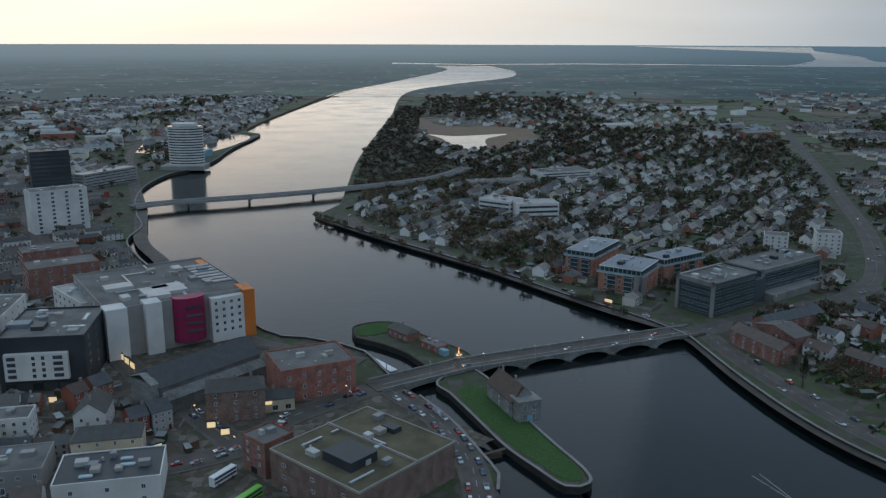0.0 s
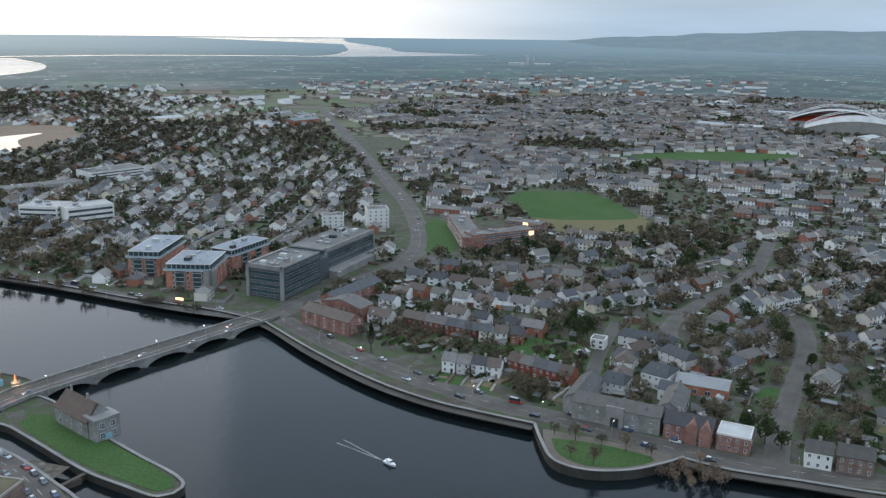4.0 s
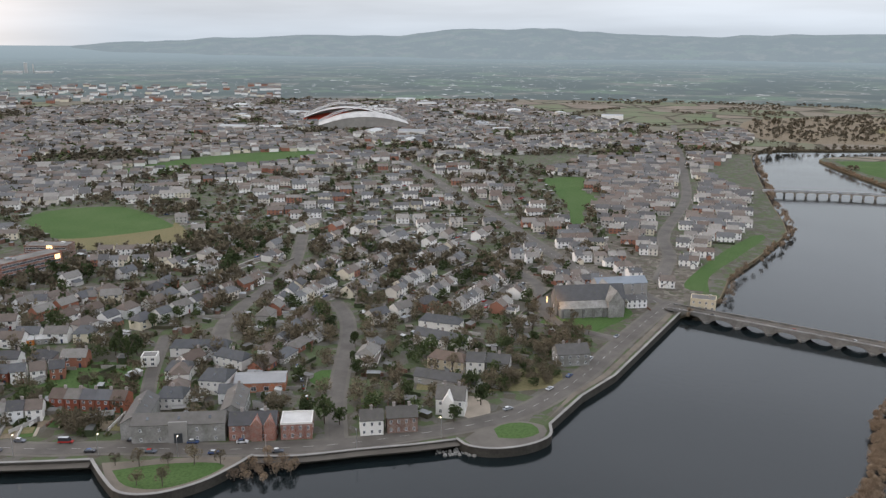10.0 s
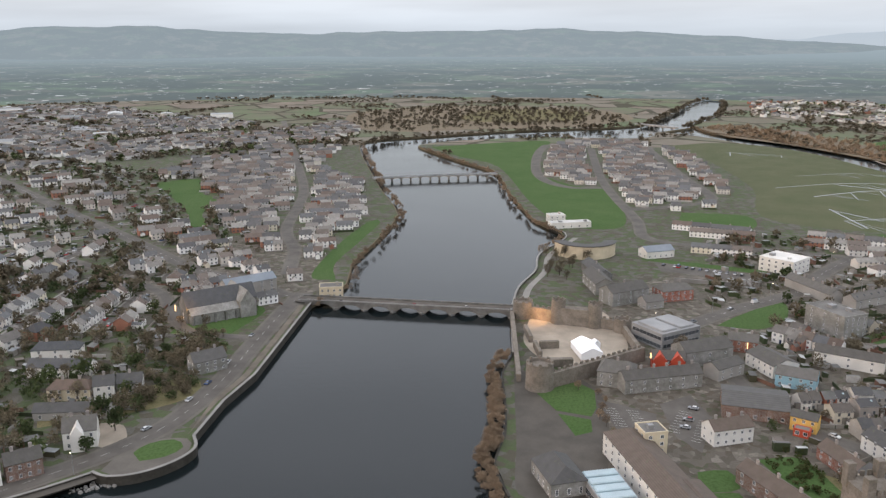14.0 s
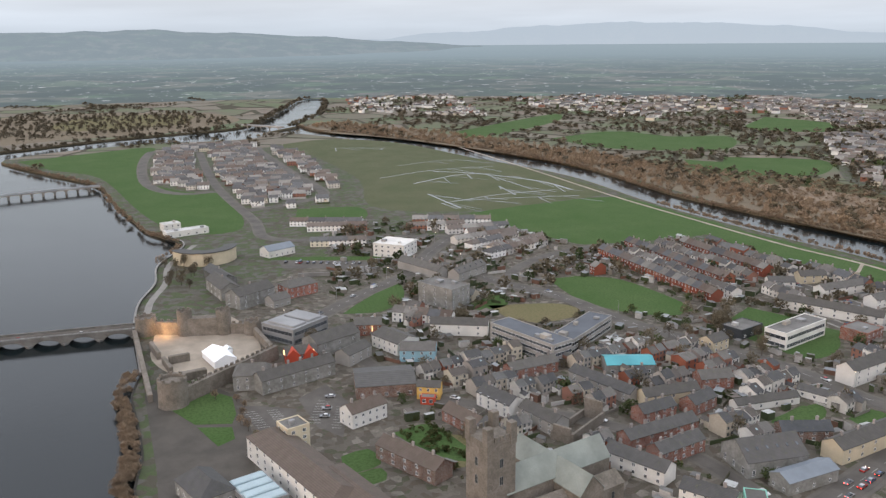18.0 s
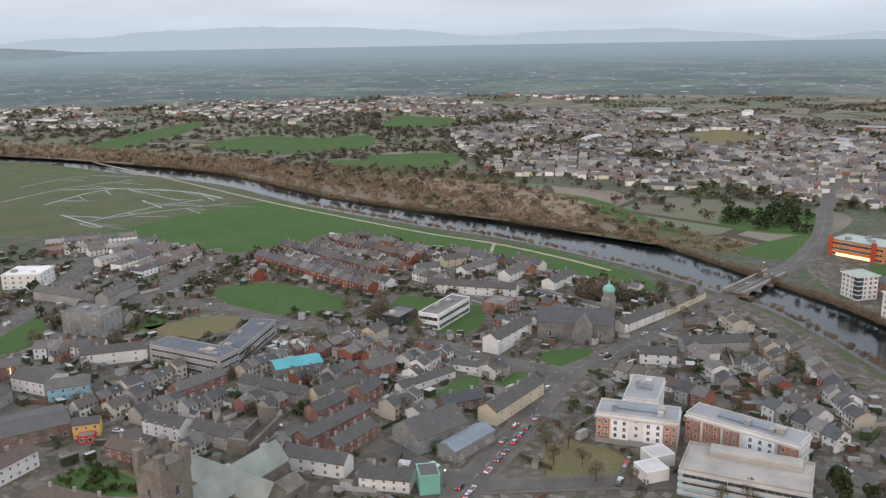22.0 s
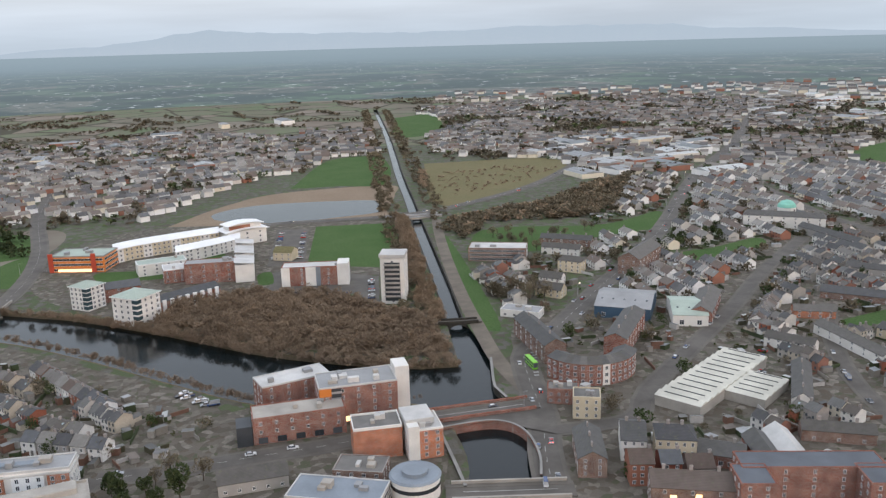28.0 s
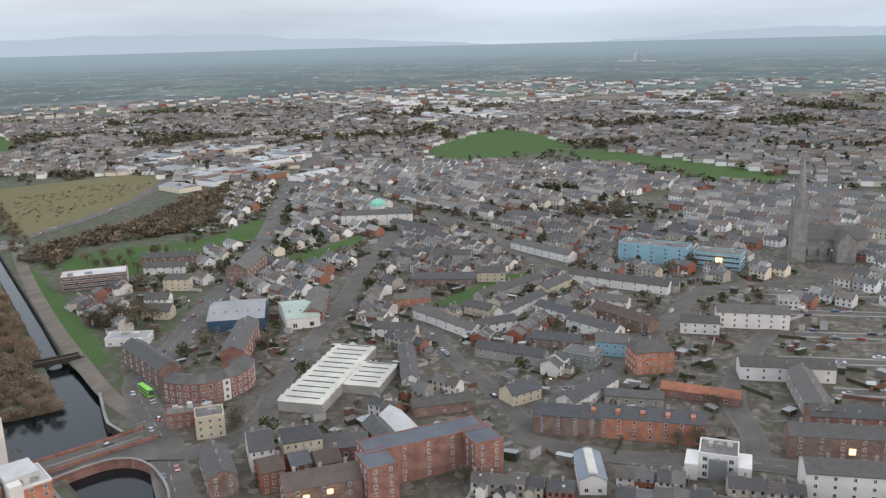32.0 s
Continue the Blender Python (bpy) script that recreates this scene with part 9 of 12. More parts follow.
# ---- irishtown ----
fac = thing("factory", "long cream-white factory with thin dark roof lights", "factory", pose(-152, -332, 0, 0, 0, 42))
take(rect(-154, -329, 74, 26, 42))
take(rect(-166, -319, 30, 20, 42))
part("wall", Shape().box(-34, 34, -10, 10, -0.3, 4.6), "concrete", fac)
part("annex_wall", Shape().box(-15, 11, 10, 27, -0.3, 4.2), "concrete", fac)
for i in range(12):
    x0 = -34.2 + 5.7 * i
    part("roof_bay", Shape().add([(x0, -10.3, 4.6), (x0 + 5.7, -10.3, 4.6), (x0 + 5.7, 10.3, 4.6), (x0, 10.3, 4.6), (x0 + 1.0, -10.3, 5.7), (x0 + 1.0, 10.3, 5.7)], [(4, 1, 2, 5), (0, 4, 5, 3), (0, 1, 4), (2, 3, 5), (3, 2, 1, 0)]), "creamroof", fac)
    part("roof_light", Shape().box(x0 + 1.6, x0 + 2.15, -7.5, 7.5, 5.3, 5.66), "dark", fac, "dark glazed slot")
for i in range(5):
    x0 = -15.2 + 5.28 * i
    part("roof_bay", Shape().add([(x0, 10.35, 4.2), (x0 + 5.28, 10.35, 4.2), (x0 + 5.28, 27.3, 4.2), (x0, 27.3, 4.2), (x0 + 1.0, 10.35, 5.2), (x0 + 1.0, 27.3, 5.2)], [(4, 1, 2, 5), (0, 4, 5, 3), (0, 1, 4), (2, 3, 5), (3, 2, 1, 0)]), "creamroof", fac)
    part("roof_light", Shape().box(x0 + 1.5, x0 + 2.0, 12.5, 25, 4.8, 5.18), "dark", fac, "dark glazed slot")
# the curved brick corner building
cr = thing("curved_brick_block", "three-storey curved brown brick corner block", "building", pose(-104, -362, 0, 0, 0, 0))
take(rect(-108, -368, 46, 46, 0))
A0, A1, NB = 20, 165, 16
for i in range(NB):
    a0, a1 = radians(A0 + (A1 - A0) * i / NB), radians(A0 + (A1 - A0) * (i + 1) / NB)
    q = [(22 * math.cos(a0), 22 * math.sin(a0)), (22 * math.cos(a1), 22 * math.sin(a1)), (12 * math.cos(a1), 12 * math.sin(a1)), (12 * math.cos(a0), 12 * math.sin(a0))]
    part("wall_bay", Shape().prism(q, -0.3, 10), "brick" if i != 8 else "white", cr)
    am = (a0 + a1) / 2
    part("roof_bay", Shape().add([(22.4 * math.cos(a0), 22.4 * math.sin(a0), 9.9), (22.4 * math.cos(a1), 22.4 * math.sin(a1), 9.9), (17 * math.cos(a1), 17 * math.sin(a1), 12), (17 * math.cos(a0), 17 * math.sin(a0), 12), (11.7 * math.cos(a1), 11.7 * math.sin(a1), 9.9), (11.7 * math.cos(a0), 11.7 * math.sin(a0), 9.9)], [(0, 1, 2, 3), (3, 2, 4, 5)]), "slate", cr)
    for f in range(3):
        part("window", win_of(1.5, 1.7), None, cr, "", pose(22.02 * math.cos(am), 22.02 * math.sin(am), 1.0 + 3.1 * f, 0, 0, math.degrees(am) + 90))
hall("brick_wing", "brown brick wing of the curved block", -132, -392, 46, 11, 9.5, 12, 60, "brick", "slate", 3, 12, 2, 0, 3, (1.3, 1.6), "fb")
hall("brick_wing", "brown brick wing of the curved block", -88, -392, 44, 11, 9, 12, 98, "brown", "slate", 3, 11, 2, 0, 3, (1.3, 1.6), "fb")
ob = hall("blue_shed", "large shed with dark blue walls and a grey roof", -149, -442, 30, 36, 6.5, 10, 155, "blueclad", "metal", 1, 3, 0, 0, 0, (2.0, 2.4), "f", "warehouse", lights=5)
hall("green_shed", "pale green metal shed with a domed roof", -177, -424, 18, 34, 6, 9, 165, "white", "palegreen", 1, 2, 0, 0, 0, (2.4, 2.6), "f", "warehouse", lights=3)
hall("brick_works", "long brick works with a slate roof", -190, -430, 44, 12, 6.5, 9.6, 60, "brick", "slate", 2, 10, 2, 0, 2, (1.2, 1.4), "fb", "works")
block("brick_apartments", "five-storey red-brick apartment block with a slate-grey roof", -143, -238, 46, 11, 14, 171, "brick", "flatslate", 5, 9, 3, (1.1, 1.5), 0.3, 0, "flr", "apartments", seed=70)
block("brick_apartments", "five-storey red-brick apartment wing", -160, -226, 11, 13, 13.9, 171, "brick", "flatslate", 5, 2, 3, (1.1, 1.5), 0.3, 0, "flr", "apartments", seed=71)
block("brick_apartments", "five-storey red-brick apartment wing", -121, -232, 11, 13, 13.9, 171, "brick", "flatslate", 5, 2, 3, (1.1, 1.5), 0.3, 0, "flr", "apartments", seed=72)
hall("gable_pub", "brown brick building with lit shop signs", -104, -240, 26, 12, 9, 12.5, 165, "brown", "house_roof", 3, 6, 3, 0, 3, (1.1, 1.5), "flr", "building")
hall("cream_house", "cream five-window house with a mossy hipped roof", -111, -272, 14, 13, 10, 13, 165, "cream", "house_roof", 3, 5, 3, 3.5, 2, (1.0, 1.5), "flr", "house")
hall("slate_house", "white house with a long slate roof", -98, -280, 9, 18, 8, 11.5, 165, "white", "slate", 3, 3, 4, 0, 2, (1.0, 1.4), "flr", "house")
block("gateway_block", "cream corner block beside the bridge", -90, -313, 11, 10, 9, 165, "cream", "felt", 3, 3, 3, (1.1, 1.5), 0.6, 2, "flr", seed=72)
block("gateway_block", "red-brick corner block with white roof plant", -84, -328, 13, 9, 6.2, 165, "brick", "felt", 2, 4, 3, (1.1, 1.4), 0.6, 4, "flr", seed=73)
hall("shop_terrace", "brown brick shop terrace with a slate roof", -80, -274, 24, 10, 7.2, 10, 80, "brown", "slate", 3, 7, 2, 0, 3, (1.1, 1.4), "fblr", "shops")
hall("white_yard_hall", "white gabled hall with a pale roof", -150, -265, 24, 9, 5.5, 8.5, 82, "white", "whitemetal", 1, 3, 1, 0, 0, (1.4, 1.6), "flr", "hall")
hall("slate_yard_hall", "slate-roofed yard building beside a white hall", -141, -264, 22, 9, 5.0, 8, 82, "brick", "slate", 1, 4, 1, 0, 0, (1.2, 1.4), "f", "hall")
hall("brick_low_shops", "low brick shops with slate roofs", -127, -267, 16, 12, 4.6, 7.4, 152, "brick", "slate", 1, 5, 2, 0, 2, (1.6, 1.8), "f", "shops")
hall("yard_range", "low slate range along a yard", -176, -276, 26, 8, 4.5, 7, 160, "brown", "slate", 1, 6, 2, 0, 2, (1.1, 1.3), "f", "shops")
hall("corner_house", "brown-roofed corner house by a small square", -209, -266, 15, 10, 5.0, 8.2, 179, "cream", "house_roof", 2, 4, 2, 0, 2, (1.1, 1.3), "fr", "shop")
hall("blue_house", "blue-painted house with a slate roof", -279, -283, 15, 12, 7, 10, 130, "blue", "slate", 2, 4, 3, 0, 2, (1.1, 1.4), "flr", "house")
block("green_shop", "pale green corner shop with a flat roof", -258, -281, 16, 12, 6.2, 117, "copper_slate", "felt", 2, 5, 3, (1.2, 1.3), 0.4, 2, "flr", "shop")
hall("white_row", "white rendered row with a dark slate roof", -291, -308, 31, 9, 5.6, 8.4, 99, "white", "slate", 2, 8, 2, 0, 4, (1.1, 1.3), "f", "house")
hall("slate_range", "long slate-roofed white terrace", -361, -362, 64, 9, 5.2, 8, 115, "white", "slate", 2, 14, 2, 0, 8, (1.1, 1.3), "f", "housing")
hall("brown_range", "brown brick range with a long brown roof", -314, -310, 40, 9, 5.5, 8.6, 93, "brown", "house_roof", 2, 9, 2, 0, 3, (1.1, 1.3), "f", "works")
ob = hall("brick_arcade", "long red-brick street range with shops below", -226, -212, 46, 11, 8.5, 11.5, 133, "orange", "darkslate", 3, 13, 2, 0, 5, (1.2, 1.5), "f", "shops", dormers=5)
hall("brick_arcade", "brown brick street range over white shopfronts", -206, -232, 26, 11, 8, 10.8, 133, "brown", "darkslate", 3, 7, 2, 0, 3, (1.2, 1.5), "f", "shops")
hall("orange_tower_house", "tall orange-brick building with a slate roof", -278, -258, 18, 14, 10.5, 14, 154, "orange", "slate", 3, 5, 4, 3, 1, (1.1, 1.5), "flr")
hall("yard_shed_range", "long low shed with a rusty sheet roof", -271, -222, 32, 9, 3.6, 5.4, 123, "brick", "rustroof", 1, 6, 1, 0, 0, (1.4, 1.4), "f", "shed")
hall("yard_shed_range", "low grey shed along a parking yard", -246, -236, 24, 8, 3.4, 5.0, 133, "concrete", "slate", 1, 4, 1, 0, 0, (1.4, 1.4), "f", "shed")
hall("slate_range", "dark slate range behind the street", -233, -250, 34, 9, 4.5, 7.4, -166, "white", "darkslate", 2, 8, 2, 0, 3, (1.1, 1.3), "f", "shops")
hall("long_convent", "long white three-storey building with a slate roof", -364, -268, 36, 11, 8.5, 11.5, 135, "white", "slate", 3, 10, 2, 0, 0, (1.1, 1.5), "fr", "convent")
hall("brick_terrace_hall", "brown brick range with lit windows", -272, -160, 36, 11, 8.5, 11.5, 137, "brown", "slate", 3, 9, 2, 0, 4, (1.2, 1.5), "f", "shops")
hall("white_street_range", "white four-storey range with a dark roof", -250, -142, 30, 12, 9, 12, 136, "white", "slate", 3, 9, 2, 0, 2, (1.2, 1.5), "f", "shops")
hall("slate_range", "long slate-roofed terrace with many chimneys", -300, -190, 44, 10, 7, 10, 47, "grey", "slate", 2, 10, 2, 0, 5, (1.1, 1.4), "f", "housing")
hall("slate_range", "long grey and white terrace with rooflights", -318, -215, 40, 11, 6.5, 9.5, 137, "white", "slate", 2, 10, 2, 0, 2, (1.1, 1.4), "f", "housing", lights=7)
hall("slate_range", "long dark-roofed range with rooflights", -296, -168, 36, 11, 6.5, 9.5, 137, "brick", "slate", 2, 9, 2, 0, 2, (1.1, 1.4), "f", "housing", lights=7)
ob = block("white_mill", "white stepped mill building with dark windows", -226, -176, 13, 12, 9, 127, "white", "felt", 3, 3, 3, (1.6, 1.8), 0.8, 3, "flr", seed=76)
part("white_annex", Shape().box(-11, -6.5, -8, 3, -0.3, 6, 0, 0.1), "white", ob)
part("white_annex", Shape().box(6.5, 11, -8, 3, -0.3, 7, 0, 0.1), "white", ob)
part("glass_bay", Shape().box(-3, 3, -7.0, -5.9, 0, 8), "steel", ob, "pale glazed bay")
hall("glass_gallery", "gallery with a long pale glazed roof strip", -186, -198, 20, 9, 5.5, 7.5, 54, "white", "bluemetal", 1, 4, 2, 0, 0, (1.4, 1.6), "flr", "gallery")
part("roof_glazing", Shape().box(-9, 9, -1.6, 1.6, 7.2, 7.9, 0, 0.3), "creamroof", bpy.data.objects["glass_gallery"], "pale glazed ridge")
ob = block("hospital", "pale blue hospital block with lit windows", -424, -392, 46, 16, 12, 118, "blue", "felt", 4, 9, 3, (1.6, 1.5), 0.5, 4, "flr", "hospital", seed=77)
block("hospital", "pale blue hospital wing", -446, -356, 30, 16, 10, 118, "blue", "felt", 3, 1, 1, (1.6, 1.5), 0.5, 3, "flr", "hospital", True, seed=78)
hall("old_hospital", "long pale stone hospital", -335, -620, 60, 14, 9, 12, 150, "white", "slate", 3, 12, 3, 3, 4, (1.1, 1.6), "f", "hospital")
hd = thing("copper_dome", "green copper dome on a pale drum", "dome", pose(-343, -632, 0))
part("drum", Shape().cyl(0, 0, 0, 13, 7, 7, 16), "white", hd)
part("dome", Shape().cyl(0, 0, 13, 15.5, 7.2, 6.4, 16).cyl(0, 0, 15.5, 17.5, 6.4, 4.2, 16).cyl(0, 0, 17.5, 18.6, 4.2, 1.0, 16), "copper", hd)
sj = thing("gothic_cathedral", "grey limestone gothic cathedral with a very tall spire", "cathedral", pose(-505, -330, 0, 0, 0, 142))
take(rect(-505, -335, 60, 46, 142))
part("nave", house_walls(44, 14, 14, 22, 0), "lime", sj, "", pose(14, 6, 0))
part("nave_roof", Shape().gable(-22, 22, -7, 7, 14, 22, 0.3, 0.3), "slate", sj, "", pose(14, 6, 0))
part("transept", house_walls(34, 12, 14, 21, 0), "lime", sj, "", pose(20, 6, 0, 0, 0, 90))
part("transept_roof", Shape().gable(-17, 17, -6, 6, 14, 21, 0.3, 0.3), "slate", sj, "", pose(20, 6, 0, 0, 0, 90))
part("bell_tower", Shape().box(-14, -5, -8, 1, -0.3, 36), "lime", sj)
part("spire", Shape().cyl(-9.5, -3.5, 36, 76, 4.6, 0.15, 8), "lime", sj)
for (a, c) in ((-14, -8), (-6.2, -8), (-14, -0.2), (-6.2, -0.2)):
    part("pinnacle", Shape().cyl(a + 0.6, c + 0.6, 35.5, 44, 0.9, 0.05, 6), "lime", sj)
for i in range(5):
    part("window", win_of(1.6, 5.0, 2, 1, "lime"), None, sj, "tall lancet window", pose(-2 + 7 * i, -1, 3))

# ---- districts ----
# between the strand and the long straight road
row("semi", (205, 372), (236, 322), 12.5, 14, jitter=1)
row("semi", (228, 452), (262, 404), 12, 4, jitter=1)
row("semi", (250, 470), (322, 395), 12, 4, jitter=1)
row("semi", (215, 425), (245, 375), 12, 4, jitter=1)
row("semi", (238, 398), (270, 352), 12, 4, jitter=1)
row("semi", (232, 262), (262, 286), 13, -2, jitter=1)
row("semi", (244, 248), (258, 226), 11, 4, jitter=1)
row("semi", (262, 282), (292, 282), 12, 6, jitter=1)
row("bungalow", (278, 246), (340, 254), 14, 9, jitter=1)
row("bungalow", (336, 232), (282, 206), 14, 4, jitter=1)
row("bungalow", (300, 262), (370, 282), 14, 6, jitter=1)
row("semi", (258, 310), (300, 318), 13, 3, jitter=1)
row("semi", (292, 342), (400, 346), 13, 10, jitter=1)
row("semi", (400, 330), (330, 302), 13, 4, jitter=1)
row("semi", (360, 246), (410, 232), 13, 4, jitter=2)
for x, y, w, d, e, r, a in ((285, 296, 28, 9, 4.6, 7.4, -58), (259, 283, 11, 11, 4.6, 7.6, -62), (257, 258, 12, 14, 6.4, 9.6, -68), (235, 262, 11, 11, 5.2, 8.2, -61), (282, 272, 17, 9, 4.8, 7.6, -88)):
    hall("white_court_house", "white rendered house with a dark slate roof", x, y, w, d, e, r, a, "white", "darkslate", 2, 4, 2, 2.0, 1, (1.1, 1.3), "fl", "house", lights=1)
fronted("white_villas", "long white two-storey houses with a dark hipped roof", (370, 223), (374, 201), 9, 5.2, 8, "white", "darkslate", 2, 3.0, 2)
fronted("white_terrace", "long low white terrace with a dark slate roof", (350, 214), (351, 185), 9, 5.0, 7.8, "white", "darkslate", 2, 0, 3)
fronted("cream_villa", "cream house with warm lit windows and a brown roof", (325, 191), (327, 173), 9, 5.4, 8.2, "cream", "brownroof", 2, 3.0, 2)
fronted("gable_villa", "white gabled house with a slate roof", (328, 172), (331, 164), 10, 6.0, 9.0, "white", "slate", 2, 0, 1)
fronted("gable_villa", "grey gabled house with white trim", (333, 164), (336, 154), 9, 5.4, 8.4, "grey", "slate", 2, 0, 1)
fronted("grey_range", "low grey range with a mossy slate roof", (306, 187), (310, 158), 8, 3.6, 6.2, "grey", "slate", 1, 0, 2)
fronted("stone_villa", "grey stone villa with a steep slate roof among trees", (357, 138), (367, 126), 10, 6.0, 9.6, "lime", "slate", 2, 0, 2)
fronted("corner_villa", "white rendered villa by a cul-de-sac", (314, 214), (326, 218), 9, 5.2, 8, "white", "house_roof", 2, 2.5, 1)
patch("gravel_court", [(306, 160), (305, 149), (289, 141), (285, 147), (292, 158)], 0.07, "gravel", "pale gravel forecourt of a white house", "forecourt")
patch("shrub_ground", [(300, 182), (322, 142), (340, 130), (356, 140), (340, 158), (322, 172), (318, 190)], 0.05, "rough", "rough grass and shrubs in large gardens", "garden", mask=False)
rk = thing("river_rocks", "heap of pale boulders at the foot of a bastion", "rocks", kind="stuff")
rsh, rr = Shape(), random.Random(3)
for _ in range(60):
    t = rr.random()
    x, y, q = 258 + 7 * t + rr.uniform(-2.5, 2.5), 146 - 12 * t + rr.uniform(-2.5, 2.5), rr.uniform(0.35, 1.0)
    a = rr.uniform(0, 6.28)
    ring = [(x + q * rr.uniform(0.7, 1.2) * math.cos(a + k), y + q * rr.uniform(0.7, 1.2) * math.sin(a + k)) for k in (0, 1.05, 2.1, 3.15, 4.2, 5.25)]
    rsh.prism(ring, WATER - 0.4, WATER + q * 0.8, 0, [(x + (u - x) * 0.6, y + (v - y) * 0.6) for u, v in ring])
tagged(part("boulders", rsh, "cope", rk), kind="stuff")
block("flat_villa", "small white flat-roofed villa", 262, 306, 7, 7, 5, -54, "white", "felt", 2, 2, 2, (1.6, 1.4), 0.4, 0, "fl", "house")
for i, mt in enumerate(("white", "redpaint", "white", "orangeclad", "grey")):
    u = i / 4
    hall("garden_house", "low garden house with a pale front", 235 + 21 * u, 396 - 20 * u, 6.2, 6, 3.0, 4.6, -43, mt, "whitemetal", 1, 2, 1, 0, 0, (1.1, 1.2), "f", "house")
estate("semi", [(262, 345), (300, 350), (345, 360), (390, 390), (360, 470), (300, 470), (260, 400)], 3, 15, 40, 3, 0.2, 20)
estate("mid", [(150, 445), (186, 378), (215, 425), (228, 460), (190, 455)], -56, 13, 34, 1, 0.1)
estate("mid", [(390, 290), (420, 190), (480, 170), (600, 270), (560, 420), (480, 470), (400, 440), (345, 350)], 3, 14.5, 37, 3, 0.15, wave=6)
estate("mid", [(600, 230), (760, 330), (900, 440), (980, 600), (800, 680), (700, 680), (560, 480), (580, 330)], -52, 14, 37, 2, 0.12, wave=6, loose=9)
estate("mid", [(500, 122), (620, 118), (720, 118), (900, 150), (1050, 250), (1000, 330), (900, 360), (700, 240), (560, 150)], -72, 13, 24, 1.5, 0.05, loose=9)
estate("mid", [(470, 128), (500, 132), (540, 160), (620, 215), (700, 265), (640, 290), (540, 250), (470, 200), (440, 190)], -55, 12, 24, 1, 0.08, loose=10)
estate("mid", [(0, 620), (100, 470), (250, 510), (350, 760), (400, 960), (150, 1050), (40, 900)], 55, 14, 44, 3, 0.22, wave=8)
estate("mid", [(-62, 690), (-5, 625), (60, 700), (70, 820), (0, 870), (-80, 790)], 60, 14, 36, 3, 0.3)
estate("mid", [(320, 600), (400, 600), (440, 700), (560, 720), (700, 860), (620, 1000), (460, 960)], -50, 14, 40, 2, 0.15, wave=6)
estate("mid", [(392, 528), (452, 481), (500, 540), (530, 620), (560, 700), (640, 700), (520, 520), (400, 440), (370, 480)], -50, 14, 38, 2, 0.12)
build_mid("rendered houses with grey roofs along the residential streets")
# king's island
estate("mid", [(1190, -56), (1285, -108), (1265, -215), (1125, -250), (860, -232), (775, -200), (760, -135), (890, -100), (920, -56), (1000, -48)], 82, 12, 29, 0.5, 0.02, loose=9)
for p0, p1, w in (((690, -142), (666, -197), 9), ((635, -134), (622, -184), 9), ((632, -224), (623, -270), 9), ((591, -232), (591, -285), 9), ((657, -238), (614, -333), 10), ((554, -244), (571, -290), 9), ((526, -245), (545, -301), 9), ((600, -310), (559, -321), 10),
                  ((664, -150), (650, -196), 9), ((610, -236), (604, -300), 9), ((573, -240), (582, -296), 9), ((540, -255), (556, -306), 9), ((640, -146), (634, -170), 9), ((612, -140), (600, -180), 9)):
    a, b_ = Vector(p0), Vector(p1)
    n_ = int((b_ - a).length / 12.5)
    for k in range(n_):
        q = a.lerp(b_, (k + 0.5) / n_)
        if is_free(q.x, q.y, 8, 6, 0):
            MID.append((q.x, q.y, (b_ - a).length / n_, w, 4.4, 6.8, math.degrees(math.atan2(b_.y - a.y, b_.x - a.x))))
build_mid("pale terraces with brown-grey roofs on the river island")
for x0, x1, y in ((372, 462, -294), (378, 500, -324), (403, 512, -354), (409, 496, -390)):
    row("brick_terrace", (x1, y), (x0, y), 6.3, 0)
for x0, x1, y in ((378, 500, -338), (403, 512, -372), (420, 500, -408)):
    for k in range(int((x1 - x0) / 14)):
        MID.append((x0 + 7 + 14 * k, y, 13.6, 8, 5.2, 7.8, 0))
row("semi", (330, -436), (402, -440), 14, 4)
row("semi", (400, -420), (330, -414), 14, 4)
row("terrace", (322, -456), (300, -436), 8, 2)
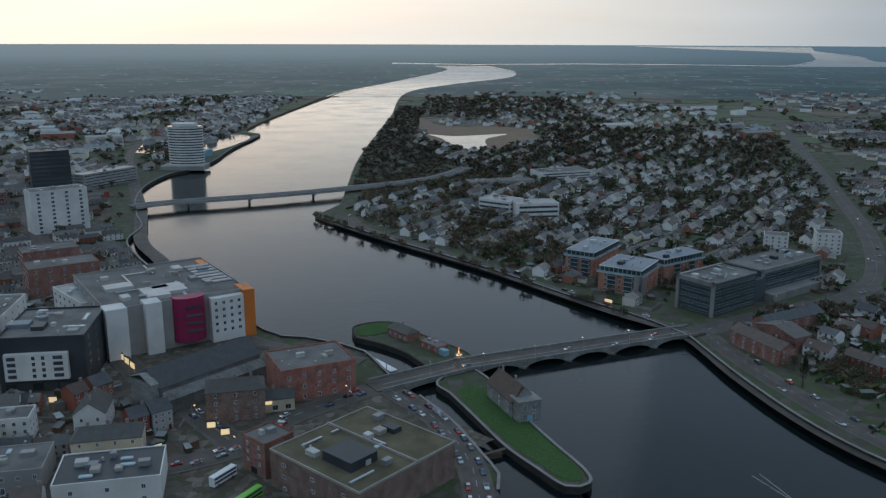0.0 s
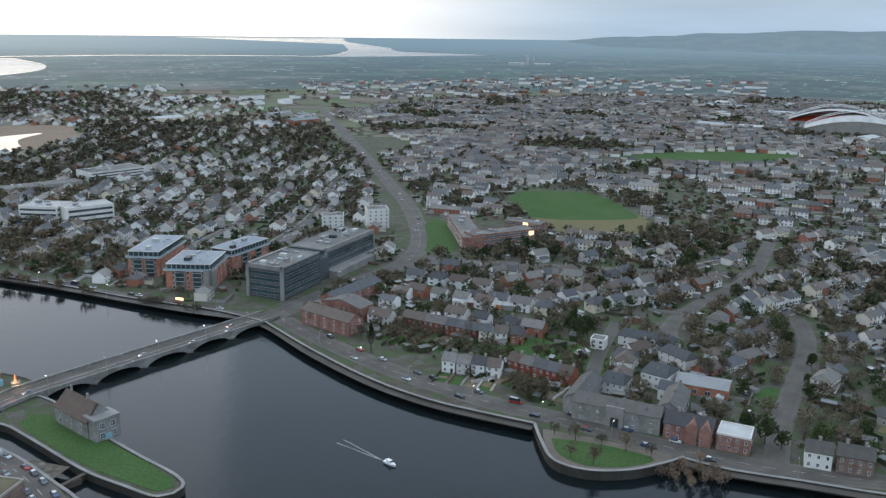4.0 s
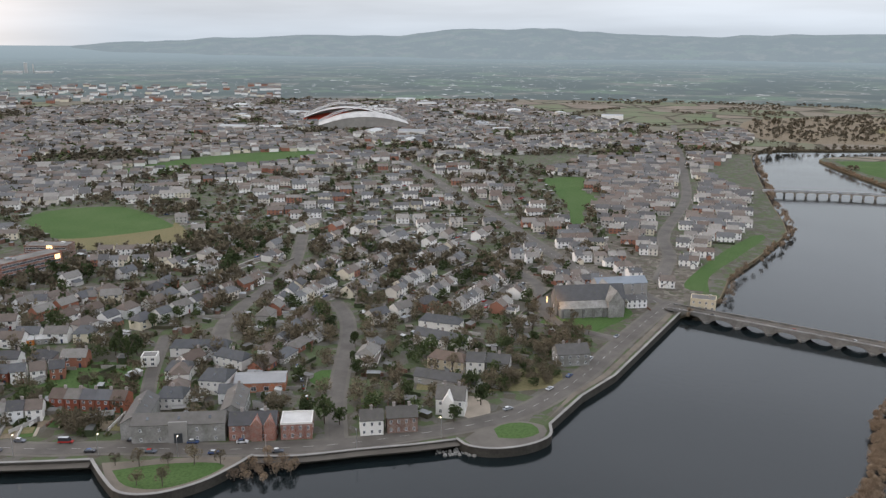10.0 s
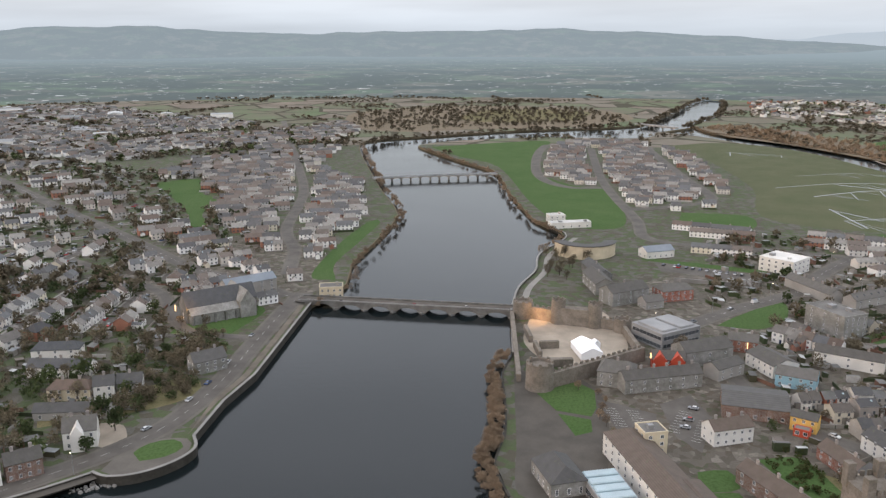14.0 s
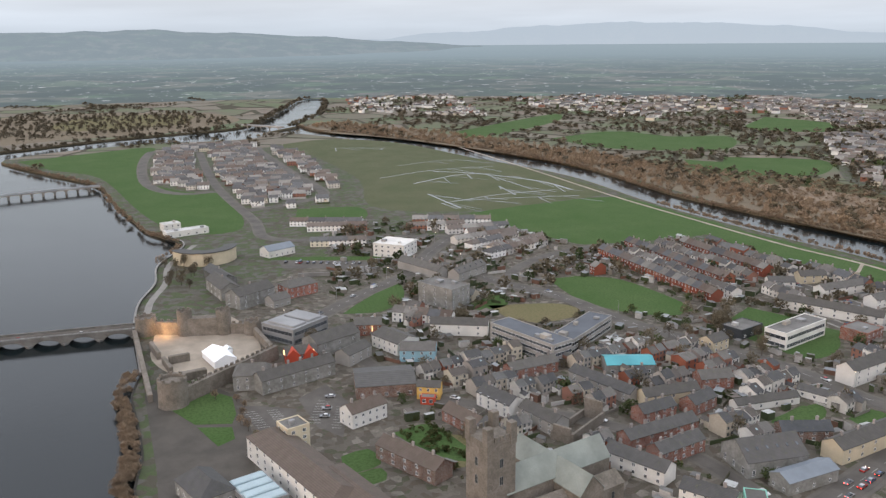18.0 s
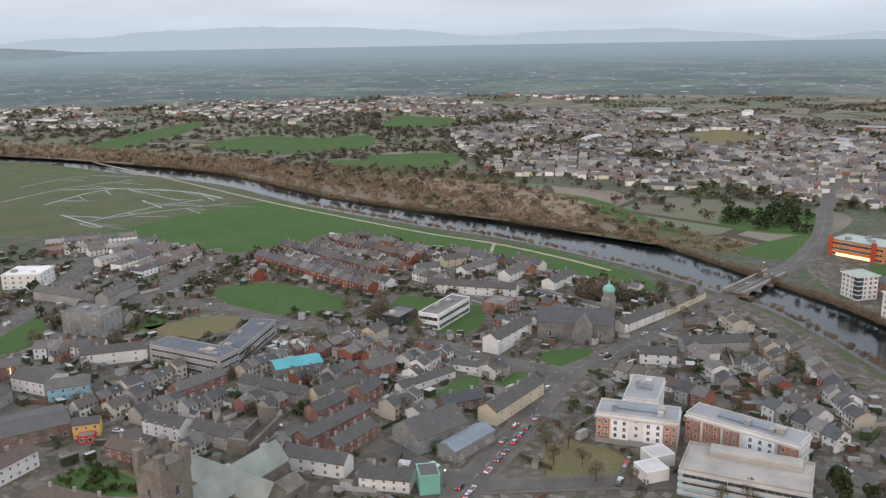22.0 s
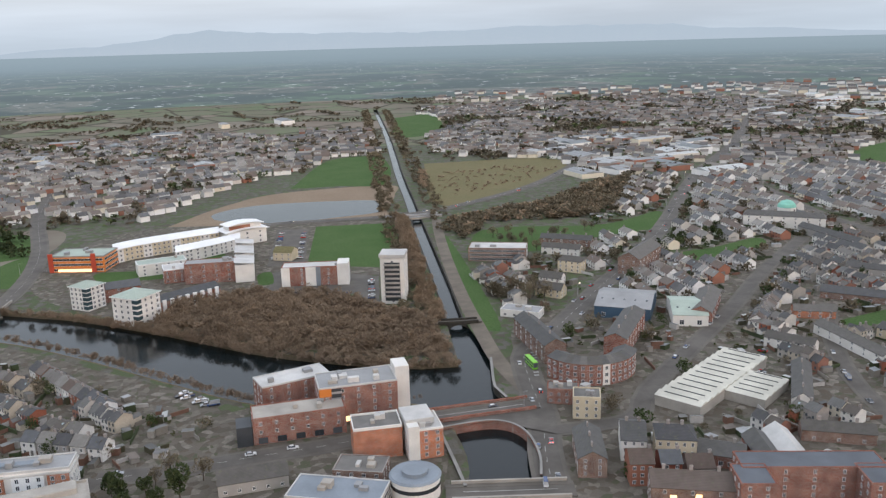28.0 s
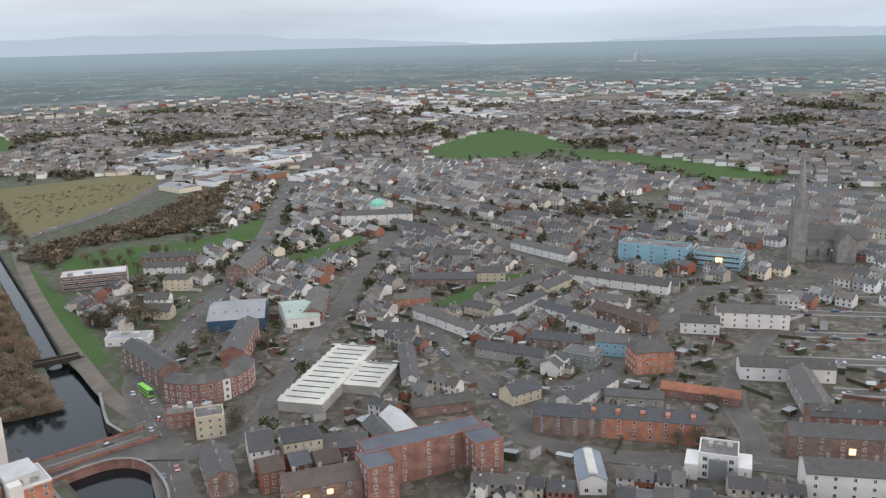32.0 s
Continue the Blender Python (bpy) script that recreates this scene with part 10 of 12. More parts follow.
for p0, p1, d, e, r, wall, roof, fl, ch, text in (
        ((320, -162), (322, -187), 8, 5.0, 7.6, "brick", "slate", 2, 4, "red-brick terrace with slate roofs"),
        ((311, -186), (278, -196), 8, 4.6, 7.2, "grey", "slate", 2, 5, "long low grey terrace with a mossy slate roof"),
        ((259, -190), (261, -207), 8, 5.0, 7.6, "brick", "slate", 2, 2, "short red-brick terrace with a slate roof"),
        ((303, -137), (285, -143), 9, 6.0, 8.8, "white", "slate", 3, 3, "white-painted shop terrace with slate roofs"),
        ((284, -147), (264, -152), 8, 5.4, 8.0, "grey", "slate", 2, 3, "grey rendered terrace beside ruined walls"),
        ((295, -118), (276, -124), 8, 4.6, 7.4, "brick", "brownroof", 2, 2, "low brick terrace with a brown tiled roof"),
        ((276, -125), (261, -127), 8, 5.2, 8.0, "white", "slate", 2, 2, "white gabled houses with slate roofs"),
        ((238, -158), (216, -168), 8, 5.6, 8.4, "white", "slate", 2, 3, "white street terrace with slate roofs"),
        ((228, -176), (232, -198), 8, 5.2, 7.8, "brick", "slate", 2, 4, "red-brick terrace with white-framed windows"),
        ((242, -172), (246, -206), 8, 5.0, 7.6, "brick", "slate", 2, 5, "long red-brick terrace with chimneys"),
        ((258, -214), (262, -228), 8, 5.0, 7.6, "brick", "slate", 2, 2, "brick houses at the end of a row"),
        ((272, -200), (270, -226), 8, 5.0, 7.6, "cream", "slate", 2, 3, "pale rendered terrace with slate roofs"),
        ((204, -236), (209, -273), 9, 6.0, 8.8, "cream", "slate", 2, 4, "cream street terrace with shops below"),
        ((226, -229), (219, -247), 8, 4.8, 7.4, "brown", "darkslate", 2, 2, "dark brown houses with black slates"),
        ((254, -232), (251, -262), 6, 3.2, 5.0, "white", "slate", 1, 2, "low white almshouse range beside a lawn"),
        ((258, -267), (244, -273), 6, 3.2, 5.0, "white", "slate", 1, 1, "low white almshouse wing"),
        ((226, -363), (224, -400), 8, 4.6, 7.0, "white", "slate", 2, 4, "low white terrace along the bridge road"),
        ((224, -402), (224, -446), 8, 4.2, 6.6, "cream", "slate", 2, 5, "low cream terrace along the bridge road"),
        ((189, -357), (167, -382), 8, 5.0, 7.6, "grey", "slate", 2, 4, "grey terrace with dark slate roofs"),
        ((198, -332), (184, -341), 8, 5.0, 7.6, "white", "slate", 2, 2, "white houses by the junction"),
        ((357, -348), (308, -374), 9, 5.2, 8.0, "white", "slate", 2, 7, "long pale terrace facing a green"),
        ((359, -386), (359, -420), 9, 5.0, 7.6, "white", "slate", 2, 4, "pale terrace with slate roofs"),
        ((332, -397), (334, -419), 9, 5.0, 7.6, "white", "slate", 2, 3, "white gabled terrace with a slate roof"),
        ((300, -401), (303, -427), 9, 5.0, 7.6, "white", "slate", 2, 3, "white-gabled terrace beside the embankment"),
        ((386, -369), (379, -383), 9, 5.0, 7.6, "white", "slate", 2, 2, "white houses by the green"),
        ((388, -396), (383, -412), 9, 5.0, 7.6, "cream", "slate", 2, 2, "cream houses by the green"),
        ((278, -233), (275, -248), 9, 5.2, 8.0, "brick", "slate", 2, 2, "red-brick house with a slate roof")):
    fronted("street_terrace", text, p0, p1, d, e, r, wall, roof, fl, 0, ch, "terrace", 0, "f")
patch("almshouse_lawn", [(242, -238), (235, -241), (243, -266), (249, -262)], 0.07, "grass", "walled lawn before low almshouses")
patch("terrace_green", [(358, -326), (312, -350), (306, -343), (352, -320)], 0.07, "grass", "green before a long terrace")
patch("back_garden", [(292, -96), (268, -104), (258, -118), (276, -117), (294, -112)], 0.07, "grass", "overgrown back gardens with hedges")
row("terrace", (202, -440), (202, -320), 6.6, -2)
row("terrace", (176, -412), (112, -337), 6.8, 8)
row("terrace", (120, -404), (70, -352), 6.8, 0)
row("terrace", (196, -310), (150, -306), 6.6, 2)
row("terrace", (130, -318), (96, -306), 6.6, 0)
row("terrace", (424, -142), (402, -168), 6.8, 0)
row("terrace", (444, -150), (470, -176), 6.8, 6)
estate("mid", [(180, -200), (300, -120), (350, -130), (350, -230), (300, -290), (200, -290)], -80, 11, 22, 1, 0.08, loose=10)
estate("mid", [(40, -345), (110, -302), (185, -352), (200, -455), (130, -415), (80, -372)], 140, 11, 32, 1, 0.35, loose=10)
estate("mid", [(400, -130), (470, -190), (440, -212), (380, -168)], -140, 11, 32, 1, 0.35, loose=10)
estate("mid", [(240, -330), (330, -300), (420, -425), (320, -465), (250, -440)], 0, 13, 34, 1, 0.35, loose=10)
build_mid("slate-roofed houses packed behind the island streets", "old_wall")
# irishtown
for p0, p1, d, e, r, wall, roof, fl, ch, text in (
        ((-229, -387), (-235, -339), 8, 4.8, 7.4, "white", "slate", 2, 5, "long white two-storey terrace with a slate roof"),
        ((-240, -342), (-264, -338), 8, 4.8, 7.4, "white", "slate", 2, 2, "short white terrace with slate roofs beside a green"),
        ((-256, -376), (-262, -360), 8, 4.8, 7.4, "cream", "slate", 2, 2, "cream end houses with a dark slate roof"),
        ((-274, -383), (-328, -394), 8, 4.8, 7.6, "grey", "slate", 2, 5, "grey terrace along a rough green strip"),
        ((-266, -351), (-307, -365), 8, 4.8, 7.4, "white", "slate", 2, 4, "pale terrace with a slate roof and chimneys"),
        ((-288, -353), (-291, -328), 8, 4.8, 7.4, "white", "darkslate", 2, 2, "white terrace with a dark slate roof"),
        ((-366, -348), (-378, -330), 9, 5.0, 7.8, "grey", "darkslate", 2, 2, "grey houses with a dark slate roof"),
        ((-326, -282), (-339, -268), 9, 6.0, 8.8, "white", "slate", 2, 1, "white corner house on a cathedral street"),
        ((-306, -487), (-326, -470), 9, 4.2, 6.8, "grey", "slate", 1, 1, "long low grey yard range"),
        ((-263, -441), (-294, -419), 10, 4.0, 7.0, "brown", "darkslate", 1, 2, "long dark-roofed range behind a car yard"),
        ((-298, -423), (-313, -413), 11, 6.0, 9.0, "cream", "slate", 2, 1, "cream gabled house with a slate roof"),
        ((-231, -410), (-251, -404), 9, 4.2, 6.6, "orange", "slate", 2, 1, "orange brick building with a slate roof"),
        ((-368, -479), (-374, -423), 9, 5.2, 8.0, "white", "slate", 2, 5, "long white street terrace with a slate roof"),
        ((-425, -560), (-450, -533), 10, 5.0, 7.6, "white", "slate", 2, 1, "long white low building with a slate roof"),
        ((-196, -374), (-212, -357), 8, 4.6, 7.2, "white", "slate", 2, 2, "white houses beside a factory yard"),
        ((-312, -372), (-340, -381), 8, 4.8, 7.4, "cream", "slate", 2, 3, "cream terrace with a slate roof"),
        ((-321, -343), (-331, -325), 8, 4.8, 7.4, "white", "slate", 2, 2, "white houses in a yard"),
        ((-354, -540), (-343, -599), 9, 5.2, 8.0, "grey", "slate", 2, 5, "long grey terrace with many chimneys"),
        ((-222, -318), (-240, -288), 8, 4.8, 7.6, "grey", "slate", 2, 3, "grey terrace with dark slate roofs"),
        ((-252, -312), (-266, -292), 8, 5.0, 7.8, "brown", "darkslate", 2, 2, "brown houses with dark roofs"),
        ((-180, -300), (-200, -338), 8, 4.6, 7.2, "white", "slate", 2, 3, "white terrace with slate roofs by a yard")):
    fronted("town_terrace", text, p0, p1, d, e, r, wall, roof, fl, 0, ch, "terrace", 0, "f")
row("town", (-88, -256), (-118, -252), 8, 4)
row("town", (-186, -232), (-166, -222), 8, 4)
row("terrace", (-196, -400), (-226, -440), 6.6, -8)
estate("mid", [(-165, -250), (-195, -290), (-245, -390), (-215, -420), (-180, -330), (-150, -290)], 113, 12, 31, 1, 0.2, loose=10)
estate("mid", [(-200, -262), (-262, -270), (-340, -300), (-340, -400), (-300, -440), (-235, -400)], -155, 12, 31, 1, 0.2, loose=10)
estate("mid", [(-215, -430), (-300, -440), (-340, -400), (-420, -330), (-520, -440), (-420, -600), (-300, -560)], 98, 13, 30, 1.5, 0.1, loose=9)
build_mid("slate-roofed terraces of the old town", "old_wall")
estate("mid", [(-130, -470), (-215, -450), (-330, -580), (-640, -570), (-720, -720), (-560, -900), (-300, -870), (-200, -640)], 98, 14, 29, 2, 0.06, wave=5, loose=12)
estate("mid", [(-300, -240), (-420, -300), (-480, -260), (-420, -170), (-330, -140)], 137, 13, 33, 1, 0.15, loose=10)
estate("mid", [(-400, -225), (-520, -190), (-700, -330), (-780, -540), (-640, -575), (-520, -450), (-430, -340)], 100, 13, 29, 1.5, 0.08, loose=12)
build_mid("dense pale-walled terraces on rising ground", "far_wall")
estate("mid", [(-100, -215), (-60, -236), (-120, -228), (-175, -180), (-230, -110), (-300, -60), (-330, -130), (-250, -170), (-200, -190), (-180, -225)], 133, 12, 26, 1, 0.1, loose=10)
estate("mid", [(-90, -440), (-120, -540), (-78, -545), (-76, -440)], 100, 12, 24, 1, 0.15, loose=10)
estate("mid", [(-84, -262), (-130, -290), (-120, -240), (-84, -236)], 162, 11, 22, 1, 0.1, loose=10)
build_mid("tight slate-roofed terraces of the old town", "old_wall")
# city centre
row("town", (-92, 286), (-62, 300), 8.5, -14)
row("town", (-120, 300), (-100, 316), 8.5, 4)
row("town", (-152, 322), (-140, 338), 8.5, 4)
row("town", (-200, 308), (-170, 318), 8.5, 4)
row("town", (-140, 250), (-100, 262), 8.5, -4)
row("town", (-196, 268), (-160, 282), 8.5, 6)
estate("mid", [(-90, 250), (-112, 285), (-165, 330), (-300, 330), (-330, 240), (-130, 230)], 13, 12, 22, 1, 0.1, loose=10)
estate("mid", [(-200, 480), (-330, 420), (-520, 560), (-520, 900), (-330, 820), (-280, 660)], 34, 18, 30, 1, 0.05, loose=10)
estate("mid", [(-160, 520), (-215, 480), (-290, 600), (-258, 690), (-225, 610)], 34, 18, 26, 1, 0.05, loose=10)
build_mid("grey and brick city buildings in close rows", "old_wall")

far_estate([(480, 700), (900, 600), (1150, 400), (1500, 420), (1900, 900), (1700, 1500), (1000, 1700), (600, 1500), (540, 1050)], -45, 13, 37, 0.15)
far_estate([(60, 900), (400, 980), (560, 1400), (500, 2000), (100, 2000), (-60, 1300)], 65, 15, 60, 0.5)
far_estate([(900, 380), (1400, 400), (1600, 250), (1350, 230), (1000, 220)], -70, 12, 32)
far_estate([(892, -936), (746, -807), (616, -712), (516, -765), (391, -730), (252, -741), (190, -746), (150, -870), (110, -960), (80, -1389), (334, -1582), (501, -1400), (879, -1471), (1408, -1379), (1240, -1254)], 35, 12, 46, 0.08)
far_estate([(1440, -1800), (1500, -1740), (1030, -1925), (1261, -1694)], 30, 14, 50, 0.3)
far_estate([(1850, -1300), (1660, -1600), (1311, -1519), (1652, -1301)], 30, 14, 50, 0.3)
far_estate([(110, -1000), (80, -1500), (-40, -1500), (-40, -1130), (30, -1120), (70, -1000)], 2, 12, 44)
far_estate([(-300, -900), (-560, -900), (-900, -1150), (-1000, -1800), (-600, -2100), (-150, -1900), (-110, -1150)], -25, 13, 40, 0.2)
far_estate([(-640, -560), (-1000, -300), (-1500, -500), (-1700, -1200), (-1100, -1600), (-860, -1100), (-780, -850)], -55, 13, 35)
far_estate([(-330, 900), (-480, 800), (-900, 900), (-1100, 1600), (-700, 2200), (-380, 2200), (-340, 1500)], 80, 17, 50, 0.3, 1.2)
far_estate([(1250, -950), (1900, -900), (2000, -1200), (1400, -1500)], 30, 16, 70, 0.4)
far_estate([(1750, -500), (2200, -620), (2150, -900), (1500, -700)], 20, 16, 70, 0.4)
# thin outer suburbs, out to the rising ground
groves_so_far = len(FAR_GROVES)
for az0, az1, d0, d1, gap, deg in ((318, 335, 2150, 3300, 0.66, 80), (2, 13, 2050, 2900, 0.72, 70), (20, 34, 1950, 3300, 0.62, -35), (34, 50, 2180, 3000, 0.7, -50), (186, 200, 2080, 2900, 0.7, -20), (200, 222, 2000, 3400, 0.6, -30), (222, 250, 1950, 2900, 0.68, -60)):
    ring = [(d0 * math.sin(radians(az0 + (az1 - az0) * k / 6)), d0 * math.cos(radians(az0 + (az1 - az0) * k / 6))) for k in range(7)]
    ring += [(d1 * math.sin(radians(az1 + (az0 - az1) * k / 6)), d1 * math.cos(radians(az1 + (az0 - az1) * k / 6))) for k in range(7)]
    far_estate(ring, deg, 22, 75, gap, 1.35, 30.0)
del FAR_GROVES[groves_so_far + 300:]
build_far("far_houses", "thousands of far grey-roofed houses in streets")

build_streets()

# ---- trees ----
def tri_mesh(name, P, mat):
    """A mesh of loose triangles from an array (n, 3, 3)."""
    me = bpy.data.meshes.new(name)
    k = len(P)
    me.vertices.add(3 * k)
    me.vertices.foreach_set("co", np.ascontiguousarray(P, np.float32).ravel())
    me.loops.add(3 * k)
    me.loops.foreach_set("vertex_index", np.arange(3 * k, dtype=np.int32))
    me.polygons.add(k)
    me.polygons.foreach_set("loop_start", np.arange(0, 3 * k, 3, dtype=np.int32))
    me.materials.append(M[mat])
    me.update()
    return me


def crown(rng, n_, size, aspect, shape="round", lumps=7):
    """Small leaf or twig triangles that fill an uneven crown of unit radius and height."""
    c = rng.normal(size=(lumps, 3))
    c /= np.linalg.norm(c, axis=1)[:, None]
    c = c * rng.uniform(0.25, 0.62, (lumps, 1)) + (0, 0, 0.05)
    r = rng.uniform(0.32, 0.6, lumps)
    pick = rng.integers(0, lumps, n_)
    d = rng.normal(size=(n_, 3))
    d /= np.linalg.norm(d, axis=1)[:, None]
    p = c[pick] + d * (r[pick] * rng.uniform(0.55, 1.0, n_) ** 0.5)[:, None]
    if shape == "cone":
        p[:, :2] *= np.clip(0.95 - 0.8 * (p[:, 2:] + 0.8) / 1.8, 0.05, 1)
    out = d + (0, 0, 0.5) + rng.normal(size=(n_, 3)) * 0.4
    out /= np.linalg.norm(out, axis=1)[:, None]
    side = np.cross(out, rng.normal(size=(n_, 3)))
    side /= np.linalg.norm(side, axis=1)[:, None]
    s = size * rng.uniform(0.6, 1.4, (n_, 1))
    return np.stack([p - side * s, p + side * s, p + out * s * aspect], 1)


CROWNS = {}
for i, (key, n_, size, aspect, shape) in enumerate((("bare", 760, 0.034, 5.5, "round"), ("rust", 480, 0.05, 4.4, "round"), ("ever", 520, 0.12, 1.5, "round"), ("hedge", 160, 0.13, 1.5, "round"), ("cone", 600, 0.08, 1.7, "cone"),
                                                    ("far_bare", 64, 0.21, 2.0, "round"), ("far_rust", 64, 0.21, 2.0, "round"), ("mid_rust", 140, 0.08, 3.8, "round"), ("far_ever", 56, 0.28, 1.3, "round"), ("bush", 26, 0.40, 1.2, "round"), ("mid_bare", 300, 0.052, 5.0, "round"), ("mid_ever", 230, 0.125, 1.5, "round"), ("dot", 22, 0.40, 1.6, "round"), ("dot_ever", 22, 0.42, 1.3, "round"))):
    CROWNS[key] = [crown(np.random.default_rng(100 * i + j), n_, size, aspect, shape) for j in range(4)]


def trunk_mesh(h, r, limbs, seed):
    rng = random.Random(seed)
    s = Shape()

    def limb(p, q, r0, r1):
        d = (q - p).normalized()
        a = d.orthogonal().normalized()
        b_ = d.cross(a)
        k = len(s.v)
        for c, rr in ((p, r0), (q, r1)):
            s.v += [tuple(c + (a * math.cos(t) + b_ * math.sin(t)) * rr) for t in [2 * math.pi * i / 6 for i in range(6)]]
        f = [(k + i, k + (i + 1) % 6, k + 6 + (i + 1) % 6, k + 6 + i) for i in range(6)]
        s.f += f
        s.s += [0] * 6

    top = Vector((rng.uniform(-0.2, 0.2), rng.uniform(-0.2, 0.2), h * 0.5))
    limb(Vector((0, 0, -0.2)), top, r, r * 0.7)
    for i in range(limbs):
        a = 2 * math.pi * i / limbs + rng.uniform(-0.4, 0.4)
        e = Vector((math.cos(a) * h * 0.26, math.sin(a) * h * 0.26, h * rng.uniform(0.72, 0.92)))
        limb(top * rng.uniform(0.7, 1.0), e, r * 0.5, r * 0.12)
    return s


def make_tree(kind, h, w, label, category="tree"):
    mat = {"bare": "bare", "rust": "rust", "ever": "ever", "cone": "ever"}[kind]
    protos = []
    for j in range(3):
        root = thing("tree", label, category)
        part("trunk", trunk_mesh(h, h * 0.028, 5, j), "bark", root)
        P = CROWNS[kind][j] * (w / 2, w / 2, h * 0.42) + (0, 0, h * 0.6)
        part("crown", tri_mesh("crown", P, mat), None, root)
        root.location = (0, 0, -900)
        protos.append(root)
    return protos


STOCK["bare"] = make_tree("bare", 9, 7.5, "bare brown winter tree with fine twigs")
STOCK["rust"] = make_tree("rust", 8, 7, "rusty-brown leafless tree on a bank")
STOCK["ever"] = make_tree("ever", 10, 8, "dark bushy evergreen garden tree")
STOCK["cone"] = make_tree("cone", 13, 6, "tall dark conifer in a garden")


def tree(kind, x, y, s=1.0):
    p = random.choice(STOCK[kind])
    o = put(p, x, y, random.uniform(0, 360), z=WATER - 0.3 if kind == "rust" and inside([x], [y], OUTER)[0] and not inside([x], [y], ISLAND)[0] else 0.0)
    k = s * random.uniform(0.8, 1.2)
    o.scale = (k, k, k * random.uniform(0.9, 1.15))
    return o


for kind, pts, s in (("bare", [(186, 240), (190, 232), (196, 224), (201, 216), (206, 208), (180, 222), (184, 214)], 0.75),
                     ("rust", [(213, 199), (216, 194), (219, 190), (221, 186), (208, 199), (205, 195), (210, 193), (207, 189), (213, 188), (216, 184), (203, 199), (211, 196), (219, 197)], 0.66),
                     ("ever", [(252, 196), (254, 190), (250, 203), (262, 330), (268, 322), (258, 318), (300, 345), (330, 290), (345, 262), (290, 180), (280, 152), (300, 150), (310, 160)], 1.0),
                     ("cone", [(262, 326), (160, 352), (256, 314)], 1.1),
                     ("bare", [(176, 380), (168, 388), (164, 372), (205, 310), (236, 300), (330, 215), (340, 205), (350, 195), (360, 190), (372, 180), (384, 172), (396, 168), (326, 178), (335, 170)], 0.9),
                     ("ever", [(340, 186), (352, 178), (366, 168), (380, 160), (344, 168), (300, 214), (312, 224), (330, 236)], 0.7),
                     ("rust", [(352, -36), (346, -44), (338, -46), (330, -44), (322, -42), (316, -44), (300, -50), (306, -46)], 0.55),
                     ("bare", [(438, -90), (430, -100), (400, -90), (560, -36), (575, -40), (590, -34), (548, -34), (536, -32), (560, -48)], 0.9),
                     ("bare", [(560, -50), (574, -52), (586, -46), (552, -42), (540, -40), (530, -44), (566, -60), (580, -62)], 0.9),
                     ("bare", [(340, -262), (334, -270), (326, -262), (320, -282), (312, -262), (300, -286), (306, -292), (330, -286), (318, -300)], 0.9),
                     ("bare", [(210, -395), (225, -410), (240, -425), (250, -440), (225, -430), (210, -420), (235, -405)], 1.0),
                     ("bare", [(160, -232), (168, -226), (176, -232), (150, -226), (172, -240), (140, -232), (132, -226)], 0.9),
                     ("ever", [(84, -268), (80, -262), (76, -274), (88, -276), (70, -262), (64, -270)], 1.0),
                     ("bare", [(74, -280), (92, -262), (70, -285), (58, -282), (104, -246), (112, -242)], 0.9),
                     ("bare", [(-100, -470), (-96, -462), (-104, -478), (-92, -480), (-108, -466)], 1.2),
                     ("bare", [(-232, -190), (-236, -198), (-228, -196), (-150, -222), (-152, -214)], 0.9)):
    for x, y in pts:
        tree(kind, x, y, s)


def scatter(poly, count, free=True, margin=3):
    xs, ys = [p[0] for p in poly], [p[1] for p in poly]
    out, tries = [], 0
    while len(out) < count and tries < count * 12:
        tries += 1
        x, y = random.uniform(min(xs), max(xs)), random.uniform(min(ys), max(ys))
        if inside([x], [y], poly)[0] and (not free or is_free(x, y, margin, margin, 0)):
            out.append((x, y))
    return out


# park trees as things
for kind, poly, n_, s in (("bare", [(-86, -625), (-109, -657), (-201, -652), (-233, -638), (-172, -617), (-127, -583)], 14, 0.9),
                          ("ever", [(-225, -566), (-262, -582), (-300, -604), (-262, -620)], 7, 0.8),
                          ("bare", [(405, 135), (470, 130), (470, 150), (412, 180)], 6, 0.7),
                          ("bare", [(196, 320), (236, 345), (262, 300), (222, 272)], 6, 0.7)):
    for x, y in scatter(poly, n_, False):
        tree(kind, x, y, s)

WOODS = defaultdict(list)


def wood(key, pts, lo, hi, spread=0.8, z=0.0):
    for x, y in pts:
        h = random.uniform(lo, hi)
        use = near_key(key, x, y)
        c = CROWNS[use][random.randrange(4)]
        a = random.uniform(0, 6.28)
        R = np.array([[math.cos(a), -math.sin(a), 0], [math.sin(a), math.cos(a), 0], [0, 0, 1]])
        WOODS[use].append((c @ R.T) * (h * spread / 2, h * spread / 2, h * 0.5) + (x, y, z + h * 0.46))


def near_key(key, x, y):
    d = math.hypot(x, y)
    if key == "far_rust":
        return "mid_rust" if d < 620 else key
    if key in ("far_bare", "far_ever"):
        return key.replace("far_", "mid_") if d < 490 else {"far_bare": "dot", "far_ever": "dot_ever"}[key] if d > 950 else key
    return key


def build_woods(label, category="woodland", name="woodland"):
    for key, mat in (("far_bare", "bare"), ("far_rust", "rust"), ("far_ever", "ever"), ("bush", "hedge"), ("dot", "bare"), ("dot_ever", "ever"), ("mid_bare", "bare"), ("mid_rust", "rust"), ("mid_ever", "ever"), ("rust", "rust"), ("bare", "bare")):
        if WOODS[key]:
            tagged(new(name, tri_mesh(name, np.concatenate(WOODS[key]), mat)), label, category, "", "stuff")
            WOODS[key].clear()


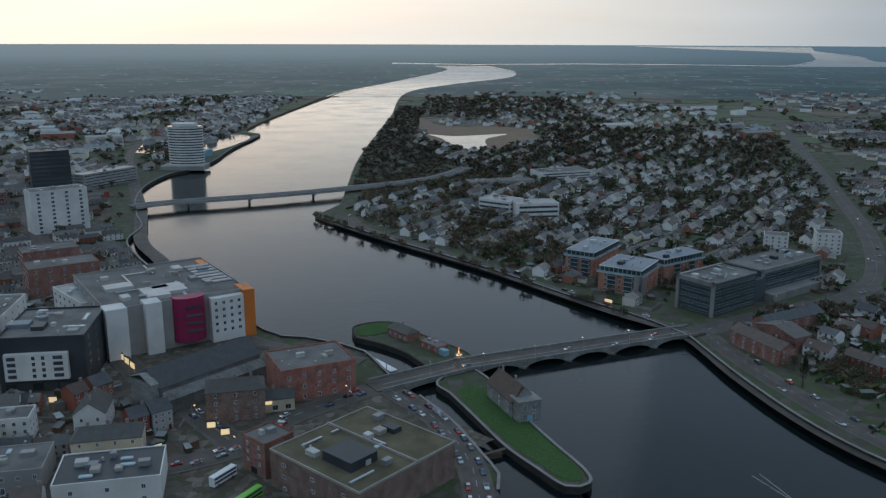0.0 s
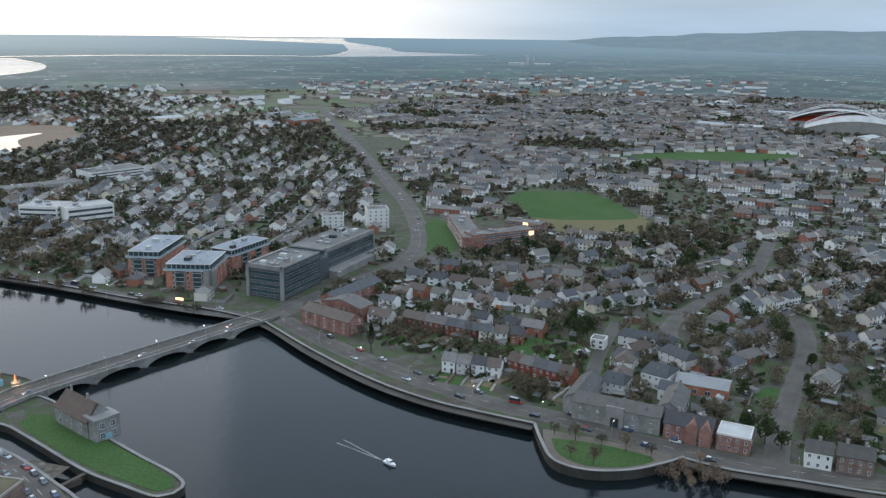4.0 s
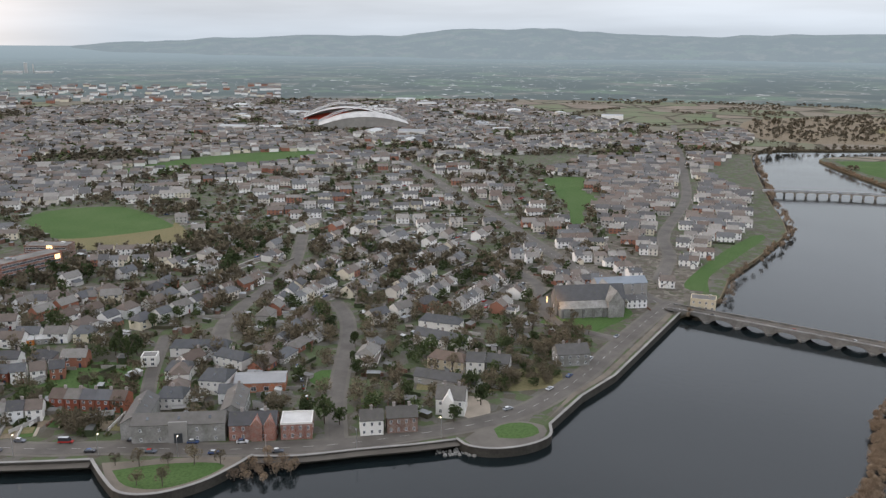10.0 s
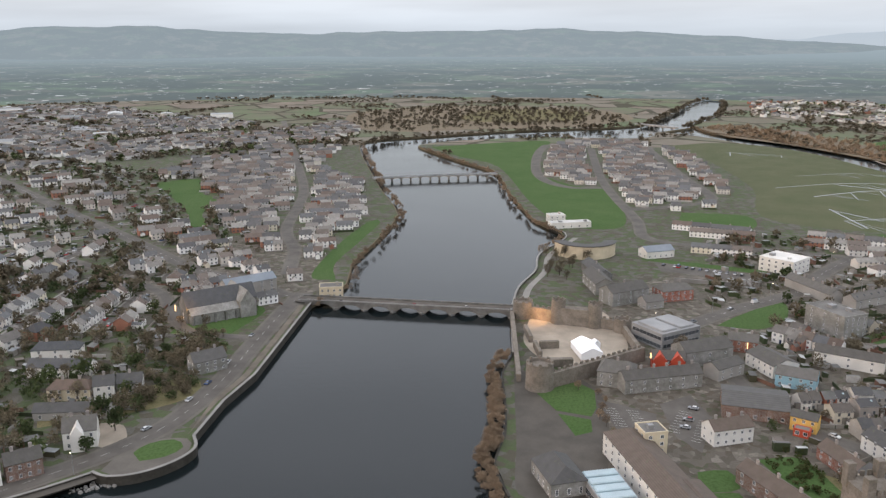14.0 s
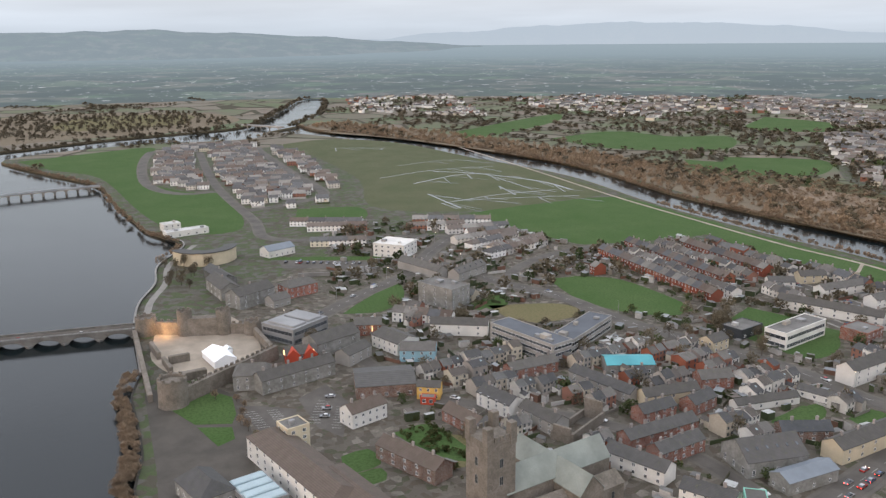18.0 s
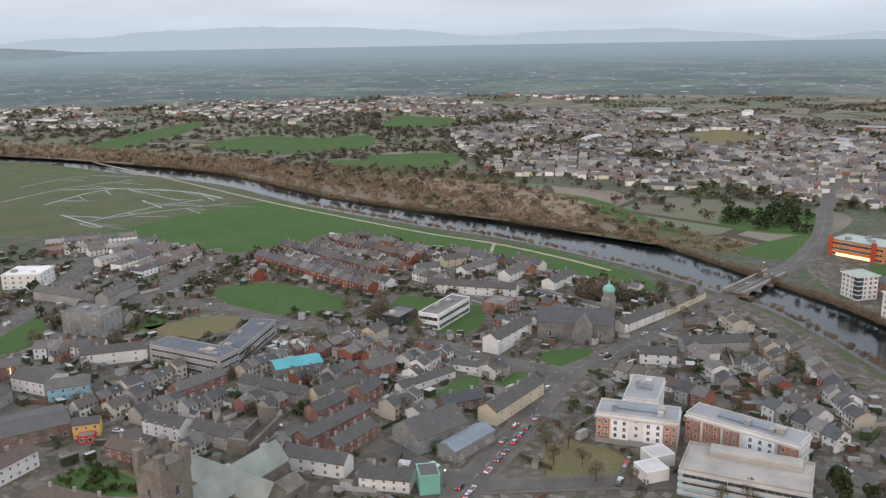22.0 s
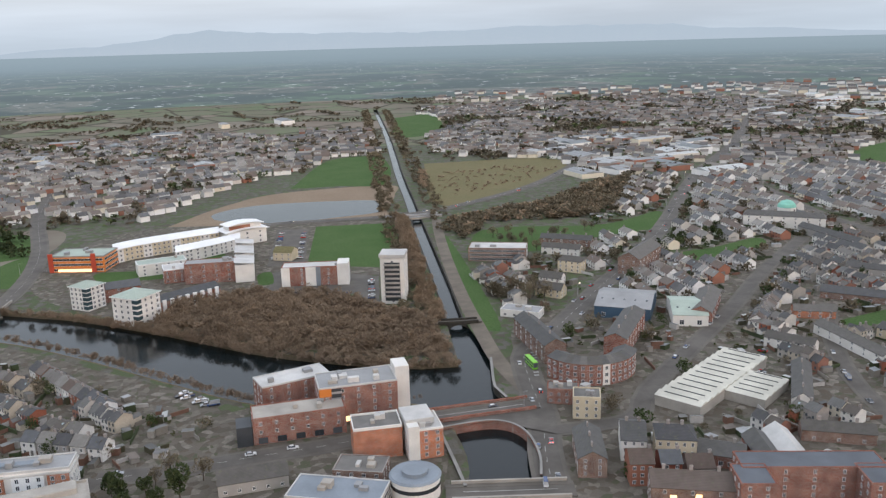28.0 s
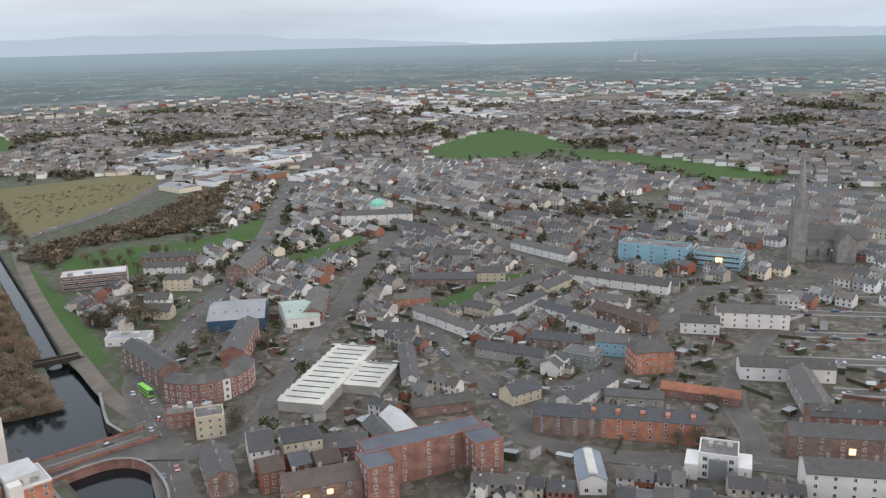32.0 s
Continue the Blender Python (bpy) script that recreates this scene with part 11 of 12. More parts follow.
# trees along the strand and the foot of the hill
wood("far_bare", scatter([(-70, 700), (0, 610), (80, 520), (110, 560), (90, 700), (100, 860), (0, 900), (-80, 800)], 420, True, 1.5), 4, 9, 1.1)
wood_poly = [(112, -466), (104, -494), (72, -512), (20, -506), (-8, -468), (-36, -450), (-42, -400), (-20, -392), (40, -416), (86, -446)]
wood("rust", scatter(wood_poly, 560, False), 5, 9, 1.15)
wood("far_rust", scatter(wood_poly, 500, False), 2.5, 6, 1.8)
wood("rust", scatter([(150, -473), (97, -439), (44, -401), (-15, -375), (-44, -383), (-42, -402), (-20, -396), (40, -418), (86, -448), (112, -470)], 210, False), 2.5, 6, 1.4)
patch("wood_floor", wood_poly, 0.05, "scrub", "brown leaf-strewn woodland floor", "ground", mask=False)
build_woods("dense rusty-brown winter woodland beside the narrow river")
wood("rust", scatter([(-46, -440), (-44, -735), (-35, -735), (-33, -480), (-38, -430)], 190, False), 5, 9, 0.8)
wood("far_bare", scatter([(-40, -440), (-40, -1000), (-44, -1900), (-30, -1900), (-22, -1000), (-24, -440)], 520, False), 3, 6, 1.3)
wood("far_bare", scatter([(-66, -660), (-67, -1000), (-74, -1900), (-90, -1900), (-84, -1000), (-82, -660)], 420, False), 2.5, 5, 1.3)
build_woods("line of rusty bare trees along the canal", "trees")
park_wood = [(-79, -700), (-110, -722), (-150, -750), (-192, -778), (-255, -862), (-297, -880), (-318, -850), (-278, -762), (-232, -727), (-196, -690), (-160, -692), (-107, -690), (-95, -650), (-82, -631)]
wood("far_bare", scatter(park_wood, 620, True, 1.5), 4, 7, 1.6)
wood("far_rust", scatter([(-84, -760), (-100, -790), (-95, -900), (-80, -1000), (-72, -900)], 130, True, 1.5), 2, 4.5, 1.6)
wood("far_bare", scatter([(-77, -480), (-92, -462), (-100, -490), (-84, -500)], 16, False), 6, 9, 1.2)
wood("far_rust", scatter([(-102, -973), (-182, -1008), (-245, -976), (-193, -904), (-140, -851), (-93, -817), (-83, -880)], 150, False), 0.8, 2.2, 2.4)
wood("far_ever", scatter([(-520, -640), (-540, -600), (-560, -610), (-535, -650)], 14, False), 7, 13, 1.0)
wood("far_ever", scatter([(-215, -560), (-240, -575), (-250, -600), (-220, -590)], 9, False), 6, 10, 1.2)
wood("far_bare", scatter([(-470, -520), (-520, -500), (-540, -540), (-480, -550)], 26, False), 5, 9, 1.3)
wood("far_rust", scatter(park_wood, 260, True, 1.5), 3, 6, 1.7)
wood("far_rust", scatter([(340, -560), (420, -545), (560, -528), (850, -535), (1020, -505), (1250, -430), (1500, -345), (1560, -420), (1300, -520), (1000, -610), (700, -610), (500, -600)], 900, False), 4, 8, 1.0)
wood("far_bare", scatter([(1545, -110), (1510, 10), (1425, 160), (1500, 260), (1800, 300), (2000, 100), (1900, -200), (1600, -250)], 700, False), 5, 9, 1.0)
wood("far_bare", scatter([(-92, 870), (-60, 780), (60, 830), (120, 960), (30, 1160), (-30, 1300), (-50, 1900), (-95, 1900), (-98, 1600), (-104, 1120)], 1100, True, 1.5), 3.5, 7, 1.5)
wood("dot", scatter([(120, 1000), (260, 1100), (300, 1400), (300, 2200), (-40, 2250), (-50, 1700), (150, 1600), (190, 1300), (60, 1130)], 700, True, 2), 5, 9, 1.5)
scrub_ring = [(262, -545), (394, -538), (563, -545), (738, -560), (887, -545), (1060, -515), (1250, -435), (1400, -365), (1560, -420), (1259, -456), (1167, -508), (1058, -565), (939, -619), (824, -665), (731, -695), (675, -720), (541, -680), (427, -640), (319, -600), (261, -590)]
wood("far_rust", scatter(scrub_ring, 1500, False), 1.4, 3.6, 2.0)
wood("far_bare", scatter(scrub_ring, 260, False), 4, 7.5, 1.4)
wood("far_ever", scatter([(344, -706), (275, -731), (245, -650), (306, -634)], 40, False), 6, 11, 1.1)
wood("dot", scatter([(1560, -430), (1259, -470), (1058, -575), (824, -675), (760, -810), (900, -945), (1260, -1260), (1700, -900)], 700, True, 2), 3, 7, 1.8)
wood("far_bare", scatter([(275, -384), (249, -413), (264, -441), (297, -429)], 110, True, 1.5), 4, 8, 1.3)
wood("bush", scatter([(292, -96), (268, -104), (258, -118), (276, -117), (294, -112)], 60, False), 1.2, 2.6, 1.3)
wood("far_bare", scatter([(335, -290), (352, -300), (350, -326), (338, -318)], 30, True, 1.5), 5, 8, 1.2)
build_woods("brown winter scrub and trees in the flood plain", "scrub")
# scrub along the banks
for line, w, n_, key, lo, hi in ((CASTLE_BANK[2:8], 9, 260, "rust", 1.8, 4.2), (UP_LEFT[:8], 9, 170, "far_rust", 2, 5), (UP_RIGHT[9:17], 8, 170, "far_rust", 2, 4.5), (ABBEY_NEAR[6:18], 7, 520, "far_rust", 1.5, 3.8), (ABBEY_FAR[3:], 9, 520, "far_rust", 2, 5),
                                 (NORTH_BANK[9:17], 5, 40, "far_bare", 3, 7), (UP_LEFT[7:], 25, 260, "far_bare", 4, 9), (UP_RIGHT[:4], 20, 170, "far_bare", 4, 8)):
    sp = spline(line, 3.0)
    side = offset(sp, -1.0)
    wood(key, [(p.x + random.uniform(-w / 2, w / 2) * 0.6 + (q.x - p.x) * w / 2, p.y + random.uniform(-w / 2, w / 2) * 0.6 + (q.y - p.y) * w / 2) for p, q in [random.choice(list(zip(sp, side))) for _ in range(n_)]], lo, hi, 1.1)
sp = offset(spline(ABBEY_FAR, 3.0), 0.6)
wood("far_rust", [(p.x + random.uniform(-1, 1), p.y + random.uniform(-1, 1)) for p in sp for _ in range(2)], 2.4, 4.6, 1.2, WATER + 0.1)
build_woods("brown reeds and bushes along the river bank", "bushes")
# garden trees and hedges among the houses
for poly, nb, nt, ne in (([(150, 440), (196, 262), (262, 168), (300, 150), (400, 140), (480, 160), (520, 300), (500, 480), (330, 520), (250, 480)], 1300, 620, 210),
                         ([(500, 160), (900, 220), (1000, 500), (900, 700), (600, 1000), (420, 960), (340, 680), (380, 520), (500, 420)], 1120, 820, 230),
                         ([(0, 620), (100, 470), (250, 500), (350, 760), (430, 960), (500, 1400), (100, 1500), (20, 900)], 960, 1150, 380),
                         ([(230, -100), (470, -120), (690, -170), (540, -400), (330, -460), (180, -440), (40, -350), (120, -250)], 620, 200, 80),
                         ([(-90, -250), (-330, -200), (-520, -420), (-640, -700), (-300, -870), (-100, -520)], 700, 330, 110),
                         ([(330, -640), (900, -680), (1250, -800), (1200, -1300), (700, -1500), (180, -1300), (150, -900)], 320, 1008, 240),
                         ([(-100, -900), (-560, -900), (-800, -560), (-1500, -500), (-1700, -1200), (-1000, -1800), (-200, -1900)], 320, 1680, 500),
                         ([(600, 1000), (1000, 600), (1500, 420), (1900, 900), (1700, 1500), (900, 1800)], 160, 1680, 500),
                         ([(-200, 480), (-500, 500), (-1100, 1000), (-900, 2200), (-350, 2200), (-320, 900)], 96, 768, 180)):
    wood("bush", scatter(poly, nb, True, 1.5), 1.2, 2.8, 1.3)
    wood("far_bare", scatter(poly, nt, True, 1.5), 3.5, 9.5, 1.15)
    wood("far_ever", scatter(poly, ne, True, 1.5), 3, 9, 1.05)
# taller old trees in the riverside gardens
old_gardens = [(215, 290), (262, 200), (300, 170), (380, 160), (470, 180), (520, 300), (500, 480), (330, 520), (250, 480)]
wood("far_bare", scatter([(296, 178), (322, 142), (345, 128), (400, 132), (404, 160), (360, 165), (322, 150)], 90, True, 1.5), 2.5, 6, 1.2)
wood("far_ever", scatter([(296, 178), (322, 142), (345, 128), (400, 132), (404, 160), (360, 165)], 45, True, 1.5), 2, 5, 1.3)
wood("far_ever", scatter(old_gardens, 40, True, 2.0), 7, 13, 0.95)
wood("far_bare", scatter(old_gardens, 80, True, 2.0), 8, 13, 1.1)
for x, y in GROVES:
    for k in range(3):
        wood("far_bare" if random.random() < 0.72 else "far_ever", [(x + random.uniform(-8, 8), y + random.uniform(-8, 8))], 4.5, 9, 1.1)
for x, y in FAR_GROVES:
    wood("dot" if random.random() < 0.7 else "dot_ever", [(x + random.uniform(-6, 6), y + random.uniform(-6, 6))], 5, 9.5, 1.6)
build_woods("bare trees, evergreens and hedges in town gardens", "garden trees", "garden_planting")
# sheds, walls and lean-tos in the yards
clut, clut_roof = Shape(), Shape()
for poly, n_ in (([(150, 440), (196, 262), (262, 168), (300, 150), (400, 140), (480, 160), (520, 300), (500, 480), (330, 520), (250, 480)], 420),
                 ([(230, -100), (470, -120), (690, -170), (540, -400), (330, -460), (180, -440), (40, -350), (120, -250)], 900),
                 ([(-90, -250), (-330, -150), (-520, -420), (-640, -700), (-300, -870), (-100, -520)], 1000),
                 ([(-80, 300), (-110, 240), (-330, 230), (-350, 420), (-230, 480), (-160, 420)], 420),
                 ([(500, 160), (900, 220), (1000, 500), (900, 700), (600, 1000), (420, 960), (340, 680), (380, 520), (500, 420)], 900),
                 ([(0, 620), (100, 470), (250, 500), (350, 760), (430, 960), (100, 1000)], 260)):
    for x, y in scatter(poly, n_, True, 2.5):
        w, d, h, a = random.uniform(1.8, 6), random.uniform(1.8, 4), random.uniform(1.6, 3.2), radians(random.choice((0, 90, -56, 34)) + random.uniform(-8, 8))
        c, s = math.cos(a), math.sin(a)
        tr = lambda p: (x + c * p[0] - s * p[1], y + s * p[0] + c * p[1], p[2])
        q = ((-w / 2, -d / 2), (w / 2, -d / 2), (w / 2, d / 2), (-w / 2, d / 2))
        k = random.uniform(0, 0.7)
        clut.add([tr((*p, 0)) for p in q] + [tr((*p, h + (k if i > 1 else 0))) for i, p in enumerate(q)], [(0, 1, 5, 4), (1, 2, 6, 5), (2, 3, 7, 6), (3, 0, 4, 7)])
        clut_roof.add([tr((p[0] * 1.08, p[1] * 1.08, h + 0.05 + (k if i > 1 else 0))) for i, p in enumerate(q)], [(0, 1, 2, 3)])
    for x, y in scatter(poly, n_ // 2, True, 2.0):
        L, a = random.uniform(6, 16), radians(random.choice((0, 90, -56, 34)))
        c, s = math.cos(a) * L / 2, math.sin(a) * L / 2
        ux, uy = -math.sin(a) * 0.15, math.cos(a) * 0.15
        clut.add([(x - c - ux, y - s - uy, 0), (x + c - ux, y + s - uy, 0), (x + c + ux, y + s + uy, 0), (x - c + ux, y - s + uy, 0), (x - c - ux, y - s - uy, 1.7), (x + c - ux, y + s - uy, 1.7), (x + c + ux, y + s + uy, 1.7), (x - c + ux, y - s + uy, 1.7)], [(0, 1, 5, 4), (1, 2, 6, 5), (2, 3, 7, 6), (3, 0, 4, 7), (4, 5, 6, 7)])
root = thing("yard_sheds", "small sheds, lean-tos and garden walls in back yards", "sheds", kind="stuff")
tagged(part("shed_walls", clut, "garden_edge", root), kind="stuff")
tagged(part("shed_roofs", clut_roof, "yard_roof", root), kind="stuff")
# hedgerows of the far fields
hedge = []
for i in range(520):
    a, r = random.uniform(0, radians(300)), random.uniform(1150, 2280)
    x, y, t = r * math.sin(a), r * math.cos(a), random.uniform(0, 3.14)
    for k in range(random.randint(8, 26)):
        q = (x + 9 * k * math.cos(t) + random.uniform(-3, 3), y + 9 * k * math.sin(t) + random.uniform(-3, 3))
        if is_free(*q, 2, 2, 0):
            hedge.append(q)
wood("dot", hedge, 4, 8, 1.4)
build_woods("hedgerows of bare trees between fields", "hedgerows", "hedgerow")

# ---- wet ground ----
DRAINS = [[(915, -358), (880, -397), (804, -436), (741, -441)], [(844, -308), (877, -367), (880, -397)], [(780, -299), (698, -300)], [(727, -292), (747, -361), (749, -426)],
          [(792, -383), (739, -376)], [(894, -286), (926, -366), (923, -438)], [(1182, -306), (1149, -378)], [(866, -404), (760, -406)], [(735, -319), (725, -369), (710, -430)], [(974, -334), (998, -403), (977, -441)]]
drng = random.Random(77)
for k, line in enumerate(DRAINS):
    ribbon("drain", line, (3.4, 2.6, 2.2, 2.0, 1.8, 1.8, 1.4, 1.6, 1.8, 1.2)[k], 0.1 + 0.003 * k, "floodwater", "flooded drain reflecting the sky", "drain", mask=False)
    for _ in range(5):
        u = drng.randrange(len(line) - 1)
        a, b_ = Vector(line[u]), Vector(line[u + 1])
        q = a.lerp(b_, drng.random())
        ribbon("drain", [tuple(q), (q.x - drng.uniform(15, 45), q.y - drng.uniform(-12, 30))], drng.uniform(0.7, 1.5), 0.14 + 0.002 * k, "floodwater", "narrow flooded drain in a wet meadow", "drain", mask=False)
patch("pond", POND, 0.09, "water", "still grey pond among reeds", "pond")
patch("dock_basin", [(-420, 1130), (-330, 1120), (-300, 1200), (-302, 1330), (-380, 1340), (-440, 1240)], 0.12, "water", "calm dock basin reflecting the sunset", "dock")
# sheds and works too far to tell apart
sheds, shed_roofs = Shape(), Shape()
for poly, n_ in (([(-340, 800), (-700, 700), (-1100, 1100), (-1000, 2100), (-420, 2100), (-460, 1400)], 90), ([(-700, -1400), (-1300, -1000), (-1700, -1500), (-1000, -2000)], 60), ([(-150, -900), (-420, -880), (-520, -1200), (-260, -1250)], 26),
                 ([(1000, 700), (1700, 500), (1900, 1200), (1200, 1500)], 40), ([(300, 1300), (700, 1300), (700, 1900), (250, 1900)], 16), ([(200, -900), (900, -900), (1200, -1500), (0, -1700)], 18)):
    for x, y in scatter(poly, n_, True, 14):
        w, d, h, a = random.uniform(18, 60), random.uniform(14, 32), random.uniform(5, 9), radians(random.choice((20, 110)) + random.uniform(-8, 8))
        c, s = math.cos(a), math.sin(a)
        tr = lambda p: (x + c * p[0] - s * p[1], y + s * p[0] + c * p[1], p[2])
        sheds.add([tr(p) for p in ((-w / 2, -d / 2, 0), (w / 2, -d / 2, 0), (w / 2, d / 2, 0), (-w / 2, d / 2, 0), (-w / 2, -d / 2, h), (w / 2, -d / 2, h), (w / 2, d / 2, h), (-w / 2, d / 2, h))], [(0, 1, 5, 4), (1, 2, 6, 5), (2, 3, 7, 6), (3, 0, 4, 7)])
        shed_roofs.add([tr(p) for p in ((-w / 2, -d / 2, h), (w / 2, -d / 2, h), (w / 2, 0, h + d * 0.09), (-w / 2, 0, h + d * 0.09), (w / 2, d / 2, h), (-w / 2, d / 2, h))], [(0, 1, 2, 3), (3, 2, 4, 5), (1, 4, 2), (5, 0, 3)])
root = thing("far_sheds", "far warehouses and works with pale metal roofs", "warehouses", kind="stuff")
tagged(part("shed_walls", sheds, "far_wall", root), kind="stuff")
tagged(part("shed_roofs", shed_roofs, "shed_roof", root), kind="stuff")

# works with tall stacks far out on the plain
for d, az, h in ((4245, 34.9, 45), (4932, 225.6, 60)):
    x, y, z = bow(d * math.sin(radians(az)), d * math.cos(radians(az)))
    k = math.hypot(x, y) / d
    wk_ = thing("cement_works", "far works with a tall pale tower and sheds", "works", pose(x, y, z - 1, 0, 0, -az))
    part("tower", Shape().box(-7 * k, 7 * k, -7 * k, 7 * k, 0, h * k, 0, 0.5), "whitemetal", wk_)
    part("stack", Shape().cyl(30 * k, 0, 0, h * 0.85 * k, 3 * k, 2 * k, 10), "whitemetal", wk_)
    part("shed", Shape().box(-90 * k, -12 * k, -25 * k, 25 * k, 0, 10 * k), "whitemetal", wk_)
    part("shed", Shape().box(35 * k, 110 * k, -25 * k, 25 * k, 0, 8 * k), "whitemetal", wk_)

# ---- vehicles ----
def make_car(length, height, label, kind="car"):
    root = thing("car" if kind == "car" else "van", label, kind)
    L, w = length / 2, 0.87
    prof = [(-L, 0.35), (-L, 0.8), (-L * 0.92, 0.95), (-L * 0.55, 0.98), (L * 0.42, 0.95), (L * 0.92, 0.78), (L, 0.62), (L, 0.35)]
    s = Shape()
    k = len(prof)
    s.add([(x, -w, z) for x, z in prof] + [(x, w, z) for x, z in prof], [tuple(range(k)), tuple(reversed(range(k, 2 * k)))] + [((i + 1) % k, i, k + i, k + (i + 1) % k) for i in range(k)])
    part("body", s, "carpaint", root)
    if kind == "car":
        c0, c1, r0, r1 = -L * 0.85, L * 0.42, -L * 0.55, L * 0.12
    else:
        c0, c1, r0, r1 = -L * 0.97, L * 0.7, -L * 0.95, L * 0.4
    v = [(c0, -w * 0.95, 0.95), (c1, -w * 0.95, 0.94), (c1, w * 0.95, 0.94), (c0, w * 0.95, 0.95), (r0, -w * 0.74, height - 0.06), (r1, -w * 0.74, height - 0.06), (r1, w * 0.74, height - 0.06), (r0, w * 0.74, height - 0.06)]
    part("cabin", Shape().add(v, [(0, 1, 5, 4), (1, 2, 6, 5), (2, 3, 7, 6), (3, 0, 4, 7)]), "glass" if kind == "car" else "carpaint", root, "dark windows" if kind == "car" else "")
    part("roof", Shape().add([(r0 - 0.05, -w * 0.75, height - 0.06), (r1 + 0.05, -w * 0.75, height - 0.06), (r1 + 0.05, w * 0.75, height - 0.06), (r0 - 0.05, w * 0.75, height - 0.06), (r0 + 0.15, -w * 0.6, height), (r1 - 0.1, -w * 0.6, height), (r1 - 0.1, w * 0.6, height), (r0 + 0.15, w * 0.6, height)], [(4, 5, 6, 7), (0, 1, 5, 4), (1, 2, 6, 5), (2, 3, 7, 6), (3, 0, 4, 7)]), "carpaint", root)
    s = Shape().box(-L * 0.9, L * 0.9, -w * 0.8, w * 0.8, 0.2, 0.36)
    for x in (-L * 0.62, L * 0.62):
        for y in (-w * 0.95, w * 0.95):
            a = [(x + 0.32 * math.cos(math.pi * i / 5), 0.32 + 0.32 * math.sin(math.pi * i / 5)) for i in range(10)]
            s.add([(p, y - 0.1, q) for p, q in a] + [(p, y + 0.1, q) for p, q in a], [tuple(range(10)), tuple(reversed(range(10, 20)))] + [((i + 1) % 10, i, 10 + i, 10 + (i + 1) % 10) for i in range(10)])
    part("running_gear", s, "tyre", root, "dark tyres and underbody")
    root.location = (0, 0, -900)
    return root


def lights_on(root, red):
    L = 2.1
    for y in (-0.6, 0.6):
        part("tail_light" if red else "headlight", Shape().box(-0.05, 0.08, -0.16, 0.16, -0.09, 0.09), "lamp_red" if red else "lamp_white", root, "lit red tail light" if red else "lit headlight", pose(-L - 0.02 if red else L, y, 0.72))
    return root


STOCK["car"] = [make_car(4.3, 1.48, "small parked hatchback car with dark windows"), make_car(4.5, 1.45, "parked saloon car with dark windows"), make_car(4.4, 1.65, "parked tall estate car with dark windows")]
STOCK["brake"] = [lights_on(make_car(4.3, 1.48, "queueing car with red brake lights"), True)]
STOCK["head"] = [lights_on(make_car(4.3, 1.48, "car with headlights on"), False)]
STOCK["van"] = [make_car(5.6, 2.4, "parked high-sided panel van", "van")]


def park(kind, line, off, n_, u0=0.0, u1=1.0, z=0.1, jitter=0.2, turn=0):
    """Vehicles along a line, off metres to its left."""
    sp = offset(line, off)
    for i in range(n_):
        u = (u0 + (u1 - u0) * (i + random.uniform(0.1, 0.9)) / n_) * (len(sp) - 1.001)
        k = int(u)
        p, q = sp[k], sp[k + 1]
        w = p + (q - p) * (u - k)
        kd = "van" if kind == "car" and random.random() < 0.08 else kind
        put(random.choice(STOCK[kd]), w.x, w.y, math.degrees(math.atan2(q.y - p.y, q.x - p.x)) + turn + random.uniform(-2, 2), z=z)


park("car", strand_up, 5.2, 10, 0.05, 0.45)
park("car", strand_up, -3.3, 7, 0.1, 0.5)
park("car", strand_up, 4.8, 5, 0.6, 0.9)
park("car", strand_low, -5.2, 8, 0.05, 0.5)
park("head", ennis_road, -2.5, 4, 0.02, 0.25)
park("car", ennis_road, 2.6, 3, 0.03, 0.3)
park("brake", athlunkard, 2.0, 3, 0.02, 0.1)
park("brake", athlunkard, -2.4, 9, 0.04, 0.13)
park("head", athlunkard, 2.4, 4, 0.1, 0.3)
park("car", athlunkard, -2.4, 4, 0.2, 0.4)
park("car", island_road, 2, 4)
park("car", castle_road, 2, 3, 0.15, 0.5)
park("car", broad_street, 2.5, 5, 0.0, 0.12)
park("brake", broad_street, -2.5, 4, 0.0, 0.1)
park("car", broad_street, 5.6, 8, 0.1, 0.3)
park("car", broad_street, -5.6, 7, 0.12, 0.3)
park("head", broad_street, 2.4, 5, 0.12, 0.5)
park("brake", broad_street, -2.4, 5, 0.2, 0.55)
park("car", mungret, 2.2, 7, 0.1, 0.9)
park("head", link_road, 2.2, 5, 0.3, 0.95)
park("brake", link_road, -2.2, 3, 0.5, 0.95)
park("car", mulgrave, 2.4, 6, 0.05, 0.7)
park("car", [Vector((-287, -452, 0)), Vector((-308, -440, 0))], 3, 7, turn=90)
park("car", [Vector((-404, -402, 0)), Vector((-424, -352, 0))], -5, 12, turn=90)
park("car", hotel_road, 2, 5)
park("car", lock_quay, 3.2, 12)
park("car", lock_quay, -3.2, 9)
park("car", henry_street, 2.5, 7, 0.0, 0.6)
park("head", henry_street, -2.5, 4, 0, 0.5)
park("brake", henry_street, 0.2, 4, 0.05, 0.4)
park("head", sarsfield_street, -2, 5, 0.02, 0.22)
park("car", sarsfield_street, 2.0, 4, 0.0, 0.3)
park("car", nicholas, 2.4, 4)
park("car", john_street, 2.4, 4, 0.2, 0.5)
park("car", cathedral_road, 2.4, 4, 0.1, 0.5)
park("car", [Vector((314, -74, 0)), Vector((340, -84, 0))], 0, 3, turn=90)
park("car", [Vector((-186, -338, 0)), Vector((-168, -308, 0))], -8, 7, turn=90)
park("car", [Vector((-200, -356, 0)), Vector((-190, -330, 0))], 0, 4, turn=80)
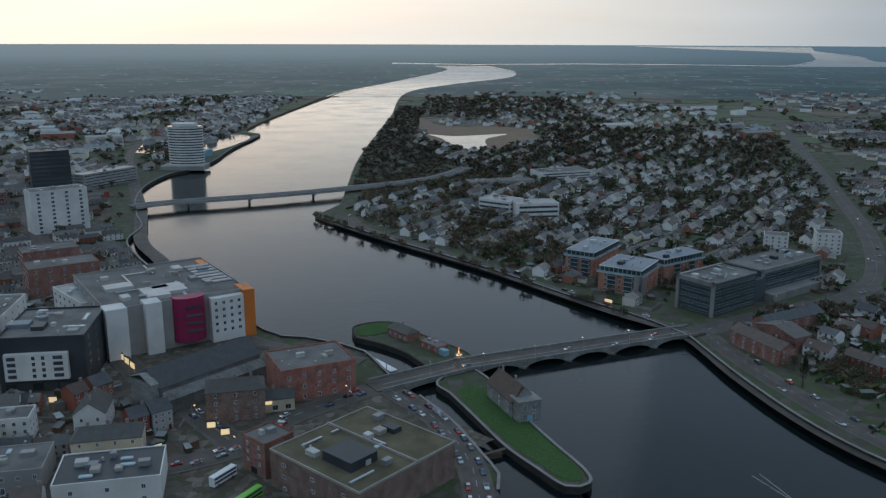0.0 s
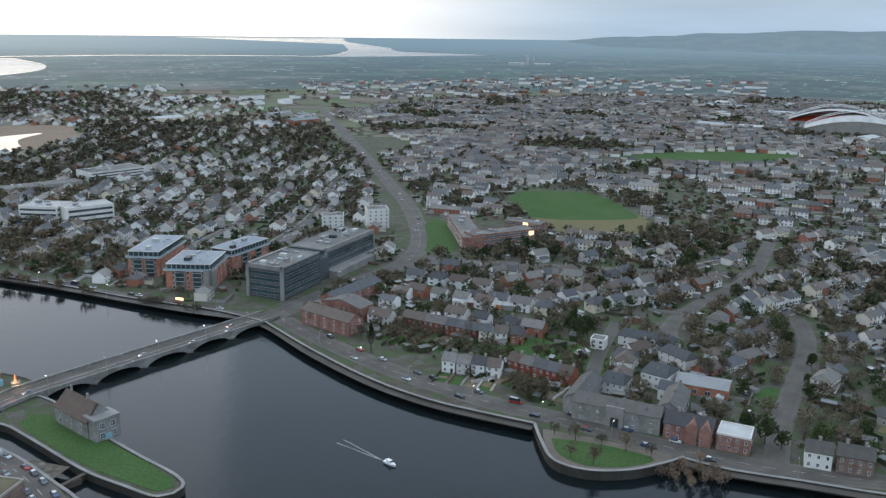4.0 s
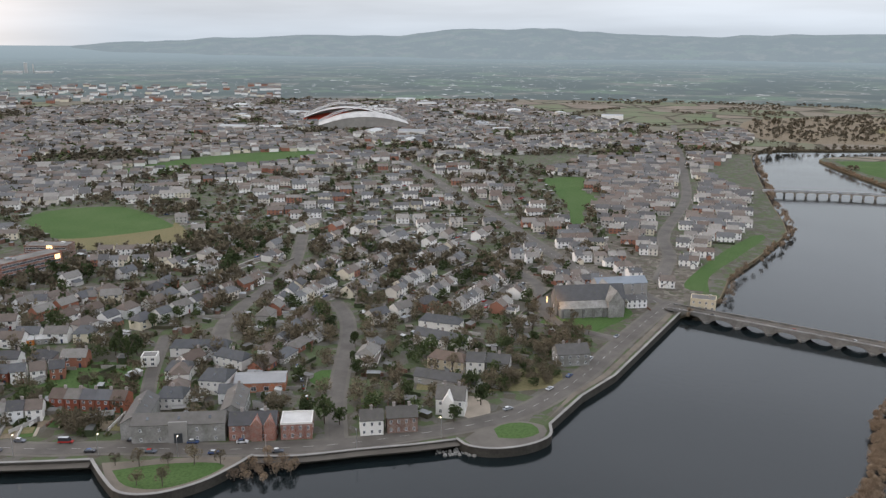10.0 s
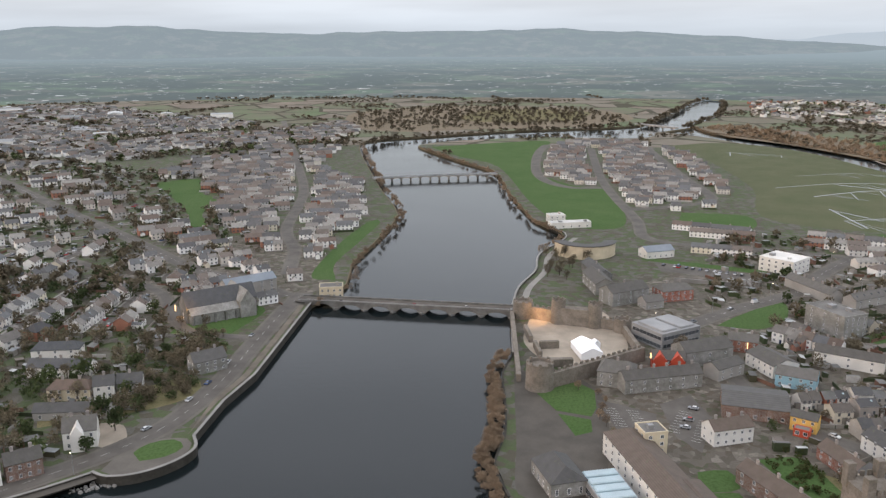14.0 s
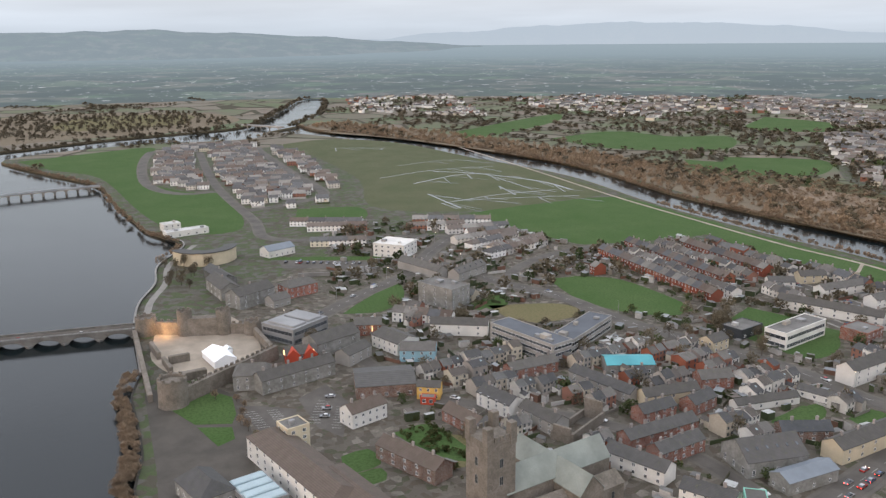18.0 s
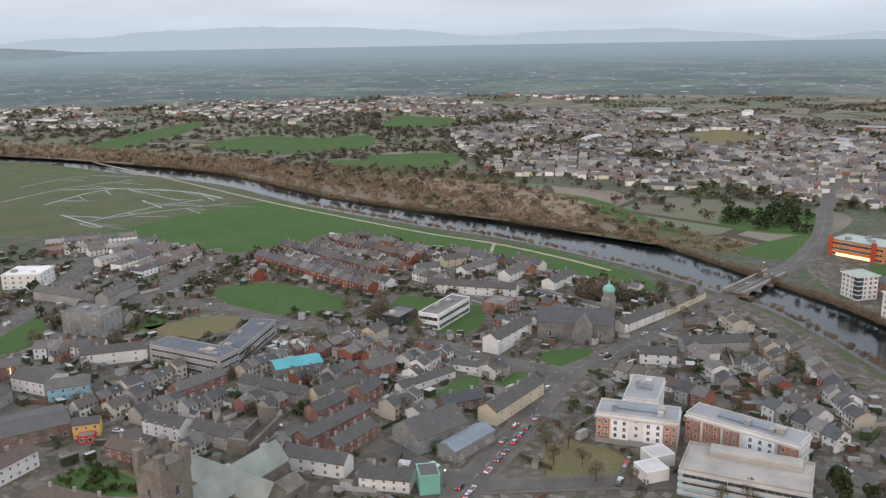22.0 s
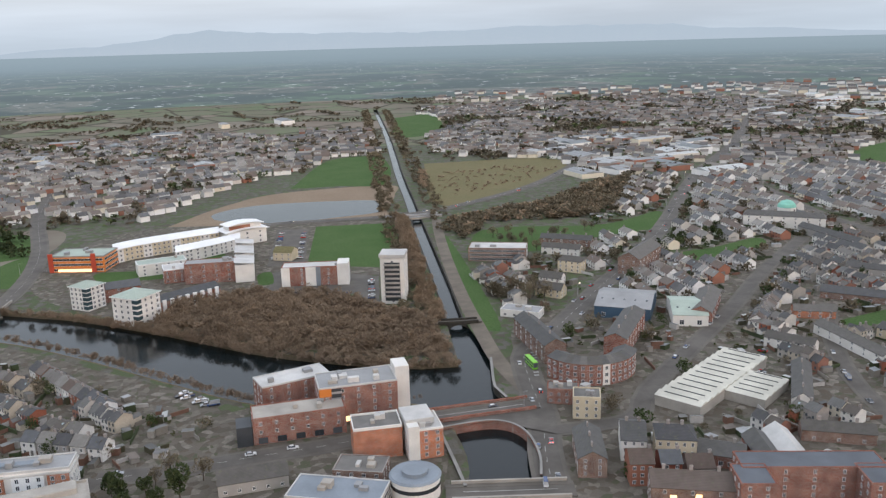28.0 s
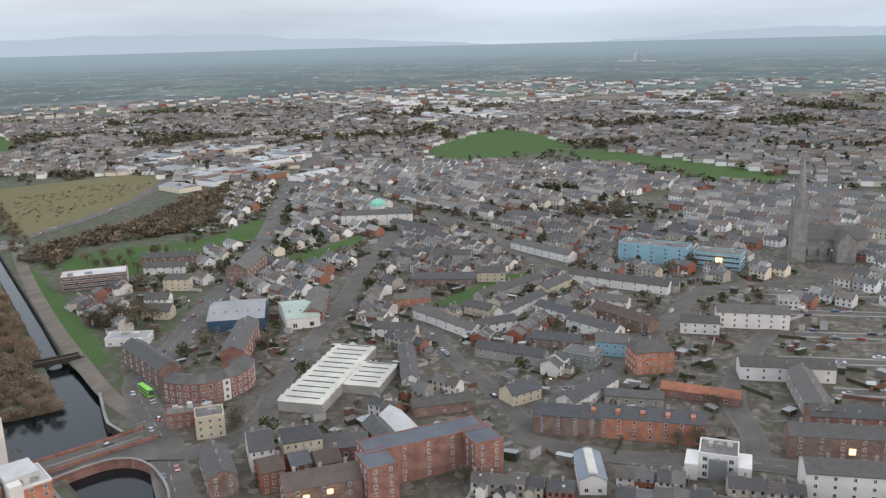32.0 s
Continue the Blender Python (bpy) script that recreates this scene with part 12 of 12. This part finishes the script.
park("car", [Vector((60, -348, 0)), Vector((78, -366, 0))], 3, 5, turn=60)
park("car", [Vector((66, -344, 0)), Vector((84, -360, 0))], -2, 4, turn=60)
park("car", [Vector((-170, -330, 0)), Vector((-200, -380, 0))], 0, 6, turn=80)
park("car", [Vector((372, 150, 0)), Vector((392, 146, 0))], 0, 6, turn=70)
park("car", [Vector((268, 212, 0)), Vector((300, 244, 0))], 4, 5)
park("car", [Vector((570, -112, 0)), Vector((546, -160, 0))], 0, 12, turn=90)
sars = [Vector((128, 423, 0.6)), Vector((-20, 358, 0.6))]
park("car", [Vector((58, -590, 0)), Vector((59, -690, 0))], 0, 9, turn=90)
park("car", [Vector((40, -590, 0)), Vector((41, -690, 0))], 0, 9, turn=90)
park("car", [Vector((46, -512, 0)), Vector((4, -500, 0))], 0, 8, turn=90)
park("car", [Vector((-8, -490, 0)), Vector((-9, -534, 0))], 0, 8, turn=90)
park("car", [Vector((150, -247, 0)), Vector((143, -229, 0))], 0, 5)
park("car", sars, 2.5, 5, z=0.12)
park("head", sars, -2.5, 3, z=0.12)
park("car", [Vector((472, 108, 1.2)), Vector((463, 0, 1.2))], 2, 3, z=0.1)
park("car", [Vector((217, -474, 0.8)), Vector((217, -520, 0.8))], 2.4, 3, z=0.12)


def make_bus(x, y, deg, mat, label):
    root = thing("bus", label, "bus", pose(x, y, 0.08, 0, 0, deg))
    part("body", Shape().box(-5.6, 5.6, -1.25, 1.25, 0.35, 3.9, 0, 0.15), mat, root)
    for z in (1.3, 2.7):
        for sy in (-1, 1):
            part("window_strip", Shape().box(-5.2, 5.2, sy * 1.26 - 0.02, sy * 1.26 + 0.02, z, z + 0.8), "glass", root)
    part("windscreen", Shape().box(5.58, 5.63, -1.1, 1.1, 1.2, 3.5), "glass", root)
    for u in (-3.6, 3.4):
        for sy in (-1.1, 1.1):
            part("wheel", Shape().cyl(0, 0, -0.15, 0.15, 0.48, 0.48, 12), "tyre", root, "", pose(u, sy, 0.48, 90, 0, 0))
    return root


s = Shape()
for i in range(14):
    u = i / 13
    x, y = -88 + 9 * u + 0.8 * math.sin(3 * u), -402 + 46 * u
    w = 1.6 - abs(u - 0.5)
    s.box(x - w, x + w, y - 0.45, y + 0.45, 0.31, 0.325)
tagged(part("road_marking", s, "paint"), "white hatched strip in the road", "road marking", "", "structure")
make_bus(-79, -368, 98, "lime_paint", "bright green double-deck bus in a street")
make_bus(-86, -388, 112, "white_paint", "white double-deck bus in a street")
make_bus(-76, 268, 60, "white_paint", "white single bus at a stop")
make_bus(-64, 254, 60, "lime_paint", "green bus at a stop")

# ---- river things ----
boat = thing("motor_boat", "small white motor boat with a cabin", "boat", pose(122, 253, WATER, 0, 0, -70))
hull = [(-2.8, -1.0), (1.4, -1.0), (3.2, 0), (1.4, 1.0), (-2.8, 1.0)]
part("hull", Shape().prism([(x * 0.85, y * 0.7) for x, y in hull], -0.1, 0.8, 0, hull), "white_paint", boat)
part("cabin", Shape().box(-1.4, 0.8, -0.75, 0.75, 0.8, 1.9, 0, 0.15), "white_paint", boat)
part("windscreen", Shape().box(0.78, 0.86, -0.65, 0.65, 1.2, 1.7), "glass", boat)
wk = thing("boat_wake", "pale churned wake behind a boat", "wake", kind="structure")
for sg in (1, -1):
    part("wake_line", Shape().add([(121, 256, WATER + 0.05), (121.5, 256.2, WATER + 0.05), (113.4 + 1.6 * sg, 278.2 + 0.6 * sg, WATER + 0.05), (112.9 + 1.6 * sg, 278 + 0.6 * sg, WATER + 0.05)], [(0, 1, 2, 3)]), "cope", wk, "thin line of foam")
lock = thing("lock_gate", "dark timber lock gates across a narrow channel", "lock gate", pose(22, 292, 0, 0, 0, 30))
for sg in (-1, 1):
    part("gate_leaf", Shape().box(0, 6, -0.3, 0.3, -7, -0.5, 0, 0.05), "bark", lock, "", pose(-6 * (sg < 0), 0, 0, 0, 0, 12 * sg))
part("walkway", Shape().box(-7, 7, -0.8, 0.8, -0.4, -0.1), "bark", lock)
weir = thing("weir_wall", "low stone weir wall running out from an island", "weir")
part("wall", Shape().box(0, 60, -1.2, 1.2, -8, -2.6, 0, 0.3), "quay", weir, "", pose(48, 268, 0, 0, 0, -75))
pont = thing("pontoon", "floating white pontoon beside the quay", "pontoon", pose(-30, 384, WATER, 0, 0, 128))
part("deck", Shape().box(-12, 12, -2, 2, 0.2, 0.7, 0, 0.05), "white_paint", pont)
for u in (-9, 0, 9):
    part("pile", Shape().cyl(u, 2.2, -3, 3.5, 0.2, 0.2, 8), "steel", pont)
# lock bridges of the canal
arch_bridge("canal_bridge", "small stone canal bridge with a lock", (-46, -436), (-60, -436), 5, 1, 0.8, 1.6, 4.2, "quay")
beam_bridge("link_bridge", "concrete road bridge over the canal", [(-36, -724), (-54, -722), (-75, -728)], 10, 1.2, 1)


# ---- lamps ----
def make_lamp(h, lit, label):
    root = thing("street_lamp", label, "street lamp", group="street lamps")
    s = Shape().cyl(0, 0, 0, h, 0.11, 0.06, 8)
    s.box(-0.05, 1.2, -0.04, 0.04, h - 0.05, h + 0.04)
    part("pole", s, "steel", root)
    part("lamp_head", Shape().box(0.8, 1.5, -0.16, 0.16, h - 0.06, h + 0.1, 0, 0.04), lit, root, "lit lamp head" if lit != "steel" else "")
    root.location = (0, 0, -900)
    return root


STOCK["lamp"] = [make_lamp(8, "lamp_white", "lit street lamp on a tall steel pole"), make_lamp(8, "steel", "unlit grey street lamp on a steel pole")]
STOCK["lamp_warm"] = [make_lamp(8, "lamp_warm", "orange-lit street lamp on a pole")]
for line, off, n_, kind in ((strand_up, -6, 10, "lamp"), (strand_low, 6, 6, "lamp"), (sars, 6, 6, "lamp"), (ennis_road, 7, 6, "lamp"), (castle_road, 6, 5, "lamp"), (broad_street, 7, 6, "lamp"), (island_road, 6, 5, "lamp"), (athlunkard, 7, 6, "lamp"), (cathedral_road, 6, 5, "lamp_warm"), (henry_street, 6, 5, "lamp_warm"), (sarsfield_street, 5, 6, "lamp_warm")):
    sp = offset(line, off)
    for i in range(n_):
        u = (i + 0.5) / n_ * (len(sp) - 1.001) * (1.0 if len(sp) < 60 else 0.6)
        k = int(u)
        p, q = sp[k], sp[k + 1]
        w = p + (q - p) * (u - k)
        put(random.choice(STOCK[kind]), w.x, w.y, math.degrees(math.atan2(q.y - p.y, q.x - p.x)) + (90 if off < 0 else -90), z=p.z)
# lit windows and signs, here and there
lit = Shape()
for x, y, z, w, h, deg in ((424, 172, 9, 2.2, 3.0, 30), (404, -123, 3, 6, 2.5, -20), (381, -73, 5, 3, 2.4, -67), (376, -84, 5, 3, 2.4, -67), (-104, -233, 6, 2, 1.6, 165), (-96, -234, 6, 2, 1.6, 165), (-112, -232, 6, 2, 1.6, 165), (-264, -150, 6, 2.2, 2.2, 137), (8, -316, 3, 10, 2.0, -166),
                            (24, -320, 3, 8, 2.0, -166), (-410, -402, 6, 5, 3, 118), (-438, -350, 5, 4, 3, 118), (366, 520, 7, 4, 3, -60), (356, 498, 6, 4, 3, -2), (-160, 396, 4, 16, 2.5, -47), (-186, 344, 3, 5, 3.2, 9), (-74, 322, 4, 9, 1.2, 16), (96, 470, 2, 5, 1.5, -47), (172, 474, 8, 1.2, 6, -53)):
    o = thing("lit_sign", "warm lit window or shop sign", "lit sign", pose(x, y, z, 0, 0, deg))
    part("panel", Shape().box(-w / 2, w / 2, -0.15, 0.15, 0, h, 0, 0.03), "shop", o)
for k in range(7):
    x, y = -172 + 28 * k / 6, 405 - 34 * k / 6
    o = thing("lit_shopfront", "warm lit glass shopfront at street level", "shopfront", pose(x, y, 0.4, 0, 0, -47), "lit shopfronts")
    part("pane", Shape().box(-2.0, 2.0, -0.15, 0.15, 0, 3.0, 0, 0.03), "shop", o)
    part("fascia", Shape().box(-2.3, 2.3, -0.3, 0.1, 3.0, 3.6, 0, 0.03), "dark", o)
for x, y, deg in ((-171, 331.5, 9), (-164, 332.5, 9), (-157, 333.5, 9), (-129, 261, 13), (-121, 264, 13), (-115, 274, 40), (-106, 290, 40), (-91, 309, 13), (-79, 336, 16), (-84, 303, 16), (-140, 290, 13)):
    o = thing("lit_shopfront", "warm lit glass shopfront at street level", "shopfront", pose(x, y, 0.4, 0, 0, deg), "lit shopfronts")
    part("pane", Shape().box(-1.6, 1.6, -0.15, 0.15, 0, 2.4, 0, 0.03), "shop", o)
    part("fascia", Shape().box(-1.8, 1.8, -0.3, 0.1, 2.4, 3.0, 0, 0.03), "dark", o)
for x, y, z, e, col in ((444, -22, 4, 1600, (1.0, 0.55, 0.22)), (404, -44, 10, 1500, (0.9, 0.95, 1.0)), (424, 168, 11, 1500, (1.0, 0.5, 0.15)), (-170, 390, 5, 4000, (1.0, 0.6, 0.28)), (8, 382, 4, 900, (1.0, 0.55, 0.2))):
    p = new("flood_light", bpy.data.lights.new("flood_light", "POINT"))
    p.data.energy, p.data.color, p.data.shadow_soft_size = e, col, 0.6
    p.location = (x, y, z)
